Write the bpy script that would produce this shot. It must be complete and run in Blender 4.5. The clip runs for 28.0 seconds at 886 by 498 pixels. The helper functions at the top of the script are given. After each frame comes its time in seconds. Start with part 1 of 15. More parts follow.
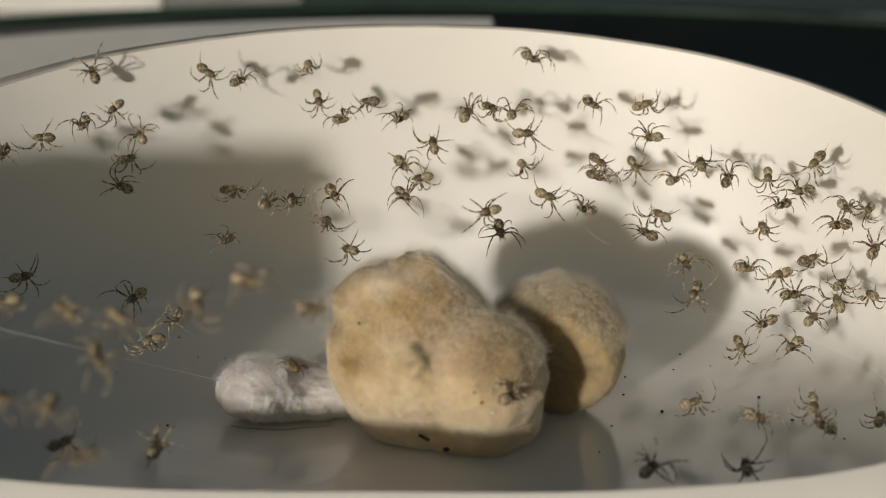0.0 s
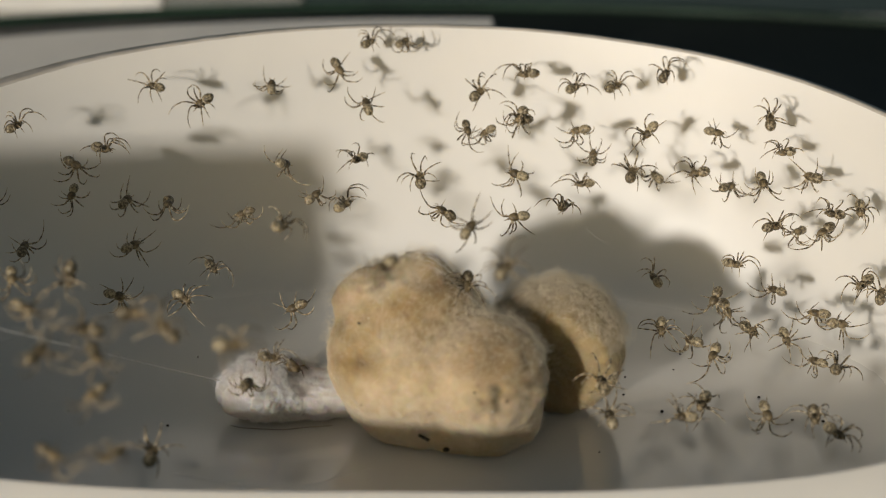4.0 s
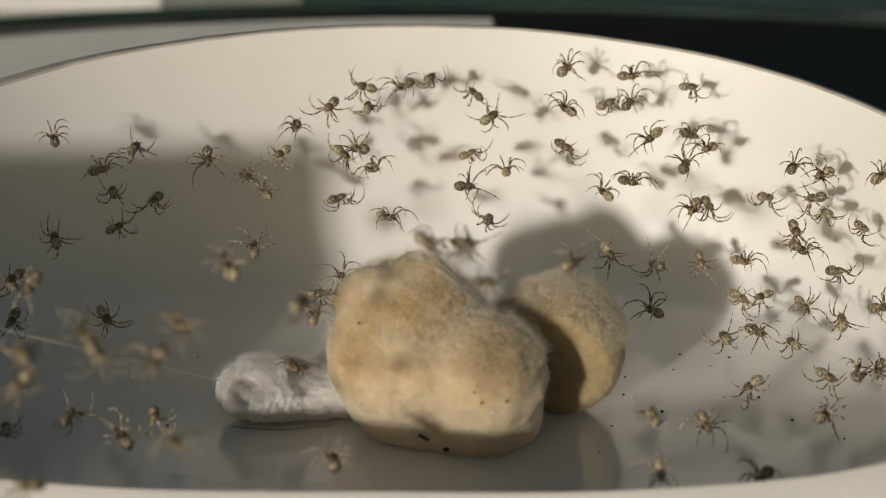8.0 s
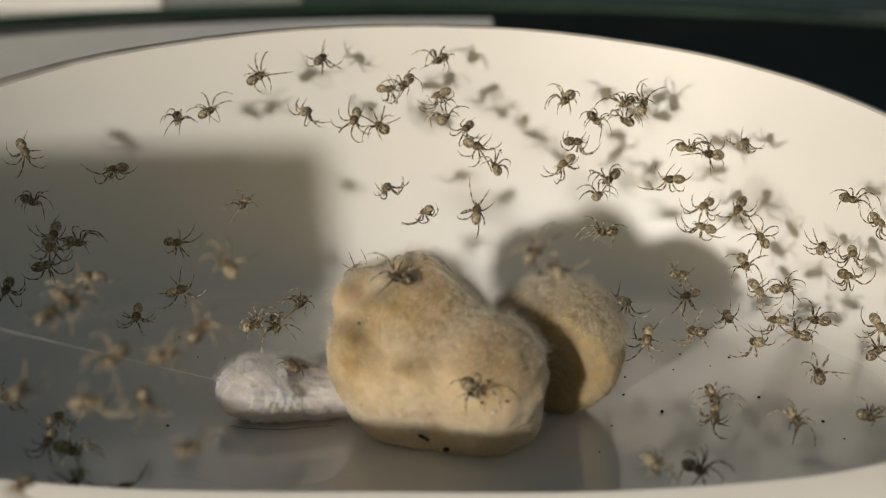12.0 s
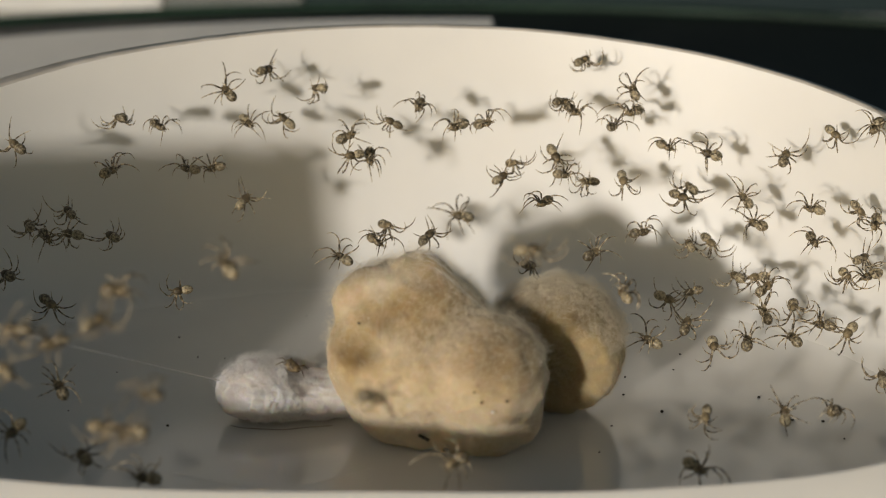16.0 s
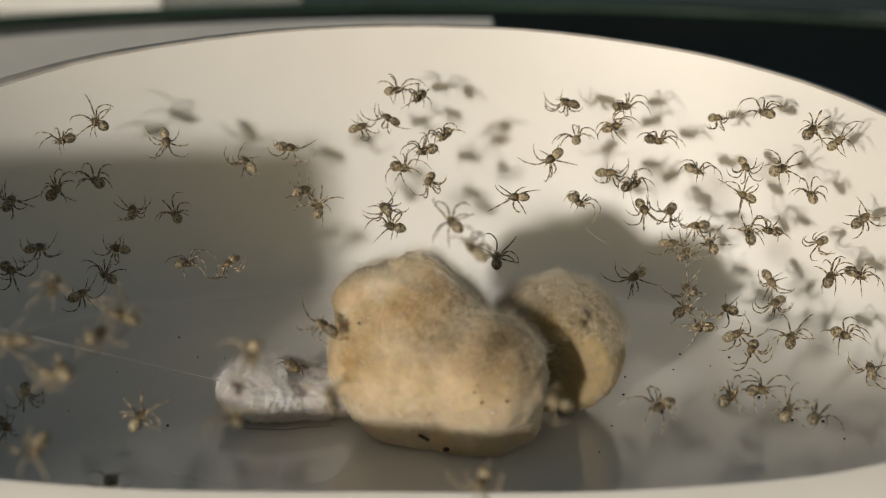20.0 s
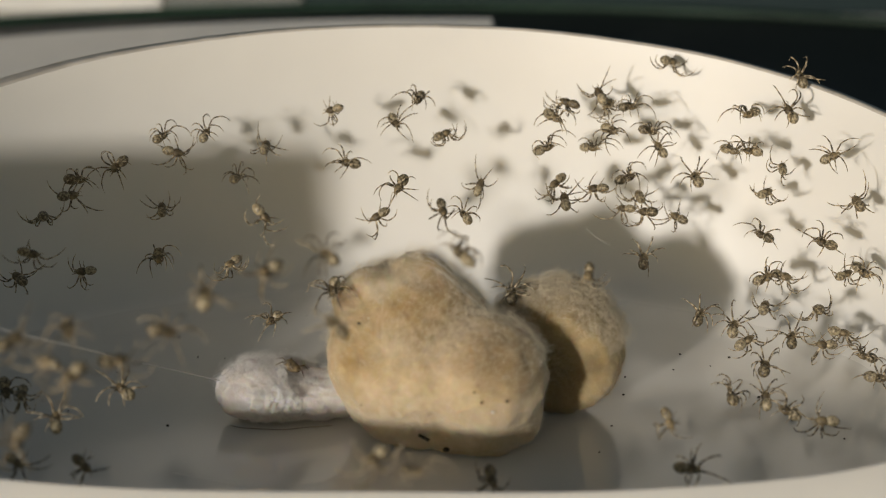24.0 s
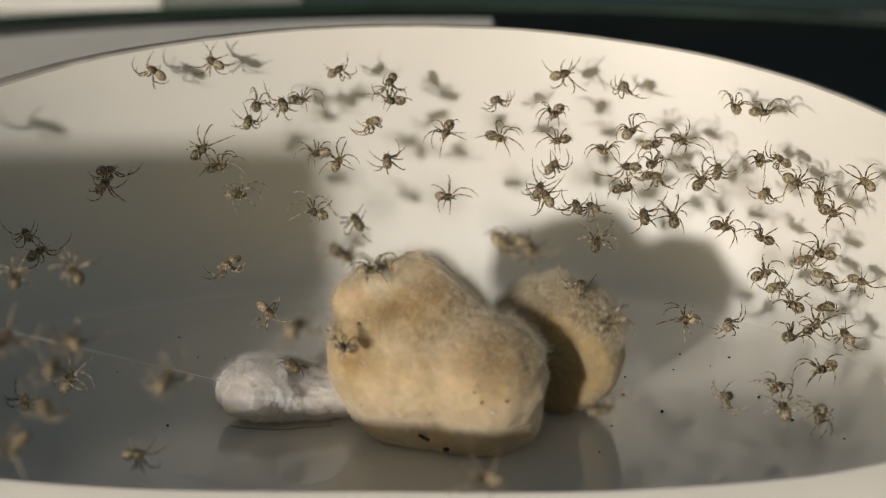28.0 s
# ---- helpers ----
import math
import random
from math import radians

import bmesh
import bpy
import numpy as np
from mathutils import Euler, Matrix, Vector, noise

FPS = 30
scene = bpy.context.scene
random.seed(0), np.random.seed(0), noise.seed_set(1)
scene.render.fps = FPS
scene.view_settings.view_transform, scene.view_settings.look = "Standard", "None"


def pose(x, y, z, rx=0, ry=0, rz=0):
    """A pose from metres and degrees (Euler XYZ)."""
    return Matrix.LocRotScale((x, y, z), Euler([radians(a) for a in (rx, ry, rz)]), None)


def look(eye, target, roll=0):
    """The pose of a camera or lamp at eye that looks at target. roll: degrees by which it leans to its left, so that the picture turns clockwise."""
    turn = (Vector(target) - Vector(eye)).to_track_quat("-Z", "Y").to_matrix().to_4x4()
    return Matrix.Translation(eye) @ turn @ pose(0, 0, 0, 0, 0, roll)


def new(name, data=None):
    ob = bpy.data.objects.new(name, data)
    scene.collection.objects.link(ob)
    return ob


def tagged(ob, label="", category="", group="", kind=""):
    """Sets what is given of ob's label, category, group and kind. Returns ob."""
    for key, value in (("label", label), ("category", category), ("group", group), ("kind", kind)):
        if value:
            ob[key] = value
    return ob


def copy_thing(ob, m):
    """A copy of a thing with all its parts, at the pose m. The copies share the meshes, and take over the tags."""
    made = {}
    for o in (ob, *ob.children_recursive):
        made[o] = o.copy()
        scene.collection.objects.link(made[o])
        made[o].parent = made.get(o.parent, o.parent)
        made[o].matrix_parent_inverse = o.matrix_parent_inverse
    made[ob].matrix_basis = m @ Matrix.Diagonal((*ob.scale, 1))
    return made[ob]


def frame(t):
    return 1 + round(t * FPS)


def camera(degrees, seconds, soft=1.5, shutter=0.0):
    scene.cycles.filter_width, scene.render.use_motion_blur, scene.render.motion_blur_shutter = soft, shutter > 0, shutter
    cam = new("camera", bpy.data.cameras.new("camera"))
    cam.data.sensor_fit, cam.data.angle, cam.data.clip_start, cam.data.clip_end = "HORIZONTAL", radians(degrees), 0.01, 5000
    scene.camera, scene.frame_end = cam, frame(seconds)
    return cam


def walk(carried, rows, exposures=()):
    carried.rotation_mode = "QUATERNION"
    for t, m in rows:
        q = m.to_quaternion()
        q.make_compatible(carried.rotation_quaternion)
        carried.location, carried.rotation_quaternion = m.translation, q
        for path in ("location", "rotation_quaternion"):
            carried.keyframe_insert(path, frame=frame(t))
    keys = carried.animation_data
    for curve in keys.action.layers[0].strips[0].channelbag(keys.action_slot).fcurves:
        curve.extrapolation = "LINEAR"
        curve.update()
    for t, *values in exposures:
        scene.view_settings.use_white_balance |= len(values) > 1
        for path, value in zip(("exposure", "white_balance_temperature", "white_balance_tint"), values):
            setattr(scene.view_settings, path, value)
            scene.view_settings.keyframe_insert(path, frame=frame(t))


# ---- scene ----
MM = 0.001

# camera: a still macro lens looking down into the dish
CAM_Y, CAM_Z, CAM_DOWN = -98.0, 47.5, 20.0
cam = camera(30.0, 28.0, soft=1.0)
cam.data.dof.use_dof = True
cam.data.dof.focus_distance = 0.1085
cam.data.dof.aperture_fstop = 42.0
STILL = pose(0, CAM_Y * MM, CAM_Z * MM, 90 - CAM_DOWN, 0, 0)
walk(cam, [(0, STILL), (28, STILL)])

# light: low sun from behind the camera's left shoulder, dim clear sky
SUN_EL, SUN_AZ = 10.5, 30.0
world = bpy.data.worlds.new("sky")
scene.world = world
world.use_nodes = True
wn = world.node_tree.nodes
sky = wn.new("ShaderNodeTexSky")
sky.sky_type = "NISHITA"
sky.sun_disc = False
sky.sun_elevation = radians(SUN_EL)
sky.sun_rotation = radians(180 + SUN_AZ)
sky.dust_density = 2.5
sky.ozone_density = 1.0
haze = wn.new("ShaderNodeMix")
haze.data_type, haze.blend_type = "RGBA", "MULTIPLY"
haze.inputs[0].default_value = 1.0
haze.inputs[7].default_value = (0.98, 0.98, 0.85, 1)
world.node_tree.links.new(sky.outputs[0], haze.inputs[6])
world.node_tree.links.new(haze.outputs[2], wn["Background"].inputs[0])
wn["Background"].inputs[1].default_value = 0.07
sun = new("sun", bpy.data.lights.new("sun", "SUN"))
sun.data.energy = 3.5
sun.data.angle = radians(3.6)
sun.data.color = (1.0, 0.93, 0.845)
sa, se = radians(SUN_AZ), radians(SUN_EL)
sun.matrix_world = look((-math.sin(sa) * math.cos(se), -math.cos(sa) * math.cos(se), math.sin(se)), (0, 0, 0))
scene.view_settings.exposure = -0.47


# ---- materials ----
def mat(name, colour, rough=0.5, spec=0.5, metal=0.0):
    m = bpy.data.materials.new(name)
    m.use_nodes = True
    p = m.node_tree.nodes["Principled BSDF"]
    p.inputs["Base Color"].default_value = (*colour, 1)
    p.inputs["Roughness"].default_value = rough
    p.inputs["Specular IOR Level"].default_value = spec
    p.inputs["Metallic"].default_value = metal
    return m, m.node_tree, p


def ramp(nt, src, stops):
    r = nt.nodes.new("ShaderNodeValToRGB")
    els = r.color_ramp.elements
    while len(els) < len(stops):
        els.new(0.5)
    for e, (pos, col) in zip(els, stops):
        e.position, e.color = pos, (*col, 1)
    nt.links.new(src, r.inputs[0])
    return r.outputs[0]


def tex(nt, kind, scale, coord="Object", stretch=(1, 1, 1), detail=4.0, rough=0.55):
    tc = nt.nodes.new("ShaderNodeTexCoord")
    mp = nt.nodes.new("ShaderNodeMapping")
    mp.inputs["Scale"].default_value = stretch
    nt.links.new(tc.outputs[coord], mp.inputs[0])
    t = nt.nodes.new(kind)
    nt.links.new(mp.outputs[0], t.inputs["Vector"])
    t.inputs["Scale"].default_value = scale
    if kind == "ShaderNodeTexNoise":
        t.inputs["Detail"].default_value = detail
        t.inputs["Roughness"].default_value = rough
    return t


def mix(nt, fac, a, b, how="MIX"):
    n = nt.nodes.new("ShaderNodeMix")
    n.data_type, n.blend_type = "RGBA", how
    if isinstance(fac, float):
        n.inputs[0].default_value = fac
    else:
        nt.links.new(fac, n.inputs[0])
    for sock, v in ((n.inputs[6], a), (n.inputs[7], b)):
        if isinstance(v, tuple):
            sock.default_value = (*v, 1)
        else:
            nt.links.new(v, sock)
    return n.outputs[2]


def bump(nt, p, height, strength, dist):
    b = nt.nodes.new("ShaderNodeBump")
    b.inputs["Strength"].default_value = strength
    b.inputs["Distance"].default_value = dist
    nt.links.new(height, b.inputs["Height"])
    nt.links.new(b.outputs[0], p.inputs["Normal"])


def plastic_mat():
    m, nt, p = mat("white_plastic", (0.8, 0.78, 0.74), 0.3, 0.9)
    big = tex(nt, "ShaderNodeTexNoise", 60)
    fine = tex(nt, "ShaderNodeTexNoise", 900, detail=6)
    col = ramp(nt, big.outputs[0], [(0.3, (0.665, 0.65, 0.615)), (0.7, (0.735, 0.72, 0.68))])
    nt.links.new(col, p.inputs["Base Color"])
    r = nt.nodes.new("ShaderNodeMapRange")
    r.inputs[3].default_value, r.inputs[4].default_value = 0.08, 0.18
    smear = tex(nt, "ShaderNodeTexNoise", 110, stretch=(0.4, 1.3, 1), detail=5, rough=0.65)
    nt.links.new(smear.outputs[0], r.inputs[0])
    # the floor is polished, the wall satin
    tc = nt.nodes.new("ShaderNodeTexCoord")
    xyz = nt.nodes.new("ShaderNodeSeparateXYZ")
    nt.links.new(tc.outputs["Object"], xyz.inputs[0])
    up = nt.nodes.new("ShaderNodeMapRange")
    up.inputs[1].default_value, up.inputs[2].default_value = 0.00155, 0.0027
    up.inputs[3].default_value, up.inputs[4].default_value = 0.0, 0.34
    nt.links.new(xyz.outputs[2], up.inputs[0])
    sm = nt.nodes.new("ShaderNodeMath")
    nt.links.new(r.outputs[0], sm.inputs[0])
    nt.links.new(up.outputs[0], sm.inputs[1])
    nt.links.new(sm.outputs[0], p.inputs["Roughness"])
    bump(nt, p, fine.outputs[0], 0.1, 0.00002)
    return m


def silk_wool_mat(name, dark, mid, light, tint, sss, brown_patch=None):
    """Felted silk: broad patches, a faint second tint, fine fibres; with a brown patch given by its middle and its
    reach, in metres.
    """
    m, nt, p = mat(name, mid, 0.9, 0.12)
    blot = tex(nt, "ShaderNodeTexNoise", 240, detail=8, rough=0.66)
    broad = tex(nt, "ShaderNodeTexNoise", 85, detail=2)
    fib = tex(nt, "ShaderNodeTexNoise", 1700, stretch=(1, 1, 0.5), detail=8, rough=0.7)
    col = ramp(nt, blot.outputs[0], [(0.36, dark), (0.48, mid), (0.62, light)])
    col = mix(nt, ramp(nt, broad.outputs[0], [(0.44, (0, 0, 0)), (0.58, (0.75, 0.75, 0.75))]), col, tint)
    if brown_patch:
        tc = nt.nodes.new("ShaderNodeTexCoord")
        far = nt.nodes.new("ShaderNodeVectorMath")
        far.operation = "DISTANCE"
        far.inputs[1].default_value = brown_patch[0]
        nt.links.new(tc.outputs["Object"], far.inputs[0])
        ragged = nt.nodes.new("ShaderNodeMath")
        ragged.operation = "MULTIPLY_ADD"
        ragged.inputs[1].default_value = -brown_patch[1] * 1.6
        nt.links.new(blot.outputs[0], ragged.inputs[0])
        nt.links.new(far.outputs["Value"], ragged.inputs[2])
        part_of = nt.nodes.new("ShaderNodeMapRange")
        part_of.inputs[1].default_value, part_of.inputs[2].default_value = -0.4 * brown_patch[1], 0.6 * brown_patch[1]
        part_of.inputs[3].default_value, part_of.inputs[4].default_value = 0.85, 0.0
        nt.links.new(ragged.outputs[0], part_of.inputs[0])
        col = mix(nt, part_of.outputs[0], col, (0.3, 0.205, 0.09))
    clump = tex(nt, "ShaderNodeTexNoise", 620, detail=5, rough=0.7)
    f1 = ramp(nt, clump.outputs[0], [(0.32, (0.82, 0.77, 0.68)), (0.66, (1.08, 1.07, 1.05))])
    col = mix(nt, 0.45, col, f1, "MULTIPLY")
    f2 = ramp(nt, fib.outputs[0], [(0.3, (0.74, 0.71, 0.66)), (0.65, (1.06, 1.06, 1.06))])
    col = mix(nt, 0.45, col, f2, "MULTIPLY")
    nt.links.new(col, p.inputs["Base Color"])
    p.inputs["Subsurface Weight"].default_value = sss
    p.inputs["Subsurface Radius"].default_value = (1.0, 0.55, 0.2)
    p.inputs["Subsurface Scale"].default_value = 0.0013
    p.inputs["Sheen Weight"].default_value = 0.25
    p.inputs["Sheen Roughness"].default_value = 0.6
    bump(nt, p, fib.outputs[0], 0.35, 0.0001)
    return m


def plain_noise(name, a, b, scale, rough=0.6, bumpd=0.0001):
    m, nt, p = mat(name, a, rough, 0.4)
    n = tex(nt, "ShaderNodeTexNoise", scale, detail=6)
    nt.links.new(ramp(nt, n.outputs[0], [(0.35, a), (0.65, b)]), p.inputs["Base Color"])
    bump(nt, p, n.outputs[0], 0.4, bumpd)
    return m


def spider_mat(name, dark, pale, glow, scale, lo=0.38, hi=0.6, gloss=0.35):
    m, nt, p = mat(name, dark, gloss, 0.5)
    n = tex(nt, "ShaderNodeTexNoise", scale, detail=3)
    info = nt.nodes.new("ShaderNodeObjectInfo")
    add = nt.nodes.new("ShaderNodeMath")
    add.operation = "MULTIPLY_ADD"
    add.inputs[1].default_value, add.inputs[2].default_value = 0.16, -0.08
    nt.links.new(info.outputs["Random"], add.inputs[0])
    ad2 = nt.nodes.new("ShaderNodeMath")
    nt.links.new(n.outputs[0], ad2.inputs[0])
    nt.links.new(add.outputs[0], ad2.inputs[1])
    nt.links.new(ramp(nt, ad2.outputs[0], [(lo, dark), (hi, pale)]), p.inputs["Base Color"])
    p.inputs["Subsurface Weight"].default_value = glow
    p.inputs["Subsurface Radius"].default_value = (1.0, 0.75, 0.45)
    p.inputs["Subsurface Scale"].default_value = 0.0003
    bump(nt, p, n.outputs[0], 0.3, 0.00004)
    return m


WHITE = plastic_mat()
# the dish's white plastic with the back lip's shade put into the colour
SHADED_LIP = plain_noise("greyish_plastic", (0.4, 0.37, 0.325), (0.54, 0.505, 0.455), 500, 0.6, 0.00003)
SAC = silk_wool_mat("tan_silk", (0.355, 0.245, 0.11), (0.51, 0.385, 0.215), (0.67, 0.58, 0.43), (0.61, 0.51, 0.36), 0.7, ((0.0032, -0.0045, 0.0022), 0.0026))
OLD_SAC = silk_wool_mat("grey_tan_silk", (0.29, 0.21, 0.1), (0.42, 0.325, 0.175), (0.55, 0.465, 0.295), (0.37, 0.285, 0.15), 0.5)
WOOL = silk_wool_mat("white_silk", (0.5, 0.46, 0.44), (0.7, 0.67, 0.665), (0.84, 0.82, 0.82), (0.66, 0.64, 0.64), 0.4)
FLUFF = mat("silk_fibre", (0.84, 0.76, 0.6), 0.6)[0]
OLD_FLUFF = mat("old_silk_fibre", (0.66, 0.55, 0.36), 0.7)[0]
PALE_FLUFF = mat("pale_silk_fibre", (0.82, 0.8, 0.78), 0.6)[0]
DEBRIS = plain_noise("dark_speck", (0.012, 0.01, 0.008), (0.05, 0.035, 0.02), 2000)
HUSK = plain_noise("brown_husk", (0.045, 0.03, 0.014), (0.32, 0.24, 0.13), 2200)
TABLE = plain_noise("dark_table", (0.005, 0.0085, 0.013), (0.012, 0.0175, 0.025), 40, 0.5)
PAPER = plain_noise("white_paper", (0.56, 0.55, 0.525), (0.67, 0.66, 0.63), 50, 0.8)
GREEN = plain_noise("dark_green", (0.005, 0.02, 0.011), (0.012, 0.036, 0.02), 90, 0.5)
SLATE = plain_noise("slate_grey", (0.13, 0.14, 0.13), (0.18, 0.19, 0.18), 60, 0.7)
TEAL = plain_noise("dark_teal", (0.0055, 0.0155, 0.0175), (0.0105, 0.026, 0.0285), 40, 0.7)
GREY = plain_noise("pale_board", (0.5, 0.51, 0.48), (0.62, 0.63, 0.6), 30, 0.8)
BLOCK = plain_noise("block_wood", (0.12, 0.1, 0.08), (0.2, 0.17, 0.13), 60, 0.7)
BODY = spider_mat("spiderling_head", (0.06, 0.044, 0.022), (0.26, 0.2, 0.11), 0.1, 3600, 0.38, 0.66, 0.5)
BELLY = spider_mat("spiderling_abdomen", (0.085, 0.065, 0.036), (0.44, 0.37, 0.24), 0.15, 5200, 0.38, 0.64, 0.45)
LEG = spider_mat("spiderling_leg", (0.24, 0.195, 0.13), (0.55, 0.47, 0.33), 0.0, 2600, 0.36, 0.62, 0.5)
LEG_BAND = spider_mat("spiderling_leg_band", (0.06, 0.045, 0.026), (0.2, 0.155, 0.092), 0.0, 2600, 0.36, 0.62, 0.5)


# ---- builders ----
def mesh_of(name, bm, material, smooth=True):
    me = bpy.data.meshes.new(name)
    bm.normal_update()
    bm.to_mesh(me)
    bm.free()
    me.materials.append(material)
    if smooth:
        me.polygons.foreach_set("use_smooth", [True] * len(me.polygons))
    return me


def part(name, bm, material, parent=None, label="", smooth=True):
    ob = new(name, mesh_of(name, bm, material, smooth))
    ob.parent = parent
    if label:
        tagged(ob, label)
    return ob


def loft(bm, rings, closed=True, cap=True):
    rows = [[bm.verts.new(v) for v in r] for r in rings]
    n = len(rows[0])
    for a, b in zip(rows, rows[1:]):
        for i in range(n if closed else n - 1):
            j = (i + 1) % n
            bm.faces.new((a[i], a[j], b[j], b[i]))
    if cap:
        bm.faces.new(list(reversed(rows[0])))
        bm.faces.new(rows[-1])
    return rows


def tube(bm, pts, radii, sides=6):
    """A tapering tube through pts."""
    pts = [Vector(p) for p in pts]
    rings = []
    for i, p in enumerate(pts):
        d = (pts[min(i + 1, len(pts) - 1)] - pts[max(i - 1, 0)]).normalized()
        s = d.orthogonal().normalized() if abs(d.z) > 0.95 else d.cross(Vector((0, 0, 1))).normalized()
        u = s.cross(d)
        rings.append([p + radii[i] * (math.cos(a) * s + math.sin(a) * u)
                      for a in [2 * math.pi * k / sides for k in range(sides)]])
    loft(bm, rings)


def egg(bm, centre, rx, ry, rz, seg=14, rings=9, bulge=0.0):
    """An ovoid along y, fuller towards +y by bulge."""
    out = []
    for i in range(1, rings):
        a = math.pi * i / rings
        y, r = -math.cos(a), math.sin(a)
        r *= 1 + bulge * y
        out.append([(centre[0] + rx * r * math.cos(b), centre[1] + ry * y, centre[2] + rz * r * math.sin(b))
                    for b in [2 * math.pi * k / seg for k in range(seg)]])
    loft(bm, out)


# ---- dish ----
# plan of the rim: wide oval, rounder behind and flatter in front; the rim falls from back to front
RIM_A, RIM_BACK, RIM_FRONT = 37.5, 22.0, 22.0
H_BACK, H_FRONT = 19.85, 5.0
FLOOR_Z = 1.5


def rim_point(a):
    c, s = math.cos(a), math.sin(a)
    n = 2.0 if s >= 0 else 3.4
    b = RIM_BACK if s >= 0 else RIM_FRONT
    x = RIM_A * math.copysign(abs(c) ** (2 / n), c)
    y = b * math.copysign(abs(s) ** (2 / n), s)
    f = (y + RIM_FRONT) / (RIM_FRONT + RIM_BACK)
    h = H_FRONT + (H_BACK - H_FRONT) * f
    return x, y, h


def dish():
    """A thin shell: floor and curved-up wall, flat lip, outer wall and foot."""
    profile = [(0.02, 0.0), (0.3, 0.0), (0.55, 0.0), (0.72, 0.0), (0.8, 0.012), (0.86, 0.05), (0.9, 0.11), (0.93, 0.22),
               (0.95, 0.36), (0.965, 0.52), (0.98, 0.7), (0.99, 0.86), (0.997, 0.965), (0.999, 0.992), (1.003, 1.0),
               (1.006, 1.0), (1.045, 1.0), (1.053, 0.99), (1.055, 0.96), (1.048, 0.94), (1.02, 0.93), (1.016, 0.85), (1.005, 0.6), (0.985, 0.3), (0.96, 0.1), (0.93, -0.02),
               (0.88, -0.05), (0.5, -0.055), (0.02, -0.055)]
    seg = 220
    rings = []
    for wide, z in profile:
        ring = []
        for k in range(seg):
            a = 2 * math.pi * k / seg
            x, y, h = rim_point(a)
            r = wide
            if r > 1.006:
                # the lip is narrow behind, broad in front
                r = 1.006 + (r - 1.006) * (0.3 + 0.9 * max(0.0, -x / RIM_A) if y > 0 else min(1.3, 0.3 + 0.9 * max(0.0, -x / RIM_A) - y / 8))
            zz = FLOOR_Z + z * h if z >= 0 else FLOOR_Z * (1 + z / 0.055 * 0.93)
            wob = 0.08 * noise.noise((x * 0.12, y * 0.12, 3)) + 0.02 * noise.noise((x * 0.7, y * 0.7, 9))
            if r > 1.01:
                zz -= 75 * (r - 1.003) * max(0.0, -y / RIM_FRONT)
            ring.append(((x * r - 2.5) * MM, y * r * MM, (zz + wob * (z > 0.9)) * MM))
        rings.append(ring)
    root = new("dish")
    cut, back = 13, 21
    for name, some, material, label in (("basin", rings[:cut + 1], WHITE, ""), ("rim", rings[cut:back + 1], SHADED_LIP, "narrow rim, greyed by shade put into its colour"),
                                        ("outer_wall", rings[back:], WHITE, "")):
        bm = bmesh.new()
        rows = loft(bm, some, cap=False)
        if name == "basin":
            bm.faces.new(list(reversed(rows[0])))
        if name == "outer_wall":
            bm.faces.new(rows[-1])
        bmesh.ops.recalc_face_normals(bm, faces=bm.faces)
        # front half keeps plain white; the back half carries painted shade
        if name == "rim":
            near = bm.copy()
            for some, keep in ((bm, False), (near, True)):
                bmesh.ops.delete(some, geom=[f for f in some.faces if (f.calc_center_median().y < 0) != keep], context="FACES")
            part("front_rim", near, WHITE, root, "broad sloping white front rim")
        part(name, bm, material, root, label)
    return tagged(root, "shallow white glossy plastic dish with curved sides standing on the tray", "dish")


def slab(name, pts, z0, z1, material, label, category, kind=""):
    bm = bmesh.new()
    loft(bm, [[(x * MM, y * MM, z * MM) for x, y in pts] for z in (z0, z1)])
    bmesh.ops.recalc_face_normals(bm, faces=bm.faces)
    return tagged(part(name, bm, material, None, "", False), label, category, "", kind)


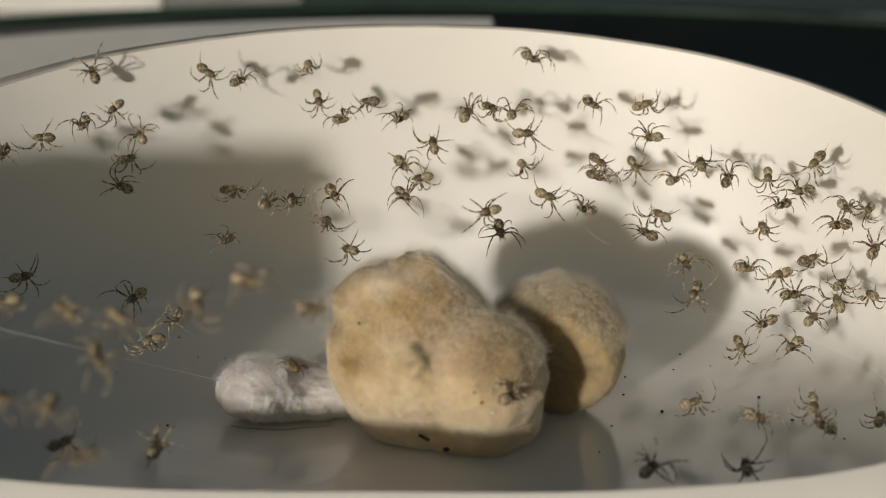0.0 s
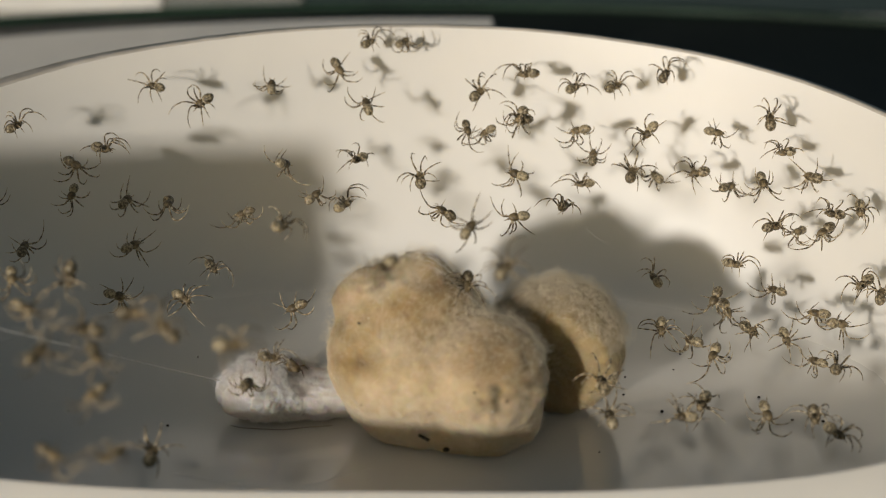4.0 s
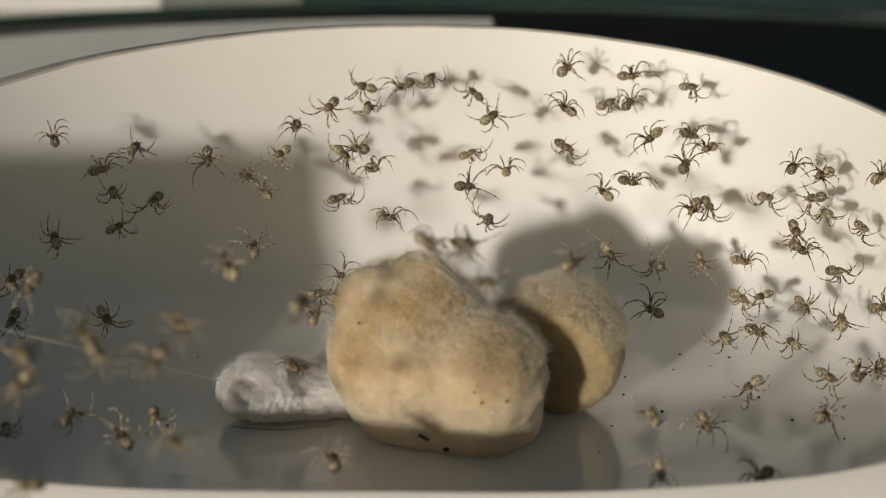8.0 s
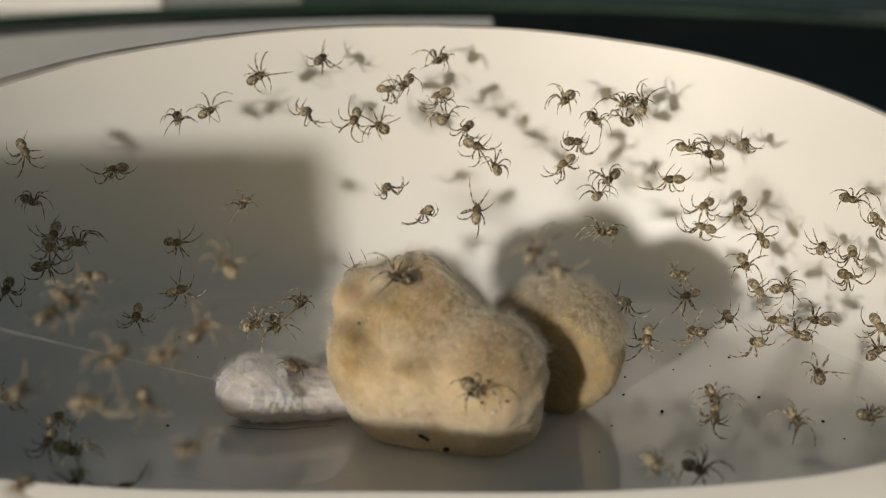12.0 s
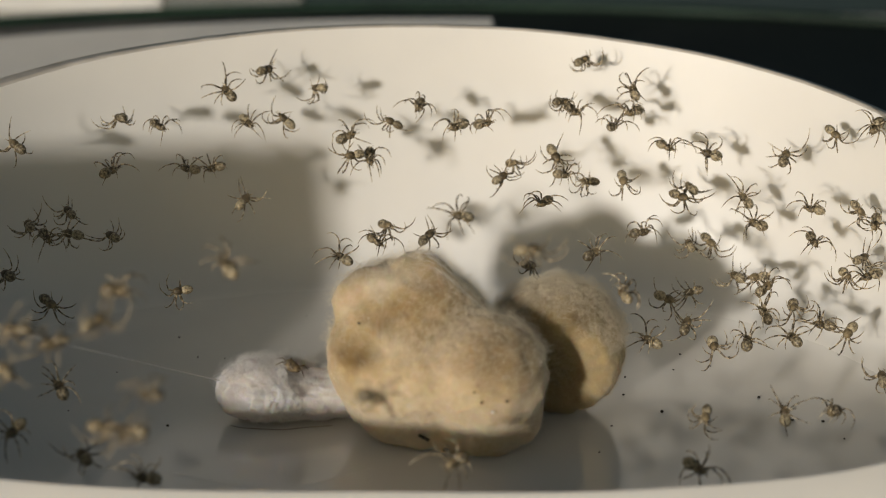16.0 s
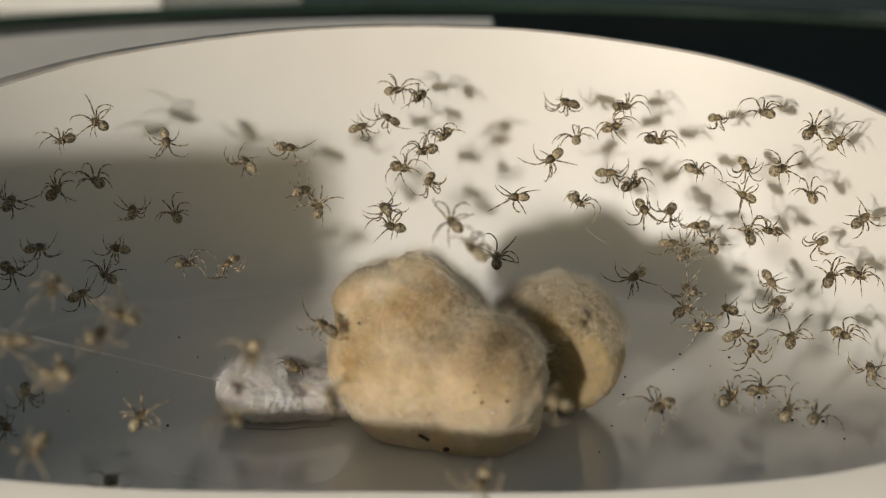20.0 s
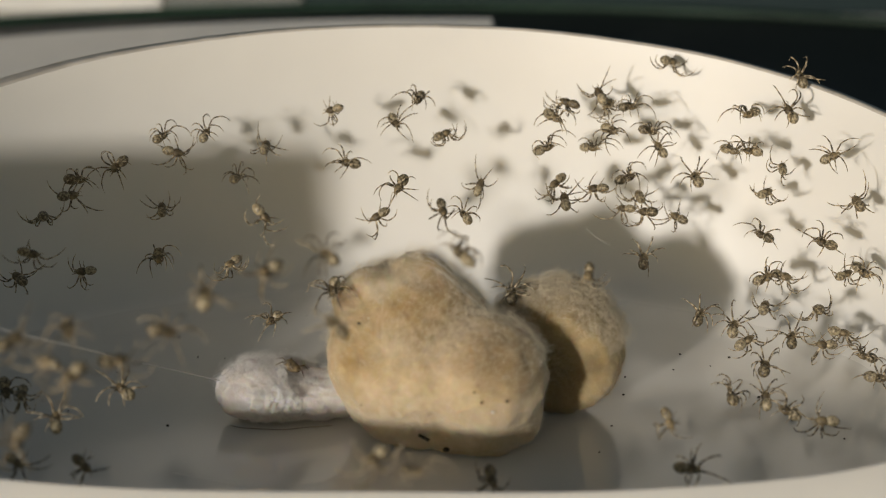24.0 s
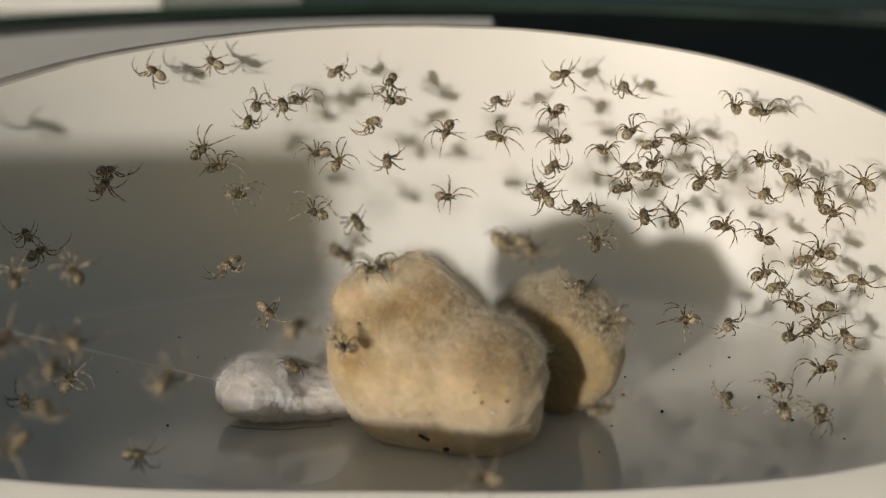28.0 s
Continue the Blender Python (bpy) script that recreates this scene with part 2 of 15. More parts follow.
def surroundings():
    g = 60000
    slab("ground", [(-g, -g), (g, -g), (g, g), (-g, g)], -20, -0.6, GREY, "pale grey flat surface under the tray", "ground", "structure")
    # round dark tray with a green rim, in which the dish stands
    tray = new("tray")
    bm = bmesh.new()
    seg = 120
    loft(bm, [[((-1 + r * math.cos(6.2831853 * k / seg)) * MM, (-40.6 + r * math.sin(6.2831853 * k / seg)) * MM, z * MM)
               for k in range(seg)] for r, z in ((170.5, -0.6), (171, -0.2), (170.5, 0.0))])
    part("base", bm, TABLE, tray, "flat dark blue-black base")
    bm = bmesh.new()
    rows = []
    for k in range(seg):
        a = 6.2831853 * k / seg
        rows.append([bm.verts.new(((-1 + (171 + 0.7 * math.cos(c)) * math.cos(a)) * MM, (-40.6 + (171 + 0.7 * math.cos(c)) * math.sin(a)) * MM,
                                   (0.4 + 0.7 * math.sin(c)) * MM)) for c in [6.2831853 * q / 10 for q in range(10)]])
    for k in range(seg):
        p, q = rows[k], rows[(k + 1) % seg]
        for i in range(10):
            bm.faces.new((p[i], q[i], q[(i + 1) % 10], p[(i + 1) % 10]))
    bmesh.ops.recalc_face_normals(bm, faces=bm.faces)
    part("rim", bm, GREEN, tray, "rounded dark green rim")
    tagged(tray, "round dark tray with a green rim under the dish", "tray")
    # white card propped up behind the dish, facing the sun
    bm = bmesh.new()
    top, low = [], []
    for k in range(31):
        x = -120 + 125.5 * k / 30
        s = 1 - (x / 230) ** 2
        top.append((x, 85 * s, max(5.5, 8.5 - 1.2 * (x / 46) ** 2)))
        low.append((x, 50 * s, 0.1))
    rings = []
    for t in (0.0, 0.25, 0.5, 0.75, 0.97, 0.995, 1.0):
        rings.append([(x * MM, (y0 + (y1 - y0) * t) * MM, (z0 + (z1 - z0) * t ** 0.85) * MM) for (x, y0, z0), (_, y1, z1) in zip(low, top)])
    for t in (1.0, 0.5, 0.0):
        rings.append([(x * MM, (y0 + (y1 - y0) * t + 0.4) * MM, (z0 + (z1 - z0) * t ** 0.85 - 0.09 - 0.3 * t) * MM)
                      for (x, y0, z0), (_, y1, z1) in zip(low, top)])
    loft(bm, rings, closed=False, cap=False)
    bmesh.ops.recalc_face_normals(bm, faces=bm.faces)
    tagged(part("white_card", bm, PAPER), "bent white card rising behind the dish", "card")
    slab("white_box", [(-260, 118), (-40, 134), (-40, 190), (-260, 190)], -0.6, 30, PAPER, "plain white box standing behind the tray", "box")
    # added mid-grey step, stands in for the gradual fade from bright to dark
    slab("grey_box", [(-39.5, 134), (-20, 134.5), (-20, 190), (-39.5, 190)], -0.6, 30, SLATE, "grey box added as a soft fade between white and teal", "box")
    slab("teal_box", [(-19.5, 134.5), (160, 124), (160, 190), (-19.5, 190)], -0.6, 30, TEAL, "dark teal box standing behind the tray", "box")
    bm = bmesh.new()
    outline = ((-58, 0.0), (-24.7, 0.0), (-24.9, 7.7), (-28.0, 7.8), (-30.2, 8.3), (-32.2, 9.3), (-32.8, 12.6), (-34.1, 16.2), (-34.8, 21.9), (-58, 22.2))
    loft(bm, [[(x * MM, y * MM, z * MM) for x, z in outline] for y in (-24.2, -23.0)])
    bmesh.ops.recalc_face_normals(bm, faces=bm.faces)
    tagged(part("panel", bm, BLOCK, None, "", False), "thin brown wooden panel standing upright beside the dish", "panel")


# ---- egg sacs ----
def blob_r(d, balls, k):
    """Where a ray from the origin along d leaves the soft union of the balls."""
    lo, hi = 0.0, 14.0
    for _ in range(26):
        m = (lo + hi) / 2
        s = 0.0
        for (c, r) in balls:
            s += math.exp(-k * ((d * m - Vector(c)).length - r))
        if s > 1:
            lo = m
        else:
            hi = m
    return lo


def blob(balls, k, sub, rough, freq, dents=(), base=-99.0):
    bm = bmesh.new()
    bmesh.ops.create_icosphere(bm, subdivisions=sub, radius=1)
    for v in bm.verts:
        d = v.co.normalized()
        r = blob_r(d, balls, k)
        n = noise.fractal(d * freq, 0.9, 2.1, 5) * rough
        n += noise.noise(d * freq * 9) * rough * 0.25
        for way, edge, deep, steep in dents:
            # a hollow pressed into the side
            c = min(1.0, steep * max(0.0, (d.dot(Vector(way).normalized()) - edge) / (1 - edge)))
            r = max(0.8, r - deep * c * c * (3 - 2 * c))
        v.co = d * (r + n)
        if v.co.z < base:
            # settled on the floor
            v.co.z = base + 0.02 * (v.co.z - base)
        v.co *= MM
    return bm


def fuzz(bm_src_pts, count, length, rnd, thick=0.0028, stand=0.45):
    """Loose curling silk fibres standing off a surface; points come as (place, normal) in metres."""
    bm = bmesh.new()
    for _ in range(count):
        p, n = bm_src_pts[rnd.randrange(len(bm_src_pts))]
        t = n.orthogonal()
        t.rotate(Matrix.Rotation(rnd.uniform(0, 6.28), 3, n))
        L = length * rnd.uniform(0.4, 1.3) * MM
        lift = rnd.uniform(0.05 * stand, stand)
        bend = Vector((rnd.gauss(0, 1), rnd.gauss(0, 1), rnd.gauss(0, 1))) * 0.25
        pts = []
        for i in range(5):
            s = i / 4
            pts.append(p + t * (s - 0.3) * L + n * (L * lift * math.sin(s * 3.0) + 0.02 * MM) + bend * L * s * s)
        tube(bm, pts, [thick * MM * q for q in (0.6, 1, 1, 0.9, 0.4)], 3)
    return bm


def surface_points(bm):
    bm.normal_update()
    return [(v.co.copy(), v.normal.copy()) for v in bm.verts]


def egg_sac(name, label, at, balls, k, sub, rough, freq, material, fibre, count, length, seed, category="egg sac", dents=(), base=-99.0):
    rnd = random.Random(seed)
    root = new(name)
    root.matrix_basis = pose(at[0] * MM, at[1] * MM, at[2] * MM)
    bm = blob(balls, k, sub, rough, freq, dents, base)
    pts = surface_points(bm)
    part("shell", bm, material, root)
    ob = part("fuzz", fuzz(pts, count, length, rnd), fibre, root, "fine loose silk fibres")
    tagged(ob, "", "", "", "stuff")
    high = [q for q in pts if q[1].z > 0.05 and q[0].z > 0.15 * max(p[0].z for p in pts)]
    ob = part("tuft", fuzz(high, count * 3 // 4, length * 1.7, rnd, 0.0036, 1.2), PALE_FLUFF if fibre == PALE_FLUFF else FLUFF, root, "loose wisps of silk on the upper side")
    tagged(ob, "", "", "", "stuff")
    tagged(root, label, category)
    return root


BIG_BALLS = [((-2.9, 0.2, 0.1), 4.5), ((2.25, -2.3, -0.2), 3.75), ((-5.8, 0.5, 3.6), 1.05), ((-4.9, 0.6, 3.6), 1.6), ((-1.6, 2.6, 2.9), 2.1), ((-1.9, 0.8, 4.9), 1.55),
             ((-1.2, 0.9, 4.9), 1.25), ((0.0, 0.8, 2.3), 2.4), ((-3.9, 0.6, 3.8), 1.75), ((4.1, -2.4, -2.9), 1.5), ((-1.4, -1.4, -0.2), 3.3), ((-2.6, 0.4, -3.2), 2.3),
             ((2.2, -1.4, -3.2), 2.2), ((-0.2, -0.3, -3.3), 2.3), ((-2.8, -0.5, 3.2), 2.2), ((-1.2, -0.1, 3.6), 2.0),
             ((0.6, -1.5, -3.7), 2.1), ((2.6, -2.3, -3.6), 1.8), ((-1.6, -0.7, -3.6), 2.1), ((-3.6, 3.6, 0.8), 3.0), ((-4.2, 5.8, 1.0), 2.7), ((-3.4, 3.2, 2.6), 2.3),
             ((2.6, 0.6, -1.2), 2.8), ((-4.5, 0.2, -2.6), 1.8), ((-3.2, -0.8, -3.5), 1.8)]


BIG_AT = (0.3, -5.0, FLOOR_Z + 5.1)


def sacs():
    egg_sac("egg_sac", "large lumpy tan silk spider egg sac resting in the dish", BIG_AT,
            BIG_BALLS, 3.0, 6, 0.2, 5.0,
            SAC, FLUFF, 12000, 0.32, 5, "egg sac", (), -5.08)
    egg_sac("egg_sac", "round woolly tan silk egg sac with a hollow side", (7.1, -1.8, FLOOR_Z + 4.45),
            [((0.0, 0, -0.35), 4.05), ((0.1, 0.3, 0.1), 4.0)], 2.4, 6, 0.22, 3.0, OLD_SAC, OLD_FLUFF, 12000, 0.34, 6, "egg sac",
            (((-0.24, -0.9, -0.3), 0.36, 2.4, 1.35),), -4.43)
    egg_sac("silk_cocoon", "small oblong white woolly cocoon lying beside the egg sac", (-10.3, -3.1, FLOOR_Z + 2.0),
            [((-2.3, 0, -0.1), 1.6), ((-1.1, 0, 0.05), 1.85), ((0.6, 0, 0.0), 1.7), ((2.6, 0.2, -0.4), 1.5), ((4.4, 0.1, -0.8), 1.1)], 2.4, 6, 0.3, 3.4,
            WOOL, PALE_FLUFF, 9000, 0.26, 7, "cocoon",
            (((-2.1, -1.5, 0.25), 0.95, 0.7, 2.0), ((1.7, -0.7, 1.2), 0.82, 0.6, 2.0)), -1.98)


# ---- specks, husks and stray silk ----
def speck(x, y, size, name="speck", z=FLOOR_Z, material=None, label="tiny dark dropping on the dish floor", category="dropping"):
    rnd = random.Random(int(x * 100) + int(y * 10))
    bm = bmesh.new()
    bmesh.ops.create_icosphere(bm, subdivisions=2, radius=1)
    sx, sy = size * rnd.uniform(0.7, 1.3), size * rnd.uniform(0.6, 1.1)
    for v in bm.verts:
        n = 1 + 0.25 * noise.noise(v.co * 2 + Vector((x, y, 0)))
        v.co = Vector((v.co.x * sx, v.co.y * sy, v.co.z * size * 0.6)) * n * MM
    ob = part(name, bm, material or DEBRIS)
    ob.matrix_basis = pose(x * MM, y * MM, (z + size * 0.5) * MM, 0, 0, rnd.uniform(0, 180))
    return tagged(ob, label, category, "droppings on the dish floor" if category == "dropping" else "")


def strand(name, pts, r, material, label, category):
    bm = bmesh.new()
    tube(bm, [Vector(p) * MM for p in pts], [r * MM] * len(pts), 5)
    return tagged(part(name, bm, material), label, category)


def details():
    for x, y, s in ((-16.9, 6.5, 0.1), (-18.7, 10.0, 0.09), (-17.3, -4.2, 0.12), (-13.0, -2.4, 0.16), (-15.0, 6.3, 0.07), (-12.6, 6.9, 0.08),
                    (14.0, -2.2, 0.16), (20.6, 0.0, 0.11), (11.8, 0.4, 0.1), (19.7, 6.4, 0.13), (12.2, 3.2, 0.09), (10.6, -4.2, 0.08),
                    (15.6, 4.4, 0.07), (18.2, 5.0, 0.07), (22.1, -3.4, 0.12), (24.0, -3.6, 0.13), (26.0, 6.0, 0.08), (16.4, 7.0, 0.08),
                    (9.5, -7.8, 0.08), (27.6, 0.0, 0.08), (24.8, -6.0, 0.08), (-22.0, 4.0, 0.07), (-24.0, -2.0, 0.07), (-8.0, 12.0, 0.07),
                    (-10.0, 14.0, 0.06), (28.5, 4.0, 0.1)):
        speck(x, y, s)
    # brown husk caught on the cocoon
    husk = new("husk")
    husk.matrix_basis = pose(-9.4 * MM, -3.6 * MM, 5.35 * MM, 20, 10, 70)
    bm = bmesh.new()
    egg(bm, (0, 0, 0), 0.42 * MM, 0.6 * MM, 0.36 * MM, 12, 9, 0.2)
    part("shell", bm, HUSK, husk)
    for i, a in enumerate((-50, 0, 55, 130, 200)):
        bm = bmesh.new()
        d = Vector((math.sin(radians(a)), math.cos(radians(a)), 0))
        tube(bm, [d * 0.3 * MM, (d * 0.8 + Vector((0, 0, 0.2))) * MM, (d * 1.2 - Vector((0, 0, 0.1))) * MM], [0.05 * MM, 0.045 * MM, 0.02 * MM], 5)
        part("leg", bm, HUSK, husk)
    tagged(husk, "small empty brown spider husk stuck on the white cocoon", "husk")
    strand("strand", [(-13.3, -4.2, 1.56), (-12.6, -4.6, 1.6), (-11.4, -4.7, 1.57), (-10.0, -4.9, 1.6), (-8.6, -4.5, 1.58), (-7.0, -4.2, 1.56)], 0.022, HUSK, "thin brown strand lying before the white cocoon", "strand")
    # stray silk
    for pts in (((-13.1, -2.3, 3.5), (-24.2, -13.4, 11.9), (-35.2, -23.3, 20.8)), ((-4.2, -9.9, 1.56), (-8.5, -12.4, 1.56), (-12.5, -15.0, 1.56)),
                ((10.2, 13.2, 8.6), (10.9, 12.6, 8.1), (11.8, 12.2, 7.7)),
                ((3.6, -4.2, 9.2), (5.4, -2.4, 8.8), (7.2, -0.8, 9.8)), ((-16, -10.5, 1.56), (-12, -12.0, 1.56), (-8.0, -13.0, 1.56))):
        strand("silk_thread", pts, 0.036 if pts[2][0] < -30 else 0.009 if pts[0][2] < 2 else 0.016, PALE_FLUFF, "fine pale silk thread across the dish", "silk thread")


def on_big_sac(x, z):
    """The front of the large sac at that place across and up, in mm from its middle."""
    y = -9.0
    while y < 0 and sum(math.exp(-3.0 * ((Vector((x, y, z)) - Vector(c)).length - r)) for c, r in BIG_BALLS) < 1:
        y += 0.05
    return y


def sac_threads():
    """Pale loose threads along the upper edges of the large sac, and a few that span to the opened one."""
    rnd = random.Random(77)
    for k in range(30):
        y = rnd.uniform(-0.6, 1.0)
        pts = []
        for n in range(9):
            f = n / 8
            x = -1.9 + 4.6 * f + rnd.uniform(-0.08, 0.08)
            z = 9.0
            while z > -4 and sum(math.exp(-3.0 * ((Vector((x, y, z)) - Vector(c)).length - r)) for c, r in BIG_BALLS) < 1:
                z -= 0.05
            pts.append((BIG_AT[0] + x, BIG_AT[1] + y, BIG_AT[2] + z + 0.05 + rnd.uniform(0, 0.16)))
        a = rnd.randrange(0, 4)
        strand("silk_thread", pts[a:a + rnd.randrange(4, 7)], rnd.uniform(0.006, 0.013), PALE_FLUFF, "loose pale silk thread along the egg sac's ridge", "silk thread")
    for z in (0.0, 0.35, 0.8):
        strand("silk_thread", [(2.6, -4.4, 10.0 + z * 0.5), (4.0, -3.2, 9.8 + z * 0.7), (5.6, -1.8, 9.9 + z * 0.4)], 0.007, PALE_FLUFF, "fine pale silk thread between the egg sacs", "silk thread")


def sac_specks():
    for x, z, s, material in ((1.5, 0.45, 0.09, DEBRIS), (1.95, -0.15, 0.11, DEBRIS), (3.4, -0.15, 0.1, DEBRIS), (1.75, 0.9, 0.06, DEBRIS), (-5.3, 3.2, 0.09, DEBRIS),
                              (-5.2, -1.6, 0.06, DEBRIS), (2.6, -0.8, 0.1, PALE_FLUFF)):
        label = "small white speck stuck on the egg sac" if material == PALE_FLUFF else "dark speck stuck on the egg sac"
        y = on_big_sac(x, z)
        speck(BIG_AT[0] + x, BIG_AT[1] + y - 0.2, s, "speck", BIG_AT[2] + z - s * 0.5, material, label, "speck")
    # crumbs caught under the front
    line = [(-1.75 + 0.3 * n, -3.75 - 0.17 * n) for n in range(3)]
    strand("crumb", [(BIG_AT[0] + x, BIG_AT[1] + on_big_sac(x, z) - 0.08, BIG_AT[2] + z) for x, z in line], 0.11, DEBRIS, "thin dark crumb stuck under the egg sac", "crumb")
    speck(BIG_AT[0] - 0.1, BIG_AT[1] + on_big_sac(-0.1, -4.6) - 0.1, 0.23, "crumb", BIG_AT[2] - 4.7, DEBRIS, "dark crumb stuck under the egg sac", "crumb")


# ---- spiderlings ----
def leg_mesh(az, length, lift, bend, out):
    """One jointed leg from the head's side: thigh, knee, shin, foot; az degrees from straight ahead (+y), on the side given by out.
    lift: how far it arches, upwards or, below the silk, downwards."""
    def way(deg, rise):
        c = math.cos(radians(rise))
        return Vector((math.sin(radians(deg)) * out * c, math.cos(radians(deg)) * c, math.sin(radians(rise))))
    at = way(az, 0) * 0.16
    pts, radii = [at.copy()], [0.046]
    for share, turn, rise, thick in ((0.17, 0.0, 58, 0.058), (0.17, 0.05, 48, 0.05), (0.1, 0.35, 18, 0.047), (0.13, 0.6, -12, 0.044), (0.13, 0.75, -24, 0.037),
                                     (0.11, 1.0, -46, 0.031), (0.1, 1.2, -56, 0.025), (0.1, 1.35, -66, 0.013)):
        at = at + way(az + bend * turn, rise * lift) * share * length
        pts.append(at.copy())
        radii.append(thick)
    bm = bmesh.new()
    tube(bm, [p * MM for p in pts], [r * 1.08 * MM for r in radii], 6)
    me = mesh_of("leg", bm, LEG)
    me.materials.append(LEG_BAND)
    for f in me.polygons:
        f.material_index = int(f.index // 6 in (1, 3, 5))
    return me


def spiderling(seed):
    rnd = random.Random(seed)
    root = new("spiderling")
    hang = -1 if seed % 2 else 1
    bm = bmesh.new()
    egg(bm, (0, 0, 0.02 * MM), 0.31 * MM, 0.39 * MM, 0.24 * MM, 14, 10, -0.2)
    for sx in (-1, 1):
        egg(bm, (sx * 0.08 * MM, 0.38 * MM, -0.03 * MM), 0.05 * MM, 0.13 * MM, 0.05 * MM, 6, 5)
    head = part("cephalothorax", bm, BODY, root)
    for sx in (-1, 1):
        bm = bmesh.new()
        tube(bm, [Vector(q) * MM for q in ((sx * 0.12, 0.32, 0), (sx * 0.2, 0.5, 0.06), (sx * 0.16, 0.66, -0.04))], [q * MM for q in (0.03, 0.03, 0.022)], 5)
        part("pedipalp", bm, LEG, head)
    bm = bmesh.new()
    fat = rnd.uniform(0.92, 1.1)
    egg(bm, (0, -0.66 * MM, 0.08 * MM), 0.355 * fat * MM, 0.44 * MM, 0.33 * fat * MM, 16, 12, 0.1)
    part("abdomen", bm, BELLY, root, "pale mottled round abdomen")
    for out in (-1, 1):
        for az, length, turn in ((30, 2.5, -1), (64, 2.05, -1), (106, 1.55, 1), (146, 2.15, 1)):
            bend = turn * rnd.uniform(0, 60) if rnd.random() < 0.65 else -turn * rnd.uniform(15, 85)
            ob = new("leg", leg_mesh(az + rnd.uniform(-16, 16), length * rnd.uniform(0.85, 1.08), hang * rnd.uniform(0.65, 1.4), bend, out))
            ob.parent = root
    root.scale = (1.01, 1.01, 1.01) if seed % 3 else (0.92, 0.92, 0.92)
    return tagged(root, "tiny translucent brown baby spider with banded brown legs on fine silk", "spider", "spiderlings in the dish")


def step_legs(ob):
    """Small uneven strides of each leg about its hip."""
    for leg in ob.children:
        if leg.name.startswith("leg"):
            rnd = random.Random(leg.name)
            walk(leg, [(28 * k / 70, pose(0, 0, 0, 0, rnd.uniform(-8, 8), rnd.uniform(-13, 13))) for k in range(71)])


def outside(x, y, z):
    """The place itself, or, where it lies inside a sac, the one before the sac's face."""
    back = Vector((x, y - CAM_Y, z - CAM_Z)).normalized() * 0.1
    while (sum(math.exp(-3.0 * ((Vector((x, y, z)) - Vector(BIG_AT) - Vector(c)).length - r - 0.55)) for c, r in BIG_BALLS) > 1
           or (Vector((x, y, z)) - Vector((7.1, -1.8, 5.95))).length < 4.9):
        x, y, z = x - back.x, y - back.y, z - back.z
    return x, y, z


def crawl(tilt, lean, rows):
    """Rows of seconds, x, y, z in mm and heading in degrees, on silk that tilts and leans; between them it stops and runs."""
    rnd = random.Random(rows[0][1] * 7 + rows[0][4])
    out = []
    for i, (t, x, y, z, h) in enumerate(rows):
        out.append((t, x, y, z, h))
        if i + 1 < len(rows):
            t2, x2, y2, z2, h2 = rows[i + 1]
            gone = math.dist((x, y, z), (x2, y2, z2))
            if t2 - t > 1.5:
                for f in (0.25, 0.5, 0.75):
                    g = f + rnd.uniform(-0.1, 0.1)
                    wob = 0.25 * min(gone, 6)
                    out.append((t + (t2 - t) * f, x + (x2 - x) * g + rnd.uniform(-wob, wob), y + (y2 - y) * g,
                                z + (z2 - z) * g, h + (h2 - h) * f))
            elif gone > 1.2:
                a, b = rnd.uniform(0.04, 0.2), rnd.uniform(0.28, 0.45)
                out.append((t + a, x + (x2 - x) * 0.06, y + (y2 - y) * 0.06, z + (z2 - z) * 0.06, h + (h2 - h) * 0.5))
                out.append((t + b, x + (x2 - x) * 0.95, y + (y2 - y) * 0.95, z + (z2 - z) * 0.95, h + (h2 - h) * 0.9))
    out = [(t, outside(x, y, z), h) for t, x, y, z, h in out]
    return [(t, pose(x * MM, y * MM, z * MM, tilt * 0.55, lean * 0.7, 0) @ pose(0, 0, 0, 0, 0, h)) for t, (x, y, z), h in out]


dish()
surroundings()
sacs()
details()
sac_specks()
sac_threads()


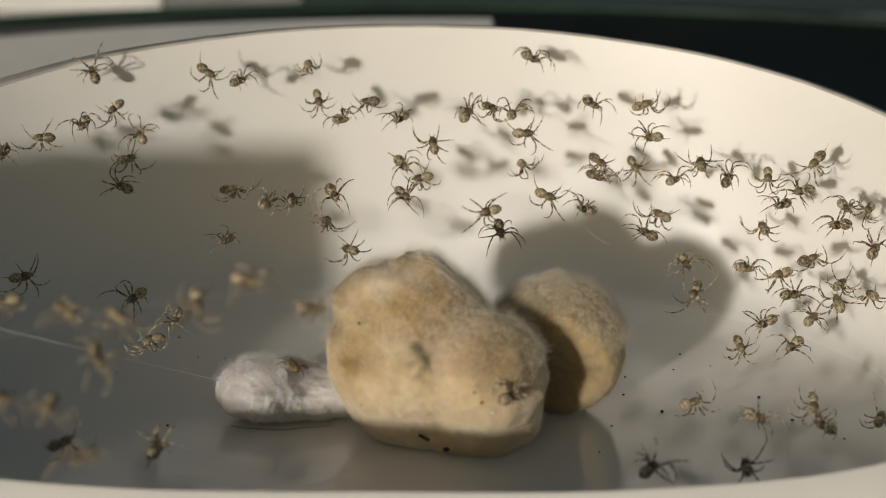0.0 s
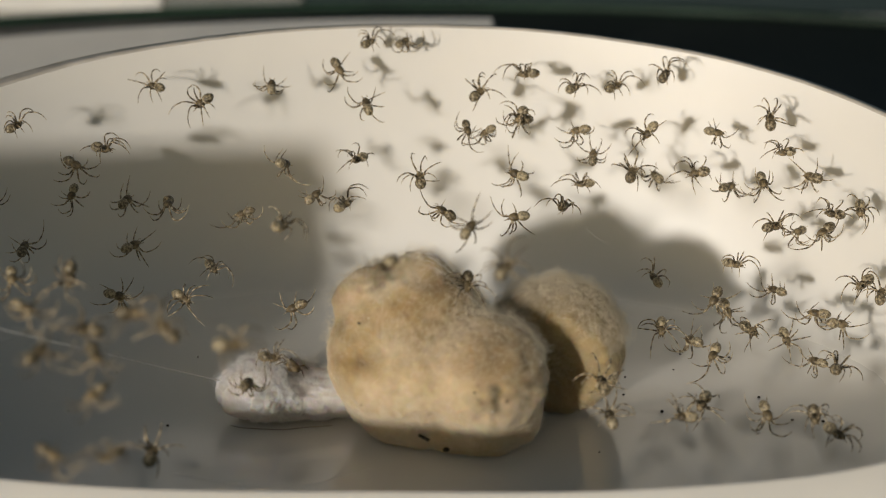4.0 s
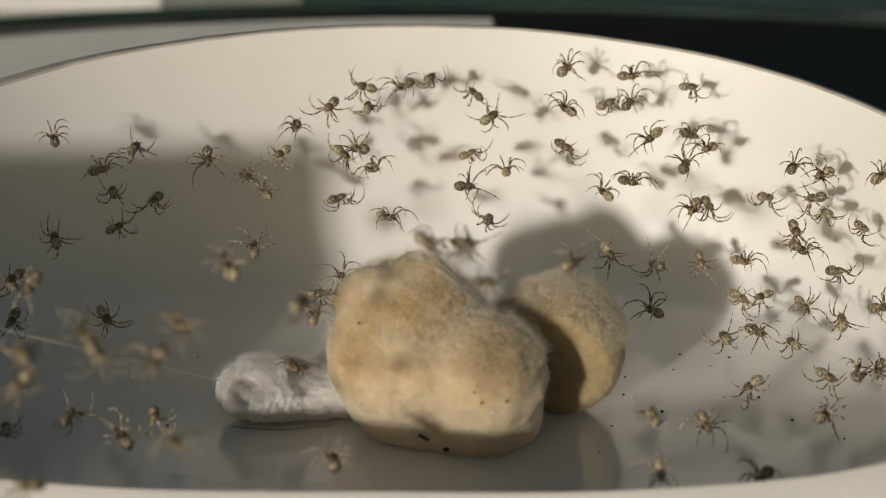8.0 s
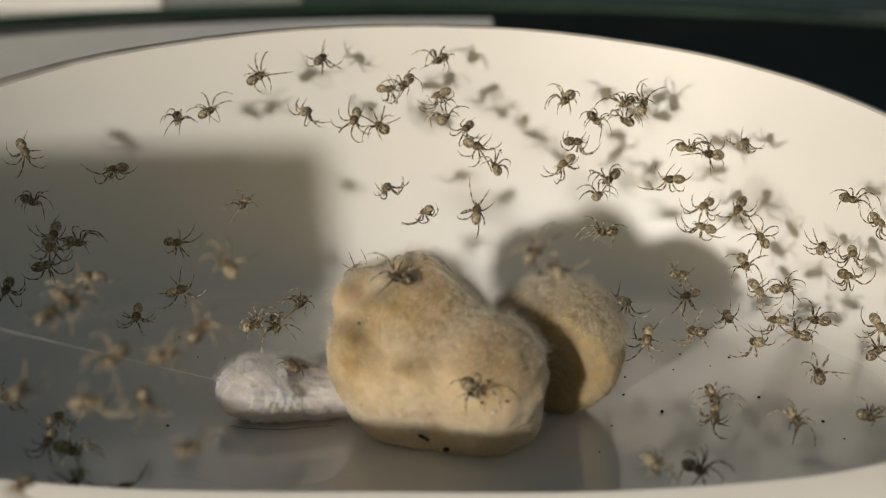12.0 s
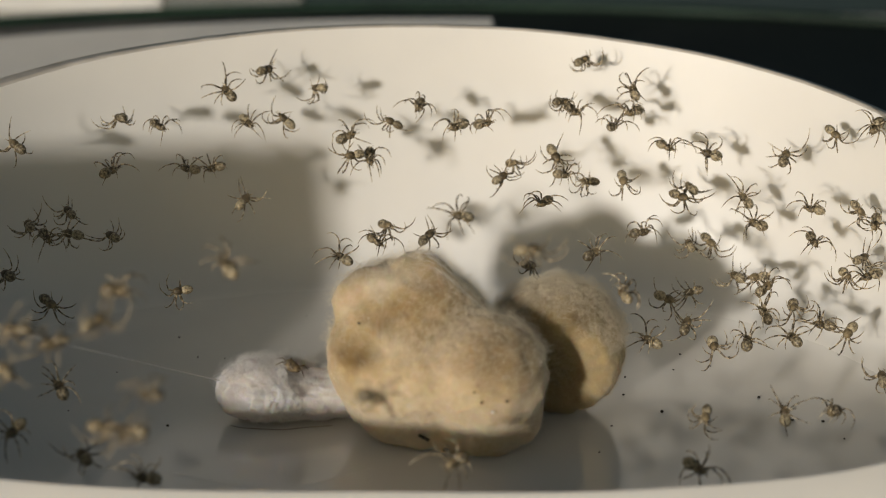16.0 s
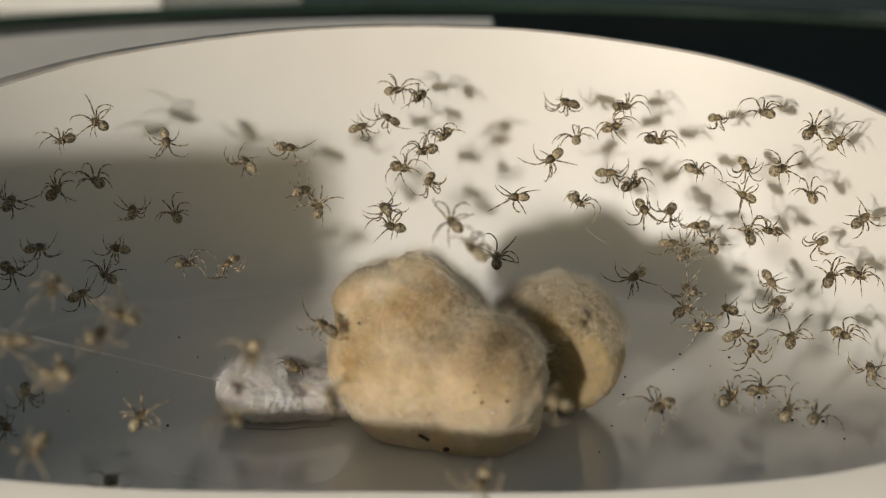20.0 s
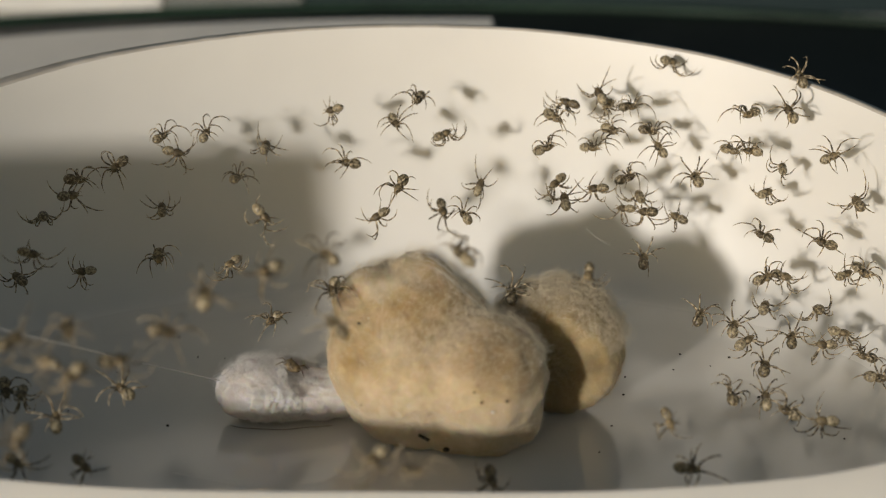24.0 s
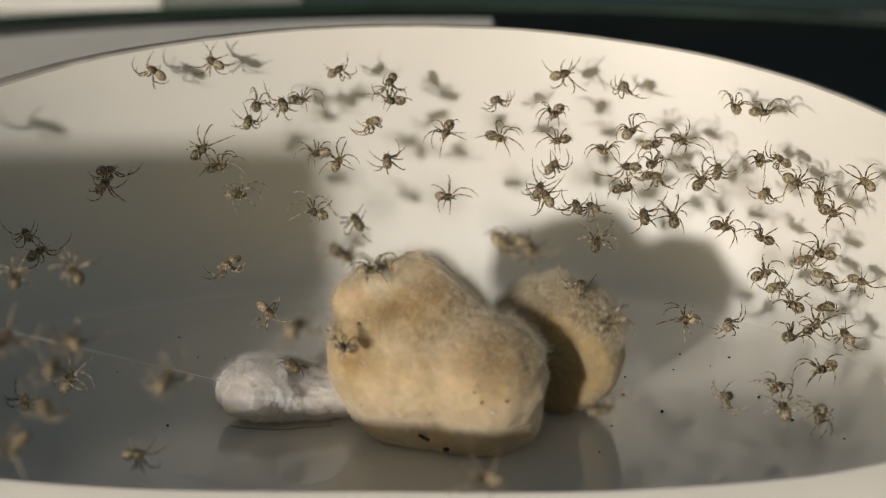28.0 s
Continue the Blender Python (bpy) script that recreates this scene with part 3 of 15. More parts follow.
def motions():
    s = [spiderling(40 + i) for i in range(18)]
    for ob in s:
        step_legs(ob)
    s += [copy_thing(s[i % 18], Matrix()) for i in range(18, 109)]
    walk(s[0], crawl(94, -20, [(0, -24.7, 15.9, 19.4, 11), (0.5, -15.0, 15.8, 19.3, -60), (1, -14.8, 15.0, 18.6, -56), (1.5, -12.0, 16.4, 19.5, -44), (2, -17.1, 15.8, 19.4, 31), (2.5, -16.9, 13.9, 17.8, 106), (3, -14.5, 16.0, 19.4, 31), (3.5, -16.8, 14.3, 18.1, 106), (5.5, -19.8, 12.1, 16.6, 125), (6, -21.6, 11.4, 16.3, 77), (6.5, -21.8, 11.5, 16.4, 86), (7, -21.8, 11.6, 16.5, 86), (7.5, -16.6, 10.5, 14.2, 161), (8, -16.1, 10.7, 14.4, 176), (8.5, -16.5, 10.9, 14.7, 180), (9, -18.2, 11.0, 15.2, 105), (9.5, -16.5, 12.0, 16.0, 30), (10, -17.0, 12.7, 16.7, 29), (10.5, -17.9, 12.1, 16.3, 104), (11, -17.5, 11.8, 15.9, 82), (11.5, -16.3, 13.4, 17.3, 7), (12, -12.9, 15.8, 19.1, -68), (12.5, -14.3, 16.0, 19.4, 7), (14.5, -13.8, 11.5, 15.0, 82), (15, -14.3, 12.6, 16.3, 30), (15.5, -17.1, 11.5, 15.5, 105), (16, -15.2, 14.7, 18.3, 30), (16.5, -12.7, 15.3, 18.6, -45), (17, -17.3, 12.4, 16.5, 30), (17.5, -19.5, 12.5, 16.9, 70), (18, -21.2, 14.2, 18.7, 54), (18.5, -22.1, 11.9, 16.8, 121), (19, -26.5, 15.0, 19.1, 46), (19.5, -19.3, 12.9, 17.2, -29), (20, -23.8, 11.6, 16.9, 46), (20.5, -22.2, 9.3, 14.2, 121), (21, -22.2, 9.3, 14.2, 121), (21.5, -22.2, 9.3, 14.3, 121), (23.5, -22.2, 9.3, 14.3, 121), (24, -22.2, 9.3, 14.3, 121), (24.5, -22.2, 9.4, 14.4, 121), (25, -22.2, 9.4, 14.4, 121), (25.5, -22.4, 9.3, 14.3, 94), (26, -22.4, 9.4, 14.4, 94), (26.5, -22.4, 9.2, 14.2, 94), (27, -22.6, 9.3, 14.4, 93), (27.5, -19.2, 11.4, 15.8, 18), (28, -16.5, 11.2, 15.1, -57)]))
    walk(s[1], crawl(57, 31, [(0, -16.4, 15.5, 19.3, 253), (0.5, -9.8, 13.3, 16.8, 234), (1, -9.8, 13.3, 16.8, 234), (1.5, -9.4, 13.5, 17.0, 217), (2, -15.2, 15.0, 18.7, 142), (2.5, -13.1, 15.2, 18.6, 217), (3, -14.4, 17.2, 19.9, 292), (3.5, -8.0, 17.8, 20.2, 244), (5.5, -9.4, 13.2, 16.7, 169), (6, -5.9, 15.2, 18.3, 244), (6.5, -5.7, 15.1, 18.2, 250), (7, -6.1, 15.3, 18.4, 251), (7.5, -6.9, 15.5, 18.6, 234), (8, -8.0, 13.9, 17.3, 159), (8.5, -8.1, 13.9, 17.2, 159), (9, -10.0, 13.9, 17.3, 84), (9.5, -13.7, 13.1, 16.9, 85), (10, -19.4, 15.9, 19.4, 74), (10.5, -22.0, 15.5, 19.3, 122), (11, -32.3, 8.8, 17.1, 151), (11.5, -32.3, 8.8, 17.1, 151), (12, -28.1, 8.7, 15.6, 226), (12.5, -21.5, 11.2, 16.2, 233), (14.5, -27.4, 7.6, 14.3, 158), (15, -28.9, 5.5, 12.7, 144), (15.5, -27.8, 7.9, 14.8, 69), (16, -28.9, 9.0, 16.1, 63), (16.5, -28.7, 5.3, 12.3, 138), (17, -31.5, 4.2, 12.7, 71), (17.5, -31.5, 4.2, 12.7, 71), (18, -31.5, 4.2, 12.7, 71), (18.5, -31.5, 4.2, 12.7, 71), (19, -31.5, 4.2, 12.7, 71), (19.5, -31.5, 4.2, 12.7, 71), (20, -28.6, 6.0, 13.1, -4), (20.5, -28.6, 6.0, 13.2, -4), (21, -28.3, 6.3, 13.4, -52), (21.5, -28.3, 6.3, 13.4, -52), (23.5, -27.8, 5.8, 12.5, -127), (24, -24.8, 7.3, 13.0, -52), (24.5, -24.3, 8.1, 13.8, -27), (25, -24.1, 8.3, 13.9, -10), (25.5, -23.6, 8.7, 14.2, -47), (26, -23.9, 11.2, 16.7, -3), (26.5, -32.3, 8.8, 17.1, 46), (27, -32.3, 8.8, 17.1, 46), (27.5, -32.3, 8.8, 17.1, 46), (28, -32.3, 8.8, 17.1, 46)]))
    walk(s[2], crawl(34, 4, [(0, -14.2, 15.6, 18.8, 313), (0.5, -10.0, 16.3, 19.1, 261), (1, -5.2, 17.3, 19.8, 274), (1.5, -4.4, 17.1, 19.7, 251), (2, -13.7, 16.1, 19.2, 176), (2.5, -7.2, 16.4, 19.0, 251), (3, -5.4, 17.4, 19.9, 320), (3.5, -6.4, 21.5, 21.7, 343), (5.5, -6.2, 15.8, 18.4, 268), (6, -5.6, 16.4, 19.0, 251), (6.5, -9.4, 16.4, 19.2, 176), (7, -10.3, 14.2, 17.0, 177), (7.5, -8.3, 14.2, 16.9, 252), (8, -10.3, 13.3, 15.9, 177), (8.5, -10.2, 13.5, 16.1, 201), (9, -9.8, 13.3, 15.8, 224), (9.5, -11.6, 12.7, 15.1, 149), (10, -11.1, 15.5, 18.4, 74), (10.5, -14.7, 12.9, 16.0, 85), (11, -18.3, 15.6, 19.2, 40), (11.5, -21.0, 13.3, 17.6, 115), (12, -18.4, 12.8, 16.6, 190), (12.5, -17.8, 16.9, 19.7, 265), (14.5, -17.5, 15.6, 19.2, 268), (15, -18.0, 15.3, 19.0, 269), (15.5, -21.8, 12.6, 17.1, 194), (16, -19.5, 12.3, 16.3, 233), (16.5, -18.7, 11.4, 15.0, 234), (17, -22.5, 9.9, 14.1, 159), (17.5, -22.5, 10.0, 14.2, 159), (18, -22.7, 10.4, 14.9, 154), (18.5, -22.2, 10.6, 15.0, 161), (19, -25.6, 10.4, 15.9, 93), (19.5, -26.1, 10.3, 15.9, 113), (20, -26.0, 10.3, 15.9, 113), (20.5, -26.1, 9.9, 15.6, 121), (21, -26.1, 9.9, 15.6, 121), (21.5, -26.0, 11.1, 16.7, 46), (23.5, -26.5, 10.3, 16.1, 41), (24, -19.3, 11.9, 15.8, -34), (24.5, -16.0, 12.7, 16.0, -96), (25, -15.9, 12.8, 16.2, -75), (25.5, -13.9, 15.1, 18.2, -16), (26, -12.1, 15.0, 18.0, -91), (26.5, -12.9, 16.1, 19.1, -16), (27, -11.0, 19.4, 20.7, -36), (27.5, -10.3, 15.3, 18.2, -111), (28, -9.9, 14.7, 17.6, -84)]))
    walk(s[3], crawl(4, -31, [(0, -9.6, 17.0, 19.7, 7), (0.5, 0.5, 21.5, 21.7, -60), (1, -1.2, 21.6, 21.7, 15), (1.5, -2.2, 21.6, 21.6, 90), (2, -2.6, 21.6, 21.6, 78), (2.5, -3.9, 21.6, 21.7, 79), (3, -4.9, 21.6, 21.6, 58), (3.5, -2.6, 21.2, 21.4, -17), (5.5, -1.4, 14.9, 17.5, -92), (6, -1.6, 14.9, 17.5, -92), (6.5, -1.6, 14.8, 17.4, -92), (7, -1.6, 14.9, 17.5, -92), (7.5, -1.6, 16.2, 18.8, -17), (8, -0.8, 16.4, 18.9, -22), (8.5, -3.8, 16.5, 19.1, 53), (9, -4.0, 16.9, 19.5, 52), (9.5, -1.0, 16.7, 19.2, -23), (10, 4.6, 16.2, 19.0, -98), (10.5, 4.0, 14.3, 17.1, -173), (11, 3.6, 15.2, 18.0, -248), (11.5, 0.0, 15.5, 18.1, -279), (12, -0.4, 15.3, 17.8, -284), (12.5, -1.4, 14.9, 17.5, -268), (14.5, 6.0, 14.0, 17.0, -193), (15, 7.2, 15.4, 18.4, -118), (15.5, 9.1, 17.4, 19.9, -57), (16, 10.1, 17.4, 19.9, -46), (16.5, 2.0, 16.5, 19.1, 29), (17, 1.2, 13.6, 16.1, 104), (17.5, 0.8, 13.5, 15.9, 92), (18, 0.6, 13.3, 15.6, 78), (18.5, 0.4, 13.7, 16.1, 86), (19, 0.2, 12.6, 14.8, 161), (19.5, 2.4, 11.9, 14.0, 236), (20, -1.0, 11.0, 12.8, 161), (20.5, 0.0, 11.8, 13.8, 236), (21, 0.0, 13.0, 15.3, 311), (21.5, 0.0, 13.0, 15.3, 311), (23.5, 0.2, 13.3, 15.6, 305), (24, 0.2, 13.3, 15.6, 305), (24.5, 0.2, 13.3, 15.6, 305), (25, 0.2, 13.3, 15.6, 305), (25.5, 0.2, 13.3, 15.6, 305), (26, 0.6, 13.1, 15.5, 324), (26.5, 0.2, 13.2, 15.6, 359), (27, 0.2, 13.2, 15.6, 359), (27.5, -2.7, 12.4, 14.5, 434), (28, -5.1, 13.8, 16.3, 402)]))
    walk(s[4], crawl(31, 15, [(0, 6.5, 17.3, 19.9, 243), (0.5, 9.0, 16.4, 19.5, 242), (1, 8.1, 13.7, 16.8, 173), (1.5, 7.1, 15.3, 18.3, 98), (2, 7.2, 16.4, 19.3, 23), (2.5, 9.2, 14.6, 17.7, -52), (3, 9.0, 15.0, 18.1, -29), (3.5, 8.8, 16.1, 19.3, -15), (5.5, 10.6, 12.8, 15.8, -90), (6, 8.5, 13.7, 16.8, -15), (6.5, 11.1, 14.0, 17.3, -80), (7, 8.5, 14.0, 17.1, -5), (7.5, 8.9, 13.7, 16.8, 12), (8, 8.5, 14.1, 17.2, 47), (8.5, 8.5, 14.2, 17.3, 47), (9, 8.5, 14.2, 17.3, 47), (9.5, 1.2, 17.1, 19.7, 64), (10, 4.6, 20.4, 21.1, -11), (10.5, 12.5, 17.4, 19.9, -86), (11, 9.2, 15.9, 19.0, -161), (11.5, -0.8, 17.6, 20.1, -236), (12, -0.4, 17.3, 19.8, -219), (12.5, -2.4, 16.8, 19.3, -264), (14.5, -2.4, 16.0, 18.5, -189), (15, -2.4, 16.0, 18.5, -189), (15.5, -1.7, 14.5, 17.1, -186), (16, -1.7, 14.5, 17.1, -186), (16.5, -1.2, 14.9, 17.5, -244), (17, -1.5, 14.3, 16.8, -238), (17.5, -2.6, 15.1, 17.6, -309), (18, -2.5, 15.2, 17.7, -309), (18.5, -3.2, 15.5, 18.0, -277), (19, -3.2, 15.6, 18.1, -277), (19.5, -1.8, 15.2, 17.7, -202), (20, -1.8, 15.1, 17.6, -202), (20.5, -1.8, 15.1, 17.6, -202), (21, -1.8, 15.2, 17.7, -202), (21.5, -1.8, 15.2, 17.7, -202), (23.5, -1.7, 14.9, 17.5, -196), (24, -1.8, 15.0, 17.5, -196), (24.5, -1.7, 14.9, 17.5, -196), (25, -1.9, 14.9, 17.5, -196), (25.5, -1.9, 14.9, 17.5, -196), (26, -1.9, 14.9, 17.5, -196), (26.5, -1.9, 14.9, 17.5, -196), (27, -1.9, 14.9, 17.5, -196), (27.5, -1.2, 14.5, 17.1, -184), (28, -3.7, 14.9, 17.5, -259)]))
    walk(s[5], crawl(55, -22, [(0, -22.8, 12.5, 17.5, 123), (0.5, -18.2, 13.4, 17.6, 198), (1, -20.6, 11.4, 16.2, 174), (1.5, -23.2, 12.8, 17.8, 99), (2, -26.2, 8.7, 14.9, 100), (2.5, -24.7, 7.9, 13.2, 175), (3, -24.7, 8.2, 13.6, 168), (3.5, -24.5, 8.3, 13.6, 159), (5.5, -24.9, 6.5, 11.3, 165), (6, -25.6, 3.8, 9.3, 168), (6.5, -25.9, 4.2, 9.6, 170), (7, -23.2, 5.4, 9.9, 245), (7.5, -23.3, 6.1, 10.5, 218), (8, -21.8, 7.1, 10.9, 293), (8.5, -20.2, 6.4, 10.3, 221), (9, -23.9, 4.6, 9.5, 146), (9.5, -23.8, 3.0, 8.4, 144), (10, -19.4, 7.0, 10.6, 219), (10.5, -20.5, 8.5, 12.3, 294), (11, -19.5, 8.4, 11.9, 250), (11.5, -21.7, 6.1, 10.2, 175), (12, -17.8, 6.3, 10.0, 250), (12.5, -17.2, 11.1, 15.1, 325), (14.5, -20.7, 9.6, 13.9, 400), (15, -17.9, 9.7, 13.2, 325), (15.5, -17.9, 9.7, 13.2, 325), (16, -22.3, 6.4, 10.5, 400), (16.5, -24.8, 7.1, 12.1, 421), (17, -25.0, 7.0, 12.1, 429), (17.5, -22.6, 7.1, 11.1, 354), (18, -20.6, 8.4, 12.3, 343), (18.5, -20.7, 8.7, 12.7, 345), (19, -20.5, 8.8, 12.7, 345), (19.5, -20.5, 8.6, 12.4, 354), (20, -21.0, 8.0, 11.8, 359), (20.5, -20.6, 7.8, 11.4, 363), (21, -20.6, 7.9, 11.5, 363), (21.5, -21.7, 7.4, 11.2, 438), (23.5, -19.1, 8.5, 11.8, 363), (24, -19.1, 8.5, 11.8, 363), (24.5, -18.0, 6.3, 10.0, 288), (25, -18.1, 9.9, 13.5, 347), (25.5, -19.1, 9.9, 13.8, 422), (26, -18.2, 10.9, 14.9, 347), (26.5, -17.8, 10.3, 14.1, 272), (27, -16.4, 10.2, 13.5, 246), (27.5, -10.7, 11.7, 14.7, 273), (28, -13.5, 13.0, 16.7, 348)]))
    walk(s[6], crawl(28, -5, [(0, -24.6, 10.8, 16.8, 172), (0.5, -24.8, 10.8, 16.8, 172), (1, -23.8, 10.6, 16.4, 247), (1.5, -22.7, 10.6, 16.3, 294), (2, -20.0, 10.2, 15.3, 270), (2.5, -18.3, 10.3, 15.0, 265), (3, -24.3, 8.5, 14.5, 190), (3.5, -22.6, 9.8, 15.5, 265), (5.5, -23.5, 9.4, 15.4, 190), (6, -23.0, 8.6, 14.2, 173), (6.5, -22.1, 8.3, 13.5, 216), (7, -22.6, 8.3, 13.7, 213), (7.5, -22.2, 8.1, 13.2, 220), (8, -22.9, 8.7, 14.4, 295), (8.5, -22.5, 8.6, 14.0, 267), (9, -22.3, 8.7, 14.2, 277), (9.5, -23.1, 9.1, 14.9, 352), (10, -23.1, 9.1, 14.9, 352), (10.5, -21.4, 12.3, 17.4, 335), (11, -29.1, 8.5, 16.0, 410), (11.5, -25.6, 7.2, 13.5, 335), (12, -24.1, 5.1, 10.4, 260), (12.5, -22.3, 8.7, 14.2, 321), (14.5, -22.3, 8.9, 14.4, 294), (15, -22.3, 8.9, 14.4, 294), (15.5, -22.1, 8.8, 14.3, 292), (16, -22.3, 8.8, 14.3, 317), (16.5, -22.3, 8.8, 14.3, 317), (17, -26.2, 7.7, 14.4, 392), (17.5, -24.3, 6.9, 12.4, 317), (18, -24.2, 7.6, 13.3, 368), (18.5, -24.0, 7.6, 13.3, 368), (19, -23.8, 7.6, 13.2, 376), (19.5, -23.7, 7.7, 13.3, 398), (20, -23.4, 8.1, 13.8, 396), (20.5, -23.0, 6.4, 11.2, 471), (21, -21.8, 7.1, 11.7, 396), (21.5, -22.2, 6.0, 10.7, 471), (23.5, -19.0, 4.5, 9.4, 546), (24, -18.8, 4.6, 9.4, 546), (24.5, -19.0, 4.5, 9.4, 539), (25, -23.1, 7.2, 12.3, 464), (25.5, -21.2, 6.9, 11.2, 539), (26, -22.6, 8.2, 13.5, 464), (26.5, -22.6, 8.4, 13.8, 478), (27, -20.7, 8.0, 12.5, 553), (27.5, -14.9, 10.3, 14.2, 628), (28, -15.2, 10.2, 14.1, 649)]))
    walk(s[7], crawl(42, 5, [(0, -27.4, 10.1, 16.2, 88), (0.5, -25.8, 7.7, 12.7, 163), (1, -25.9, 9.6, 15.4, 88), (1.5, -28.8, 8.6, 15.4, 104), (2, -28.8, 8.4, 15.2, 107), (2.5, -28.8, 8.5, 15.3, 107), (3, -28.3, 6.9, 13.0, 174), (3.5, -25.1, 9.5, 14.8, 249), (5.5, -24.4, 8.7, 13.5, 209), (6, -27.7, 6.3, 11.9, 134), (6.5, -31.7, 4.7, 12.4, 99), (7, -31.7, 4.7, 12.4, 99), (7.5, -28.1, 2.4, 8.4, 174), (8, -28.2, 2.8, 8.7, 139), (8.5, -26.9, 2.5, 8.2, 214), (9, -26.6, 5.2, 10.0, 289), (9.5, -27.4, 5.5, 10.5, 312), (10, -27.0, 5.1, 10.0, 328), (10.5, -24.7, 3.6, 8.6, 266), (11, -27.8, 3.5, 9.0, 341), (11.5, -28.3, 4.3, 9.7, 377), (12, -26.1, 4.2, 9.2, 302), (12.5, -25.8, 3.8, 8.9, 311), (14.5, -25.1, 1.6, 7.4, 236), (15, -25.3, 1.6, 7.4, 236), (15.5, -25.1, 1.6, 7.4, 236), (16, -25.4, 1.6, 7.4, 232), (16.5, -25.4, 2.5, 8.0, 307), (17, -25.3, 1.5, 7.3, 232), (17.5, -25.1, 1.8, 7.5, 260), (18, -25.1, 1.8, 7.5, 260), (18.5, -25.2, 2.0, 7.6, 260), (19, -25.0, 2.2, 7.7, 294), (19.5, -24.2, 1.8, 7.3, 311), (20, -23.6, 2.6, 7.8, 319), (20.5, -25.0, 2.2, 7.7, 394), (21, -25.0, 2.4, 7.8, 394), (21.5, -24.9, 2.4, 7.8, 394), (23.5, -27.9, 3.1, 8.8, 404), (24, -27.9, 3.1, 8.8, 404), (24.5, -27.9, 3.1, 8.8, 404), (25, -31.3, 2.2, 9.1, 479), (25.5, -31.3, 2.2, 9.1, 479), (26, -26.9, 1.5, 7.6, 554), (26.5, -26.9, 1.5, 7.6, 554), (27, -28.0, 1.5, 7.8, 479), (27.5, -27.9, 3.0, 8.7, 404), (28, -31.3, 2.1, 9.1, 462)]))
    walk(s[8], crawl(66, -10, [(0, -21.0, 12.3, 15.8, 23), (0.5, -17.2, 11.4, 12.9, -52), (1, -15.5, 11.6, 12.9, -46), (1.5, -15.6, 14.4, 17.1, -10), (2, -17.2, 14.1, 17.1, 64), (2.5, -19.8, 13.5, 16.9, 87), (3, -23.9, 11.5, 15.8, 126), (3.5, -19.0, 15.3, 18.9, 51), (5.5, -24.6, 12.6, 17.3, 93), (6, -24.0, 11.8, 16.2, 168), (6.5, -20.2, 11.1, 13.4, 233), (7, -17.6, 11.8, 13.6, 284), (7.5, -13.3, 11.8, 12.7, 242), (8, -13.5, 11.9, 12.8, 226), (8.5, -13.0, 13.5, 15.2, 301), (9, -16.2, 12.8, 14.8, 376), (9.5, -15.7, 12.9, 14.9, 369), (10, -21.0, 11.3, 14.0, 444), (10.5, -18.8, 12.2, 14.6, 369), (11, -18.0, 12.4, 14.8, 380), (11.5, -18.3, 13.4, 16.4, 378), (12, -16.3, 14.2, 17.0, 303), (12.5, -16.2, 14.6, 17.5, 281), (14.5, -14.8, 13.7, 16.1, 243), (15, -13.9, 14.5, 16.9, 315), (15.5, -14.0, 13.8, 15.9, 240), (16, -13.6, 13.9, 16.1, 217), (16.5, -12.8, 14.1, 16.2, 213), (17, -13.1, 14.3, 16.7, 200), (17.5, -12.6, 16.1, 18.7, 275), (18, -13.9, 14.0, 16.3, 200), (18.5, -13.0, 14.2, 16.4, 170), (19, -8.6, 17.6, 19.9, 245), (19.5, -3.2, 16.0, 18.0, 277), (20, -3.2, 16.0, 18.0, 277), (20.5, -3.2, 16.0, 17.9, 277), (21, -3.2, 16.0, 18.0, 277), (21.5, -3.2, 16.0, 17.9, 277), (23.5, -2.9, 14.5, 15.8, 202), (24, -3.3, 14.6, 15.9, 204), (24.5, -3.7, 14.5, 15.8, 182), (25, -3.7, 14.6, 15.9, 182), (25.5, -2.3, 14.4, 15.5, 257), (26, -0.2, 14.5, 15.8, 325), (26.5, -1.0, 14.2, 15.2, 400), (27, 2.0, 12.9, 13.5, 325), (27.5, 1.2, 11.5, 11.5, 250), (28, 0.4, 11.5, 11.5, 257)]))
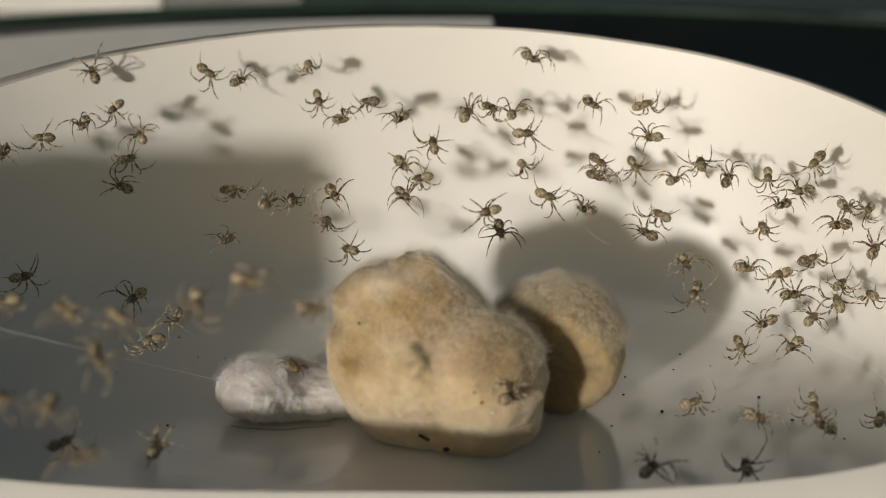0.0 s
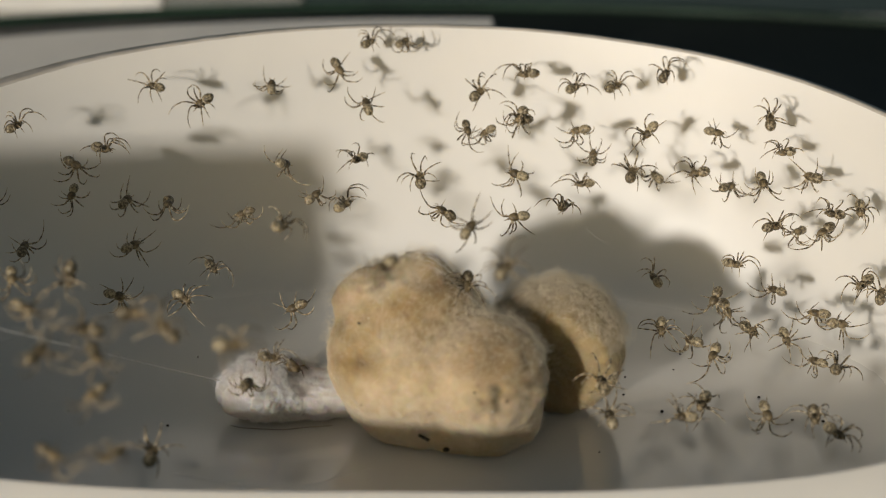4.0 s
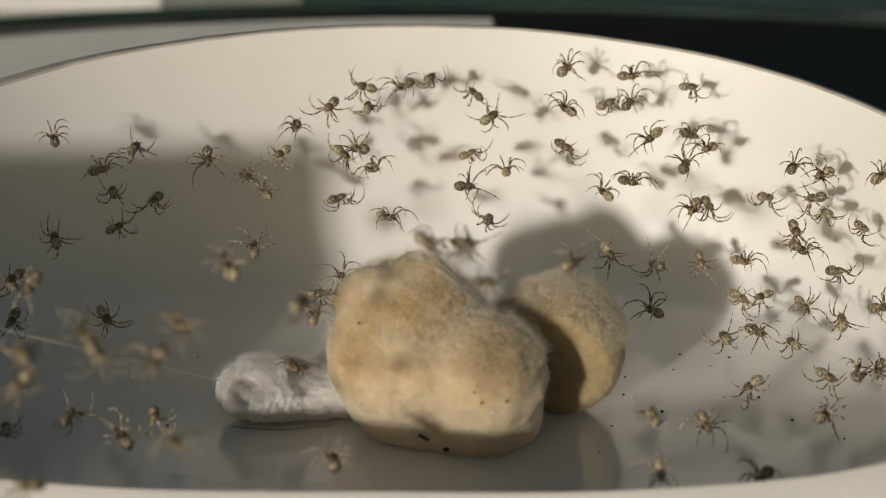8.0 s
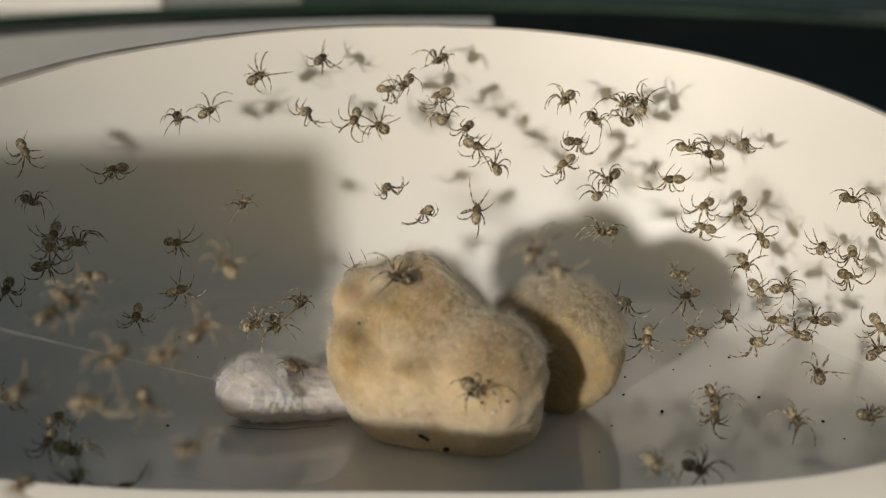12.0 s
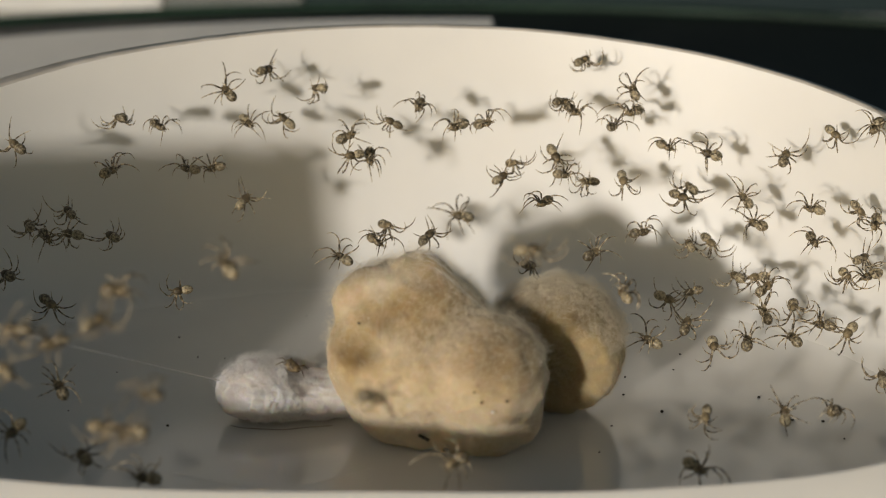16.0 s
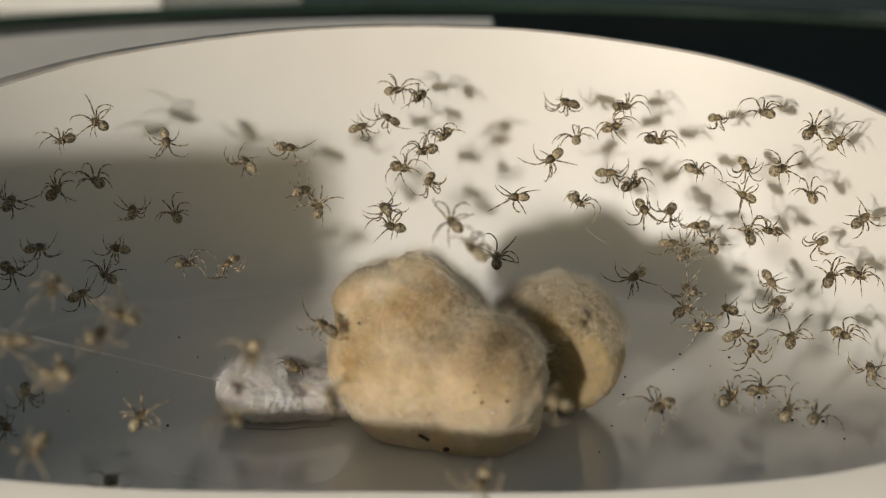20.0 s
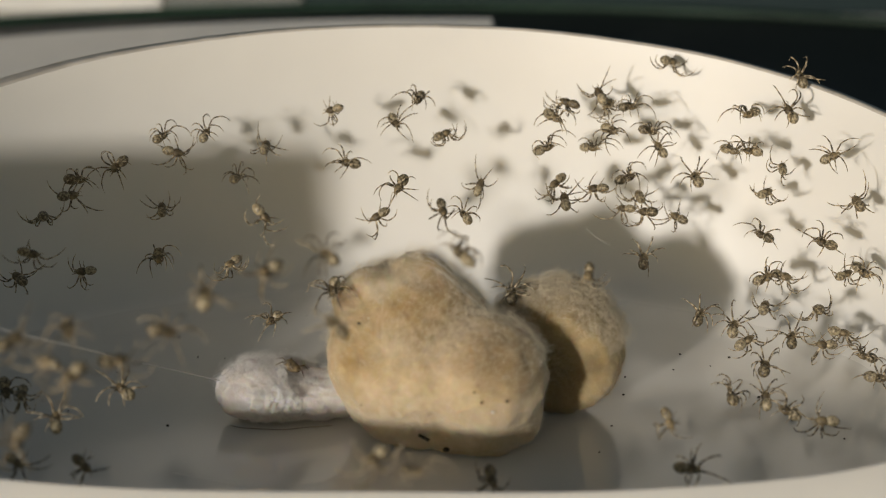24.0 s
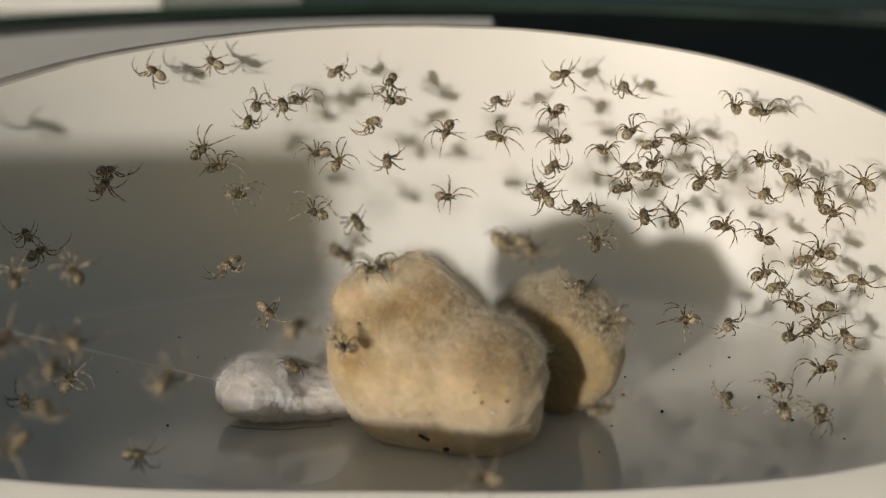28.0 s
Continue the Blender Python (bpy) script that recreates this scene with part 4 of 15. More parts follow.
    walk(s[9], crawl(44, 25, [(0, -21.4, 10.6, 14.6, 318), (0.5, -24.4, 8.1, 12.4, 393), (1, -17.8, 10.2, 12.9, 318), (1.5, -18.6, 10.1, 12.9, 346), (2, -21.4, 7.9, 10.8, 421), (2.5, -18.5, 4.5, 8.2, 496), (3, -21.5, 8.0, 10.9, 421), (3.5, -21.1, 8.6, 11.7, 346), (5.5, -22.3, 9.3, 13.2, 354), (6, -22.8, 9.1, 13.1, 332), (6.5, -20.2, 8.9, 11.7, 294), (7, -19.5, 9.5, 12.3, 277), (7.5, -18.4, 9.9, 12.6, 274), (8, -21.1, 11.2, 15.3, 349), (8.5, -23.3, 10.4, 15.1, 424), (9, -19.2, 14.9, 18.8, 349), (9.5, -13.8, 14.8, 18.0, 274), (10, -10.5, 18.2, 20.2, 292), (10.5, -5.7, 14.4, 17.1, 265), (11, -11.3, 16.0, 18.9, 340), (11.5, -14.9, 12.9, 16.0, 415), (12, -8.6, 17.5, 20.0, 340), (12.5, -10.4, 16.3, 19.1, 415), (14.5, -12.4, 14.4, 17.4, 490), (15, -14.1, 15.7, 18.9, 415), (15.5, -15.2, 16.7, 19.7, 398), (16, -12.4, 16.5, 19.4, 323), (16.5, -8.0, 17.3, 19.9, 273), (17, -9.6, 16.1, 18.9, 198), (17.5, -8.1, 15.5, 18.2, 225), (18, -5.2, 17.3, 19.8, 300), (18.5, -9.8, 12.9, 15.2, 225), (19, -10.4, 13.1, 15.5, 247), (19.5, -10.4, 12.6, 14.8, 274), (20, -10.6, 12.5, 14.8, 290), (20.5, -10.6, 12.5, 14.7, 290), (21, -10.6, 12.5, 14.7, 290), (21.5, -10.6, 12.5, 14.7, 290), (23.5, -11.8, 12.8, 15.3, 365), (24, -12.3, 12.5, 15.0, 358), (24.5, -12.3, 12.7, 15.2, 358), (25, -12.7, 12.3, 14.7, 337), (25.5, -15.2, 11.3, 13.8, 412), (26, -12.3, 12.2, 14.6, 337), (26.5, -10.4, 14.2, 17.0, 292), (27, -10.5, 14.7, 17.5, 317), (27.5, -10.3, 14.3, 17.2, 306), (28, -11.3, 14.6, 17.5, 381)]))
    walk(s[10], crawl(97, -38, [(0, -22.0, 9.4, 13.0, 43), (0.5, -21.3, 3.6, 12.3, 118), (1, -19.1, -7.9, 14.7, 159), (1.5, -19.8, -2.0, 13.5, 234), (2, -18.6, -11.9, 15.6, 165), (2.5, -18.6, -13.1, 15.8, 166), (3, -21.0, -14.7, 15.4, 150), (3.5, -20.4, -14.6, 15.5, 163), (5.5, -20.6, -16.5, 15.6, 138), (6, -20.9, -16.4, 15.5, 134), (6.5, -21.2, -16.0, 15.5, 136), (7, -19.1, -18.0, 15.9, 211), (7.5, -20.7, -14.0, 15.5, 136), (8, -22.2, -15.5, 15.2, 121), (8.5, -20.0, -17.1, 15.7, 196), (9, -18.3, -16.5, 16.0, 271), (9.5, -17.1, -20.9, 16.5, 225), (10, -15.9, -22.1, 16.6, 249), (10.5, -15.9, -22.2, 16.5, 249), (11, -15.9, -22.2, 16.5, 249), (11.5, -16.0, -22.2, 16.5, 249), (12, -13.4, -23.5, 14.9, 264), (12.5, -9.5, -24.4, 13.4, 246), (14.5, -12.7, -25.3, 12.3, 171), (15, -13.9, -26.1, 11.2, 150), (15.5, -14.2, -26.3, 10.7, 114), (16, -15.2, -25.9, 11.8, 70), (16.5, -13.7, -25.5, 12.1, -5), (17, -15.7, -25.8, 12.0, 48), (17.5, -15.6, -25.9, 11.8, 51), (18, -18.3, -26.8, 11.1, 115), (18.5, -16.2, -25.6, 12.5, 40), (19, -17.5, -27.0, 10.5, 115), (19.5, -19.6, -27.2, 10.8, 98), (20, -19.5, -26.9, 11.3, 126), (20.5, -19.7, -25.5, 13.4, 51), (21, -19.2, -27.1, 10.8, 126), (21.5, -18.0, -26.9, 10.7, 201), (23.5, -20.5, -26.9, 11.7, 126), (24, -20.4, -26.8, 11.7, 126), (24.5, -20.3, -26.8, 11.7, 126), (25, -20.5, -26.9, 11.6, 112), (25.5, -20.4, -26.9, 11.6, 112), (26, -20.4, -26.9, 11.6, 112), (26.5, -20.4, -27.0, 11.5, 112), (27, -20.5, -27.0, 11.5, 112), (27.5, -20.5, -27.0, 11.5, 112), (28, -20.5, -27.0, 11.5, 112)]))
    walk(s[11], crawl(62, 24, [(0, -8.7, 14.4, 17.6, 206), (0.5, -8.9, 14.2, 17.4, 197), (1, -6.6, 10.2, 12.1, 226), (1.5, -10.1, 12.1, 15.2, 301), (2, -12.8, 12.7, 16.2, 376), (2.5, -13.1, 12.1, 15.6, 398), (3, -11.8, 14.3, 17.7, 333), (3.5, -12.1, 15.2, 18.5, 351), (5.5, -13.5, 15.9, 19.2, 424), (6, -16.8, 9.9, 13.2, 478), (6.5, -15.0, 9.6, 12.3, 553), (7, -15.2, 14.9, 18.5, 628), (7.5, -10.4, 13.3, 16.7, 579), (8, -11.3, 11.6, 14.6, 504), (8.5, -11.3, 11.9, 15.0, 488), (9, -17.0, 10.0, 13.4, 470), (9.5, -18.4, 0.1, 7.2, 526), (10, -18.8, 4.3, 8.7, 451), (10.5, -21.6, 4.4, 9.1, 476), (11, -24.4, 1.7, 7.7, 520), (11.5, -23.8, 1.4, 7.5, 494), (12, -19.7, 0.3, 7.1, 546), (12.5, -19.5, -0.1, 7.1, 542), (14.5, -20.5, -0.3, 7.0, 467), (15, -20.4, 0.8, 7.1, 476), (15.5, -14.6, -1.5, 7.3, 551), (16, -17.4, 3.0, 7.8, 476), (16.5, -16.8, -1.4, 7.1, 551), (17, -21.4, 2.9, 8.1, 476), (17.5, -23.5, 1.1, 7.2, 498), (18, -19.0, 3.9, 8.5, 573), (18.5, -19.2, 4.2, 8.7, 555), (19, -20.4, 4.7, 9.2, 480), (19.5, -20.3, 5.7, 9.8, 405), (20, -21.8, 5.5, 9.9, 451), (20.5, -22.7, 4.1, 9.0, 477), (21, -22.7, 4.1, 9.0, 477), (21.5, -22.7, 4.1, 9.0, 477), (23.5, -23.6, 3.8, 8.9, 473), (24, -23.8, 3.7, 8.9, 473), (24.5, -23.6, 3.8, 8.9, 473), (25, -23.9, 3.5, 8.8, 490), (25.5, -23.6, 3.7, 8.9, 470), (26, -23.7, 3.5, 8.8, 465), (26.5, -24.3, 3.7, 9.0, 423), (27, -20.7, 2.9, 8.0, 348), (27.5, -12.6, 1.4, 7.7, 273), (28, -11.1, -0.3, 7.6, 239)]))
    walk(s[12], crawl(4, -32, [(0, -6.9, 13.6, 16.5, 228), (0.5, -5.1, 14.5, 17.4, 303), (1, -3.5, 12.7, 15.0, 249), (1.5, -3.9, 13.3, 15.9, 324), (2, -8.4, 10.2, 11.9, 399), (2.5, -8.3, 10.2, 11.8, 399), (3, -7.2, 10.3, 11.9, 324), (3.5, -7.4, 10.3, 11.9, 324), (5.5, -5.6, 8.9, 10.9, 249), (6, -6.9, 8.2, 10.4, 174), (6.5, -7.1, 9.2, 11.1, 165), (7, -6.9, 9.7, 11.4, 178), (7.5, -4.3, 11.6, 13.5, 253), (8, -4.7, 11.6, 13.5, 214), (8.5, -1.9, 12.4, 14.6, 281), (9, -2.1, 12.4, 14.6, 281), (9.5, -1.9, 12.4, 14.6, 281), (10, -1.5, 12.2, 14.3, 278), (10.5, 0.8, 12.5, 14.8, 297), (11, -1.1, 12.3, 14.4, 372), (11.5, -0.2, 13.9, 16.7, 332), (12, 0.2, 13.8, 16.6, 333), (12.5, -0.2, 13.9, 16.7, 300), (14.5, 3.4, 13.2, 16.1, 255), (15, 3.2, 13.1, 15.8, 238), (15.5, 3.2, 13.3, 16.1, 247), (16, 3.1, 13.4, 16.3, 245), (16.5, 3.2, 13.5, 16.4, 245), (17, 3.1, 13.5, 16.4, 245), (17.5, 4.0, 13.1, 15.9, 233), (18, 0.6, 14.3, 17.2, 158), (18.5, -1.2, 14.6, 17.5, 83), (19, -1.7, 14.8, 17.7, 75), (19.5, 0.0, 12.9, 15.4, 150), (20, 0.0, 12.9, 15.4, 150), (20.5, 1.0, 12.8, 15.4, 140), (21, 3.0, 12.9, 15.6, 215), (21.5, 3.8, 12.9, 15.6, 219), (23.5, 7.3, 12.1, 14.9, 272), (24, 7.3, 12.1, 14.9, 272), (24.5, 7.3, 12.1, 14.9, 272), (25, 7.3, 12.1, 14.9, 272), (25.5, 7.3, 12.1, 14.9, 272), (26, 7.3, 12.1, 14.9, 272), (26.5, 9.0, 11.5, 13.9, 253), (27, 10.6, 11.4, 13.9, 257), (27.5, 10.6, 11.9, 14.7, 291), (28, 13.1, 12.4, 16.0, 320)]))
    walk(s[13], crawl(0, -3, [(0, -5.4, 14.8, 17.5, 61), (0.5, -1.8, 17.0, 19.6, -14), (1, -4.4, 16.0, 18.5, 61), (1.5, -9.0, 13.4, 16.0, 131), (2, -15.1, 14.0, 17.3, 59), (2.5, -15.4, 12.0, 15.2, 134), (3, -18.5, 10.0, 13.4, 114), (3.5, -17.5, 9.3, 12.4, 189), (5.5, -15.8, -4.2, 14.6, 165), (6, -15.8, -13.7, 16.4, 147), (6.5, -15.1, -7.0, 15.3, 222), (7, -14.4, -13.9, 16.5, 156), (7.5, -11.0, -13.8, 16.9, 231), (8, -19.7, 8.7, 12.2, 156), (8.5, -19.4, 8.9, 12.3, 149), (9, -19.2, 9.4, 12.9, 152), (9.5, -21.9, 9.5, 13.7, 77), (10, -22.8, 9.5, 14.0, 96), (10.5, -22.7, 9.6, 14.0, 96), (11, -22.5, 9.7, 14.1, 80), (11.5, -22.3, 9.7, 14.0, 71), (12, -22.5, 9.7, 14.1, 91), (12.5, -18.9, 12.5, 16.5, 16), (14.5, -21.8, 12.6, 17.1, 35), (15, -21.8, 12.6, 17.1, 35), (15.5, -23.2, 11.2, 16.0, 110), (16, -22.4, 12.4, 17.0, 35), (16.5, -25.1, 10.8, 16.2, 110), (17, -27.1, 10.3, 16.3, 148), (17.5, -27.9, 6.0, 11.9, 113), (18, -28.7, 6.1, 12.4, 128), (18.5, -28.8, 5.5, 11.7, 164), (19, -31.6, 4.4, 12.1, 89), (19.5, -31.6, 4.4, 12.1, 89), (20, -31.6, 4.4, 12.1, 89), (20.5, -31.6, 4.4, 12.1, 89), (21, -27.8, 6.4, 12.3, 14), (21.5, -23.1, 1.0, 12.5, -61), (23.5, -26.7, 6.5, 11.9, 14), (24, -26.7, 6.5, 11.9, 14), (24.5, -26.7, 6.4, 11.9, 14), (25, -26.7, 6.4, 11.9, 14), (25.5, -22.9, 8.3, 12.5, -61), (26, -24.6, 8.3, 13.1, 14), (26.5, -28.9, 7.9, 14.6, 51), (27, -23.0, 9.2, 13.6, -24), (27.5, -22.7, 9.6, 14.1, -39), (28, -22.7, 9.6, 14.1, -39)]))
    walk(s[14], crawl(37, 12, [(0, -3.1, 13.6, 16.5, 143), (0.5, 0.4, 16.8, 19.6, 218), (1, -0.8, 17.0, 19.8, 143), (1.5, -1.2, 17.7, 20.2, 146), (2, -5.7, 15.0, 18.0, 128), (2.5, -5.5, 14.1, 17.2, 148), (3, -7.2, 12.6, 15.4, 110), (3.5, -6.8, 12.4, 15.1, 111), (5.5, -6.2, 10.3, 12.1, 186), (6, -2.9, 9.3, 11.3, 239), (6.5, -5.1, 7.9, 10.4, 164), (7, -4.5, 9.1, 11.2, 239), (7.5, -3.8, 7.4, 10.0, 193), (8, -3.6, 8.8, 10.9, 268), (8.5, -0.5, -7.4, 11.9, 251), (9, -2.8, -5.1, 13.4, 326), (9.5, -3.0, -4.7, 13.4, 347), (10, -4.8, 10.1, 11.9, 401), (10.5, -6.0, 9.8, 11.7, 476), (11, -4.0, 9.0, 11.1, 551), (11.5, -12.4, 11.3, 14.1, 476), (12, -13.7, 9.3, 11.6, 524), (12.5, -16.6, 10.7, 14.2, 449), (14.5, -18.4, 8.5, 11.4, 521), (15, -15.3, 10.9, 14.1, 596), (15.5, -16.6, 9.8, 12.8, 521), (16, -17.6, 10.4, 13.9, 446), (16.5, -14.5, 5.2, 8.9, 521), (17, -14.5, 5.2, 8.9, 521), (17.5, -14.5, 5.2, 8.9, 521), (18, -14.5, 5.2, 8.9, 521), (18.5, -15.9, 4.6, 8.6, 446), (19, -15.9, 4.7, 8.7, 446), (19.5, -17.9, 6.0, 9.7, 371), (20, -16.9, 5.0, 9.0, 296), (20.5, -15.4, -1.0, 7.2, 221), (21, -14.1, -1.0, 7.3, 273), (21.5, -13.3, -1.5, 7.3, 285), (23.5, -9.0, -1.9, 7.5, 223), (24, -10.9, -1.2, 7.4, 148), (24.5, -9.0, 2.0, 7.8, 223), (25, -11.4, 4.7, 8.5, 148), (25.5, -14.5, 1.7, 7.5, 93), (26, -10.8, 0.4, 7.6, 168), (26.5, -9.6, -7.4, 7.2, 219), (27, -9.8, -7.3, 7.2, 219), (27.5, -6.2, -6.5, 11.4, 294), (28, -4.2, -5.5, 12.5, 291)]))
    walk(s[15], crawl(65, 32, [(0, -0.7, 11.9, 15.4, 21), (0.5, 0.0, 13.5, 17.1, -30), (1, -1.3, 13.3, 16.9, 45), (1.5, -0.6, 16.5, 19.5, -30), (2, -4.7, 12.4, 15.9, 45), (2.5, -4.7, 12.4, 15.9, 45), (3, -4.5, 12.4, 15.9, 45), (3.5, -5.4, 14.1, 17.6, 29), (5.5, -5.5, 14.0, 17.5, 29), (6, -5.3, 13.9, 17.4, 26), (6.5, -5.3, 14.0, 17.5, 26), (7, -5.3, 13.9, 17.4, 26), (7.5, -4.7, 15.2, 18.4, 19), (8, -5.7, 15.2, 18.5, 94), (8.5, -6.0, 16.3, 19.4, 29), (9, -7.3, 13.9, 17.4, 104), (9.5, -7.3, 12.9, 16.6, 179), (10, -5.7, 13.8, 17.3, 254), (10.5, -4.6, 12.8, 16.3, 256), (11, -6.8, 13.1, 16.7, 181), (11.5, -6.2, 13.1, 16.6, 180), (12, -6.2, 13.1, 16.6, 180), (12.5, -5.8, 11.3, 14.7, 151), (14.5, -6.4, 11.6, 15.0, 168), (15, -6.6, 11.6, 15.1, 144), (15.5, -6.6, 11.6, 15.1, 144), (16, -6.4, 11.2, 14.6, 122), (16.5, -7.1, 10.9, 14.3, 140), (17, -9.0, 9.7, 13.0, 166), (17.5, -12.6, 11.0, 14.9, 91), (18, -14.9, 11.1, 15.4, 78), (18.5, -13.8, 11.6, 15.7, 3), (19, -8.4, -4.3, 15.6, -72), (19.5, -7.0, -7.6, 16.4, -119), (20, -9.3, 7.9, 13.2, -44), (20.5, -10.5, 2.8, 14.1, 31), (21, -9.8, -2.2, 15.1, 8), (21.5, -7.2, -11.4, 17.2, -67), (23.5, -6.4, -18.0, 17.8, -142), (24, -9.0, -19.8, 17.8, -217), (24.5, -9.1, -18.4, 17.6, -228), (25, -10.0, -17.1, 17.5, -283), (25.5, -11.3, -17.5, 17.4, -242), (26, -5.7, -12.6, 17.4, -167), (26.5, -9.3, -19.7, 17.7, -242), (27, -1.6, -22.6, 17.6, -167), (27.5, 0.2, -22.2, 18.2, -92), (28, 4.7, -15.6, 17.5, -108)]))
    walk(s[16], crawl(56, -2, [(0, 1.8, 13.8, 17.0, 331), (0.5, 3.1, 13.8, 17.1, 305), (1, 3.1, 14.4, 17.6, 274), (1.5, 2.8, 15.5, 18.5, 349), (2, 4.3, 16.8, 19.8, 321), (2.5, 5.8, 16.3, 19.4, 263), (3, 4.3, 15.4, 18.5, 188), (3.5, 4.4, 14.1, 17.5, 135), (5.5, 4.7, 11.2, 14.2, 210), (6, 4.2, 13.2, 16.5, 285), (6.5, 4.8, 13.7, 17.1, 291), (7, 4.2, 15.0, 18.2, 366), (7.5, 2.7, 17.5, 20.1, 396), (8, 8.8, 16.2, 19.6, 321), (8.5, 12.6, 15.9, 19.5, 291), (9, 12.1, 13.8, 17.6, 216), (9.5, 8.5, 14.1, 17.7, 141), (10, 8.5, 14.1, 17.7, 141), (10.5, 8.5, 14.1, 17.7, 141), (11, 8.7, 14.1, 17.7, 141), (11.5, 8.5, 14.1, 17.7, 141), (12, 8.5, 14.1, 17.7, 141), (12.5, 0.8, 17.2, 20.0, 66), (14.5, 5.2, 15.0, 18.2, 141), (15, 0.8, 13.1, 16.2, 123), (15.5, 0.8, 12.9, 16.0, 115), (16, 0.8, 13.0, 16.1, 115), (16.5, 0.8, 13.0, 16.1, 115), (17, 0.6, 12.2, 15.2, 190), (17.5, -0.3, -6.8, 16.3, 174), (18, -1.1, 11.4, 14.2, 99), (18.5, -1.3, 11.9, 14.8, 82), (19, -1.3, 12.0, 14.9, 82), (19.5, -1.3, 12.0, 14.9, 82), (20, -1.4, 11.8, 14.7, 106), (20.5, 0.0, 12.5, 15.6, 31), (21, -0.2, 15.7, 18.7, 20), (21.5, 3.8, 15.8, 18.9, -55), (23.5, 7.9, 13.1, 16.7, -130), (24, 7.9, 13.1, 16.7, -130), (24.5, 4.9, 12.2, 15.5, -205), (25, 8.5, 13.8, 17.3, -130), (25.5, 7.9, 13.0, 16.5, -179), (26, 8.3, 13.0, 16.6, -188), (26.5, 7.7, 13.3, 16.9, -172), (27, 8.1, 13.4, 17.0, -161), (27.5, 7.5, 13.5, 17.0, -210), (28, 7.7, 13.3, 16.9, -218)]))
    walk(s[17], crawl(35, 44, [(0, 3.5, 14.2, 17.2, 301), (0.5, 7.2, 15.0, 18.2, 285), (1, 2.8, 15.7, 18.6, 360), (1.5, 2.8, 16.3, 19.1, 336), (2, 2.7, 17.8, 20.1, 406), (2.5, -0.2, 17.9, 20.2, 420), (3, -1.1, 14.2, 17.1, 495), (3.5, 1.6, 13.1, 15.9, 570), (5.5, 1.6, 12.8, 15.6, 553), (6, -2.1, 13.6, 16.4, 478), (6.5, 2.4, 13.3, 16.2, 553), (7, 3.5, 13.8, 16.9, 628), (7.5, 3.4, 15.4, 18.3, 703), (8, 2.1, 15.2, 18.1, 778), (8.5, 0.8, 15.0, 17.8, 838), (9, -0.6, 14.6, 17.5, 793), (9.5, -0.6, 14.7, 17.6, 793), (10, -0.6, 14.7, 17.6, 793), (10.5, 1.6, 13.1, 16.0, 868), (11, 1.8, 13.1, 15.9, 883), (11.5, 1.6, 13.1, 15.9, 883), (12, 1.6, 13.1, 16.0, 883), (12.5, -2.1, 12.4, 15.1, 813), (14.5, 0.8, 13.2, 16.1, 738), (15, -1.3, 13.6, 16.5, 796), (15.5, -0.6, 13.8, 16.7, 773), (16, -3.7, 13.6, 16.4, 803), (16.5, -3.9, 13.7, 16.6, 801), (17, -3.9, 13.8, 16.6, 801), (17.5, -3.9, 13.7, 16.6, 801), (18, -3.9, 13.7, 16.6, 801), (18.5, -3.9, 13.7, 16.6, 801), (19, -3.9, 13.8, 16.6, 801), (19.5, -3.9, 13.7, 16.6, 801), (20, -3.9, 13.8, 16.6, 801), (20.5, -3.9, 13.7, 16.6, 801), (21, -3.5, 13.4, 16.2, 817), (21.5, -2.9, 13.3, 16.1, 807), (23.5, -1.7, 12.7, 15.4, 882), (24, 0.0, -3.8, 15.6, 927), (24.5, -1.0, 1.6, 14.5, 852), (25, -2.4, -8.6, 16.6, 846), (25.5, -1.4, -8.1, 16.5, 921), (26, -0.7, -2.5, 15.3, 996), (26.5, -1.3, 5.7, 13.8, 1071), (27, -0.9, 7.1, 13.5, 1064), (27.5, -4.1, -11.1, 17.2, 1139), (28, -5.1, -7.1, 16.3, 1115)]))
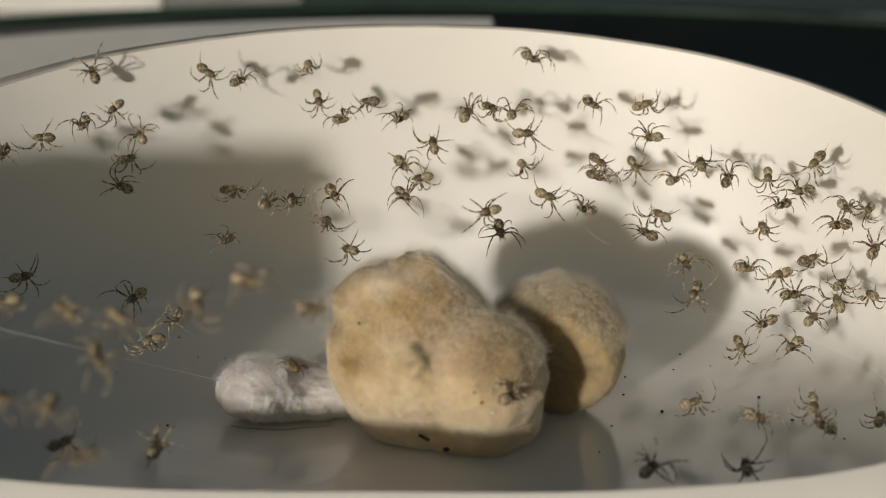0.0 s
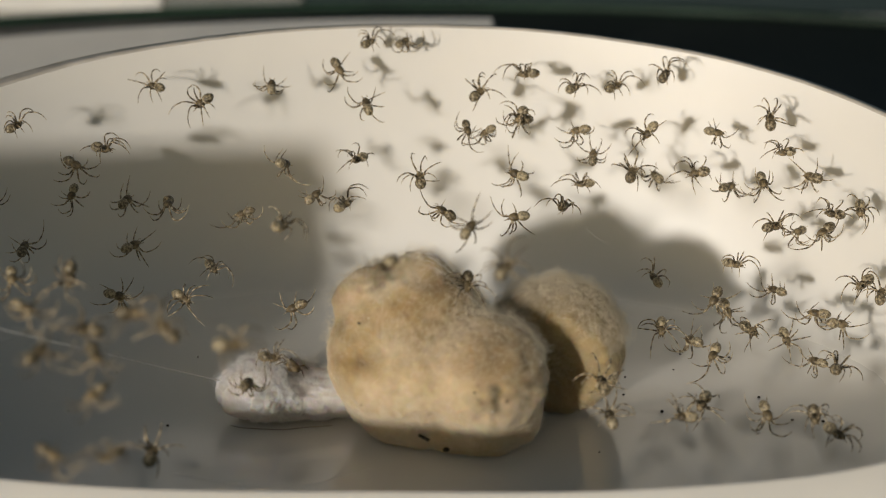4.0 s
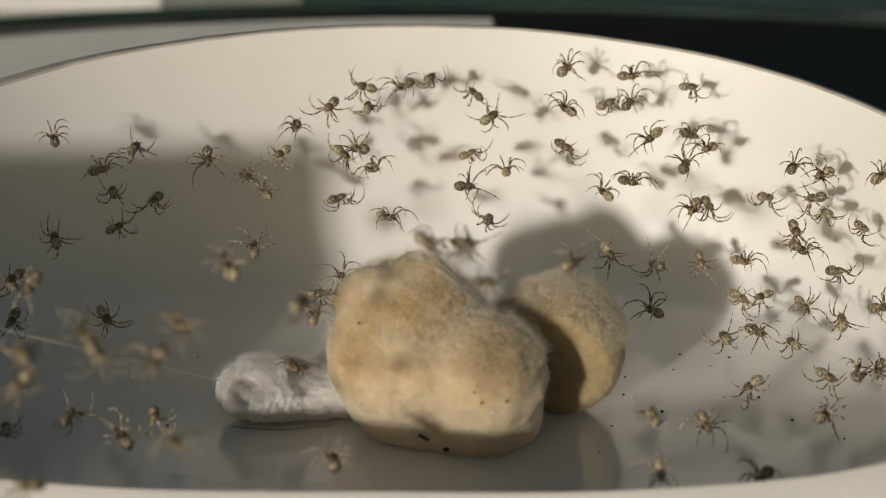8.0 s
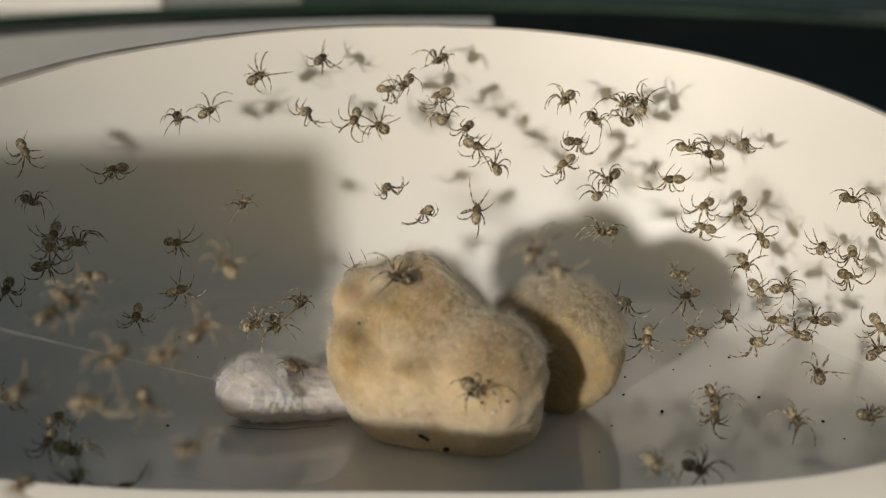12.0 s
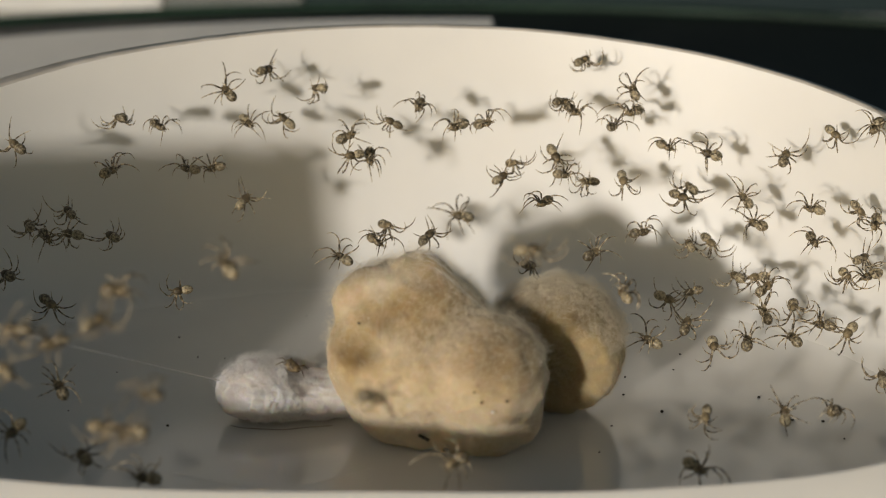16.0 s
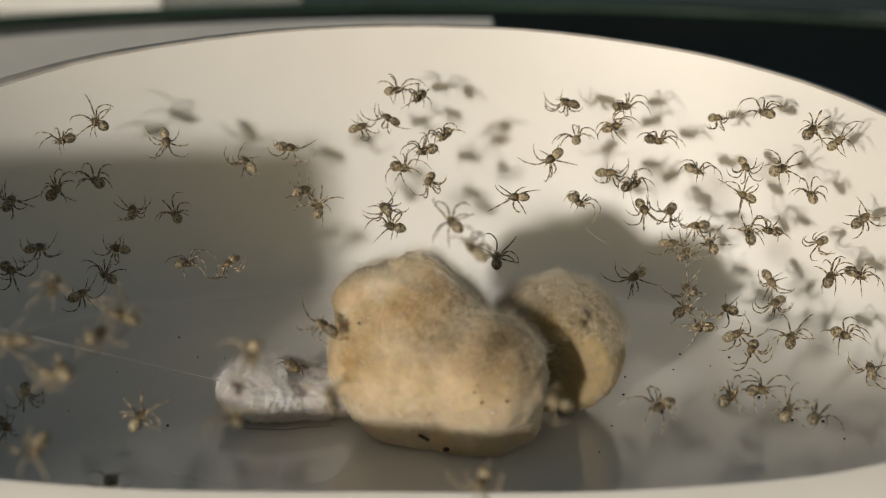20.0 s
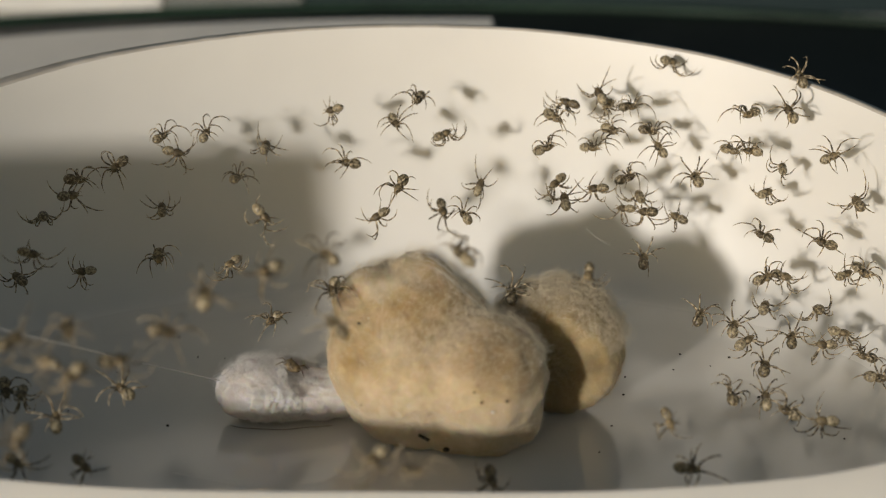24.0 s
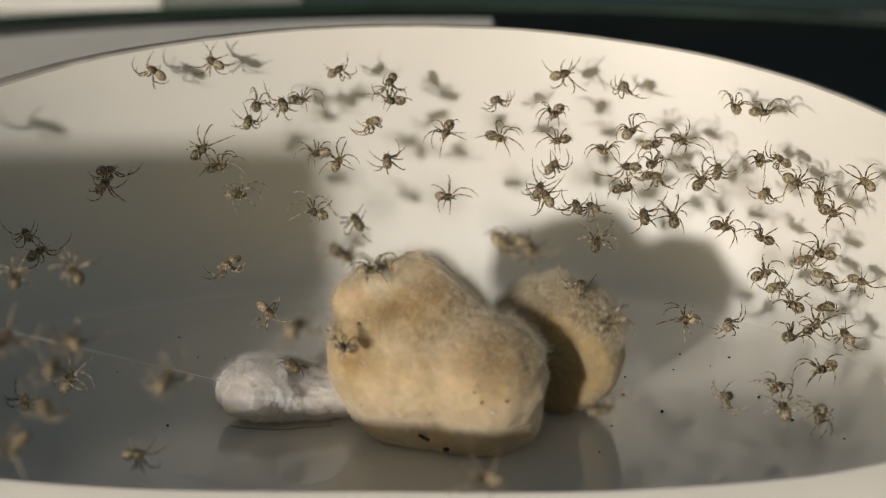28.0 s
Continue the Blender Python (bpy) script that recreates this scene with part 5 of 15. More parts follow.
    walk(s[18], crawl(8, -5, [(0, 4.8, 13.5, 17.0, 357), (0.5, 5.3, 12.7, 16.2, 282), (1, 5.4, 12.9, 16.4, 252), (1.5, 3.8, 13.1, 16.5, 177), (2, 5.3, 14.4, 17.8, 252), (2.5, 7.9, 13.0, 16.7, 276), (3, 7.5, 17.0, 19.9, 351), (3.5, 6.5, 16.8, 19.8, 426), (5.5, 8.1, 13.0, 16.7, 501), (6, 6.7, 13.8, 17.3, 448), (6.5, 5.6, 16.2, 19.4, 381), (7, 9.0, 15.1, 18.6, 306), (7.5, 11.7, 15.0, 18.8, 286), (8, 13.3, 15.2, 19.2, 272), (8.5, 17.0, 14.8, 19.1, 237), (9, 17.1, 15.2, 19.2, 237), (9.5, 17.1, 15.2, 19.2, 237), (10, 16.2, 14.2, 18.8, 162), (10.5, 15.2, 13.5, 17.8, 129), (11, 20.8, 16.3, 19.7, 204), (11.5, 15.9, 15.2, 19.2, 129), (12, 12.6, 13.6, 17.6, 133), (12.5, 12.4, 13.4, 17.4, 136), (14.5, 13.2, 13.6, 17.7, 121), (15, 12.8, 13.2, 17.3, 116), (15.5, 13.0, 13.2, 17.3, 116), (16, 13.0, 13.1, 17.1, 116), (16.5, 13.0, 13.2, 17.3, 116), (17, 15.2, 13.9, 18.3, 41), (17.5, 21.0, 10.3, 16.1, -34), (18, 15.2, 16.2, 19.6, 32), (18.5, 16.3, 11.0, 15.2, 107), (19, 19.8, 9.5, 14.3, 182), (19.5, 19.6, 11.2, 16.6, 107), (20, 21.9, 11.4, 17.6, 32), (20.5, 20.9, 11.5, 17.4, 72), (21, 21.7, 9.9, 16.0, 147), (21.5, 21.9, 11.7, 17.9, 72), (23.5, 22.1, 11.8, 18.1, 91), (24, 20.9, 11.5, 17.4, 127), (24.5, 19.3, 12.2, 17.6, 100), (25, 18.9, 9.9, 14.4, 145), (25.5, 18.0, 12.7, 17.6, 70), (26, 19.6, 11.5, 17.0, 145), (26.5, 21.1, 11.2, 17.1, 220), (27, 21.3, 11.2, 17.2, 197), (27.5, 20.9, 11.5, 17.4, 213), (28, 22.0, 11.4, 17.6, 263)]))
    walk(s[19], crawl(85, -17, [(0, 5.9, 12.6, 15.8, 261), (0.5, 4.9, 11.1, 13.9, 192), (1, 2.2, 1.4, 14.5, 117), (1.5, 2.2, -1.9, 15.1, 117), (2, 1.9, -2.0, 15.2, 130), (2.5, 5.2, 10.8, 13.6, 55), (3, 5.4, 10.8, 13.5, 55), (3.5, 5.4, 10.8, 13.5, 55), (5.5, 3.9, 10.7, 13.3, 58), (6, 2.2, 12.1, 14.9, 13), (6.5, 4.7, 12.4, 15.5, -62), (7, 3.9, 11.7, 14.5, -137), (7.5, 3.6, 13.7, 16.8, -62), (8, 3.5, 13.7, 16.8, -62), (8.5, 2.4, 13.3, 16.3, -137), (9, 2.2, 13.3, 16.3, -162), (9.5, 1.6, 13.1, 16.0, -124), (10, 1.6, 13.0, 15.9, -124), (10.5, 4.7, 11.3, 14.2, -112), (11, 3.0, 13.2, 16.3, -37), (11.5, 1.6, 11.9, 14.6, -112), (12, 2.4, 12.1, 15.0, -122), (12.5, 2.2, 13.0, 15.9, -47), (14.5, 9.2, 12.3, 15.5, -82), (15, 10.0, 11.0, 13.7, -157), (15.5, 8.9, 12.4, 15.7, -232), (16, 7.8, 11.4, 14.4, -163), (16.5, 7.8, 11.3, 14.2, -163), (17, 8.0, 11.7, 14.7, -164), (17.5, 7.8, 11.3, 14.3, -217), (18, 7.8, 11.3, 14.3, -217), (18.5, 7.8, 11.3, 14.3, -217), (19, 7.8, 11.4, 14.4, -217), (19.5, 7.8, 11.4, 14.3, -217), (20, 7.4, 11.3, 14.3, -242), (20.5, 7.8, 11.3, 14.2, -249), (21, 7.8, 11.4, 14.4, -249), (21.5, 7.8, 11.3, 14.2, -249), (23.5, 8.4, 11.7, 14.7, -272), (24, 10.9, 14.6, 18.2, -347), (24.5, -1.8, 21.6, 21.7, -336), (25, -3.3, 20.7, 21.2, -261), (25.5, -11.1, 16.1, 19.1, -224), (26, -6.8, 16.9, 19.6, -149), (26.5, -8.8, 19.6, 20.8, -224), (27, 1.2, 17.0, 19.7, -149), (27.5, 0.8, 17.1, 19.8, -157), (28, 8.6, 16.0, 19.2, -82)]))
    walk(s[20], crawl(57, -2, [(0, 10.6, 14.0, 17.4, 229), (0.5, 11.1, 13.4, 16.8, 262), (1, 10.5, 13.5, 16.9, 261), (1.5, 10.3, 13.4, 16.8, 243), (2, 10.2, 13.4, 16.7, 243), (2.5, 10.1, 13.5, 16.8, 243), (3, 11.7, 14.0, 17.6, 289), (3.5, 12.1, 15.0, 18.6, 294), (5.5, 12.8, 14.8, 18.5, 321), (6, 12.8, 14.8, 18.5, 321), (6.5, 12.9, 14.8, 18.5, 321), (7, 12.9, 14.5, 18.2, 345), (7.5, 12.9, 14.4, 18.1, 345), (8, 13.1, 14.0, 17.7, 327), (8.5, 14.0, 13.7, 17.6, 304), (9, 13.0, 12.8, 16.5, 229), (9.5, 12.1, 13.8, 17.4, 304), (10, 12.1, 13.8, 17.4, 304), (10.5, 12.1, 13.8, 17.4, 304), (11, 12.6, 13.7, 17.4, 288), (11.5, 12.7, 13.8, 17.4, 288), (12, 10.7, 13.1, 16.5, 213), (12.5, 8.7, 14.2, 17.4, 138), (14.5, 11.0, 15.3, 18.8, 213), (15, 12.1, 15.2, 18.8, 288), (15.5, 12.8, 16.2, 19.5, 304), (16, 9.3, 13.7, 17.0, 229), (16.5, 9.3, 13.5, 16.8, 229), (17, 12.9, 13.9, 17.5, 271), (17.5, 13.0, 13.7, 17.4, 273), (18, 12.8, 13.7, 17.4, 273), (18.5, 12.8, 13.7, 17.4, 273), (19, 12.8, 13.7, 17.4, 273), (19.5, 12.8, 13.7, 17.4, 273), (20, 12.8, 13.7, 17.4, 273), (20.5, 12.8, 13.7, 17.4, 273), (21, 12.9, 13.9, 17.5, 273), (21.5, 12.9, 13.9, 17.5, 273), (23.5, 12.6, 13.7, 17.3, 261), (24, 13.2, 13.7, 17.4, 277), (24.5, 13.8, 13.6, 17.4, 289), (25, 11.5, 14.0, 17.5, 364), (25.5, 10.1, 14.2, 17.6, 439), (26, 10.5, 13.0, 16.3, 514), (26.5, 9.5, 12.6, 15.6, 471), (27, 9.6, 12.5, 15.5, 462), (27.5, 8.1, 12.7, 15.7, 459), (28, 7.9, 12.4, 15.3, 459)]))
    walk(s[21], crawl(32, -27, [(0, 14.2, 13.8, 17.6, 280), (0.5, 13.0, 12.6, 15.9, 205), (1, 11.7, 14.7, 18.2, 130), (1.5, 14.1, 12.3, 15.7, 154), (2, 13.9, 12.5, 16.1, 156), (2.5, 8.9, 13.1, 16.0, 88), (3, 9.9, 13.4, 16.6, 13), (3.5, 9.1, 13.2, 16.2, 49), (5.5, 9.7, 12.4, 14.8, 124), (6, 8.9, 12.0, 14.2, 133), (6.5, 8.9, 11.9, 14.0, 133), (7, 8.7, 12.1, 14.4, 137), (7.5, 10.6, 11.7, 13.7, 212), (8, 11.7, 14.2, 17.6, 287), (8.5, 12.2, 14.0, 17.5, 307), (9, 9.5, 12.4, 14.8, 232), (9.5, 9.4, 11.9, 14.0, 225), (10, 9.5, 11.9, 14.1, 225), (10.5, 9.1, 11.7, 13.7, 188), (11, 9.1, 11.7, 13.7, 188), (11.5, 9.2, 11.7, 13.7, 188), (12, 8.3, 11.8, 13.8, 113), (12.5, 6.3, 12.1, 14.2, 95), (14.5, 10.4, 12.1, 14.5, 170), (15, 11.8, 11.6, 13.8, 239), (15.5, 12.4, 11.1, 12.8, 184), (16, 12.5, 11.1, 12.8, 180), (16.5, 12.5, 11.1, 12.8, 180), (17, 12.5, 11.1, 12.8, 180), (17.5, 12.0, 11.5, 13.5, 230), (18, 11.8, 11.4, 13.4, 212), (18.5, 11.8, 11.5, 13.5, 212), (19, 11.6, 11.5, 13.5, 212), (19.5, 11.8, 11.5, 13.4, 233), (20, 11.6, 11.4, 13.3, 248), (20.5, 11.6, 11.4, 13.3, 248), (21, 10.8, 11.1, 12.6, 173), (21.5, 11.0, 11.0, 12.5, 187), (23.5, 8.4, 11.0, 12.6, 112), (24, 7.7, 11.0, 12.6, 123), (24.5, 7.3, 11.0, 12.6, 119), (25, 7.3, 11.0, 12.6, 119), (25.5, 6.7, 11.0, 12.7, 141), (26, 5.4, 12.7, 15.0, 66), (26.5, 7.9, 12.2, 14.5, -9), (27, 5.7, 11.6, 13.5, 66), (27.5, 5.3, 11.8, 13.6, 37), (28, 7.7, 11.8, 13.8, -38)]))
    walk(s[22], crawl(55, -60, [(0, 14.3, 11.9, 15.7, 42), (0.5, 14.1, 12.1, 16.0, 40), (1, 13.9, 12.1, 15.9, 45), (1.5, 16.7, 10.9, 14.7, -30), (2, 15.4, 11.5, 15.3, 19), (2.5, 13.7, 12.1, 15.9, 94), (3, 14.1, 11.9, 15.6, 102), (3.5, 14.1, 12.0, 15.8, 102), (5.5, 14.1, 12.1, 16.0, 102), (6, 14.3, 12.1, 16.0, 102), (6.5, 14.5, 12.0, 16.0, 102), (7, 14.1, 11.8, 15.5, 125), (7.5, 14.3, 11.9, 15.6, 88), (8, 14.3, 11.9, 15.6, 88), (8.5, 14.1, 11.9, 15.6, 88), (9, 14.3, 11.9, 15.6, 88), (9.5, 13.9, 11.9, 15.6, 109), (10, 14.2, 13.1, 17.1, 34), (10.5, 12.5, 15.3, 19.1, 35), (11, 14.4, 13.6, 17.7, -40), (11.5, 14.2, 13.7, 17.7, -38), (12, 14.0, 13.7, 17.7, -38), (12.5, 14.2, 13.6, 17.6, -51), (14.5, 17.9, 13.6, 18.4, -83), (15, 13.7, 14.2, 18.1, -8), (15.5, 14.8, 14.3, 18.5, -83), (16, 13.3, 14.5, 18.4, -8), (16.5, 10.6, 16.2, 19.6, 61), (17, 11.4, 16.3, 19.6, 90), (17.5, 12.0, 15.9, 19.4, 88), (18, 9.9, 13.8, 17.3, 163), (18.5, 9.5, 13.9, 17.3, 139), (19, 11.8, 12.6, 16.2, 214), (19.5, 12.0, 12.5, 16.1, 239), (20, 12.0, 12.6, 16.3, 239), (20.5, 12.0, 12.5, 16.1, 239), (21, 12.0, 12.6, 16.3, 239), (21.5, 12.0, 12.5, 16.1, 239), (23.5, 11.8, 12.5, 16.0, 207), (24, 11.8, 12.5, 16.0, 207), (24.5, 12.2, 12.6, 16.4, 220), (25, 12.0, 12.4, 16.0, 228), (25.5, 12.6, 12.3, 15.9, 216), (26, 12.6, 12.3, 15.9, 216), (26.5, 13.5, 12.4, 16.3, 286), (27, 13.9, 12.4, 16.3, 317), (27.5, 13.7, 12.3, 16.1, 308), (28, 14.7, 11.6, 15.3, 233)]))
    walk(s[23], crawl(-11, -41, [(0, 5.6, 12.6, 13.5, 192), (0.5, 5.6, 12.4, 13.3, 192), (1, 5.3, 12.4, 13.2, 183), (1.5, 5.4, 12.3, 13.1, 183), (2, 5.4, 12.3, 13.1, 183), (2.5, 7.0, 12.9, 14.1, 258), (3, 5.2, 14.0, 15.8, 333), (3.5, 3.2, 14.2, 15.8, 408), (5.5, 1.8, 12.9, 13.5, 483), (6, 0.0, 13.5, 14.4, 408), (6.5, 0.4, 13.1, 13.8, 412), (7, -0.2, 12.6, 13.0, 487), (7.5, 1.4, 12.2, 12.6, 562), (8, 2.0, 13.3, 14.2, 637), (8.5, 4.1, 10.5, 11.0, 562), (9, 6.2, 8.9, 10.0, 586), (9.5, 3.1, 7.9, 9.2, 511), (10, 3.1, 8.2, 9.4, 490), (10.5, 3.7, 8.1, 9.3, 483), (11, 3.7, 8.1, 9.3, 483), (11.5, 3.3, 8.1, 9.3, 481), (12, -1.3, 10.4, 10.8, 408), (12.5, -2.3, 11.9, 12.0, 426), (14.5, -0.7, 10.3, 10.7, 501), (15, 0.9, 10.2, 10.7, 576), (15.5, -1.9, 12.1, 12.3, 501), (16, 5.0, 12.7, 13.6, 576), (16.5, 3.8, 14.6, 16.5, 651), (17, 8.6, 14.9, 17.4, 643), (17.5, 7.6, 14.1, 16.2, 568), (18, 4.3, 13.9, 15.3, 493), (18.5, 4.3, 17.3, 19.7, 418), (19, 12.0, 15.4, 18.5, 343), (19.5, 17.8, 14.0, 18.3, 268), (20, 19.0, 12.6, 16.9, 210), (20.5, 19.8, 13.3, 18.3, 285), (21, 16.2, 16.1, 19.4, 360), (21.5, 7.5, 16.5, 19.1, 435), (23.5, 11.5, 14.4, 17.2, 510), (24, 11.5, 14.4, 17.2, 510), (24.5, 8.6, 14.9, 17.4, 435), (25, 8.6, 15.9, 18.6, 360), (25.5, 5.6, 14.9, 17.2, 435), (26, 7.0, 14.3, 16.6, 510), (26.5, 7.7, 16.7, 19.4, 435), (27, 2.6, 15.0, 17.0, 482), (27.5, 0.6, 15.7, 17.7, 420), (28, 3.8, 15.4, 17.5, 345)]))
    walk(s[24], crawl(65, -2, [(0, -2.7, 12.8, 13.3, 216), (0.5, -1.7, 12.1, 12.3, 214), (1, -1.7, 12.2, 12.5, 214), (1.5, 0.6, 13.2, 14.0, 289), (2, 1.6, 13.9, 15.1, 334), (2.5, 3.3, 16.7, 19.0, 340), (3, 3.1, 17.0, 19.4, 375), (3.5, 4.0, 15.8, 18.0, 300), (5.5, 1.2, 15.8, 17.8, 375), (6, 1.2, 15.6, 17.7, 375), (6.5, 1.2, 15.8, 17.8, 375), (7, -2.9, 16.0, 18.0, 450), (7.5, -3.2, 16.3, 18.3, 465), (8, -3.0, 16.1, 18.2, 479), (8.5, -3.0, 16.0, 18.0, 479), (9, -3.0, 15.9, 17.9, 479), (9.5, -2.9, 16.0, 18.1, 479), (10, -2.9, 15.8, 17.8, 489), (10.5, -1.0, 15.6, 17.7, 564), (11, -2.2, 15.5, 17.5, 489), (11.5, -2.8, 15.5, 17.5, 500), (12, -2.8, 16.2, 18.3, 502), (12.5, -2.8, 16.1, 18.2, 502), (14.5, -3.7, 14.7, 16.4, 468), (15, -5.1, 12.8, 13.5, 543), (15.5, -5.1, 12.8, 13.5, 543), (16, -5.1, 13.0, 13.7, 543), (16.5, -6.3, 13.2, 14.0, 468), (17, -6.3, 12.7, 13.4, 456), (17.5, -7.5, 13.7, 14.9, 385), (18, -9.0, 11.4, 11.7, 460), (18.5, -7.9, 9.1, 10.0, 535), (19, -5.0, 9.5, 10.3, 610), (19.5, -3.6, 9.3, 10.1, 641), (20, -8.6, 10.7, 11.1, 716), (20.5, -5.9, 12.3, 12.8, 679), (21, -6.7, 13.8, 15.1, 703), (21.5, -5.3, 15.0, 17.0, 706), (23.5, -6.5, 12.8, 13.5, 781), (24, -6.8, 12.8, 13.6, 795), (24.5, -4.9, 13.2, 14.0, 720), (25, -3.5, 13.7, 14.7, 645), (25.5, -0.6, 13.5, 14.5, 593), (26, 2.8, 13.0, 13.9, 586), (26.5, 3.6, 13.3, 14.4, 582), (27, 3.6, 13.6, 14.9, 562), (27.5, 3.6, 12.5, 13.2, 534), (28, 4.0, 13.7, 15.1, 609)]))
    walk(s[25], crawl(20, -17, [(0, -1.7, 11.1, 13.0, 77), (0.5, -1.1, 6.0, 13.7, 152), (1, -0.5, 1.9, 14.4, 129), (1.5, -0.8, -5.6, 15.9, 172), (2, -1.4, -9.7, 16.9, 172), (2.5, -2.3, -13.1, 17.3, 147), (3, -2.4, -12.0, 17.2, 125), (3.5, -3.5, -20.3, 17.9, 142), (5.5, -5.0, -16.8, 17.5, 67), (6, -5.3, -21.5, 17.6, 142), (6.5, -0.4, -24.4, 14.3, 204), (7, -6.6, -23.3, 15.6, 129), (7.5, -7.6, -23.0, 15.9, 54), (8, -7.0, -21.9, 17.1, -21), (8.5, -9.4, -25.7, 12.2, 54), (9, -8.6, -24.8, 13.8, -21), (9.5, -1.9, -26.6, 10.3, -96), (10, -2.0, -26.1, 11.2, -21), (10.5, -1.3, -26.3, 10.8, -96), (11, -1.1, -27.0, 9.7, -133), (11.5, 5.3, -25.7, 10.2, -58), (12, 5.9, -15.5, 16.4, 17), (12.5, -2.3, -13.7, 17.3, 92), (14.5, 0.8, -16.9, 17.5, 167), (15, 3.0, -19.4, 17.7, 242), (15.5, 2.0, -12.9, 17.2, 317), (16, 4.9, -14.7, 17.2, 271), (16.5, 5.1, -8.4, 16.3, 346), (17, 8.8, 6.0, 12.9, 308), (17.5, 7.1, -11.3, 15.2, 233), (18, 5.4, -18.0, 16.9, 158), (18.5, 5.2, -22.1, 14.8, 160), (19, 5.7, -23.2, 12.4, 177), (19.5, 9.3, -20.8, 7.4, 228), (20, 1.8, -27.1, 9.7, 153), (20.5, -2.3, -25.8, 11.6, 78), (21, 1.9, -27.0, 9.8, 153), (21.5, 1.4, -27.0, 9.8, 122), (23.5, -2.6, -25.8, 11.8, 57), (24, -3.4, -26.4, 10.6, 132), (24.5, -4.9, -27.0, 9.7, 180), (25, 0.4, -27.0, 9.8, 255), (25.5, -10.3, -23.9, 15.0, 330), (26, -12.5, -25.9, 12.3, 405), (26.5, -12.9, -25.7, 12.8, 366), (27, -12.1, -25.8, 12.5, 291), (27.5, -7.8, -24.3, 14.6, 257), (28, -7.1, -22.8, 16.2, 332)]))
    walk(s[26], crawl(66, -11, [(0, -2.4, 3.6, 14.1, 218), (0.5, 1.2, -14.2, 17.4, 259), (1, 1.0, -20.3, 17.9, 184), (1.5, 4.4, -22.2, 17.3, 259), (2, 2.6, -21.5, 17.9, 334), (2.5, 2.8, -21.6, 17.8, 340), (3, 4.1, -14.4, 17.3, 333), (3.5, 3.7, -15.0, 17.3, 341), (5.5, 4.6, -22.5, 16.9, 266), (6, 2.5, -21.6, 17.8, 341), (6.5, 3.7, -17.2, 17.5, 320), (7, 4.8, -16.1, 17.3, 273), (7.5, 4.2, -16.8, 17.4, 330), (8, 7.5, -10.5, 14.9, 298), (8.5, 9.4, -4.6, 13.8, 287), (9, 7.5, -4.2, 14.8, 362), (9.5, 4.6, -16.5, 17.4, 437), (10, 5.3, -15.7, 17.0, 438), (10.5, 3.5, -22.4, 16.9, 513), (11, 2.4, -21.7, 17.7, 438), (11.5, 3.1, -21.8, 17.6, 363), (12, 5.0, -15.3, 17.3, 313), (12.5, 2.8, -14.3, 17.3, 388), (14.5, 5.6, -17.1, 16.7, 313), (15, 4.6, -19.4, 17.6, 388), (15.5, 1.1, -3.4, 15.5, 390), (16, 0.9, -5.4, 15.9, 428), (16.5, 0.7, -5.4, 15.9, 428), (17, 0.9, -7.0, 16.2, 412), (17.5, 1.9, -5.1, 15.8, 337), (18, 1.9, -5.1, 15.8, 337), (18.5, 1.0, -5.3, 15.9, 371), (19, 4.0, -2.4, 15.1, 296), (19.5, 3.9, 3.0, 14.1, 316), (20, 0.5, -8.2, 16.5, 391), (20.5, -2.2, -15.5, 17.5, 463), (21, -0.6, -12.1, 17.3, 388), (21.5, -0.6, -12.1, 17.3, 388), (23.5, -1.7, -21.6, 17.6, 463), (24, -6.2, -16.2, 17.4, 404), (24.5, -5.3, -2.6, 15.3, 329), (25, -5.5, -2.5, 15.3, 329), (25.5, -5.3, -2.6, 15.3, 329), (26, -5.3, -2.6, 15.3, 329), (26.5, -5.4, 2.9, 14.2, 302), (27, -6.5, 2.3, 14.3, 377), (27.5, -6.8, 11.5, 13.9, 355), (28, -7.2, 11.7, 14.1, 335)]))
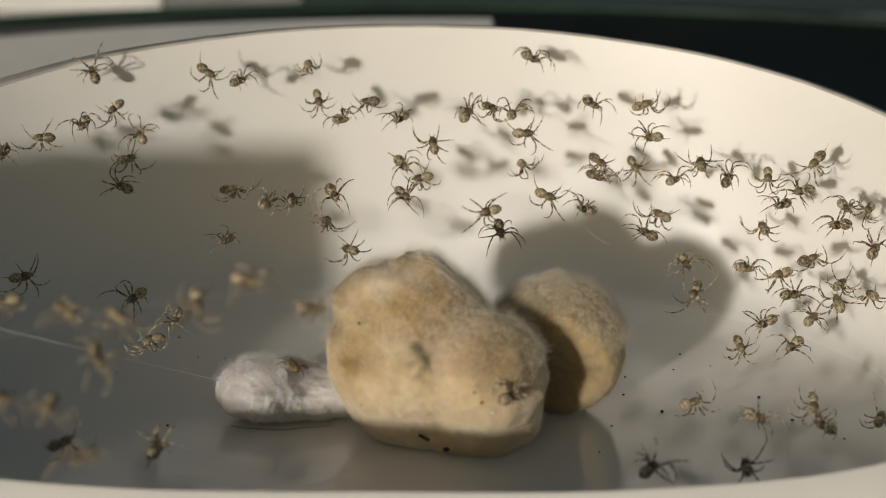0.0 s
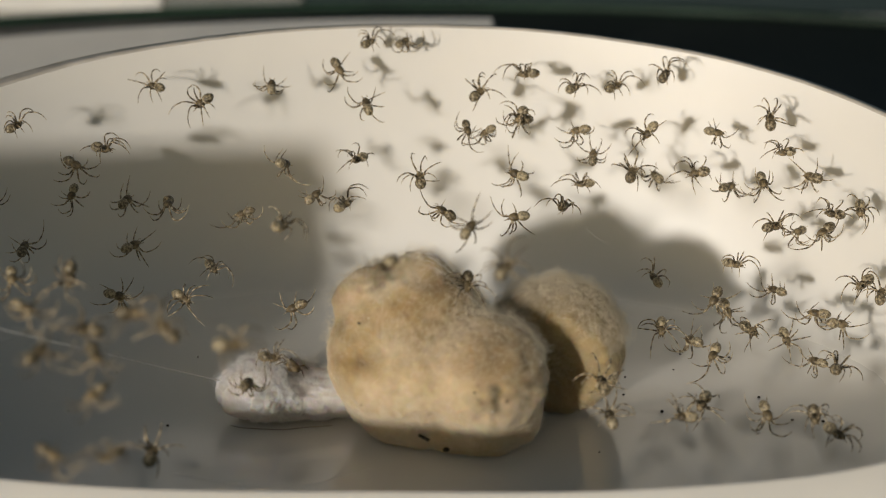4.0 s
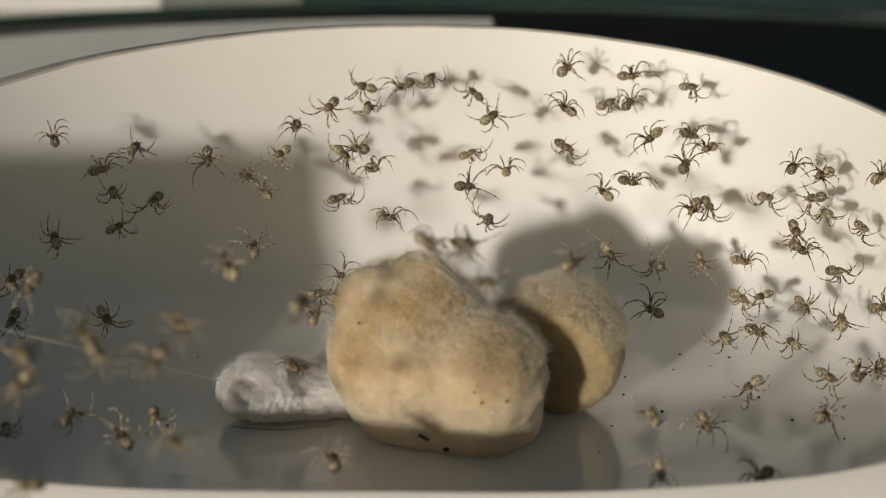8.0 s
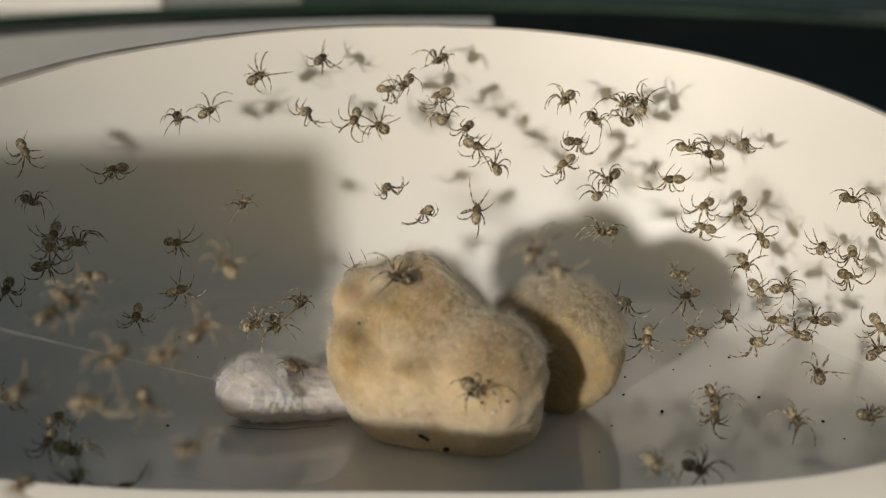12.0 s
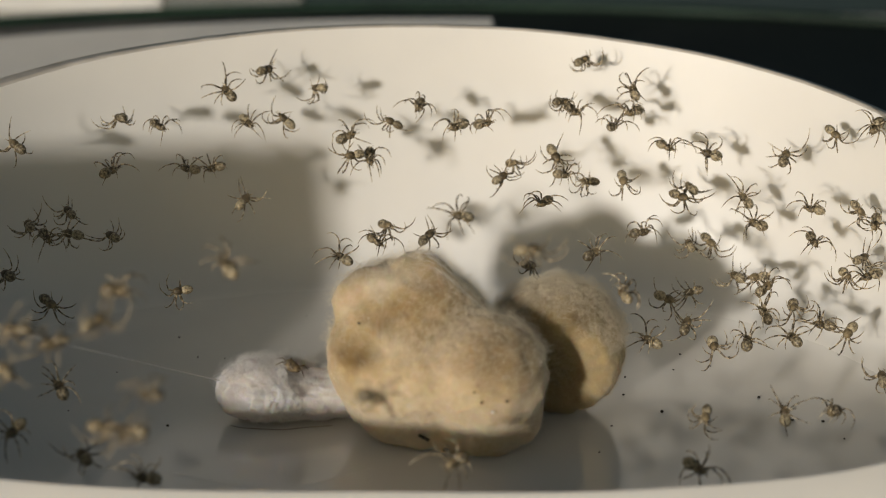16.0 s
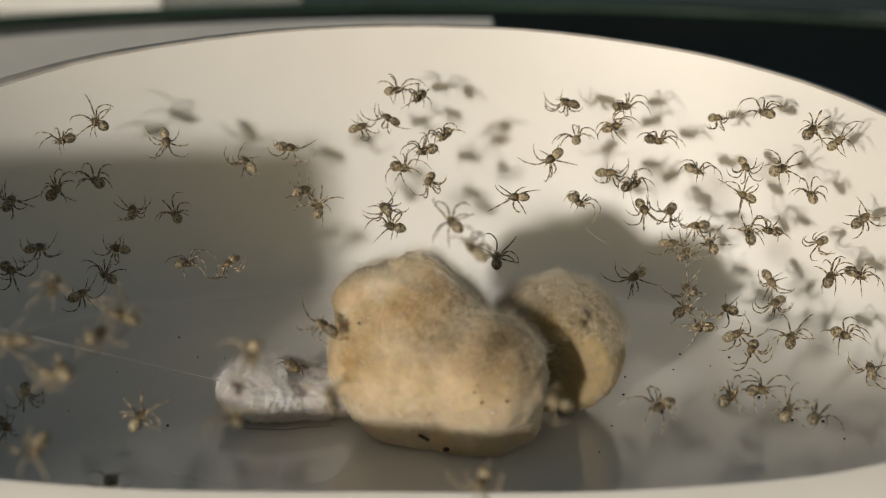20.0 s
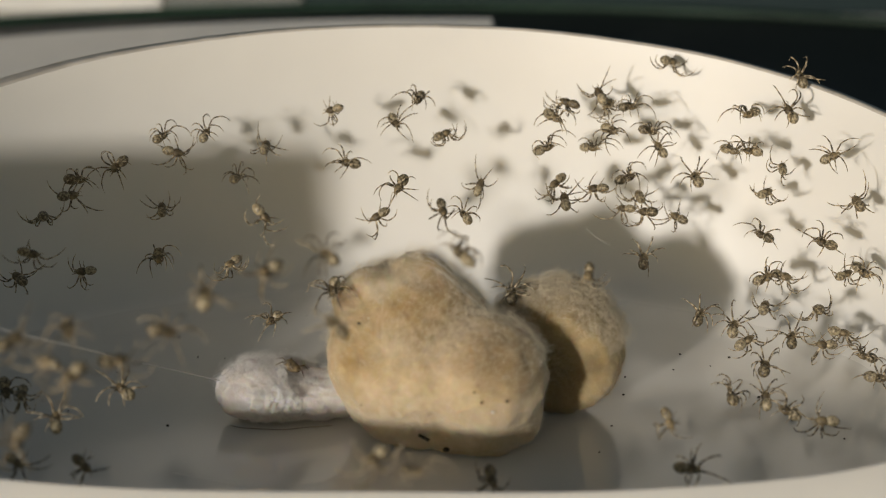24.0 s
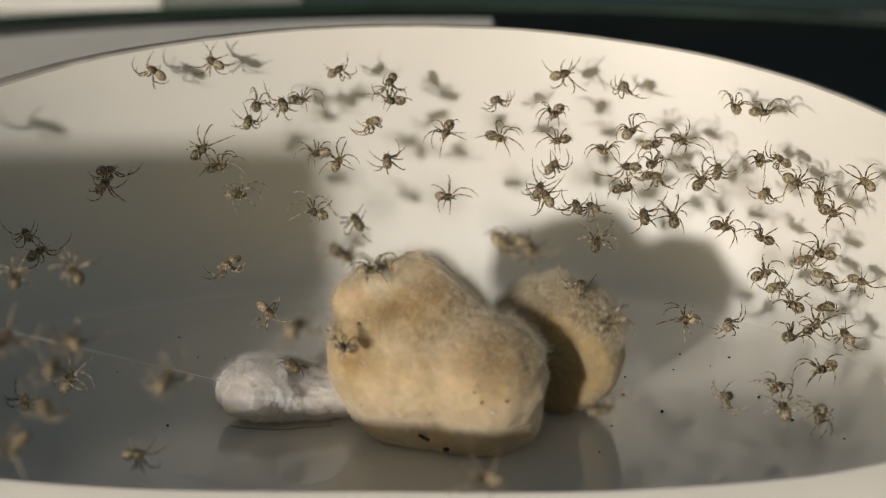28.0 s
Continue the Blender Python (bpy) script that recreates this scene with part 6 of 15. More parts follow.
    walk(s[27], crawl(-6, -25, [(0, -14.5, 11.3, 12.2, 256), (0.5, -10.8, 13.2, 14.4, 308), (1, -10.4, 11.4, 11.6, 233), (1.5, -10.6, 11.4, 11.7, 233), (2, -15.2, 10.6, 11.4, 158), (2.5, -16.9, 6.8, 8.8, 135), (3, -16.9, 6.8, 8.8, 135), (3.5, -14.3, 10.6, 11.2, 60), (5.5, -13.6, 7.8, 9.2, 135), (6, -13.2, 7.8, 9.2, 133), (6.5, -13.2, 7.7, 9.2, 133), (7, -9.8, 5.8, 7.8, 208), (7.5, -8.5, 5.6, 7.6, 228), (8, -7.1, 11.5, 11.5, 303), (8.5, -8.5, 12.8, 13.5, 365), (9, -8.4, 12.8, 13.5, 365), (9.5, -3.3, 11.7, 11.6, 290), (10, -3.3, 11.7, 11.6, 290), (10.5, -2.3, -4.5, 13.7, 215), (11, -2.1, 9.1, 9.9, 290), (11.5, -4.5, 11.7, 11.6, 361), (12, -3.9, 12.1, 12.1, 362), (12.5, -7.3, 12.8, 13.3, 425), (14.5, -6.5, 12.1, 12.3, 500), (15, -9.2, 12.3, 12.9, 425), (15.5, -5.6, 9.0, 9.8, 500), (16, -3.8, 9.5, 10.1, 575), (16.5, -5.0, 10.5, 10.8, 500), (17, -7.2, 10.2, 10.6, 463), (17.5, -13.7, 10.8, 11.4, 430), (18, -10.8, 9.1, 10.0, 505), (18.5, -14.6, 6.5, 8.4, 489), (19, -14.6, 6.5, 8.4, 489), (19.5, -14.6, 6.5, 8.4, 489), (20, -14.6, 6.5, 8.4, 489), (20.5, -14.6, 6.5, 8.4, 489), (21, -14.6, 6.5, 8.4, 489), (21.5, -14.6, 6.5, 8.4, 489), (23.5, -14.6, 6.3, 8.3, 489), (24, -14.4, 6.4, 8.4, 497), (24.5, -14.6, 6.3, 8.3, 498), (25, -14.6, 6.5, 8.4, 498), (25.5, -17.3, 6.2, 8.4, 470), (26, -11.5, 11.2, 11.5, 395), (26.5, -14.6, 6.5, 8.4, 470), (27, -14.6, 6.5, 8.4, 470), (27.5, -14.6, 6.5, 8.4, 470), (28, -14.6, 6.5, 8.4, 470)]))
    walk(s[28], crawl(1, 51, [(0, -11.5, 4.0, 13.5, 341), (0.5, -11.3, 3.9, 13.6, 341), (1, -11.6, 5.3, 13.3, 334), (1.5, -10.9, -0.2, 14.4, 354), (2, -11.0, -0.1, 14.4, 354), (2.5, -11.0, -0.9, 14.5, 354), (3, -11.1, -0.1, 14.3, 354), (3.5, -11.0, -3.9, 15.1, 357), (5.5, -7.9, -13.7, 17.0, 282), (6, -6.4, -16.5, 17.2, 213), (6.5, -6.2, -20.7, 17.6, 199), (7, -6.3, -21.1, 17.1, 186), (7.5, -1.6, -14.2, 17.2, 261), (8, -0.7, -14.4, 17.2, 268), (8.5, 0.0, -16.3, 17.3, 258), (9, 1.1, -17.9, 17.5, 183), (9.5, 2.2, -25.1, 11.9, 220), (10, 5.7, -22.7, 11.8, 266), (10.5, 5.5, -23.0, 12.0, 266), (11, 11.1, -14.1, 7.6, 258), (11.5, 11.5, -17.7, 5.7, 209), (12, 11.5, -17.9, 5.7, 209), (12.5, 12.9, -7.2, 7.5, 284), (14.5, 7.3, -18.2, 11.8, 359), (15, 6.3, -19.1, 13.5, 412), (15.5, 11.9, -4.7, 9.8, 337), (16, 10.7, -6.2, 11.3, 382), (16.5, 8.1, -7.8, 14.4, 391), (17, 8.1, -8.0, 14.4, 391), (17.5, 5.7, -19.5, 15.1, 466), (18, 1.9, -17.3, 17.4, 432), (18.5, 1.8, -18.4, 17.5, 462), (19, 4.1, -13.1, 17.0, 387), (19.5, 2.5, -14.4, 17.1, 449), (20, 1.5, -14.6, 17.2, 414), (20.5, 1.6, -12.9, 17.0, 399), (21, 3.1, -13.5, 17.0, 324), (21.5, 3.4, -13.8, 17.0, 325), (23.5, 0.5, -16.3, 17.3, 400), (24, 0.8, -15.7, 17.3, 421), (24.5, 0.5, -16.3, 17.3, 440), (25, 0.9, -20.8, 17.5, 515), (25.5, -0.4, -20.9, 17.4, 477), (26, -0.4, -20.2, 17.7, 463), (26.5, 1.4, -21.1, 17.2, 538), (27, 1.2, -9.5, 16.7, 463), (27.5, 1.4, -14.0, 17.1, 538), (28, 3.4, -14.3, 17.1, 613)]))
    walk(s[29], crawl(46, -32, [(0, -10.0, 5.7, 13.4, 355), (0.5, -10.1, 6.5, 13.2, 355), (1, -5.8, -16.1, 17.3, 280), (1.5, -5.9, -16.9, 17.3, 275), (2, -7.4, -6.0, 15.8, 350), (2.5, -10.5, 11.0, 12.5, 371), (3, -8.7, 5.6, 13.5, 296), (3.5, -8.7, 5.1, 13.6, 296), (5.5, -9.4, 11.3, 12.7, 344), (6, -9.4, 11.3, 12.7, 344), (6.5, -9.5, 11.2, 12.6, 344), (7, -7.6, 12.1, 13.6, 316), (7.5, -5.3, 14.9, 17.1, 351), (8, -5.3, 15.0, 17.2, 351), (8.5, -5.3, 14.9, 17.1, 351), (9, -5.7, 14.9, 17.1, 341), (9.5, -5.7, 14.9, 17.1, 341), (10, -4.0, 16.2, 18.4, 324), (10.5, -2.9, 15.9, 18.1, 259), (11, -3.8, 16.0, 18.2, 242), (11.5, -3.8, 16.0, 18.2, 242), (12, -3.8, 15.9, 18.1, 242), (12.5, -4.2, 16.8, 19.0, 317), (14.5, -7.3, 14.5, 16.7, 392), (15, -10.3, 15.6, 18.1, 446), (15.5, -10.7, 14.5, 17.0, 488), (16, -9.0, 15.8, 18.2, 413), (16.5, -6.8, 16.1, 18.4, 338), (17, -5.9, 14.0, 15.9, 263), (17.5, -5.5, 14.2, 16.2, 273), (18, -5.7, 14.1, 16.0, 272), (18.5, -5.7, 14.0, 15.9, 272), (19, -5.7, 14.0, 15.9, 272), (19.5, -5.7, 14.1, 16.0, 272), (20, -5.7, 14.0, 15.9, 272), (20.5, -7.3, 14.5, 16.7, 347), (21, -9.3, 14.2, 16.4, 422), (21.5, -10.8, 16.7, 19.4, 409), (23.5, -6.7, 14.3, 16.4, 484), (24, -7.9, 14.6, 16.9, 434), (24.5, -7.9, 14.6, 16.9, 434), (25, -7.5, 14.6, 16.9, 434), (25.5, -7.7, 14.0, 16.0, 509), (26, -4.5, 14.7, 16.9, 584), (26.5, -4.7, 14.7, 16.9, 584), (27, -4.7, 14.7, 16.9, 584), (27.5, -4.7, 14.7, 16.9, 584), (28, -7.4, 16.9, 19.3, 659)]))
    walk(s[30], crawl(65, -26, [(0, -7.1, 5.3, 13.6, 199), (0.5, -6.9, 6.1, 13.4, 189), (1, -5.3, -3.8, 15.4, 229), (1.5, -5.3, -6.5, 16.0, 223), (2, -5.1, -7.1, 16.1, 223), (2.5, -5.2, -7.1, 16.1, 223), (3, 0.2, 5.6, 13.6, 279), (3.5, -1.1, 9.6, 12.9, 354), (5.5, -1.5, 13.1, 14.3, 361), (6, -2.9, 12.5, 13.5, 436), (6.5, -3.5, 12.5, 13.5, 416), (7, -3.3, 12.5, 13.5, 416), (7.5, -3.7, 13.3, 14.4, 367), (8, -6.1, 13.3, 14.5, 417), (8.5, -5.3, 14.5, 16.1, 358), (9, -5.1, 14.1, 15.6, 376), (9.5, -4.6, 14.3, 15.8, 390), (10, -4.6, 14.3, 15.9, 390), (10.5, -1.9, 12.8, 13.9, 315), (11, -4.6, 14.4, 16.0, 390), (11.5, -4.5, 14.3, 15.9, 390), (12, -4.5, 14.3, 15.9, 390), (12.5, -4.5, 14.3, 15.8, 390), (14.5, -4.5, 14.7, 16.5, 401), (15, -8.5, 14.7, 16.7, 408), (15.5, -7.9, 14.6, 16.5, 358), (16, -6.5, 13.8, 15.3, 283), (16.5, -6.1, 13.9, 15.3, 313), (17, -4.3, 12.7, 13.8, 238), (17.5, -4.1, 12.4, 13.4, 269), (18, -3.3, 13.1, 14.3, 304), (18.5, -2.7, 12.5, 13.4, 236), (19, -2.7, 12.4, 13.3, 236), (19.5, -2.7, 12.4, 13.3, 236), (20, -2.7, 12.4, 13.3, 236), (20.5, -2.5, 12.5, 13.5, 268), (21, -2.3, 12.5, 13.4, 288), (21.5, -1.7, 10.9, 12.7, 214), (23.5, -3.0, 8.2, 13.2, 139), (24, -3.0, 8.2, 13.2, 139), (24.5, -0.6, 12.7, 13.8, 214), (25, 5.2, 13.4, 15.0, 289), (25.5, 5.2, 13.4, 15.0, 289), (26, 4.0, 13.5, 15.0, 364), (26.5, 6.8, 15.0, 17.4, 296), (27, 4.4, 14.3, 16.2, 221), (27.5, 0.2, 14.0, 15.4, 146), (28, 0.2, 14.0, 15.4, 146)]))
    walk(s[31], crawl(22, 46, [(0, -8.0, 10.1, 10.3, 344), (0.5, -3.1, 9.9, 10.1, 269), (1, -2.2, -4.9, 13.6, 194), (1.5, 3.7, 8.0, 8.9, 269), (2, 0.2, 8.3, 9.0, 344), (2.5, 1.8, 10.8, 10.8, 328), (3, 1.8, 10.5, 10.6, 342), (3.5, -1.1, 11.5, 11.2, 417), (5.5, -0.6, -4.0, 13.7, 492), (6, -1.3, 10.3, 10.4, 417), (6.5, 2.8, 10.2, 10.4, 342), (7, 3.4, 10.2, 10.4, 350), (7.5, 3.4, 10.2, 10.4, 350), (8, 3.2, 10.3, 10.4, 350), (8.5, 5.4, 6.6, 8.1, 275), (9, 7.6, 8.4, 9.0, 317), (9.5, 7.1, 7.4, 8.4, 312), (10, 10.3, 0.2, 9.9, 248), (10.5, 9.7, -5.0, 6.9, 173), (11, 9.9, -4.9, 6.6, 183), (11.5, 11.8, -3.8, 5.2, 244), (12, 11.6, -1.1, 8.7, 319), (12.5, 7.0, 8.3, 9.1, 394), (14.5, 8.9, -1.3, 10.5, 319), (15, 4.3, -1.4, 9.4, 394), (15.5, 1.6, 8.4, 9.1, 387), (16, 6.0, 6.8, 8.2, 312), (16.5, -0.6, -6.6, 12.6, 387), (17, 2.2, 8.7, 9.3, 312), (17.5, 2.0, 8.1, 8.9, 333), (18, 2.0, 8.3, 9.1, 333), (18.5, 2.0, 8.1, 8.9, 333), (19, 2.9, 7.9, 8.8, 322), (19.5, 1.6, 8.1, 8.9, 397), (20, -7.1, -7.7, 9.9, 426), (20.5, -7.1, -9.5, 6.6, 501), (21, -9.5, -0.7, 6.8, 426), (21.5, 2.9, -7.7, 9.7, 351), (23.5, 2.5, -12.1, 5.7, 276), (24, 2.7, -16.7, 4.3, 201), (24.5, 10.4, -9.0, 4.9, 276), (25, 10.1, -9.0, 5.0, 256), (25.5, 11.4, -6.1, 5.1, 313), (26, 12.1, -4.4, 5.1, 326), (26.5, 11.6, -5.7, 5.1, 330), (27, 12.1, -4.4, 5.1, 341), (27.5, 2.5, -8.9, 8.6, 414), (28, 8.6, -2.2, 10.3, 354)]))
    walk(s[32], crawl(16, 28, [(0, -14.9, 8.2, 9.4, 159), (0.5, -15.0, 8.7, 9.7, 165), (1, -14.9, 8.7, 9.7, 165), (1.5, -14.1, 6.9, 8.5, 230), (2, -15.5, 6.3, 8.2, 155), (2.5, -14.5, 4.7, 7.2, 220), (3, -18.1, 6.5, 8.5, 145), (3.5, -15.6, 6.1, 8.0, 220), (5.5, -15.0, 6.5, 8.3, 218), (6, -14.8, 8.0, 9.3, 293), (6.5, -13.9, 11.5, 12.1, 368), (7, -12.3, 9.0, 9.8, 293), (7.5, -10.6, 12.7, 13.3, 332), (8, -12.6, 11.5, 11.9, 407), (8.5, -11.7, 7.2, 8.6, 482), (9, -15.5, 11.4, 12.2, 407), (9.5, -12.5, 10.9, 11.2, 332), (10, -12.9, 2.8, 7.0, 257), (10.5, -8.3, 5.5, 7.5, 299), (11, -10.6, 8.4, 9.3, 374), (11.5, -13.5, 4.4, 7.2, 449), (12, -9.4, 2.4, 7.1, 524), (12.5, -5.5, 7.0, 8.3, 599), (14.5, -7.1, 6.0, 7.7, 528), (15, -6.3, 8.0, 9.0, 603), (15.5, -8.7, 0.7, 6.9, 528), (16, -4.4, 8.4, 9.2, 603), (16.5, -7.0, 10.0, 10.3, 678), (17, -11.3, 8.3, 9.3, 753), (17.5, -13.7, 8.9, 9.8, 778), (18, -16.9, 8.1, 9.5, 799), (18.5, -17.4, 7.5, 9.1, 818), (19, -18.4, 4.6, 7.3, 859), (19.5, -20.5, 4.9, 7.7, 826), (20, -22.6, 5.1, 8.1, 785), (20.5, -21.3, 4.0, 7.2, 860), (21, -20.1, 5.0, 7.8, 935), (21.5, -19.4, 5.0, 7.6, 911), (23.5, -14.4, 8.5, 9.6, 986), (24, -14.3, 11.9, 12.8, 1061), (24.5, -13.1, 11.7, 12.2, 986), (25, -12.2, 13.1, 14.1, 1014), (25.5, -11.9, 13.6, 14.7, 993), (26, -12.5, 14.3, 16.2, 1068), (26.5, -12.5, 14.3, 16.2, 1068), (27, -12.7, 14.7, 16.9, 1108), (27.5, -12.7, 14.4, 16.6, 1116), (28, -13.1, 14.9, 17.2, 1082)]))
    walk(s[33], crawl(50, -35, [(0, -6.5, 7.3, 9.2, 41), (0.5, -1.3, -8.0, 11.9, -34), (1, -4.8, -7.4, 11.9, 41), (1.5, -4.9, -8.4, 11.3, 116), (2, -4.3, -8.2, 11.7, 105), (2.5, -9.6, 0.6, 7.3, 78), (3, -9.4, 0.8, 7.3, 97), (3.5, -9.4, 0.8, 7.3, 97), (5.5, -11.4, 2.0, 7.4, 54), (6, -12.5, 5.9, 8.5, -9), (6.5, -11.3, 3.7, 7.5, -84), (7, -11.0, 3.9, 7.6, -81), (7.5, -9.2, 2.8, 7.5, -91), (8, -8.1, 3.1, 7.6, -103), (8.5, -8.2, 4.3, 7.7, -139), (9, -8.0, 4.1, 7.7, -139), (9.5, -7.8, 3.9, 7.7, -127), (10, -5.9, 6.1, 8.5, -52), (10.5, -5.8, 5.9, 8.3, -59), (11, -5.8, 6.0, 8.4, -59), (11.5, -5.8, 5.9, 8.3, -59), (12, -5.8, 5.9, 8.3, -59), (12.5, -3.9, -3.9, 12.7, -48), (14.5, 0.9, -5.5, 12.4, -89), (15, 1.2, -4.7, 12.3, -96), (15.5, -2.0, -4.2, 13.8, -21), (16, -0.9, 8.3, 9.9, -53), (16.5, -2.7, 8.8, 10.2, 22), (17, -2.3, 8.4, 10.0, 20), (17.5, -0.7, 7.9, 9.6, -55), (18, -2.5, 10.3, 11.2, 20), (18.5, -1.5, 10.4, 11.3, -55), (19, -1.3, 10.4, 11.3, -55), (19.5, -1.5, 10.4, 11.3, -55), (20, -4.1, 10.3, 11.2, 20), (20.5, -4.0, 9.3, 10.6, 46), (21, 0.6, 11.2, 11.9, -29), (21.5, -1.7, 11.2, 11.9, 46), (23.5, -2.7, 8.6, 10.1, 121), (24, -4.6, 9.5, 10.7, 96), (24.5, -3.1, 11.4, 12.1, 21), (25, -3.3, 11.5, 12.3, -4), (25.5, -3.3, 11.4, 12.1, -4), (26, -3.3, 11.4, 12.1, -4), (26.5, -3.1, 11.4, 12.1, -4), (27, -3.7, 11.2, 12.0, -16), (27.5, -4.6, 9.8, 10.9, 59), (28, -3.9, 12.6, 14.0, -5)]))
    walk(s[34], crawl(60, 11, [(0, -9.4, -21.9, 18.0, 261), (0.5, -9.5, -23.2, 17.2, 186), (1, -8.7, -23.1, 17.2, 261), (1.5, -7.3, -23.2, 17.1, 262), (2, -12.7, -23.8, 16.7, 187), (2.5, -11.4, -23.1, 17.3, 262), (3, -12.4, -23.1, 17.5, 187), (3.5, -8.3, -24.7, 15.5, 262), (5.5, -12.2, -23.9, 16.5, 337), (6, -11.1, -25.9, 14.2, 262), (6.5, -11.0, -20.5, 17.7, 337), (7, -10.5, -23.1, 17.3, 262), (7.5, -9.6, -23.0, 17.4, 332), (8, -11.2, -17.8, 17.4, 397), (8.5, -11.2, -17.8, 17.4, 397), (9, -11.2, -17.8, 17.4, 397), (9.5, -11.2, -17.8, 17.4, 397), (10, -11.3, -17.6, 17.4, 397), (10.5, -11.2, -17.8, 17.4, 397), (11, -11.3, -17.5, 17.4, 397), (11.5, -11.2, -17.8, 17.4, 397), (12, -11.3, -17.5, 17.4, 397), (12.5, -11.2, -17.8, 17.4, 397), (14.5, -11.3, -17.5, 17.4, 397), (15, -11.3, -17.5, 17.4, 397), (15.5, -11.3, -17.5, 17.4, 397), (16, -11.3, -17.5, 17.4, 397), (16.5, -9.5, -22.5, 17.9, 322), (17, -7.4, -22.9, 17.4, 247), (17.5, -7.6, -24.1, 16.2, 178), (18, -11.0, -26.7, 12.7, 140), (18.5, -7.2, -24.2, 16.0, 215), (19, -11.2, -24.6, 15.7, 140), (19.5, -8.9, -23.2, 17.2, 215), (20, -9.2, -24.9, 15.3, 176), (20.5, -11.7, -26.7, 12.9, 134), (21, -13.3, -26.2, 13.9, 59), (21.5, -10.4, -26.8, 12.6, -16), (23.5, -9.7, -25.8, 14.2, -1), (24, -11.6, -22.7, 17.8, 1), (24.5, -12.7, -17.8, 17.3, 35), (25, -15.2, -15.5, 16.8, 77), (25.5, -15.3, -15.5, 16.8, 77), (26, -22.9, -0.9, 13.0, 83), (26.5, -27.3, 4.6, 11.4, 92), (27, -27.4, 4.4, 11.2, 83), (27.5, -27.2, 3.6, 11.3, 83), (28, -31.3, 2.9, 11.6, 83)]))
    walk(s[35], crawl(104, 24, [(0, 2.6, -2.7, 15.2, 121), (0.5, 2.4, -3.6, 15.3, 152), (1, 1.0, -8.1, 16.4, 102), (1.5, 2.1, -9.1, 16.6, 177), (2, 2.5, -9.5, 16.6, 222), (2.5, 2.9, -3.9, 15.4, 279), (3, 2.3, -9.1, 16.5, 282), (3.5, 1.2, -4.0, 15.5, 357), (5.5, 2.7, -20.4, 17.6, 282), (6, 2.4, -12.7, 17.0, 357), (6.5, 3.0, -15.6, 17.2, 282), (7, 2.2, -20.8, 17.5, 207), (7.5, 1.4, -13.6, 17.1, 282), (8, 1.4, -13.6, 17.1, 282), (8.5, 1.6, -12.8, 17.0, 284), (9, 1.4, -13.2, 17.1, 279), (9.5, 1.4, -14.5, 17.1, 266), (10, 1.2, -14.5, 17.2, 266), (10.5, 3.4, -21.0, 17.3, 224), (11, 3.4, -20.7, 17.6, 218), (11.5, 3.4, -13.1, 17.0, 293), (12, 2.1, -1.0, 14.8, 368), (12.5, -2.7, 11.7, 12.7, 443), (14.5, 0.4, 4.1, 13.9, 518), (15, 1.6, 8.5, 13.1, 593), (15.5, 2.1, 7.8, 13.2, 606), (16, 4.2, 11.7, 13.0, 681), (16.5, 1.0, 9.7, 12.9, 756), (17, 4.3, 10.7, 12.6, 686), (17.5, 4.0, 6.5, 13.3, 665), (18, 4.5, 10.7, 12.5, 675), (18.5, 5.2, 1.7, 14.1, 600), (19, 6.7, 10.4, 12.4, 675), (19.5, 5.7, 11.3, 12.8, 750), (20, 4.7, 5.4, 13.5, 825), (20.5, 3.5, 3.6, 13.9, 788), (21, 3.8, 12.1, 13.5, 713), (21.5, 3.9, 10.5, 12.6, 638), (23.5, 2.6, 10.6, 12.6, 713), (24, 2.6, 11.4, 12.5, 713), (24.5, 2.6, 11.4, 12.5, 713), (25, 2.6, 11.4, 12.5, 713), (25.5, 2.6, 10.1, 12.7, 713), (26, 2.6, 10.1, 12.7, 713), (26.5, 2.7, 6.0, 13.5, 709), (27, 2.5, 6.0, 13.5, 709), (27.5, 0.7, -10.4, 16.9, 784), (28, 6.7, 11.0, 12.4, 709)]))
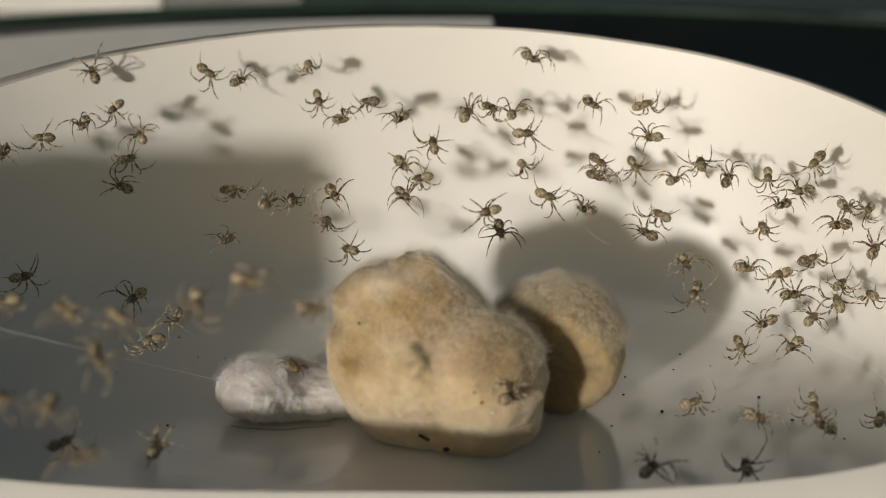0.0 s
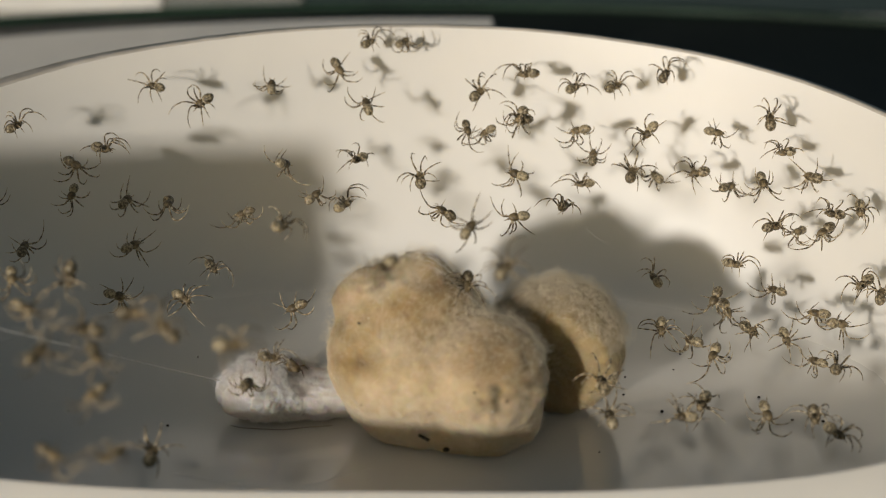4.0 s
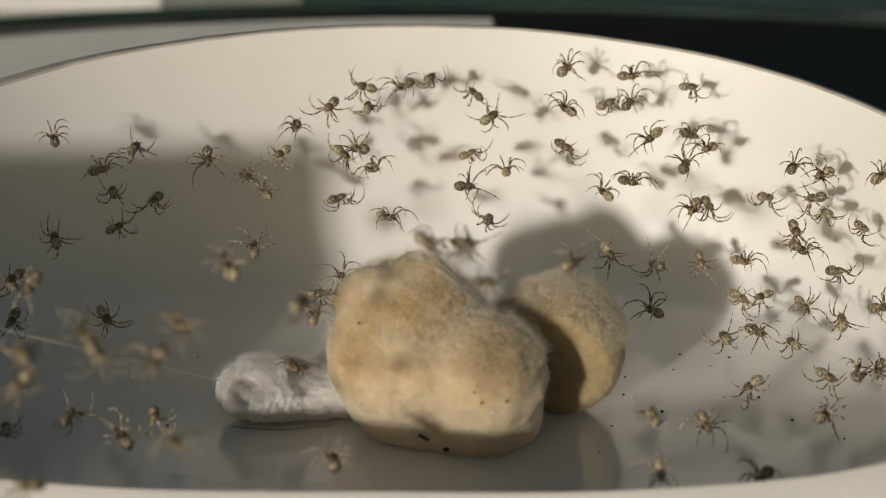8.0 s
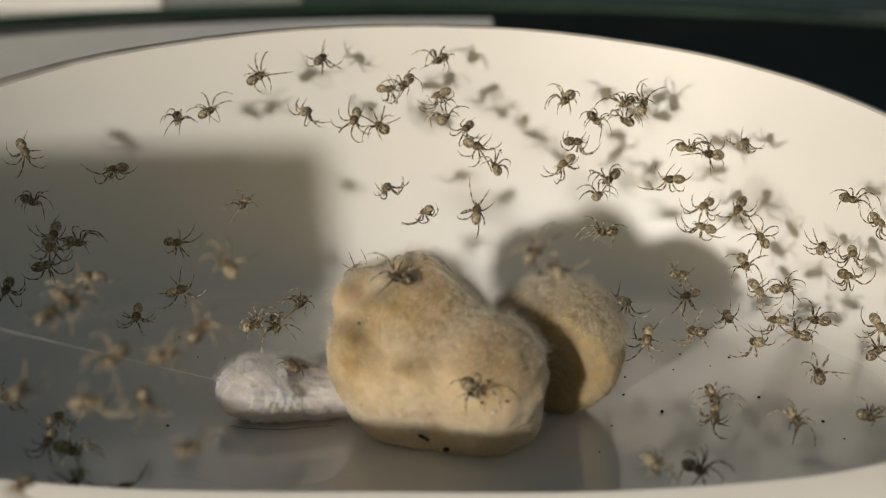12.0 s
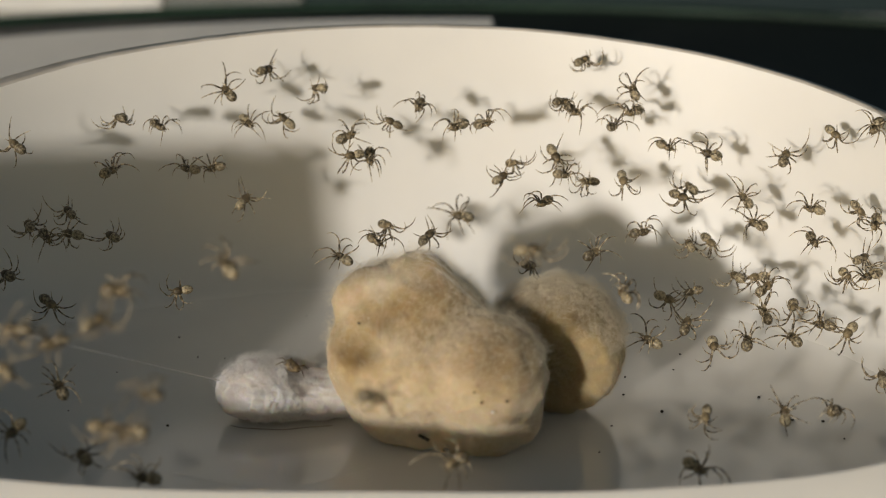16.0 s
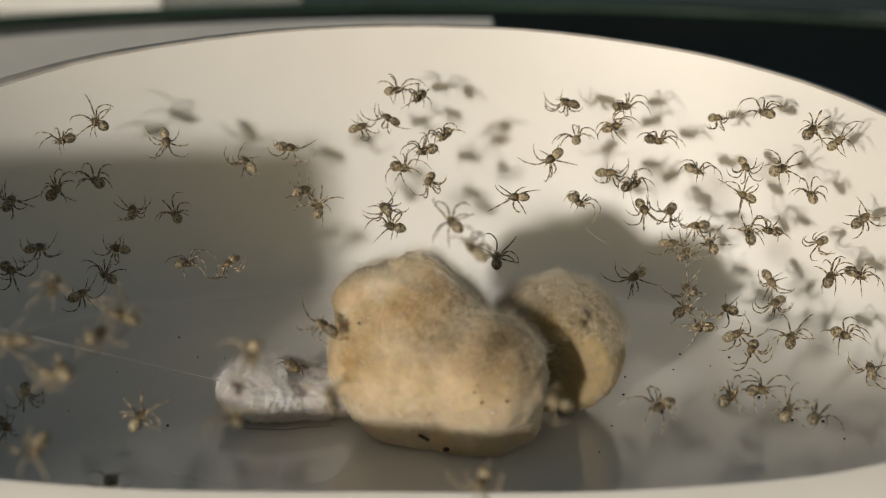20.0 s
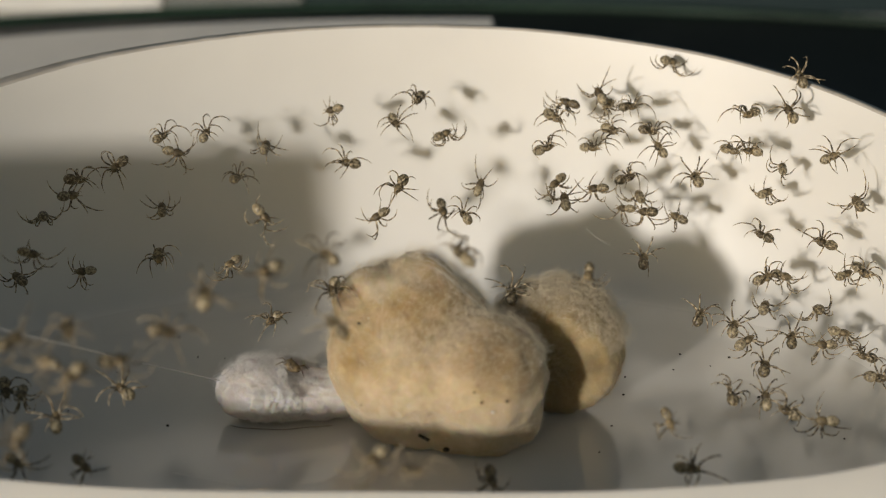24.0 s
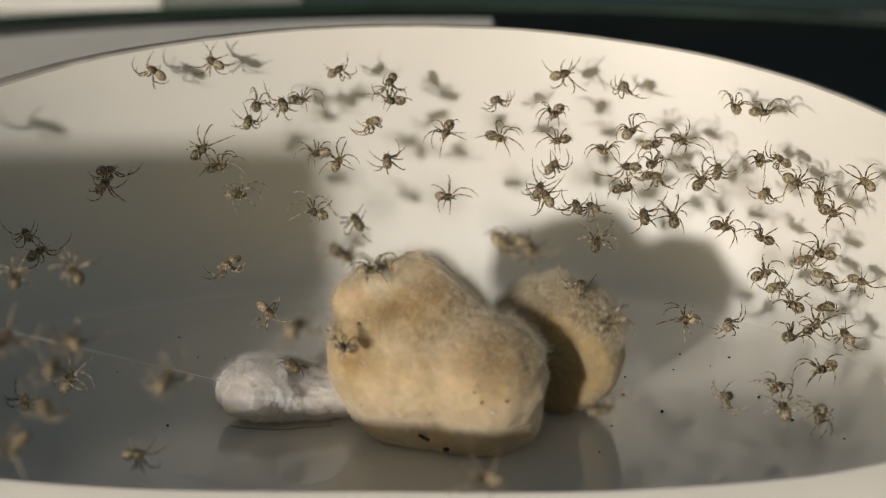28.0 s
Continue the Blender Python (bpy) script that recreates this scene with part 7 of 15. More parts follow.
    walk(s[36], crawl(61, 17, [(0, 3.9, 7.4, 10.3, 198), (0.5, 4.0, 7.0, 10.1, 176), (1, 4.4, 7.7, 10.6, 153), (1.5, 6.7, 6.0, 9.4, 228), (2, 7.0, 6.1, 9.4, 217), (2.5, 7.0, 5.7, 9.1, 193), (3, 8.2, 6.4, 9.3, 268), (3.5, 1.8, -4.3, 11.1, 193), (5.5, 2.3, 2.5, 8.0, 156), (6, -1.1, -4.8, 13.7, 81), (6.5, -1.0, -3.5, 13.7, 70), (7, 0.0, 7.1, 10.1, -5), (7.5, 0.2, 9.6, 11.8, -46), (8, 1.8, 10.5, 12.6, -73), (8.5, 1.4, 10.5, 12.7, -85), (9, -0.4, 10.7, 12.9, -10), (9.5, -2.8, 8.5, 11.0, 65), (10, -2.9, 9.5, 11.7, 91), (10.5, 2.1, 5.3, 8.9, 166), (11, 1.0, -5.7, 12.0, 148), (11.5, 1.6, -4.7, 11.6, 159), (12, -2.8, -6.7, 12.5, 84), (12.5, -3.1, -6.9, 12.4, 55), (14.5, 7.2, -9.8, 6.6, -20), (15, 6.8, -10.8, 6.6, 8), (15.5, -0.5, -10.6, 8.8, 56), (16, 0.5, -17.6, 5.8, 131), (16.5, -0.4, -17.8, 5.6, 91), (17, 3.0, -4.1, 10.4, 16), (17.5, 3.3, -5.2, 10.5, 27), (18, 1.7, -5.4, 10.9, 50), (18.5, 3.3, -4.0, 10.4, -25), (19, 4.7, 4.5, 8.5, 3), (19.5, 6.9, -1.2, 10.6, -72), (20, 3.6, 5.7, 9.2, 3), (20.5, 3.8, 4.9, 8.7, -14), (21, 3.8, 4.7, 8.6, -14), (21.5, 4.2, 5.0, 8.8, 4), (23.5, 5.3, -2.6, 9.6, -71), (24, 4.3, -1.1, 9.4, 4), (24.5, 11.1, -2.9, 8.4, -71), (25, 11.7, -5.1, 6.0, -146), (25.5, 15.1, -1.9, 5.3, -89), (26, 11.6, -3.4, 6.7, -14), (26.5, 6.9, -6.1, 8.3, 61), (27, 12.9, 7.6, 9.1, -4), (27.5, 9.0, 6.8, 9.4, 71), (28, 10.4, 7.6, 9.7, -4)]))
    walk(s[37], crawl(70, 7, [(0, 7.3, 9.4, 12.2, 252), (0.5, 7.1, 9.3, 12.1, 252), (1, 8.9, 8.6, 11.2, 303), (1.5, 10.0, 7.0, 9.7, 228), (2, 10.3, 9.6, 12.2, 303), (2.5, 8.2, 9.4, 12.1, 378), (3, 4.3, 8.3, 11.3, 453), (3.5, 3.9, 9.0, 11.8, 442), (5.5, 6.6, 5.6, 9.5, 517), (6, 8.3, 7.6, 10.6, 592), (6.5, 9.1, 8.6, 11.3, 667), (7, 9.3, 10.2, 13.2, 667), (7.5, 10.6, 8.7, 11.1, 592), (8, 11.3, 6.6, 9.0, 571), (8.5, 13.6, 6.8, 8.7, 630), (9, 11.6, -1.5, 8.6, 555), (9.5, 11.1, -5.7, 6.3, 524), (10, 14.4, -0.1, 5.8, 599), (10.5, 14.5, 0.6, 5.8, 580), (11, 13.7, 0.6, 6.0, 581), (11.5, 12.9, -1.7, 6.0, 534), (12, 13.0, -1.1, 6.1, 537), (12.5, 16.2, 5.6, 6.4, 612), (14.5, 14.9, 5.5, 6.6, 537), (15, 12.3, 5.0, 7.0, 462), (15.5, 14.3, 3.6, 6.2, 537), (16, 15.2, 5.3, 6.3, 612), (16.5, 13.1, 5.2, 7.0, 537), (17, 13.1, 5.4, 7.2, 520), (17.5, 13.1, 5.5, 7.3, 520), (18, 13.1, 5.5, 7.3, 520), (18.5, 13.1, 5.5, 7.3, 520), (19, 13.1, 5.5, 7.3, 520), (19.5, 13.1, 5.5, 7.3, 520), (20, 12.8, 5.8, 7.7, 490), (20.5, 12.3, 7.1, 9.3, 415), (21, 10.6, 8.4, 10.9, 426), (21.5, 9.7, 8.8, 11.3, 424), (23.5, 8.3, 9.4, 12.1, 369), (24, 8.3, 9.5, 12.1, 369), (24.5, 8.3, 9.5, 12.1, 369), (25, 8.3, 9.4, 12.1, 369), (25.5, 8.3, 9.5, 12.1, 369), (26, 6.6, 9.9, 13.0, 404), (26.5, 6.6, 9.9, 13.0, 404), (27, 6.6, 9.9, 13.0, 404), (27.5, 7.0, 9.7, 12.7, 387), (28, 7.0, 9.5, 12.3, 385)]))
    walk(s[38], crawl(33, 34, [(0, 9.6, 9.8, 11.2, 99), (0.5, 7.1, 6.2, 8.9, 167), (1, 5.5, 6.2, 9.1, 92), (1.5, 10.4, -3.1, 9.0, 167), (2, 16.4, 6.7, 6.4, 242), (2.5, 15.4, 7.0, 7.1, 317), (3, 15.4, 7.0, 7.2, 317), (3.5, 14.4, 6.9, 7.3, 392), (5.5, 14.2, 6.9, 7.3, 392), (6, 15.4, 7.4, 7.7, 317), (6.5, 13.3, 7.3, 8.1, 392), (7, 12.6, 10.5, 12.2, 389), (7.5, 12.3, 10.2, 11.6, 388), (8, 11.0, 10.6, 12.2, 410), (8.5, 9.4, 11.4, 13.6, 418), (9, 10.0, 11.1, 13.1, 437), (9.5, 7.0, 9.0, 11.0, 511), (10, 7.0, 9.0, 11.0, 511), (10.5, 10.6, 10.3, 11.7, 586), (11, 11.6, 11.0, 13.0, 661), (11.5, 6.7, 10.2, 11.9, 736), (12, 3.6, 11.7, 13.7, 743), (12.5, 2.6, 12.3, 14.4, 769), (14.5, 7.9, 12.0, 14.6, 694), (15, 8.1, 11.9, 14.4, 724), (15.5, 7.9, 11.7, 14.1, 737), (16, 8.4, 11.2, 13.2, 662), (16.5, 8.4, 11.1, 13.0, 662), (17, 8.4, 10.9, 12.9, 662), (17.5, 6.7, 6.3, 9.1, 587), (18, 6.5, 6.4, 9.3, 611), (18.5, 6.1, 6.6, 9.5, 613), (19, 9.2, 10.9, 12.7, 684), (19.5, 9.4, 10.2, 11.6, 609), (20, 9.4, 10.1, 11.5, 609), (20.5, 8.8, 10.1, 11.6, 623), (21, 8.4, 9.9, 11.4, 624), (21.5, 5.1, 10.3, 11.9, 699), (23.5, 2.3, 8.5, 10.5, 774), (24, 1.4, 9.2, 11.0, 756), (24.5, 1.8, 7.8, 10.1, 831), (25, 3.7, 7.1, 9.6, 906), (25.5, -0.9, 7.4, 9.8, 831), (26, -2.5, -6.5, 12.6, 874), (26.5, -5.9, -9.6, 9.4, 848), (27, -5.9, -9.6, 9.4, 848), (27.5, -5.7, -9.8, 9.3, 827), (28, -5.9, -9.7, 9.3, 827)]))
    walk(s[39], crawl(32, 17, [(0, 11.0, 12.0, 13.8, 230), (0.5, 8.5, 13.3, 15.6, 305), (1, 6.6, 13.4, 15.7, 380), (1.5, 5.6, 13.8, 16.1, 407), (2, 5.6, 13.8, 16.1, 407), (2.5, 6.0, 13.9, 16.3, 426), (3, 5.6, 14.6, 17.1, 430), (3.5, 5.6, 14.2, 16.6, 460), (5.5, 6.5, 13.1, 15.3, 535), (6, 7.3, 13.3, 15.6, 543), (6.5, 7.9, 13.5, 15.9, 535), (7, 7.3, 13.5, 15.9, 541), (7.5, 7.3, 12.7, 14.7, 528), (8, 8.7, 12.7, 14.7, 603), (8.5, 9.3, 12.6, 14.6, 607), (9, 7.9, 12.0, 13.8, 532), (9.5, 7.2, 13.9, 16.4, 457), (10, 6.0, 14.6, 17.1, 382), (10.5, 10.3, 12.6, 14.7, 307), (11, 9.5, 12.7, 14.8, 302), (11.5, 9.3, 12.9, 15.1, 293), (12, 9.4, 12.9, 15.1, 293), (12.5, 7.2, 15.0, 17.6, 368), (14.5, 8.6, 14.7, 17.5, 301), (15, 8.6, 14.7, 17.4, 301), (15.5, 8.6, 14.7, 17.5, 301), (16, 8.6, 14.7, 17.5, 301), (16.5, 8.6, 14.7, 17.4, 301), (17, 11.0, 15.7, 18.9, 351), (17.5, 8.6, 14.7, 17.5, 426), (18, 8.6, 14.7, 17.5, 426), (18.5, 8.6, 14.7, 17.5, 426), (19, 8.6, 14.7, 17.5, 426), (19.5, 8.6, 14.7, 17.5, 426), (20, 8.6, 14.7, 17.5, 426), (20.5, 8.6, 14.7, 17.5, 426), (21, 8.6, 14.7, 17.5, 426), (21.5, 8.6, 14.7, 17.5, 426), (23.5, 8.6, 14.7, 17.5, 426), (24, 8.6, 14.7, 17.5, 426), (24.5, 0.0, 17.6, 19.9, 437), (25, -3.8, 16.7, 19.0, 450), (25.5, -4.5, 14.3, 16.4, 522), (26, -1.2, 17.1, 19.4, 597), (26.5, -5.0, 17.0, 19.4, 522), (27, -1.8, 16.3, 18.5, 597), (27.5, -3.0, 15.8, 18.0, 522), (28, -3.8, 16.2, 18.5, 525)]))
    walk(s[40], crawl(-8, 16, [(0, 10.9, 11.8, 12.8, 237), (0.5, 9.7, 11.8, 12.8, 162), (1, 11.1, 12.3, 13.7, 237), (1.5, 12.1, 11.8, 12.8, 207), (2, 11.8, 11.8, 12.9, 221), (2.5, 9.9, 11.8, 12.8, 146), (3, 9.8, 11.3, 12.1, 184), (3.5, 6.8, 4.1, 13.4, 152), (5.5, 10.9, 4.0, 12.3, 216), (6, 12.4, 4.2, 11.6, 238), (6.5, 12.2, 11.7, 12.6, 313), (7, 11.8, 12.1, 13.3, 346), (7.5, 13.0, 11.6, 12.5, 271), (8, 13.2, 11.6, 12.5, 271), (8.5, 14.0, 11.2, 11.8, 248), (9, 14.0, 11.2, 11.8, 248), (9.5, 12.8, 11.5, 12.4, 323), (10, 12.7, 11.5, 12.4, 323), (10.5, 15.0, 12.3, 14.3, 364), (11, 14.6, 12.2, 13.9, 342), (11.5, 13.6, 13.0, 15.5, 390), (12, 12.7, 13.6, 16.4, 381), (12.5, 10.9, 14.0, 16.6, 419), (14.5, 12.5, 13.3, 15.8, 344), (15, 12.7, 13.3, 15.8, 344), (15.5, 12.3, 13.3, 15.8, 326), (16, 11.9, 13.5, 16.0, 340), (16.5, 11.9, 13.5, 16.0, 340), (17, 11.9, 13.5, 16.0, 340), (17.5, 11.9, 13.5, 16.0, 340), (18, 11.9, 13.3, 15.6, 350), (18.5, 11.9, 13.4, 15.9, 351), (19, 13.6, 13.0, 15.5, 276), (19.5, 15.0, 12.6, 15.2, 282), (20, 15.0, 12.6, 15.2, 282), (20.5, 14.8, 12.7, 15.4, 304), (21, 14.8, 12.7, 15.3, 304), (21.5, 14.6, 12.8, 15.4, 281), (23.5, 14.6, 12.8, 15.6, 281), (24, 14.6, 12.9, 15.8, 281), (24.5, 14.8, 12.7, 15.3, 294), (25, 14.6, 12.9, 15.8, 312), (25.5, 15.0, 12.6, 15.2, 305), (26, 15.0, 12.6, 15.2, 305), (26.5, 14.8, 12.5, 14.7, 297), (27, 14.4, 12.4, 14.3, 321), (27.5, 14.2, 12.5, 14.5, 334), (28, 14.6, 12.1, 13.7, 337)]))
    walk(s[41], crawl(79, -10, [(0, 13.4, 12.2, 13.4, 198), (0.5, 11.9, 11.7, 12.2, 153), (1, 11.6, 11.5, 11.7, 187), (1.5, 10.9, 11.5, 11.8, 158), (2, 10.9, 12.8, 14.1, 83), (2.5, 10.3, 13.4, 15.1, 8), (3, 11.7, 12.2, 13.1, -67), (3.5, 10.3, 13.5, 15.4, 8), (5.5, 14.9, 9.2, 8.5, -67), (6, 17.4, 8.7, 7.5, -130), (6.5, 17.0, 8.5, 7.2, -132), (7, 17.4, 8.7, 7.5, -145), (7.5, 17.4, 8.7, 7.5, -145), (8, 17.8, 8.8, 7.6, -176), (8.5, 17.4, 8.7, 7.5, -136), (9, 17.4, 8.7, 7.5, -136), (9.5, 15.5, 7.6, 6.2, -211), (10, 15.9, 7.7, 6.2, -213), (10.5, 16.7, 7.5, 5.7, -191), (11, 16.9, 7.6, 5.8, -218), (11.5, 16.5, 7.5, 5.8, -239), (12, 16.7, 7.5, 5.7, -260), (12.5, 20.0, 8.5, 8.3, -335), (14.5, 18.3, 7.7, 5.8, -260), (15, 16.7, 7.6, 5.8, -261), (15.5, 16.7, 7.6, 5.8, -261), (16, 16.9, 7.6, 5.9, -263), (16.5, 16.7, 7.6, 5.9, -263), (17, 16.3, 7.5, 5.9, -266), (17.5, 16.3, 7.5, 5.8, -266), (18, 17.3, 7.5, 5.6, -191), (18.5, 18.3, 7.8, 5.9, -116), (19, 17.7, 7.9, 6.0, -119), (19.5, 16.6, 9.2, 8.3, -44), (20, 16.8, 9.2, 8.3, -44), (20.5, 16.4, 9.3, 8.5, -5), (21, 16.7, 10.0, 9.5, -21), (21.5, 16.7, 10.0, 9.5, -21), (23.5, 16.1, 10.6, 10.4, 51), (24, 16.1, 10.6, 10.4, 51), (24.5, 16.1, 10.6, 10.4, 51), (25, 15.9, 10.6, 10.4, 51), (25.5, 15.9, 10.6, 10.3, 51), (26, 15.9, 10.6, 10.3, 51), (26.5, 15.9, 10.6, 10.3, 51), (27, 15.9, 10.6, 10.3, 51), (27.5, 18.8, 11.2, 13.6, -24), (28, 19.0, 11.2, 13.7, -19)]))
    walk(s[42], crawl(53, 0, [(0, 13.7, 8.2, 10.1, 49), (0.5, 13.7, 8.2, 10.1, 49), (1, 13.7, 8.2, 10.2, 49), (1.5, 13.7, 7.7, 9.7, 20), (2, 13.9, 8.3, 10.3, 51), (2.5, 14.5, 9.2, 11.6, -10), (3, 14.1, 9.3, 11.7, 1), (3.5, 13.4, 10.6, 14.4, 3), (5.5, 16.6, 8.6, 10.8, -72), (6, 15.3, 9.0, 11.3, 3), (6.5, 16.8, 9.9, 14.1, -46), (7, 15.5, 10.6, 14.8, 29), (7.5, 15.7, 10.2, 14.3, 15), (8, 16.6, 10.1, 14.4, -22), (8.5, 16.6, 9.5, 12.9, -97), (9, 16.6, 9.4, 12.7, -97), (9.5, 14.0, 7.4, 9.2, -172), (10, 13.9, 6.2, 7.8, -194), (10.5, 12.3, 7.0, 9.1, -269), (11, 13.8, 6.6, 8.3, -194), (11.5, 11.0, 8.0, 10.4, -269), (12, 10.8, 7.8, 10.2, -266), (12.5, 10.6, 8.1, 10.5, -256), (14.5, 9.5, 8.7, 11.2, -263), (15, 7.6, 6.0, 9.5, -203), (15.5, 10.6, -2.0, 9.4, -128), (16, 10.3, 6.6, 9.2, -53), (16.5, 8.2, 6.9, 10.0, 22), (17, 13.7, 8.1, 10.1, -53), (17.5, 14.0, 7.0, 8.7, -128), (18, 8.8, 6.5, 9.5, -203), (18.5, 8.7, -3.8, 9.4, -193), (19, 12.8, 1.9, 6.4, -118), (19.5, 15.3, 2.7, 5.8, -102), (20, 16.3, 4.8, 5.8, -55), (20.5, 16.0, 5.5, 6.2, -66), (21, 15.8, 5.6, 6.4, -80), (21.5, 16.5, 6.1, 7.0, -58), (23.5, 13.4, 7.1, 8.9, 17), (24, 13.6, 6.9, 8.7, -8), (24.5, 14.0, 7.5, 9.3, -5), (25, 15.4, 7.2, 8.8, -80), (25.5, 15.4, 7.1, 8.7, -80), (26, 15.4, 7.1, 8.7, -80), (26.5, 15.4, 7.1, 8.7, -80), (27, 14.4, 7.3, 9.0, -5), (27.5, 15.7, 8.8, 10.9, 0), (28, 15.7, 8.8, 11.0, 0)]))
    walk(s[43], crawl(19, 26, [(0, 14.8, 9.8, 10.9, 49), (0.5, 16.5, 10.4, 10.6, -26), (1, 15.5, 10.9, 10.9, 49), (1.5, 15.7, 10.9, 10.9, 47), (2, 15.6, 11.1, 11.0, 22), (2.5, 15.5, 10.3, 10.8, 49), (3, 15.3, 8.5, 10.4, 48), (3.5, 14.6, 12.3, 13.3, 39), (5.5, 18.5, 10.8, 11.2, -36), (6, 18.5, 10.8, 11.0, -57), (6.5, 18.5, 10.8, 11.2, -54), (7, 18.5, 10.8, 11.1, -54), (7.5, 18.8, 10.1, 9.6, -129), (8, 22.3, 9.6, 12.1, -56), (8.5, 23.5, 9.0, 12.1, -125), (9, 19.4, 9.4, 8.8, -200), (9.5, 17.2, 7.7, 7.8, -217), (10, 20.1, 8.7, 7.9, -142), (10.5, 15.2, 4.9, 9.0, -217), (11, 17.0, 10.0, 10.1, -292), (11.5, 17.8, 10.1, 9.7, -284), (12, 17.9, 10.2, 9.8, -284), (12.5, 17.7, 10.5, 10.3, -298), (14.5, 17.3, 11.4, 12.1, -359), (15, 17.3, 11.5, 12.4, -337), (15.5, 17.3, 11.5, 12.3, -337), (16, 17.1, 11.5, 12.3, -337), (16.5, 17.3, 11.4, 12.1, -321), (17, 15.2, 12.5, 13.8, -319), (17.5, 16.6, 11.8, 12.7, -394), (18, 16.6, 12.0, 13.3, -398), (18.5, 16.0, 12.0, 13.0, -440), (19, 16.0, 12.0, 13.0, -440), (19.5, 17.5, 10.9, 10.8, -482), (20, 15.7, 10.4, 10.8, -557), (20.5, 15.9, 10.5, 10.8, -557), (21, 14.8, 11.8, 12.4, -632), (21.5, 16.2, 12.6, 15.0, -707), (23.5, 14.5, 14.3, 17.4, -714), (24, 16.3, 17.1, 19.8, -778), (24.5, 12.4, 15.5, 18.5, -703), (25, 12.8, 15.5, 18.6, -711), (25.5, 13.0, 15.5, 18.6, -711), (26, 13.0, 15.5, 18.6, -711), (26.5, 13.0, 15.5, 18.6, -711), (27, 13.0, 15.5, 18.6, -711), (27.5, 13.0, 15.5, 18.6, -711), (28, 12.8, 15.5, 18.5, -727)]))
    walk(s[44], crawl(8, -5, [(0, 16.1, 11.1, 12.9, 315), (0.5, 14.3, 11.6, 13.5, 390), (1, 12.4, 11.2, 12.6, 465), (1.5, 14.5, 11.0, 12.4, 540), (2, 14.3, 10.7, 11.7, 493), (2.5, 11.8, 11.8, 13.6, 418), (3, 13.1, 10.9, 12.0, 493), (3.5, 9.6, 11.2, 12.7, 438), (5.5, 9.2, 10.9, 12.3, 471), (6, 5.6, 5.7, 13.4, 489), (6.5, 3.6, 11.3, 12.8, 429), (7, 2.8, 11.2, 12.6, 401), (7.5, 4.4, 12.3, 14.1, 326), (8, 4.4, 11.7, 13.4, 357), (8.5, 4.9, 11.3, 13.0, 339), (9, 2.4, 4.4, 13.8, 414), (9.5, 2.1, 5.7, 13.6, 405), (10, 3.4, -12.8, 17.0, 480), (10.5, 3.6, -18.8, 17.5, 555), (11, 10.8, -3.1, 12.2, 598), (11.5, 9.0, 3.3, 13.1, 673), (12, 10.8, 10.8, 11.9, 695), (12.5, 2.4, 11.5, 13.0, 770), (14.5, 8.5, 11.6, 13.3, 695), (15, 6.3, 11.2, 13.0, 770), (15.5, 6.5, 11.1, 12.9, 779), (16, 6.4, 3.7, 13.6, 854), (16.5, 5.6, 12.9, 14.9, 779), (17, 8.9, 13.4, 15.9, 704), (17.5, 10.3, 12.6, 14.7, 629), (18, 9.7, 13.7, 16.5, 704), (18.5, 6.9, 12.8, 15.0, 779), (19, 8.7, 13.0, 15.3, 704), (19.5, 8.7, 13.0, 15.3, 704), (20, 9.3, 13.0, 15.3, 715), (20.5, 9.3, 12.8, 15.1, 734), (21, 10.3, 12.3, 14.3, 659), (21.5, 10.3, 12.3, 14.3, 659), (23.5, 10.5, 12.6, 14.7, 616), (24, 10.5, 12.6, 14.7, 616), (24.5, 10.5, 12.6, 14.7, 616), (25, 10.7, 12.6, 14.7, 616), (25.5, 10.7, 12.5, 14.6, 616), (26, 10.5, 12.6, 14.7, 567), (26.5, 10.7, 12.6, 14.8, 546), (27, 10.3, 12.5, 14.6, 556), (27.5, 9.3, 12.5, 14.5, 483), (28, 11.2, 12.4, 14.5, 558)]))
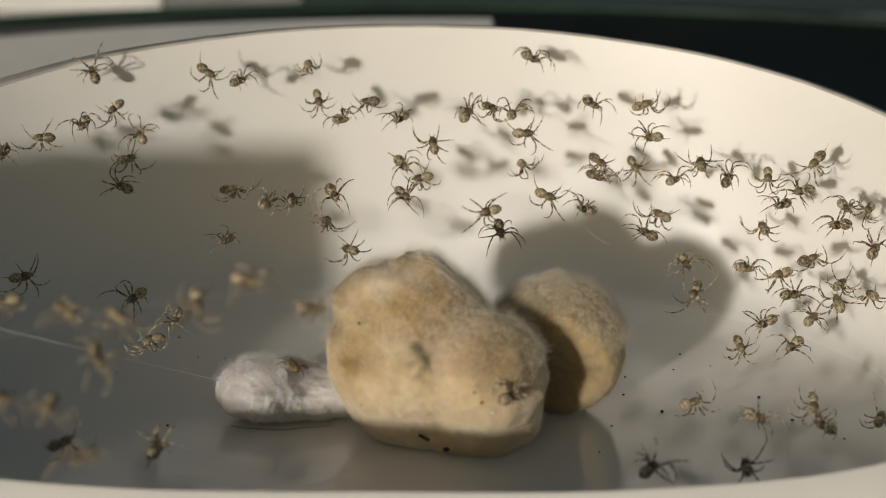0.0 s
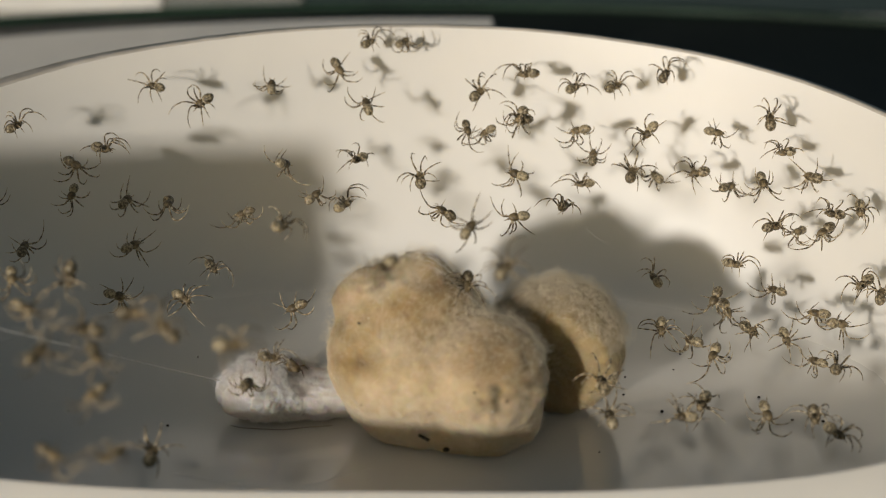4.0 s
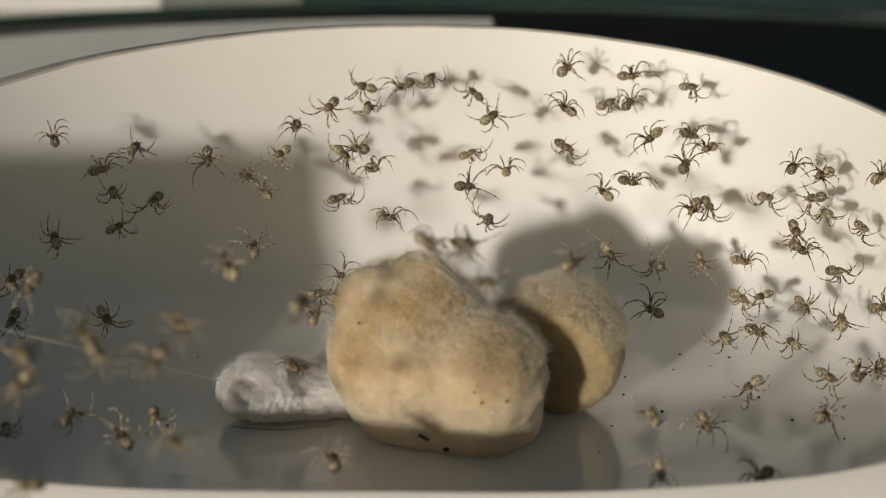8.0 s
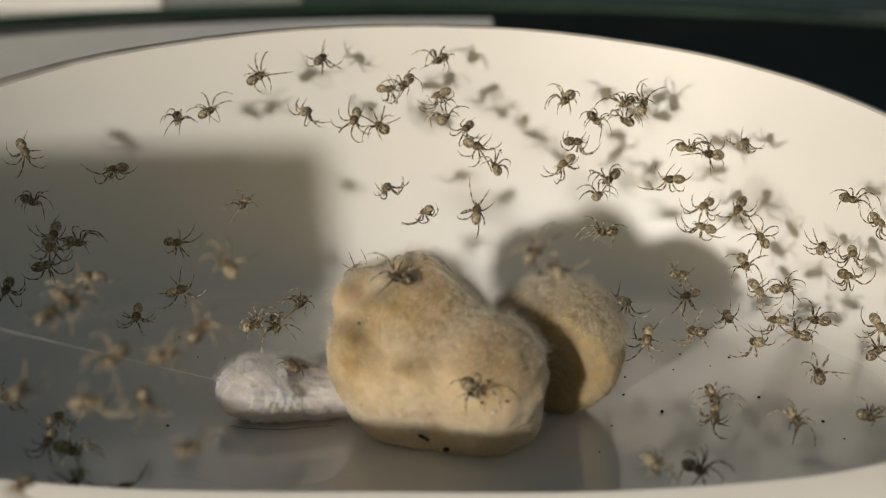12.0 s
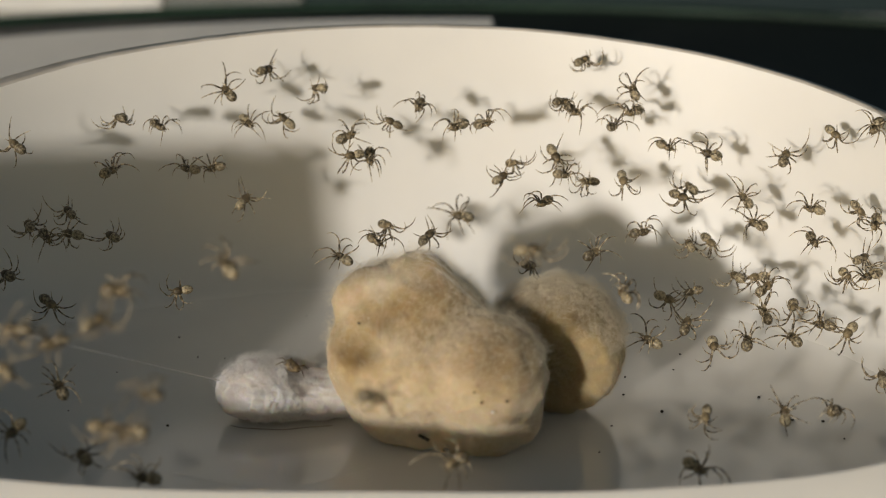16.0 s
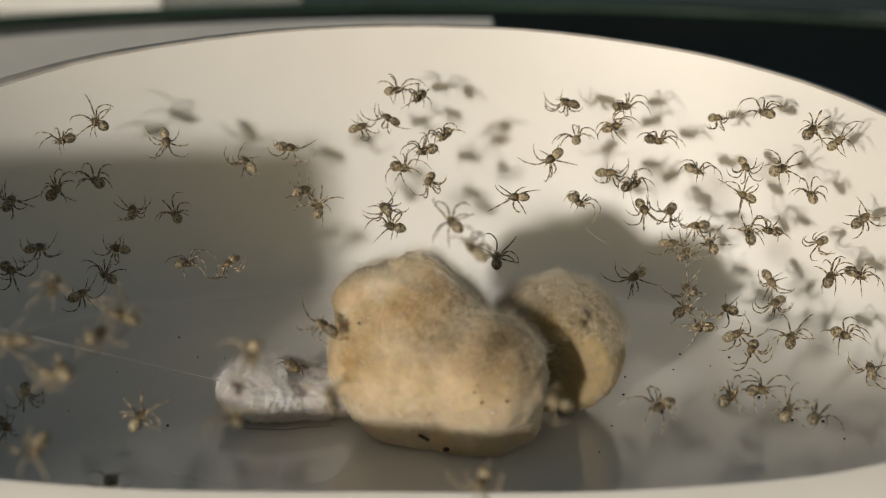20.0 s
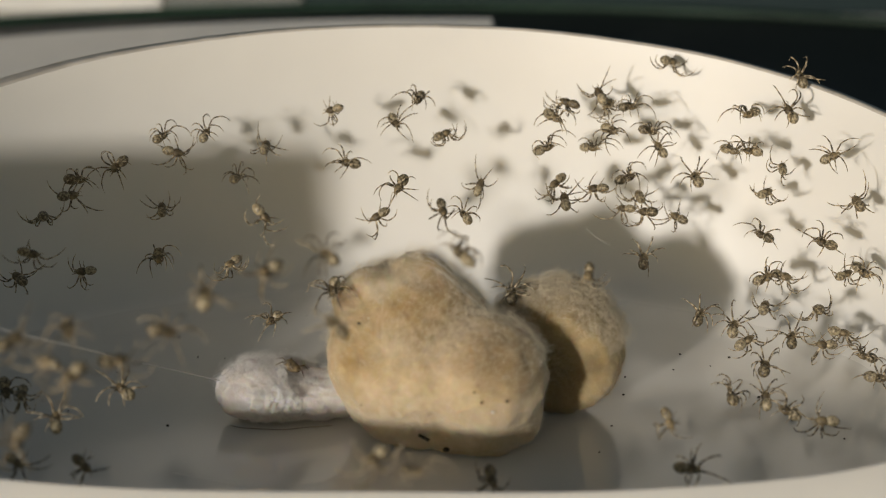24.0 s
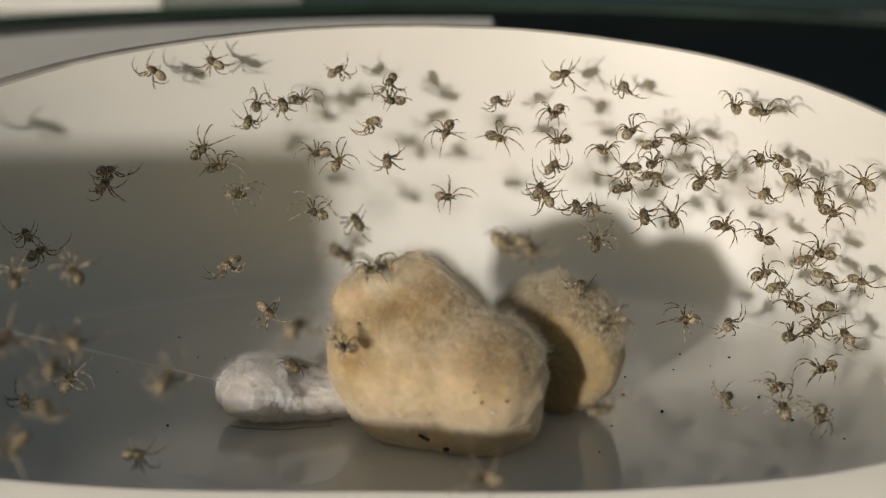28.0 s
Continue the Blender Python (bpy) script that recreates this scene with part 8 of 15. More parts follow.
    walk(s[45], crawl(42, -18, [(0, 17.6, 10.2, 14.5, 356), (0.5, 15.9, 11.0, 15.5, 392), (1, 16.7, 11.8, 16.6, 342), (1.5, 19.6, 11.8, 17.3, 282), (2, 22.5, 10.7, 17.2, 257), (2.5, 23.4, 10.5, 17.4, 332), (3, 23.2, 9.7, 16.5, 257), (3.5, 22.5, 8.4, 14.7, 182), (5.5, 20.7, 7.7, 11.1, 182), (6, 21.0, 7.5, 10.8, 167), (6.5, 20.7, 7.6, 10.7, 158), (7, 20.8, 7.5, 10.6, 182), (7.5, 20.0, 7.9, 10.6, 107), (8, 23.6, 6.2, 10.8, 182), (8.5, 23.6, 6.2, 10.8, 182), (9, 22.1, 6.9, 10.6, 107), (9.5, 22.1, 7.0, 10.9, 103), (10, 20.0, 8.1, 11.4, 28), (10.5, 17.8, 9.5, 12.9, 10), (11, 17.4, 9.7, 13.3, -20), (11.5, 16.5, 9.7, 13.0, 55), (12, 15.5, 9.9, 13.3, 65), (12.5, 15.8, 8.8, 11.4, 140), (14.5, 15.5, 11.1, 15.5, 75), (15, 15.7, 10.0, 13.5, 150), (15.5, 15.7, 9.9, 13.3, 165), (16, 16.4, 9.3, 12.2, 229), (16.5, 18.0, 8.6, 10.8, 202), (17, 18.1, 9.1, 12.2, 277), (17.5, 14.1, 5.2, 11.4, 202), (18, 14.4, 6.8, 11.4, 188), (18.5, 14.5, 7.3, 11.5, 188), (19, 14.5, 7.3, 11.5, 188), (19.5, 14.3, 7.1, 11.5, 188), (20, 13.6, 7.8, 11.8, 196), (20.5, 13.6, 8.0, 11.8, 196), (21, 14.3, 8.8, 11.7, 176), (21.5, 12.4, 9.5, 12.1, 101), (23.5, 10.7, 9.6, 12.5, 70), (24, 10.3, 9.7, 12.7, 69), (24.5, 10.3, 10.1, 13.2, 60), (25, 10.1, 9.9, 13.0, 43), (25.5, 10.1, 9.8, 12.8, 43), (26, 10.1, 9.7, 12.7, 43), (26.5, 10.9, 9.5, 12.3, 57), (27, 12.7, 11.1, 14.9, -18), (27.5, 12.1, 10.6, 14.0, 57), (28, 12.6, 10.6, 14.0, 61)]))
    walk(s[46], crawl(36, -26, [(0, 19.7, 10.7, 13.2, 329), (0.5, 14.8, 12.4, 14.5, 404), (1, 15.8, 14.0, 17.6, 347), (1.5, 18.3, 13.3, 17.6, 272), (2, 18.7, 17.1, 19.9, 347), (2.5, 12.0, 15.6, 18.8, 422), (3, 16.2, 14.0, 17.7, 347), (3.5, 15.6, 16.2, 19.4, 349), (5.5, 15.3, 14.9, 18.7, 274), (6, 15.7, 14.8, 18.7, 267), (6.5, 16.6, 13.9, 17.8, 238), (7, 15.5, 14.9, 18.7, 313), (7.5, 16.9, 12.3, 15.7, 238), (8, 17.3, 12.3, 15.7, 221), (8.5, 16.9, 11.8, 13.8, 178), (9, 16.1, 12.1, 14.2, 172), (9.5, 15.6, 12.3, 14.5, 193), (10, 14.6, 12.8, 15.4, 118), (10.5, 14.4, 12.8, 15.4, 118), (11, 14.8, 12.9, 15.8, 138), (11.5, 14.6, 12.8, 15.4, 129), (12, 11.5, 11.9, 12.6, 117), (12.5, 9.5, 12.9, 14.1, 49), (14.5, 12.8, 12.1, 13.1, -26), (15, 13.9, 9.8, 9.5, -101), (15.5, 13.9, 10.0, 9.7, -76), (16, 13.9, 9.8, 9.5, -98), (16.5, 13.9, 9.8, 9.5, -98), (17, 15.7, 9.9, 9.4, -104), (17.5, 14.4, 8.9, 8.2, -179), (18, 10.7, 12.3, 13.3, -254), (18.5, 9.5, 11.1, 11.2, -179), (19, 9.5, 11.1, 11.2, -179), (19.5, 11.0, 9.8, 9.8, -153), (20, 13.4, 11.7, 12.4, -78), (20.5, 13.4, 11.7, 12.4, -78), (21, 13.4, 11.9, 12.8, -73), (21.5, 13.4, 11.8, 12.6, -73), (23.5, 13.0, 11.9, 12.8, -86), (24, 13.0, 11.9, 12.8, -86), (24.5, 12.8, 11.9, 12.8, -86), (25, 11.9, 12.2, 13.3, -11), (25.5, 10.9, 12.1, 12.9, 64), (26, 9.9, 12.2, 13.1, 88), (26.5, 9.9, 11.4, 11.7, 163), (27, 9.9, 11.3, 11.5, 163), (27.5, 10.7, 12.0, 12.6, 238), (28, 12.8, 11.6, 12.1, 257)]))
    walk(s[47], crawl(41, 4, [(0, 22.1, 9.3, 13.6, 175), (0.5, 18.0, 11.3, 14.4, 100), (1, 17.6, 11.2, 14.1, 111), (1.5, 20.7, 10.6, 15.4, 186), (2, 21.9, 9.9, 15.0, 261), (2.5, 18.0, 11.1, 13.9, 186), (3, 18.6, 12.6, 17.1, 261), (3.5, 18.4, 12.1, 16.4, 272), (5.5, 19.1, 11.1, 15.3, 235), (6, 15.0, 13.7, 17.4, 160), (6.5, 16.7, 12.4, 16.2, 235), (7, 17.2, 12.2, 16.1, 211), (7.5, 18.0, 12.0, 16.0, 206), (8, 17.4, 14.2, 18.7, 281), (8.5, 21.4, 11.8, 17.3, 288), (9, 20.3, 12.0, 17.0, 363), (9.5, 20.2, 10.7, 15.3, 438), (10, 20.0, 11.7, 16.5, 363), (10.5, 20.0, 11.6, 16.3, 363), (11, 20.4, 11.5, 16.4, 339), (11.5, 20.2, 11.5, 16.4, 339), (12, 20.7, 10.9, 15.7, 328), (12.5, 20.9, 10.8, 15.8, 328), (14.5, 18.2, 12.2, 16.4, 403), (15, 24.4, 10.4, 17.1, 328), (15.5, 26.3, 10.3, 17.7, 291), (16, 26.4, 9.0, 16.7, 216), (16.5, 23.2, 11.2, 17.4, 141), (17, 25.5, 8.4, 15.3, 216), (17.5, 25.7, 8.6, 15.6, 231), (18, 25.6, 8.3, 15.3, 239), (18.5, 25.3, 8.7, 15.6, 265), (19, 25.3, 9.0, 15.9, 266), (19.5, 21.1, 10.4, 15.4, 191), (20, 20.7, 10.1, 14.1, 198), (20.5, 21.6, 8.6, 11.0, 172), (21, 23.2, 8.5, 12.8, 247), (21.5, 22.5, 9.1, 13.5, 322), (23.5, 22.1, 9.0, 12.7, 311), (24, 22.1, 9.0, 12.7, 311), (24.5, 22.1, 9.0, 12.7, 311), (25, 22.0, 9.1, 12.8, 327), (25.5, 22.0, 9.1, 12.8, 327), (26, 22.0, 9.1, 12.8, 327), (26.5, 24.1, 7.7, 11.8, 252), (27, 22.0, 9.1, 12.8, 327), (27.5, 22.0, 9.1, 12.8, 327), (28, 22.0, 9.1, 12.7, 327)]))
    walk(s[48], crawl(54, -18, [(0, 24.0, 8.1, 13.0, 81), (0.5, 20.9, 9.3, 12.3, 64), (1, 18.1, 9.9, 11.0, 133), (1.5, 17.8, 10.7, 13.0, 58), (2, 17.6, 10.9, 13.5, 47), (2.5, 16.1, 11.3, 13.6, 42), (3, 16.4, 11.2, 13.6, 69), (3.5, 16.4, 11.2, 13.6, 69), (5.5, 19.1, 10.0, 12.2, 144), (6, 18.3, 10.5, 12.8, 69), (6.5, 19.1, 10.1, 12.3, 77), (7, 16.4, 10.3, 11.4, 59), (7.5, 17.2, 10.0, 10.8, 134), (8, 17.2, 10.1, 11.0, 141), (8.5, 17.0, 10.1, 11.1, 126), (9, 16.4, 9.8, 10.3, 130), (9.5, 15.7, 7.9, 7.6, 165), (10, 16.9, 7.8, 7.2, 231), (10.5, 16.9, 7.7, 7.0, 231), (11, 16.9, 7.7, 7.1, 231), (11.5, 20.8, 7.8, 8.8, 251), (12, 20.6, 7.4, 7.9, 187), (12.5, 21.6, 7.6, 8.9, 262), (14.5, 21.6, 8.1, 9.9, 337), (15, 22.1, 8.0, 10.2, 351), (15.5, 23.2, 7.8, 11.1, 329), (16, 21.2, 8.6, 10.6, 404), (16.5, 21.2, 8.4, 10.1, 345), (17, 21.1, 8.4, 10.0, 346), (17.5, 20.9, 8.5, 10.0, 334), (18, 20.3, 8.3, 9.3, 311), (18.5, 20.5, 8.2, 9.3, 311), (19, 20.2, 8.8, 9.9, 321), (19.5, 18.9, 9.0, 9.6, 396), (20, 18.3, 8.9, 9.0, 372), (20.5, 18.5, 9.0, 9.2, 419), (21, 18.5, 9.1, 9.4, 419), (21.5, 18.5, 9.1, 9.4, 419), (23.5, 17.2, 10.9, 13.2, 368), (24, 17.4, 10.9, 13.2, 368), (24.5, 17.0, 11.0, 13.3, 371), (25, 16.8, 11.0, 13.2, 382), (25.5, 17.2, 11.2, 14.0, 394), (26, 17.0, 11.2, 13.8, 392), (26.5, 16.1, 11.4, 13.8, 402), (27, 15.1, 11.5, 13.7, 400), (27.5, 15.3, 11.4, 13.5, 391), (28, 17.9, 10.7, 13.0, 316)]))
    walk(s[49], crawl(52, -41, [(0, 25.0, 8.7, 14.8, 114), (0.5, 22.4, 9.8, 13.6, 120), (1, 22.1, 10.0, 13.9, 135), (1.5, 22.6, 9.5, 12.9, 210), (2, 23.7, 8.4, 11.5, 230), (2.5, 24.8, 8.4, 13.3, 293), (3, 24.5, 8.9, 14.4, 368), (3.5, 24.7, 8.8, 14.4, 376), (5.5, 24.5, 8.3, 12.4, 451), (6, 25.0, 8.0, 12.4, 426), (6.5, 24.9, 8.2, 12.5, 420), (7, 24.9, 8.2, 12.5, 420), (7.5, 24.9, 8.2, 12.6, 420), (8, 24.9, 8.2, 12.5, 420), (8.5, 24.9, 8.2, 12.5, 420), (9, 24.9, 8.2, 12.5, 420), (9.5, 24.9, 8.1, 12.4, 420), (10, 24.9, 8.2, 12.5, 420), (10.5, 20.4, 9.7, 10.9, 476), (11, 20.4, 9.7, 10.8, 476), (11.5, 20.4, 9.7, 10.8, 476), (12, 20.3, 9.9, 11.1, 491), (12.5, 21.0, 9.9, 12.0, 416), (14.5, 21.0, 10.6, 14.2, 400), (15, 24.9, 9.4, 15.6, 325), (15.5, 22.8, 9.2, 12.4, 400), (16, 23.3, 9.8, 15.1, 325), (16.5, 23.3, 9.6, 14.7, 329), (17, 23.1, 9.6, 14.1, 353), (17.5, 25.2, 8.3, 13.7, 278), (18, 26.0, 7.8, 13.7, 274), (18.5, 26.2, 7.4, 12.6, 242), (19, 27.8, 6.1, 12.2, 287), (19.5, 28.0, 5.9, 11.9, 288), (20, 28.0, 5.9, 11.9, 288), (20.5, 28.0, 5.9, 12.1, 288), (21, 27.2, 6.7, 12.6, 363), (21.5, 28.0, 5.9, 11.9, 288), (23.5, 31.2, 3.3, 12.8, 287), (24, 27.5, 6.5, 12.9, 362), (24.5, 28.3, 5.6, 11.8, 287), (25, 31.2, 3.2, 12.6, 230), (25.5, 27.2, 6.5, 12.0, 155), (26, 27.2, 6.5, 12.1, 155), (26.5, 31.2, 3.4, 13.2, 230), (27, 27.5, 6.7, 13.4, 155), (27.5, 26.4, 6.4, 10.3, 181), (28, 31.3, 2.9, 11.6, 256)]))
    walk(s[50], crawl(40, 16, [(0, 22.7, 7.8, 12.1, 126), (0.5, 22.2, 8.0, 11.9, 141), (1, 22.4, 7.9, 11.9, 141), (1.5, 25.9, 5.2, 10.0, 211), (2, 26.4, 4.1, 8.4, 175), (2.5, 26.4, 5.4, 11.3, 100), (3, 26.1, 5.6, 11.4, 102), (3.5, 25.9, 5.9, 11.7, 109), (5.5, 27.3, 5.7, 13.6, 34), (6, 31.1, 3.2, 14.4, -41), (6.5, 27.1, 5.9, 13.7, 34), (7, 23.1, 8.2, 13.7, 56), (7.5, 21.8, 8.9, 13.9, 50), (8, 23.6, 8.4, 14.7, -25), (8.5, 22.0, 9.2, 14.8, 50), (9, 18.8, 10.6, 15.2, 93), (9.5, 18.4, 10.4, 14.2, 161), (10, 18.8, 10.2, 14.1, 159), (10.5, 18.8, 10.0, 13.6, 127), (11, 20.8, 9.6, 14.5, 202), (11.5, 22.4, 9.0, 14.7, 227), (12, 27.1, 5.7, 13.2, 270), (12.5, 26.9, 5.6, 12.7, 260), (14.5, 23.9, 6.9, 11.4, 185), (15, 23.9, 6.8, 11.0, 214), (15.5, 24.9, 5.9, 10.1, 201), (16, 24.8, 5.9, 10.1, 201), (16.5, 24.8, 5.9, 10.1, 201), (17, 24.8, 5.9, 10.1, 201), (17.5, 24.8, 5.9, 9.9, 201), (18, 24.9, 5.9, 10.1, 195), (18.5, 24.8, 5.8, 9.8, 192), (19, 25.3, 5.8, 10.4, 163), (19.5, 22.0, 7.5, 10.4, 92), (20, 22.0, 7.5, 10.4, 92), (20.5, 21.8, 7.5, 10.3, 92), (21, 21.3, 7.7, 10.2, 66), (21.5, 21.1, 7.8, 10.2, 66), (23.5, 21.5, 7.6, 10.1, 62), (24, 21.5, 7.6, 10.1, 62), (24.5, 21.5, 7.6, 10.1, 62), (25, 21.5, 7.6, 10.1, 62), (25.5, 21.7, 7.5, 10.1, 62), (26, 21.5, 7.4, 9.6, 39), (26.5, 21.3, 7.4, 9.6, 39), (27, 21.5, 7.4, 9.6, 39), (27.5, 21.5, 7.4, 9.6, 39), (28, 21.5, 7.5, 9.9, 70)]))
    walk(s[51], crawl(28, 6, [(0, 21.8, 8.6, 10.4, 7), (0.5, 17.6, 10.4, 11.0, 82), (1, 15.5, 11.3, 12.4, 69), (1.5, 17.2, 11.0, 12.3, -6), (2, 20.0, 10.1, 12.1, -81), (2.5, 16.9, 11.0, 12.1, -6), (3, 18.9, 10.7, 12.9, -54), (3.5, 19.3, 10.6, 12.8, -33), (5.5, 20.4, 9.9, 12.2, -108), (6, 19.3, 11.2, 14.9, -33), (6.5, 18.6, 10.9, 12.9, -108), (7, 18.4, 11.0, 13.1, -87), (7.5, 18.4, 10.4, 11.4, -162), (8, 18.4, 10.3, 11.2, -162), (8.5, 18.4, 10.2, 10.9, -184), (9, 17.6, 11.2, 13.0, -259), (9.5, 18.4, 10.5, 11.8, -184), (10, 18.2, 10.3, 10.9, -204), (10.5, 17.8, 10.6, 11.4, -241), (11, 18.0, 10.7, 11.9, -218), (11.5, 17.8, 10.4, 11.0, -219), (12, 18.0, 10.4, 11.2, -223), (12.5, 19.1, 9.7, 10.3, -148), (14.5, 17.2, 9.4, 8.9, -223), (15, 17.2, 9.4, 8.9, -223), (15.5, 17.2, 9.3, 8.8, -223), (16, 18.5, 9.2, 8.9, -148), (16.5, 18.5, 9.2, 8.9, -148), (17, 19.3, 8.8, 8.7, -137), (17.5, 19.3, 8.8, 8.7, -137), (18, 19.1, 8.8, 8.5, -124), (18.5, 18.0, 9.1, 8.5, -199), (19, 16.8, 9.8, 9.6, -274), (19.5, 17.4, 10.2, 10.3, -269), (20, 17.4, 10.0, 9.9, -261), (20.5, 16.6, 9.8, 9.6, -266), (21, 15.9, 10.5, 10.7, -336), (21.5, 16.1, 10.5, 10.6, -343), (23.5, 13.6, 11.2, 11.8, -353), (24, 13.6, 11.2, 11.8, -353), (24.5, 13.6, 11.2, 11.8, -353), (25, 13.8, 11.1, 11.6, -357), (25.5, 13.4, 11.2, 11.8, -355), (26, 13.4, 11.3, 11.9, -355), (26.5, 13.4, 11.4, 12.1, -355), (27, 13.6, 11.6, 12.5, -338), (27.5, 13.6, 11.4, 12.1, -358), (28, 14.8, 11.7, 13.0, -431)]))
    walk(s[52], crawl(75, 9, [(0, 26.1, 5.8, 11.4, 100), (0.5, 21.9, 7.8, 10.4, 74), (1, 22.6, 7.5, 10.6, 59), (1.5, 22.9, 7.2, 10.3, 52), (2, 22.9, 7.2, 10.1, 52), (2.5, 22.9, 7.4, 10.8, 117), (3, 20.5, 10.5, 15.6, 42), (3.5, 21.9, 11.2, 17.0, 19), (5.5, 23.4, 11.5, 18.0, -56), (6, 22.5, 11.7, 17.9, -53), (6.5, 20.9, 11.3, 16.8, 22), (7, 19.0, 12.8, 17.8, 73), (7.5, 24.0, 10.1, 16.8, 148), (8, 31.9, 7.3, 17.6, 223), (8.5, 31.9, 7.3, 17.6, 223), (9, 31.9, 7.3, 17.6, 223), (9.5, 31.9, 7.3, 17.6, 223), (10, 31.9, 7.3, 17.6, 223), (10.5, 31.9, 7.3, 17.6, 223), (11, 31.9, 7.3, 17.6, 223), (11.5, 25.9, 8.1, 15.6, 148), (12, 31.3, 5.0, 16.5, 223), (12.5, 31.3, 5.0, 16.5, 223), (14.5, 31.3, 5.0, 16.5, 223), (15, 31.3, 5.0, 16.5, 223), (15.5, 31.3, 5.0, 16.5, 223), (16, 28.7, 8.2, 17.3, 148), (16.5, 25.8, 8.4, 15.9, 111), (17, 25.8, 8.4, 15.9, 111), (17.5, 26.2, 9.9, 17.6, 36), (18, 24.3, 8.1, 14.6, 111), (18.5, 21.5, 11.6, 17.3, 36), (19, 26.5, 9.6, 17.5, -39), (19.5, 22.8, 11.3, 17.6, 36), (20, 25.0, 9.7, 16.9, -39), (20.5, 23.3, 8.8, 14.8, -114), (21, 25.1, 9.9, 17.2, -48), (21.5, 24.7, 11.3, 18.0, 27), (23.5, 24.7, 11.0, 17.9, 27), (24, 24.9, 14.6, 19.4, 15), (24.5, 26.4, 7.2, 14.9, -60), (25, 26.8, 6.2, 13.4, -135), (25.5, 23.3, 7.1, 10.3, -210), (26, 24.5, 6.8, 11.2, -135), (26.5, 26.3, 6.0, 12.1, -60), (27, 25.8, 6.2, 11.8, -90), (27.5, 25.8, 6.2, 11.9, -90), (28, 26.0, 6.2, 12.1, -106)]))
    walk(s[53], crawl(36, 54, [(0, 28.2, 6.0, 12.4, 160), (0.5, 26.4, 6.7, 11.0, 117), (1, 26.4, 7.6, 13.7, 42), (1.5, 26.2, 7.7, 13.5, -2), (2, 26.2, 7.7, 13.7, -2), (2.5, 25.9, 8.9, 15.6, -3), (3, 25.5, 8.3, 14.5, 72), (3.5, 24.0, 7.9, 10.2, 147), (5.5, 24.2, 7.8, 10.2, 144), (6, 25.2, 7.2, 10.4, 219), (6.5, 24.5, 7.6, 10.3, 191), (7, 25.0, 7.4, 10.6, 212), (7.5, 24.4, 7.8, 10.5, 220), (8, 28.0, 5.7, 11.2, 290), (8.5, 28.2, 5.8, 11.8, 291), (9, 26.0, 6.8, 10.5, 366), (9.5, 25.9, 6.9, 10.5, 366), (10, 26.0, 6.8, 10.6, 358), (10.5, 25.9, 6.9, 10.5, 350), (11, 28.8, 5.3, 11.9, 279), (11.5, 28.9, 5.1, 11.8, 268), (12, 28.9, 5.1, 11.8, 268), (12.5, 27.0, 6.1, 10.6, 193), (14.5, 27.2, 5.8, 10.1, 173), (15, 27.8, 6.2, 12.4, 248), (15.5, 27.7, 6.3, 12.3, 268), (16, 27.8, 6.2, 12.2, 258), (16.5, 27.8, 6.2, 12.2, 258), (17, 27.8, 6.1, 12.1, 258), (17.5, 28.0, 5.9, 11.9, 239), (18, 28.0, 5.9, 11.9, 239), (18.5, 28.0, 5.9, 11.9, 239), (19, 28.3, 5.5, 11.5, 224), (19.5, 25.5, 6.8, 9.8, 149), (20, 25.4, 6.9, 9.8, 149), (20.5, 25.5, 6.8, 9.8, 149), (21, 25.2, 7.6, 11.3, 74), (21.5, 26.5, 7.2, 12.5, -1), (23.5, 27.4, 6.7, 12.7, -76), (24, 23.1, 9.6, 14.3, -1), (24.5, 23.3, 9.5, 13.9, 3), (25, 24.0, 9.0, 13.5, -13), (25.5, 24.0, 8.9, 13.1, -19), (26, 24.2, 8.8, 13.0, -17), (26.5, 27.7, 6.6, 13.5, -92), (27, 25.6, 9.0, 15.5, -17), (27.5, 26.1, 9.4, 16.6, 14), (28, 22.9, 9.9, 14.8, 89)]))
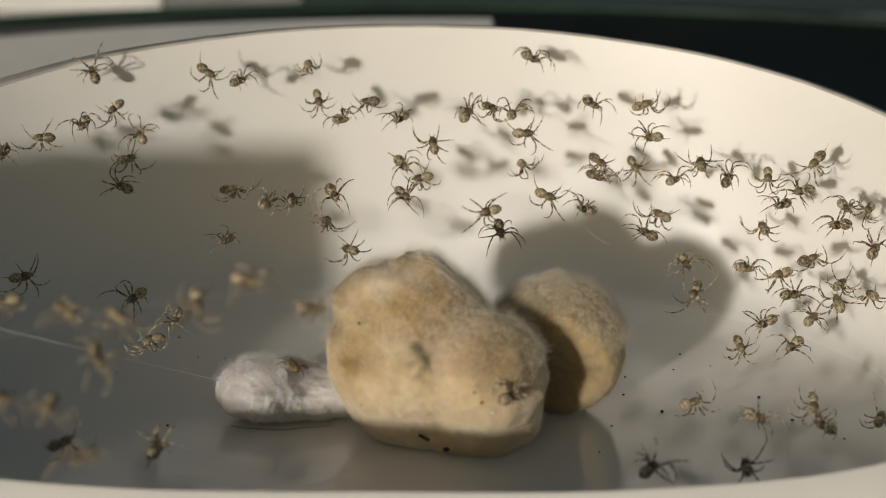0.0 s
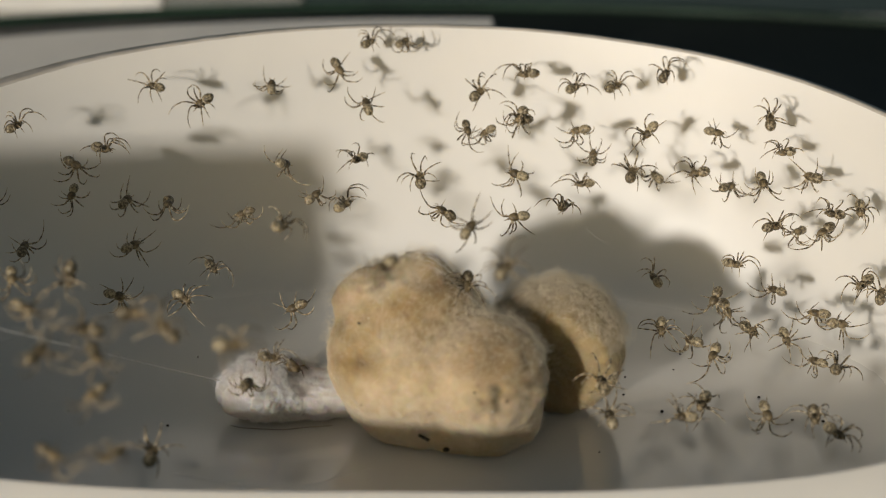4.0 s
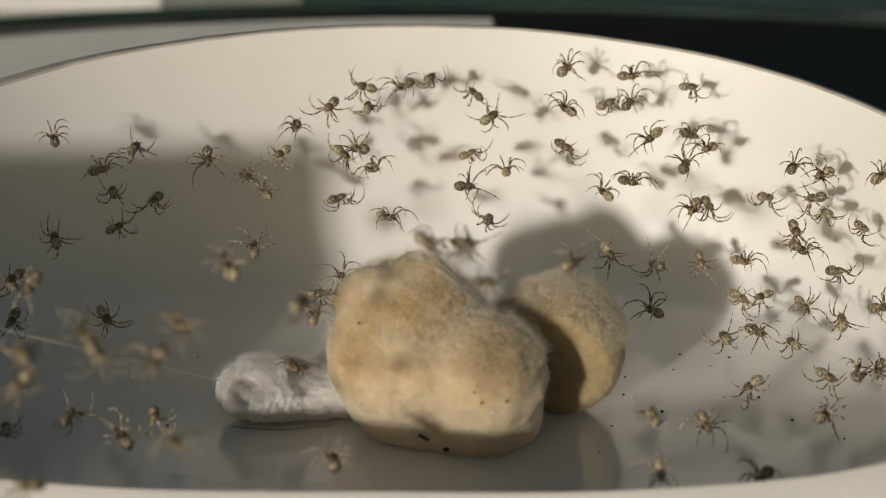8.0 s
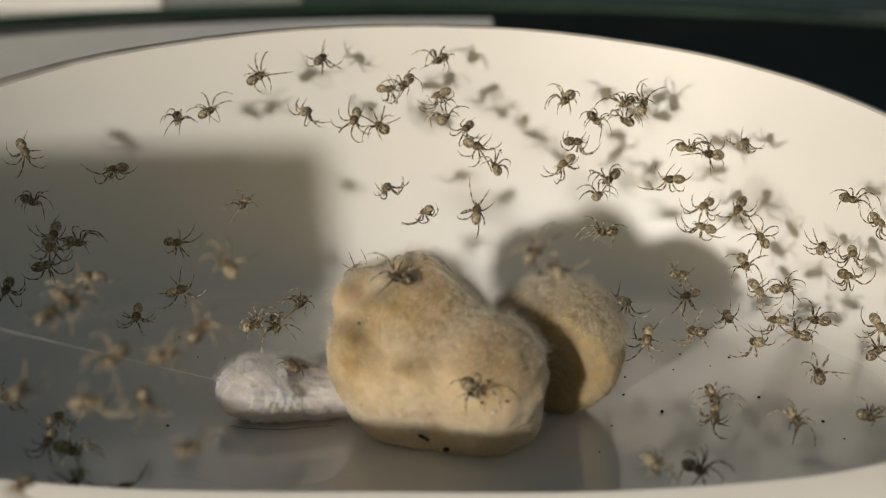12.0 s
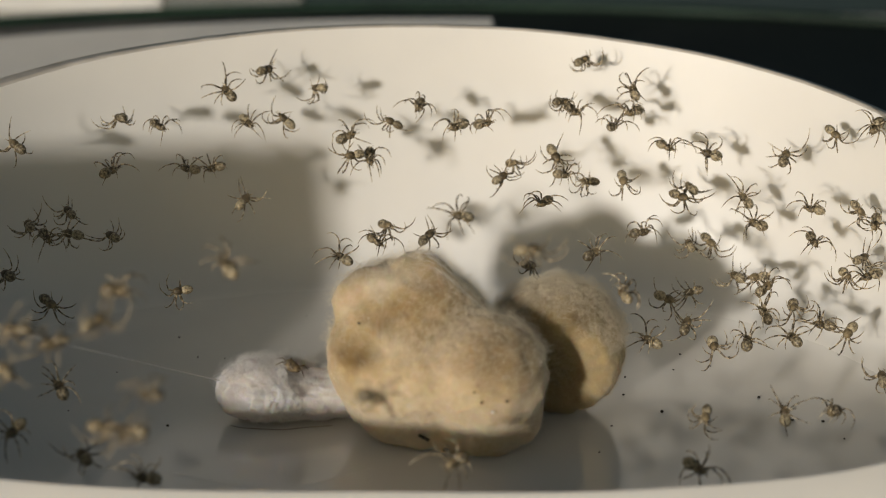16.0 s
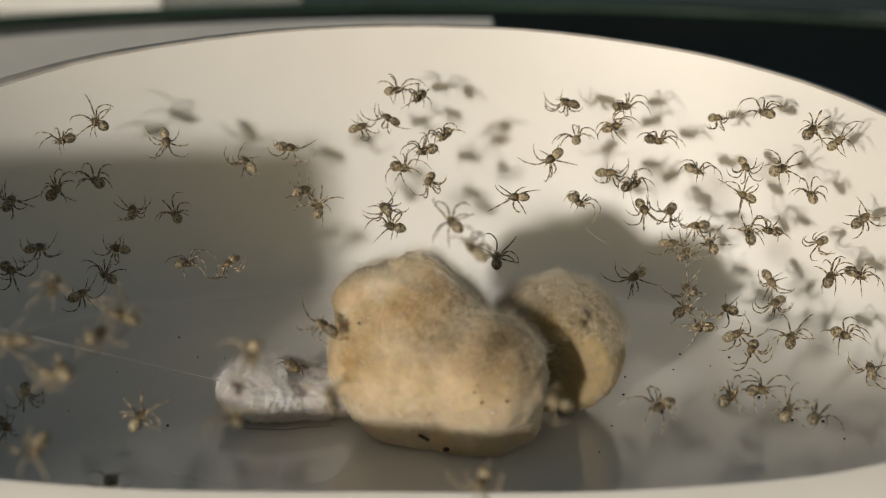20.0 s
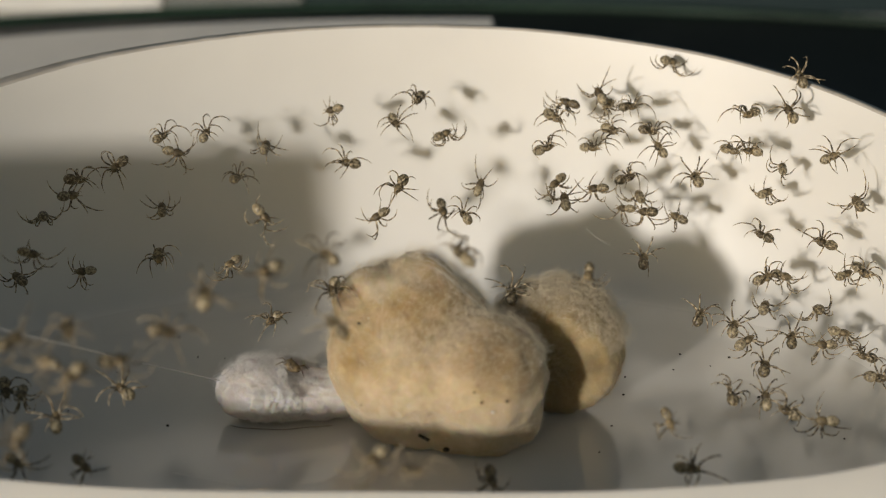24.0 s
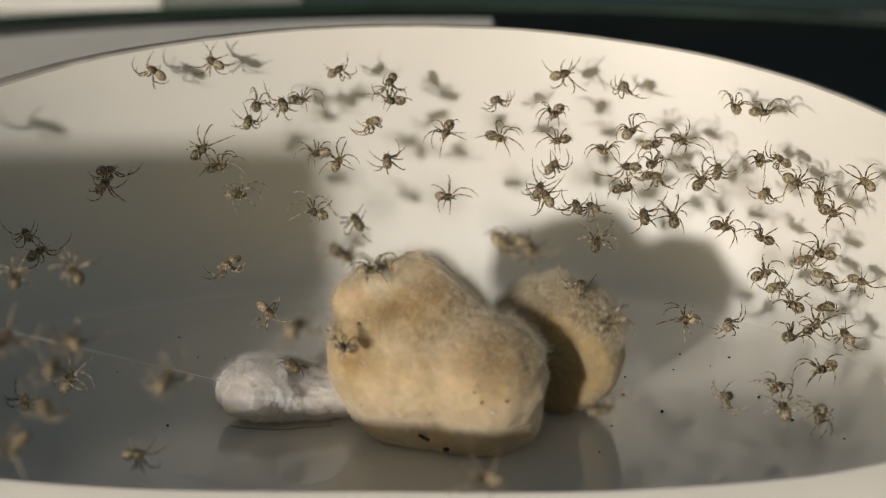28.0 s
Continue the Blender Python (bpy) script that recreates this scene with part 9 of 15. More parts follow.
    walk(s[54], crawl(54, -1, [(0, 16.6, 7.5, 8.0, 208), (0.5, 16.6, 7.5, 8.0, 208), (1, 16.6, 7.5, 7.9, 208), (1.5, 16.6, 7.5, 8.0, 208), (2, 16.6, 7.5, 8.0, 208), (2.5, 16.8, 7.5, 8.0, 219), (3, 17.3, 6.0, 5.4, 192), (3.5, 13.1, 1.7, 6.0, 157), (5.5, 15.2, -1.2, 5.2, 227), (6, 13.2, -4.1, 5.5, 177), (6.5, 13.3, -0.0, 5.8, 102), (7, 15.7, 0.1, 5.2, 177), (7.5, 14.1, -2.1, 5.4, 111), (8, 13.8, 4.1, 6.1, 48), (8.5, 17.1, -3.1, 4.7, 123), (9, 15.8, -2.0, 5.0, 81), (9.5, 16.9, -3.9, 4.7, 156), (10, 17.9, 3.4, 5.0, 81), (10.5, 16.7, -0.4, 4.9, 156), (11, 16.9, 0.8, 4.9, 162), (11.5, 15.9, -5.0, 4.8, 188), (12, 16.5, -6.8, 4.6, 201), (12.5, 20.1, -1.9, 4.5, 276), (14.5, 17.1, 3.2, 5.1, 351), (15, 13.1, -4.9, 5.5, 426), (15.5, 13.3, -0.3, 5.7, 413), (16, 13.1, -0.4, 5.8, 413), (16.5, 11.8, -3.1, 6.6, 488), (17, 14.5, 4.1, 5.9, 413), (17.5, 11.6, -8.8, 5.5, 488), (18, 13.4, -8.1, 5.1, 563), (18.5, 13.5, -8.6, 5.0, 537), (19, 13.9, -1.4, 5.5, 462), (19.5, 13.9, -8.2, 5.0, 537), (20, 12.8, -9.0, 5.1, 475), (20.5, 14.2, -11.1, 4.5, 550), (21, 12.8, -8.7, 5.2, 475), (21.5, 12.8, -8.7, 5.2, 475), (23.5, 10.6, -16.7, 4.5, 550), (24, 14.0, -15.1, 4.2, 625), (24.5, 17.7, -6.0, 4.6, 700), (25, 17.4, -5.5, 4.6, 719), (25.5, 21.2, -5.0, 4.3, 664), (26, 20.8, -1.0, 4.5, 724), (26.5, 18.0, -9.1, 4.3, 799), (27, 20.0, -5.4, 4.4, 724), (27.5, 18.3, -7.6, 4.5, 799), (28, 20.6, -7.2, 4.3, 724)]))
    walk(s[55], crawl(53, -40, [(0, 16.9, 5.7, 6.5, 137), (0.5, 17.0, 5.8, 6.5, 137), (1, 16.9, 5.8, 6.5, 137), (1.5, 15.6, 5.8, 6.9, 115), (2, 18.5, 5.9, 6.9, 190), (2.5, 17.9, 5.3, 5.7, 115), (3, 18.7, 5.4, 6.3, 126), (3.5, 18.3, 5.3, 5.9, 152), (5.5, 17.6, 5.9, 6.7, 77), (6, 17.8, 4.4, 5.5, 152), (6.5, 16.8, 1.3, 5.3, 116), (7, 18.1, 5.8, 6.5, 41), (7.5, 15.6, 5.8, 6.9, 56), (8, 14.2, 6.6, 8.4, 30), (8.5, 18.0, 2.0, 5.2, -45), (9, 16.2, 2.5, 5.6, 30), (9.5, 16.7, 2.0, 5.4, 56), (10, 16.2, 2.5, 5.6, 65), (10.5, 16.2, 2.3, 5.6, 65), (11, 16.4, 2.2, 5.5, 82), (11.5, 15.9, 1.6, 5.6, 65), (12, 16.3, 1.8, 5.5, 44), (12.5, 16.3, 1.5, 5.5, 44), (14.5, 15.6, 1.8, 5.7, 61), (15, 15.6, 2.0, 5.7, 61), (15.5, 16.6, 3.8, 5.7, -14), (16, 16.1, 2.8, 5.7, -34), (16.5, 16.5, 3.4, 5.6, -41), (17, 16.3, 2.9, 5.6, -40), (17.5, 16.6, 3.8, 5.7, -68), (18, 16.8, 3.9, 5.6, -68), (18.5, 17.3, 5.0, 5.6, -58), (19, 16.6, 3.8, 5.7, -62), (19.5, 16.8, 5.4, 6.0, -50), (20, 16.4, 5.9, 6.9, 25), (20.5, 17.2, 6.5, 7.7, -50), (21, 16.3, 7.3, 9.0, 8), (21.5, 16.3, 7.3, 9.0, 8), (23.5, 13.7, 8.9, 11.3, 51), (24, 13.7, 8.9, 11.3, 51), (24.5, 13.7, 8.9, 11.2, 51), (25, 13.5, 8.9, 11.2, 51), (25.5, 13.5, 8.9, 11.2, 51), (26, 13.5, 8.9, 11.2, 51), (26.5, 12.6, 8.9, 11.2, 66), (27, 13.7, 8.9, 11.3, -9), (27.5, 13.7, 8.9, 11.3, -9), (28, 13.7, 8.9, 11.2, -9)]))
    walk(s[56], crawl(30, 3, [(0, 20.6, 6.3, 8.1, 257), (0.5, 20.1, 6.6, 8.3, 246), (1, 19.5, 6.4, 7.5, 255), (1.5, 19.5, 6.6, 7.9, 208), (2, 20.1, 6.5, 8.1, 212), (2.5, 21.3, 5.3, 6.9, 218), (3, 20.4, 6.6, 8.5, 293), (3.5, 19.7, 6.7, 8.2, 256), (5.5, 20.4, 6.6, 8.5, 259), (6, 20.4, 6.6, 8.5, 259), (6.5, 20.4, 6.6, 8.5, 259), (7, 20.4, 6.6, 8.5, 259), (7.5, 20.4, 6.6, 8.5, 259), (8, 20.4, 6.6, 8.5, 259), (8.5, 20.4, 6.6, 8.5, 259), (9, 20.4, 6.6, 8.5, 259), (9.5, 20.4, 6.6, 8.5, 259), (10, 20.6, 6.5, 8.5, 259), (10.5, 21.4, 6.4, 8.8, 237), (11, 24.5, 7.1, 13.9, 312), (11.5, 25.2, 8.1, 15.7, 324), (12, 31.3, 5.0, 16.7, 278), (12.5, 28.7, 6.7, 16.4, 353), (14.5, 24.3, 6.7, 12.7, 428), (15, 24.3, 6.6, 12.6, 428), (15.5, 24.5, 6.4, 12.2, 427), (16, 24.5, 6.5, 12.3, 427), (16.5, 24.5, 6.5, 12.3, 427), (17, 24.5, 6.5, 12.3, 427), (17.5, 25.2, 6.3, 13.0, 418), (18, 25.2, 6.3, 13.0, 418), (18.5, 25.2, 6.5, 13.3, 413), (19, 25.2, 6.3, 13.0, 418), (19.5, 24.5, 6.8, 13.2, 366), (20, 24.5, 6.8, 13.2, 366), (20.5, 24.9, 6.9, 13.8, 327), (21, 24.9, 7.0, 13.9, 327), (21.5, 23.8, 7.3, 13.5, 402), (23.5, 22.8, 8.4, 14.7, 398), (24, 20.7, 9.6, 15.4, 432), (24.5, 19.8, 9.6, 14.5, 500), (25, 20.7, 9.2, 14.6, 480), (25.5, 19.8, 9.6, 14.5, 506), (26, 18.2, 10.1, 14.4, 469), (26.5, 21.8, 8.1, 13.2, 544), (27, 18.7, 10.1, 14.8, 469), (27.5, 18.0, 10.3, 14.7, 455), (28, 21.4, 9.0, 14.7, 530)]))
    walk(s[57], crawl(63, 6, [(0, 22.8, 7.1, 7.4, 111), (0.5, 20.4, 8.8, 8.5, 36), (1, 20.6, 8.7, 8.3, 29), (1.5, 20.4, 8.8, 8.5, 53), (2, 20.4, 8.8, 8.5, 53), (2.5, 19.9, 8.4, 7.4, 114), (3, 19.7, 8.3, 7.0, 127), (3.5, 20.0, 7.0, 5.0, 202), (5.5, 19.0, 4.6, 4.4, 173), (6, 18.8, 4.5, 4.4, 173), (6.5, 18.4, 5.3, 4.5, 162), (7, 20.4, 7.4, 6.0, 237), (7.5, 18.9, 7.3, 4.9, 162), (8, 20.5, 7.1, 5.6, 237), (8.5, 20.2, 7.2, 5.5, 214), (9, 20.2, 7.2, 5.5, 214), (9.5, 20.0, 7.3, 5.5, 214), (10, 19.4, 7.2, 4.9, 191), (10.5, 17.9, 7.2, 5.1, 155), (11, 21.6, 6.5, 5.4, 230), (11.5, 21.6, 7.0, 6.2, 215), (12, 21.6, 7.0, 6.2, 215), (12.5, 22.4, 6.9, 6.5, 214), (14.5, 22.2, 6.9, 6.5, 214), (15, 21.1, 7.8, 7.2, 139), (15.5, 21.3, 7.6, 7.0, 99), (16, 21.3, 7.6, 7.0, 99), (16.5, 21.3, 7.6, 7.0, 99), (17, 21.0, 8.0, 7.3, 104), (17.5, 21.8, 7.1, 6.4, 179), (18, 22.0, 7.1, 6.6, 168), (18.5, 21.5, 8.3, 8.2, 93), (19, 20.2, 8.3, 7.4, 135), (19.5, 20.4, 8.5, 7.9, 134), (20, 22.4, 7.1, 6.8, 209), (20.5, 22.7, 7.0, 7.1, 222), (21, 22.5, 7.1, 7.0, 222), (21.5, 22.7, 6.9, 6.9, 244), (23.5, 22.6, 7.2, 7.2, 277), (24, 23.3, 6.9, 7.3, 257), (24.5, 22.9, 6.9, 6.9, 244), (25, 22.9, 6.9, 6.9, 244), (25.5, 22.9, 6.9, 6.9, 244), (26, 22.9, 6.8, 6.8, 244), (26.5, 22.9, 6.8, 6.8, 244), (27, 22.9, 6.9, 6.9, 244), (27.5, 22.9, 6.9, 6.9, 244), (28, 24.7, 6.9, 8.6, 294)]))
    walk(s[58], crawl(59, 4, [(0, 23.4, 4.2, 7.1, 284), (0.5, 23.4, 4.1, 7.0, 284), (1, 24.6, 6.3, 12.6, 342), (1.5, 25.1, 5.5, 11.3, 267), (2, 23.8, 5.7, 10.0, 192), (2.5, 23.3, 6.3, 10.6, 220), (3, 22.9, 6.7, 11.4, 295), (3.5, 22.4, 6.8, 10.8, 293), (5.5, 22.4, 7.0, 11.4, 285), (6, 22.6, 6.9, 11.5, 287), (6.5, 22.4, 6.9, 11.3, 301), (7, 22.4, 7.0, 11.4, 301), (7.5, 22.4, 6.0, 9.3, 226), (8, 24.0, 5.5, 9.7, 237), (8.5, 24.1, 5.4, 9.7, 237), (9, 24.0, 5.5, 9.7, 237), (9.5, 24.1, 3.4, 6.4, 180), (10, 24.2, 3.8, 7.1, 177), (10.5, 22.8, 4.7, 7.4, 102), (11, 27.4, 2.8, 8.5, 177), (11.5, 26.5, 2.1, 6.4, 149), (12, 24.5, 2.9, 5.8, 79), (12.5, 24.4, 2.8, 5.7, 79), (14.5, 25.0, 2.6, 5.8, 76), (15, 24.9, 2.5, 5.6, 76), (15.5, 24.8, 2.7, 5.7, 76), (16, 24.8, 2.6, 5.6, 76), (16.5, 24.8, 2.6, 5.7, 76), (17, 26.2, 1.5, 5.2, 151), (17.5, 26.2, 1.6, 5.3, 151), (18, 26.2, 1.5, 5.2, 151), (18.5, 22.0, 5.0, 7.2, 76), (19, 22.3, 5.1, 7.6, 49), (19.5, 22.3, 5.0, 7.5, 49), (20, 25.6, 3.9, 8.5, -26), (20.5, 26.2, 3.7, 8.8, -7), (21, 25.3, 5.1, 10.4, 27), (21.5, 25.5, 4.9, 10.3, 32), (23.5, 25.1, 5.2, 10.6, 67), (24, 25.1, 5.2, 10.4, 67), (24.5, 25.1, 5.1, 10.3, 67), (25, 25.1, 5.1, 10.3, 67), (25.5, 25.1, 5.2, 10.4, 67), (26, 25.0, 5.2, 10.2, 69), (26.5, 25.0, 5.2, 10.3, 69), (27, 25.0, 5.2, 10.2, 69), (27.5, 25.0, 5.2, 10.2, 69), (28, 25.0, 5.0, 9.7, 75)]))
    walk(s[59], crawl(40, -7, [(0, 26.7, 5.1, 7.6, 313), (0.5, 22.5, 7.1, 7.2, 388), (1, 22.5, 7.1, 7.2, 388), (1.5, 22.5, 7.1, 7.2, 388), (2, 22.7, 7.0, 7.3, 388), (2.5, 22.5, 7.1, 7.2, 388), (3, 22.5, 7.1, 7.2, 388), (3.5, 22.9, 6.6, 6.6, 393), (5.5, 21.2, 6.9, 5.9, 468), (6, 21.4, 6.8, 5.9, 468), (6.5, 21.2, 6.9, 5.9, 468), (7, 21.6, 6.7, 5.8, 491), (7.5, 21.2, 6.9, 5.9, 475), (8, 21.6, 6.8, 5.9, 464), (8.5, 21.6, 6.8, 6.0, 464), (9, 22.3, 6.6, 6.2, 436), (9.5, 21.6, 7.2, 6.8, 473), (10, 21.8, 7.0, 6.5, 482), (10.5, 21.8, 7.0, 6.5, 482), (11, 24.3, 7.1, 8.7, 407), (11.5, 24.0, 7.3, 8.8, 410), (12, 25.6, 6.8, 9.6, 335), (12.5, 24.7, 6.9, 8.6, 410), (14.5, 25.1, 7.1, 9.7, 344), (15, 25.2, 7.1, 9.7, 344), (15.5, 26.9, 5.4, 8.5, 269), (16, 28.0, 5.1, 9.4, 303), (16.5, 28.0, 4.5, 8.2, 228), (17, 28.0, 4.4, 8.1, 228), (17.5, 28.3, 4.4, 8.5, 256), (18, 28.5, 4.2, 8.4, 290), (18.5, 28.5, 4.2, 8.4, 290), (19, 28.5, 4.2, 8.4, 290), (19.5, 28.5, 4.2, 8.4, 290), (20, 31.3, 2.1, 9.2, 297), (20.5, 27.6, 3.6, 6.2, 222), (21, 26.7, 5.2, 8.0, 297), (21.5, 26.8, 5.2, 8.2, 299), (23.5, 27.0, 5.2, 8.2, 299), (24, 27.0, 5.2, 8.2, 299), (24.5, 27.3, 5.0, 8.3, 296), (25, 27.6, 4.5, 7.8, 312), (25.5, 27.8, 4.5, 8.0, 272), (26, 27.8, 4.5, 8.0, 272), (26.5, 27.6, 4.6, 8.0, 272), (27, 27.8, 4.6, 8.2, 261), (27.5, 27.8, 4.4, 7.9, 237), (28, 27.8, 4.4, 7.9, 237)]))
    walk(s[60], crawl(35, -27, [(0, 28.5, 4.4, 10.3, 325), (0.5, 27.1, 5.0, 9.0, 400), (1, 26.9, 5.1, 9.0, 400), (1.5, 26.9, 5.1, 9.0, 400), (2, 27.8, 3.7, 7.7, 475), (2.5, 27.7, 3.8, 7.6, 479), (3, 27.7, 3.8, 7.6, 479), (3.5, 27.8, 3.6, 7.6, 496), (5.5, 27.9, 4.3, 8.7, 421), (6, 27.9, 4.5, 9.1, 424), (6.5, 29.0, 3.4, 8.7, 499), (7, 27.1, 4.7, 8.4, 475), (7.5, 26.9, 4.9, 8.7, 453), (8, 31.2, 1.9, 9.8, 528), (8.5, 31.2, 1.9, 9.8, 528), (9, 31.2, 1.9, 9.8, 528), (9.5, 31.2, 1.9, 9.8, 528), (10, 31.2, 1.9, 9.8, 528), (10.5, 28.8, 3.1, 8.0, 453), (11, 31.2, 1.5, 8.6, 528), (11.5, 31.2, 1.5, 8.6, 528), (12, 31.2, 1.5, 8.6, 528), (12.5, 31.2, 1.5, 8.6, 528), (14.5, 27.9, 4.0, 8.2, 453), (15, 27.9, 4.0, 8.2, 453), (15.5, 28.0, 4.0, 8.4, 449), (16, 28.0, 4.0, 8.4, 449), (16.5, 28.0, 3.4, 7.3, 524), (17, 28.1, 3.2, 7.2, 507), (17.5, 28.3, 3.2, 7.4, 517), (18, 26.5, 3.8, 6.3, 469), (18.5, 26.2, 4.1, 6.4, 475), (19, 26.7, 2.7, 4.8, 550), (19.5, 26.7, 2.7, 4.8, 550), (20, 26.6, 2.8, 4.7, 579), (20.5, 26.7, 2.7, 4.8, 622), (21, 26.7, 2.7, 4.8, 622), (21.5, 26.7, 2.7, 4.8, 622), (23.5, 28.3, -0.4, 3.9, 571), (24, 27.9, -1.8, 3.7, 597), (24.5, 28.1, -1.1, 3.8, 601), (25, 28.4, 1.1, 4.2, 676), (25.5, 25.4, -4.2, 3.6, 601), (26, 30.2, -4.0, 3.5, 615), (26.5, 28.0, -1.5, 3.8, 690), (27, 24.8, 1.2, 4.1, 765), (27.5, 24.5, -0.1, 4.0, 777), (28, 24.3, -0.9, 3.9, 814)]))
    walk(s[61], crawl(58, 16, [(0, 25.9, 3.0, 7.2, 14), (0.5, 24.8, 3.1, 6.4, 78), (1, 25.6, 3.8, 8.3, 3), (1.5, 24.1, 3.0, 5.6, 78), (2, 25.4, 3.5, 7.6, 3), (2.5, 26.1, 2.1, 5.9, -72), (3, 26.1, 2.1, 6.0, -72), (3.5, 26.1, 2.1, 6.0, -72), (5.5, 25.8, 2.0, 5.4, -105), (6, 27.7, 0.8, 5.6, -118), (6.5, 30.7, -1.1, 6.4, -43), (7, 28.3, 0.7, 6.2, 32), (7.5, 26.6, 2.2, 6.7, 35), (8, 26.1, 2.2, 6.2, 0), (8.5, 25.7, 3.4, 7.7, 38), (9, 25.7, 3.3, 7.6, 38), (9.5, 25.7, 3.4, 7.8, 45), (10, 26.4, 1.8, 5.8, 120), (10.5, 22.8, 1.9, 4.9, 107), (11, 27.9, 1.1, 6.4, 182), (11.5, 27.6, 1.2, 6.2, 209), (12, 28.3, 0.7, 6.2, 217), (12.5, 30.7, -0.9, 6.8, 246), (14.5, 26.4, 1.5, 5.4, 171), (15, 26.4, 1.6, 5.6, 188), (15.5, 26.4, 1.5, 5.4, 149), (16, 26.4, 1.5, 5.4, 149), (16.5, 26.4, 1.5, 5.4, 149), (17, 26.2, -3.5, 4.3, 224), (17.5, 30.3, -3.4, 4.2, 248), (18, 27.3, 0.2, 4.6, 323), (18.5, 26.4, 1.5, 5.4, 394), (19, 22.4, -10.4, 4.2, 469), (19.5, 22.4, -9.2, 4.3, 458), (20, 29.0, -8.2, 3.8, 533), (20.5, 29.0, -8.2, 3.8, 533), (21, 22.3, -9.5, 4.3, 458), (21.5, 22.3, -9.5, 4.3, 458), (23.5, 22.4, -9.2, 4.3, 458), (24, 22.5, -9.2, 4.3, 458), (24.5, 22.5, -9.2, 4.3, 458), (25, 22.4, -9.2, 4.3, 458), (25.5, 22.5, -9.2, 4.3, 458), (26, 22.6, -8.8, 4.3, 458), (26.5, 22.6, -8.8, 4.3, 458), (27, 22.6, -8.8, 4.3, 458), (27.5, 22.6, -8.8, 4.3, 458), (28, 29.1, -7.9, 3.9, 533)]))
    walk(s[62], crawl(82, 17, [(0, 24.7, 4.0, 5.6, 324), (0.5, 23.2, 3.7, 4.5, 399), (1, 23.2, 5.0, 5.8, 336), (1.5, 22.6, 2.5, 4.4, 261), (2, 22.6, 1.3, 4.3, 254), (2.5, 22.3, 1.7, 4.4, 212), (3, 22.4, 2.5, 4.4, 209), (3.5, 22.4, 2.5, 4.4, 209), (5.5, 23.1, 2.9, 4.4, 202), (6, 23.3, 2.9, 4.4, 202), (6.5, 24.5, 4.2, 5.7, 277), (7, 24.4, 4.3, 5.7, 277), (7.5, 24.6, 4.3, 5.9, 248), (8, 24.2, 4.5, 6.0, 229), (8.5, 22.7, 4.0, 4.6, 154), (9, 25.3, 3.2, 4.7, 229), (9.5, 25.3, 3.2, 4.7, 229), (10, 25.2, 3.4, 5.0, 245), (10.5, 20.9, 6.1, 6.0, 170), (11, 22.9, 6.4, 7.9, 245), (11.5, 22.6, 7.5, 9.7, 320), (12, 21.6, 8.1, 9.8, 395), (12.5, 21.8, 8.1, 10.2, 396), (14.5, 20.7, 9.3, 12.2, 406), (15, 20.7, 9.4, 12.2, 406), (15.5, 20.7, 9.3, 12.1, 406), (16, 20.5, 9.4, 12.2, 402), (16.5, 20.7, 9.3, 12.2, 401), (17, 20.5, 9.4, 12.2, 401), (17.5, 20.7, 9.3, 12.2, 401), (18, 20.7, 9.3, 12.2, 401), (18.5, 20.7, 9.3, 12.2, 401), (19, 20.5, 9.4, 12.2, 405), (19.5, 20.7, 9.4, 12.4, 430), (20, 20.5, 9.5, 12.3, 430), (20.5, 20.1, 9.4, 11.7, 444), (21, 21.0, 9.2, 12.2, 369), (21.5, 17.2, 10.9, 13.2, 415), (23.5, 15.1, 11.9, 14.6, 412), (24, 14.9, 12.1, 15.0, 399), (24.5, 15.3, 11.3, 13.3, 474), (25, 13.0, 11.3, 12.8, 487), (25.5, 15.9, 11.1, 13.0, 562), (26, 15.9, 11.1, 13.2, 562), (26.5, 13.9, 10.3, 10.8, 487), (27, 16.0, 10.7, 12.3, 562), (27.5, 16.2, 11.7, 14.7, 637), (28, 16.6, 11.9, 15.4, 617)]))
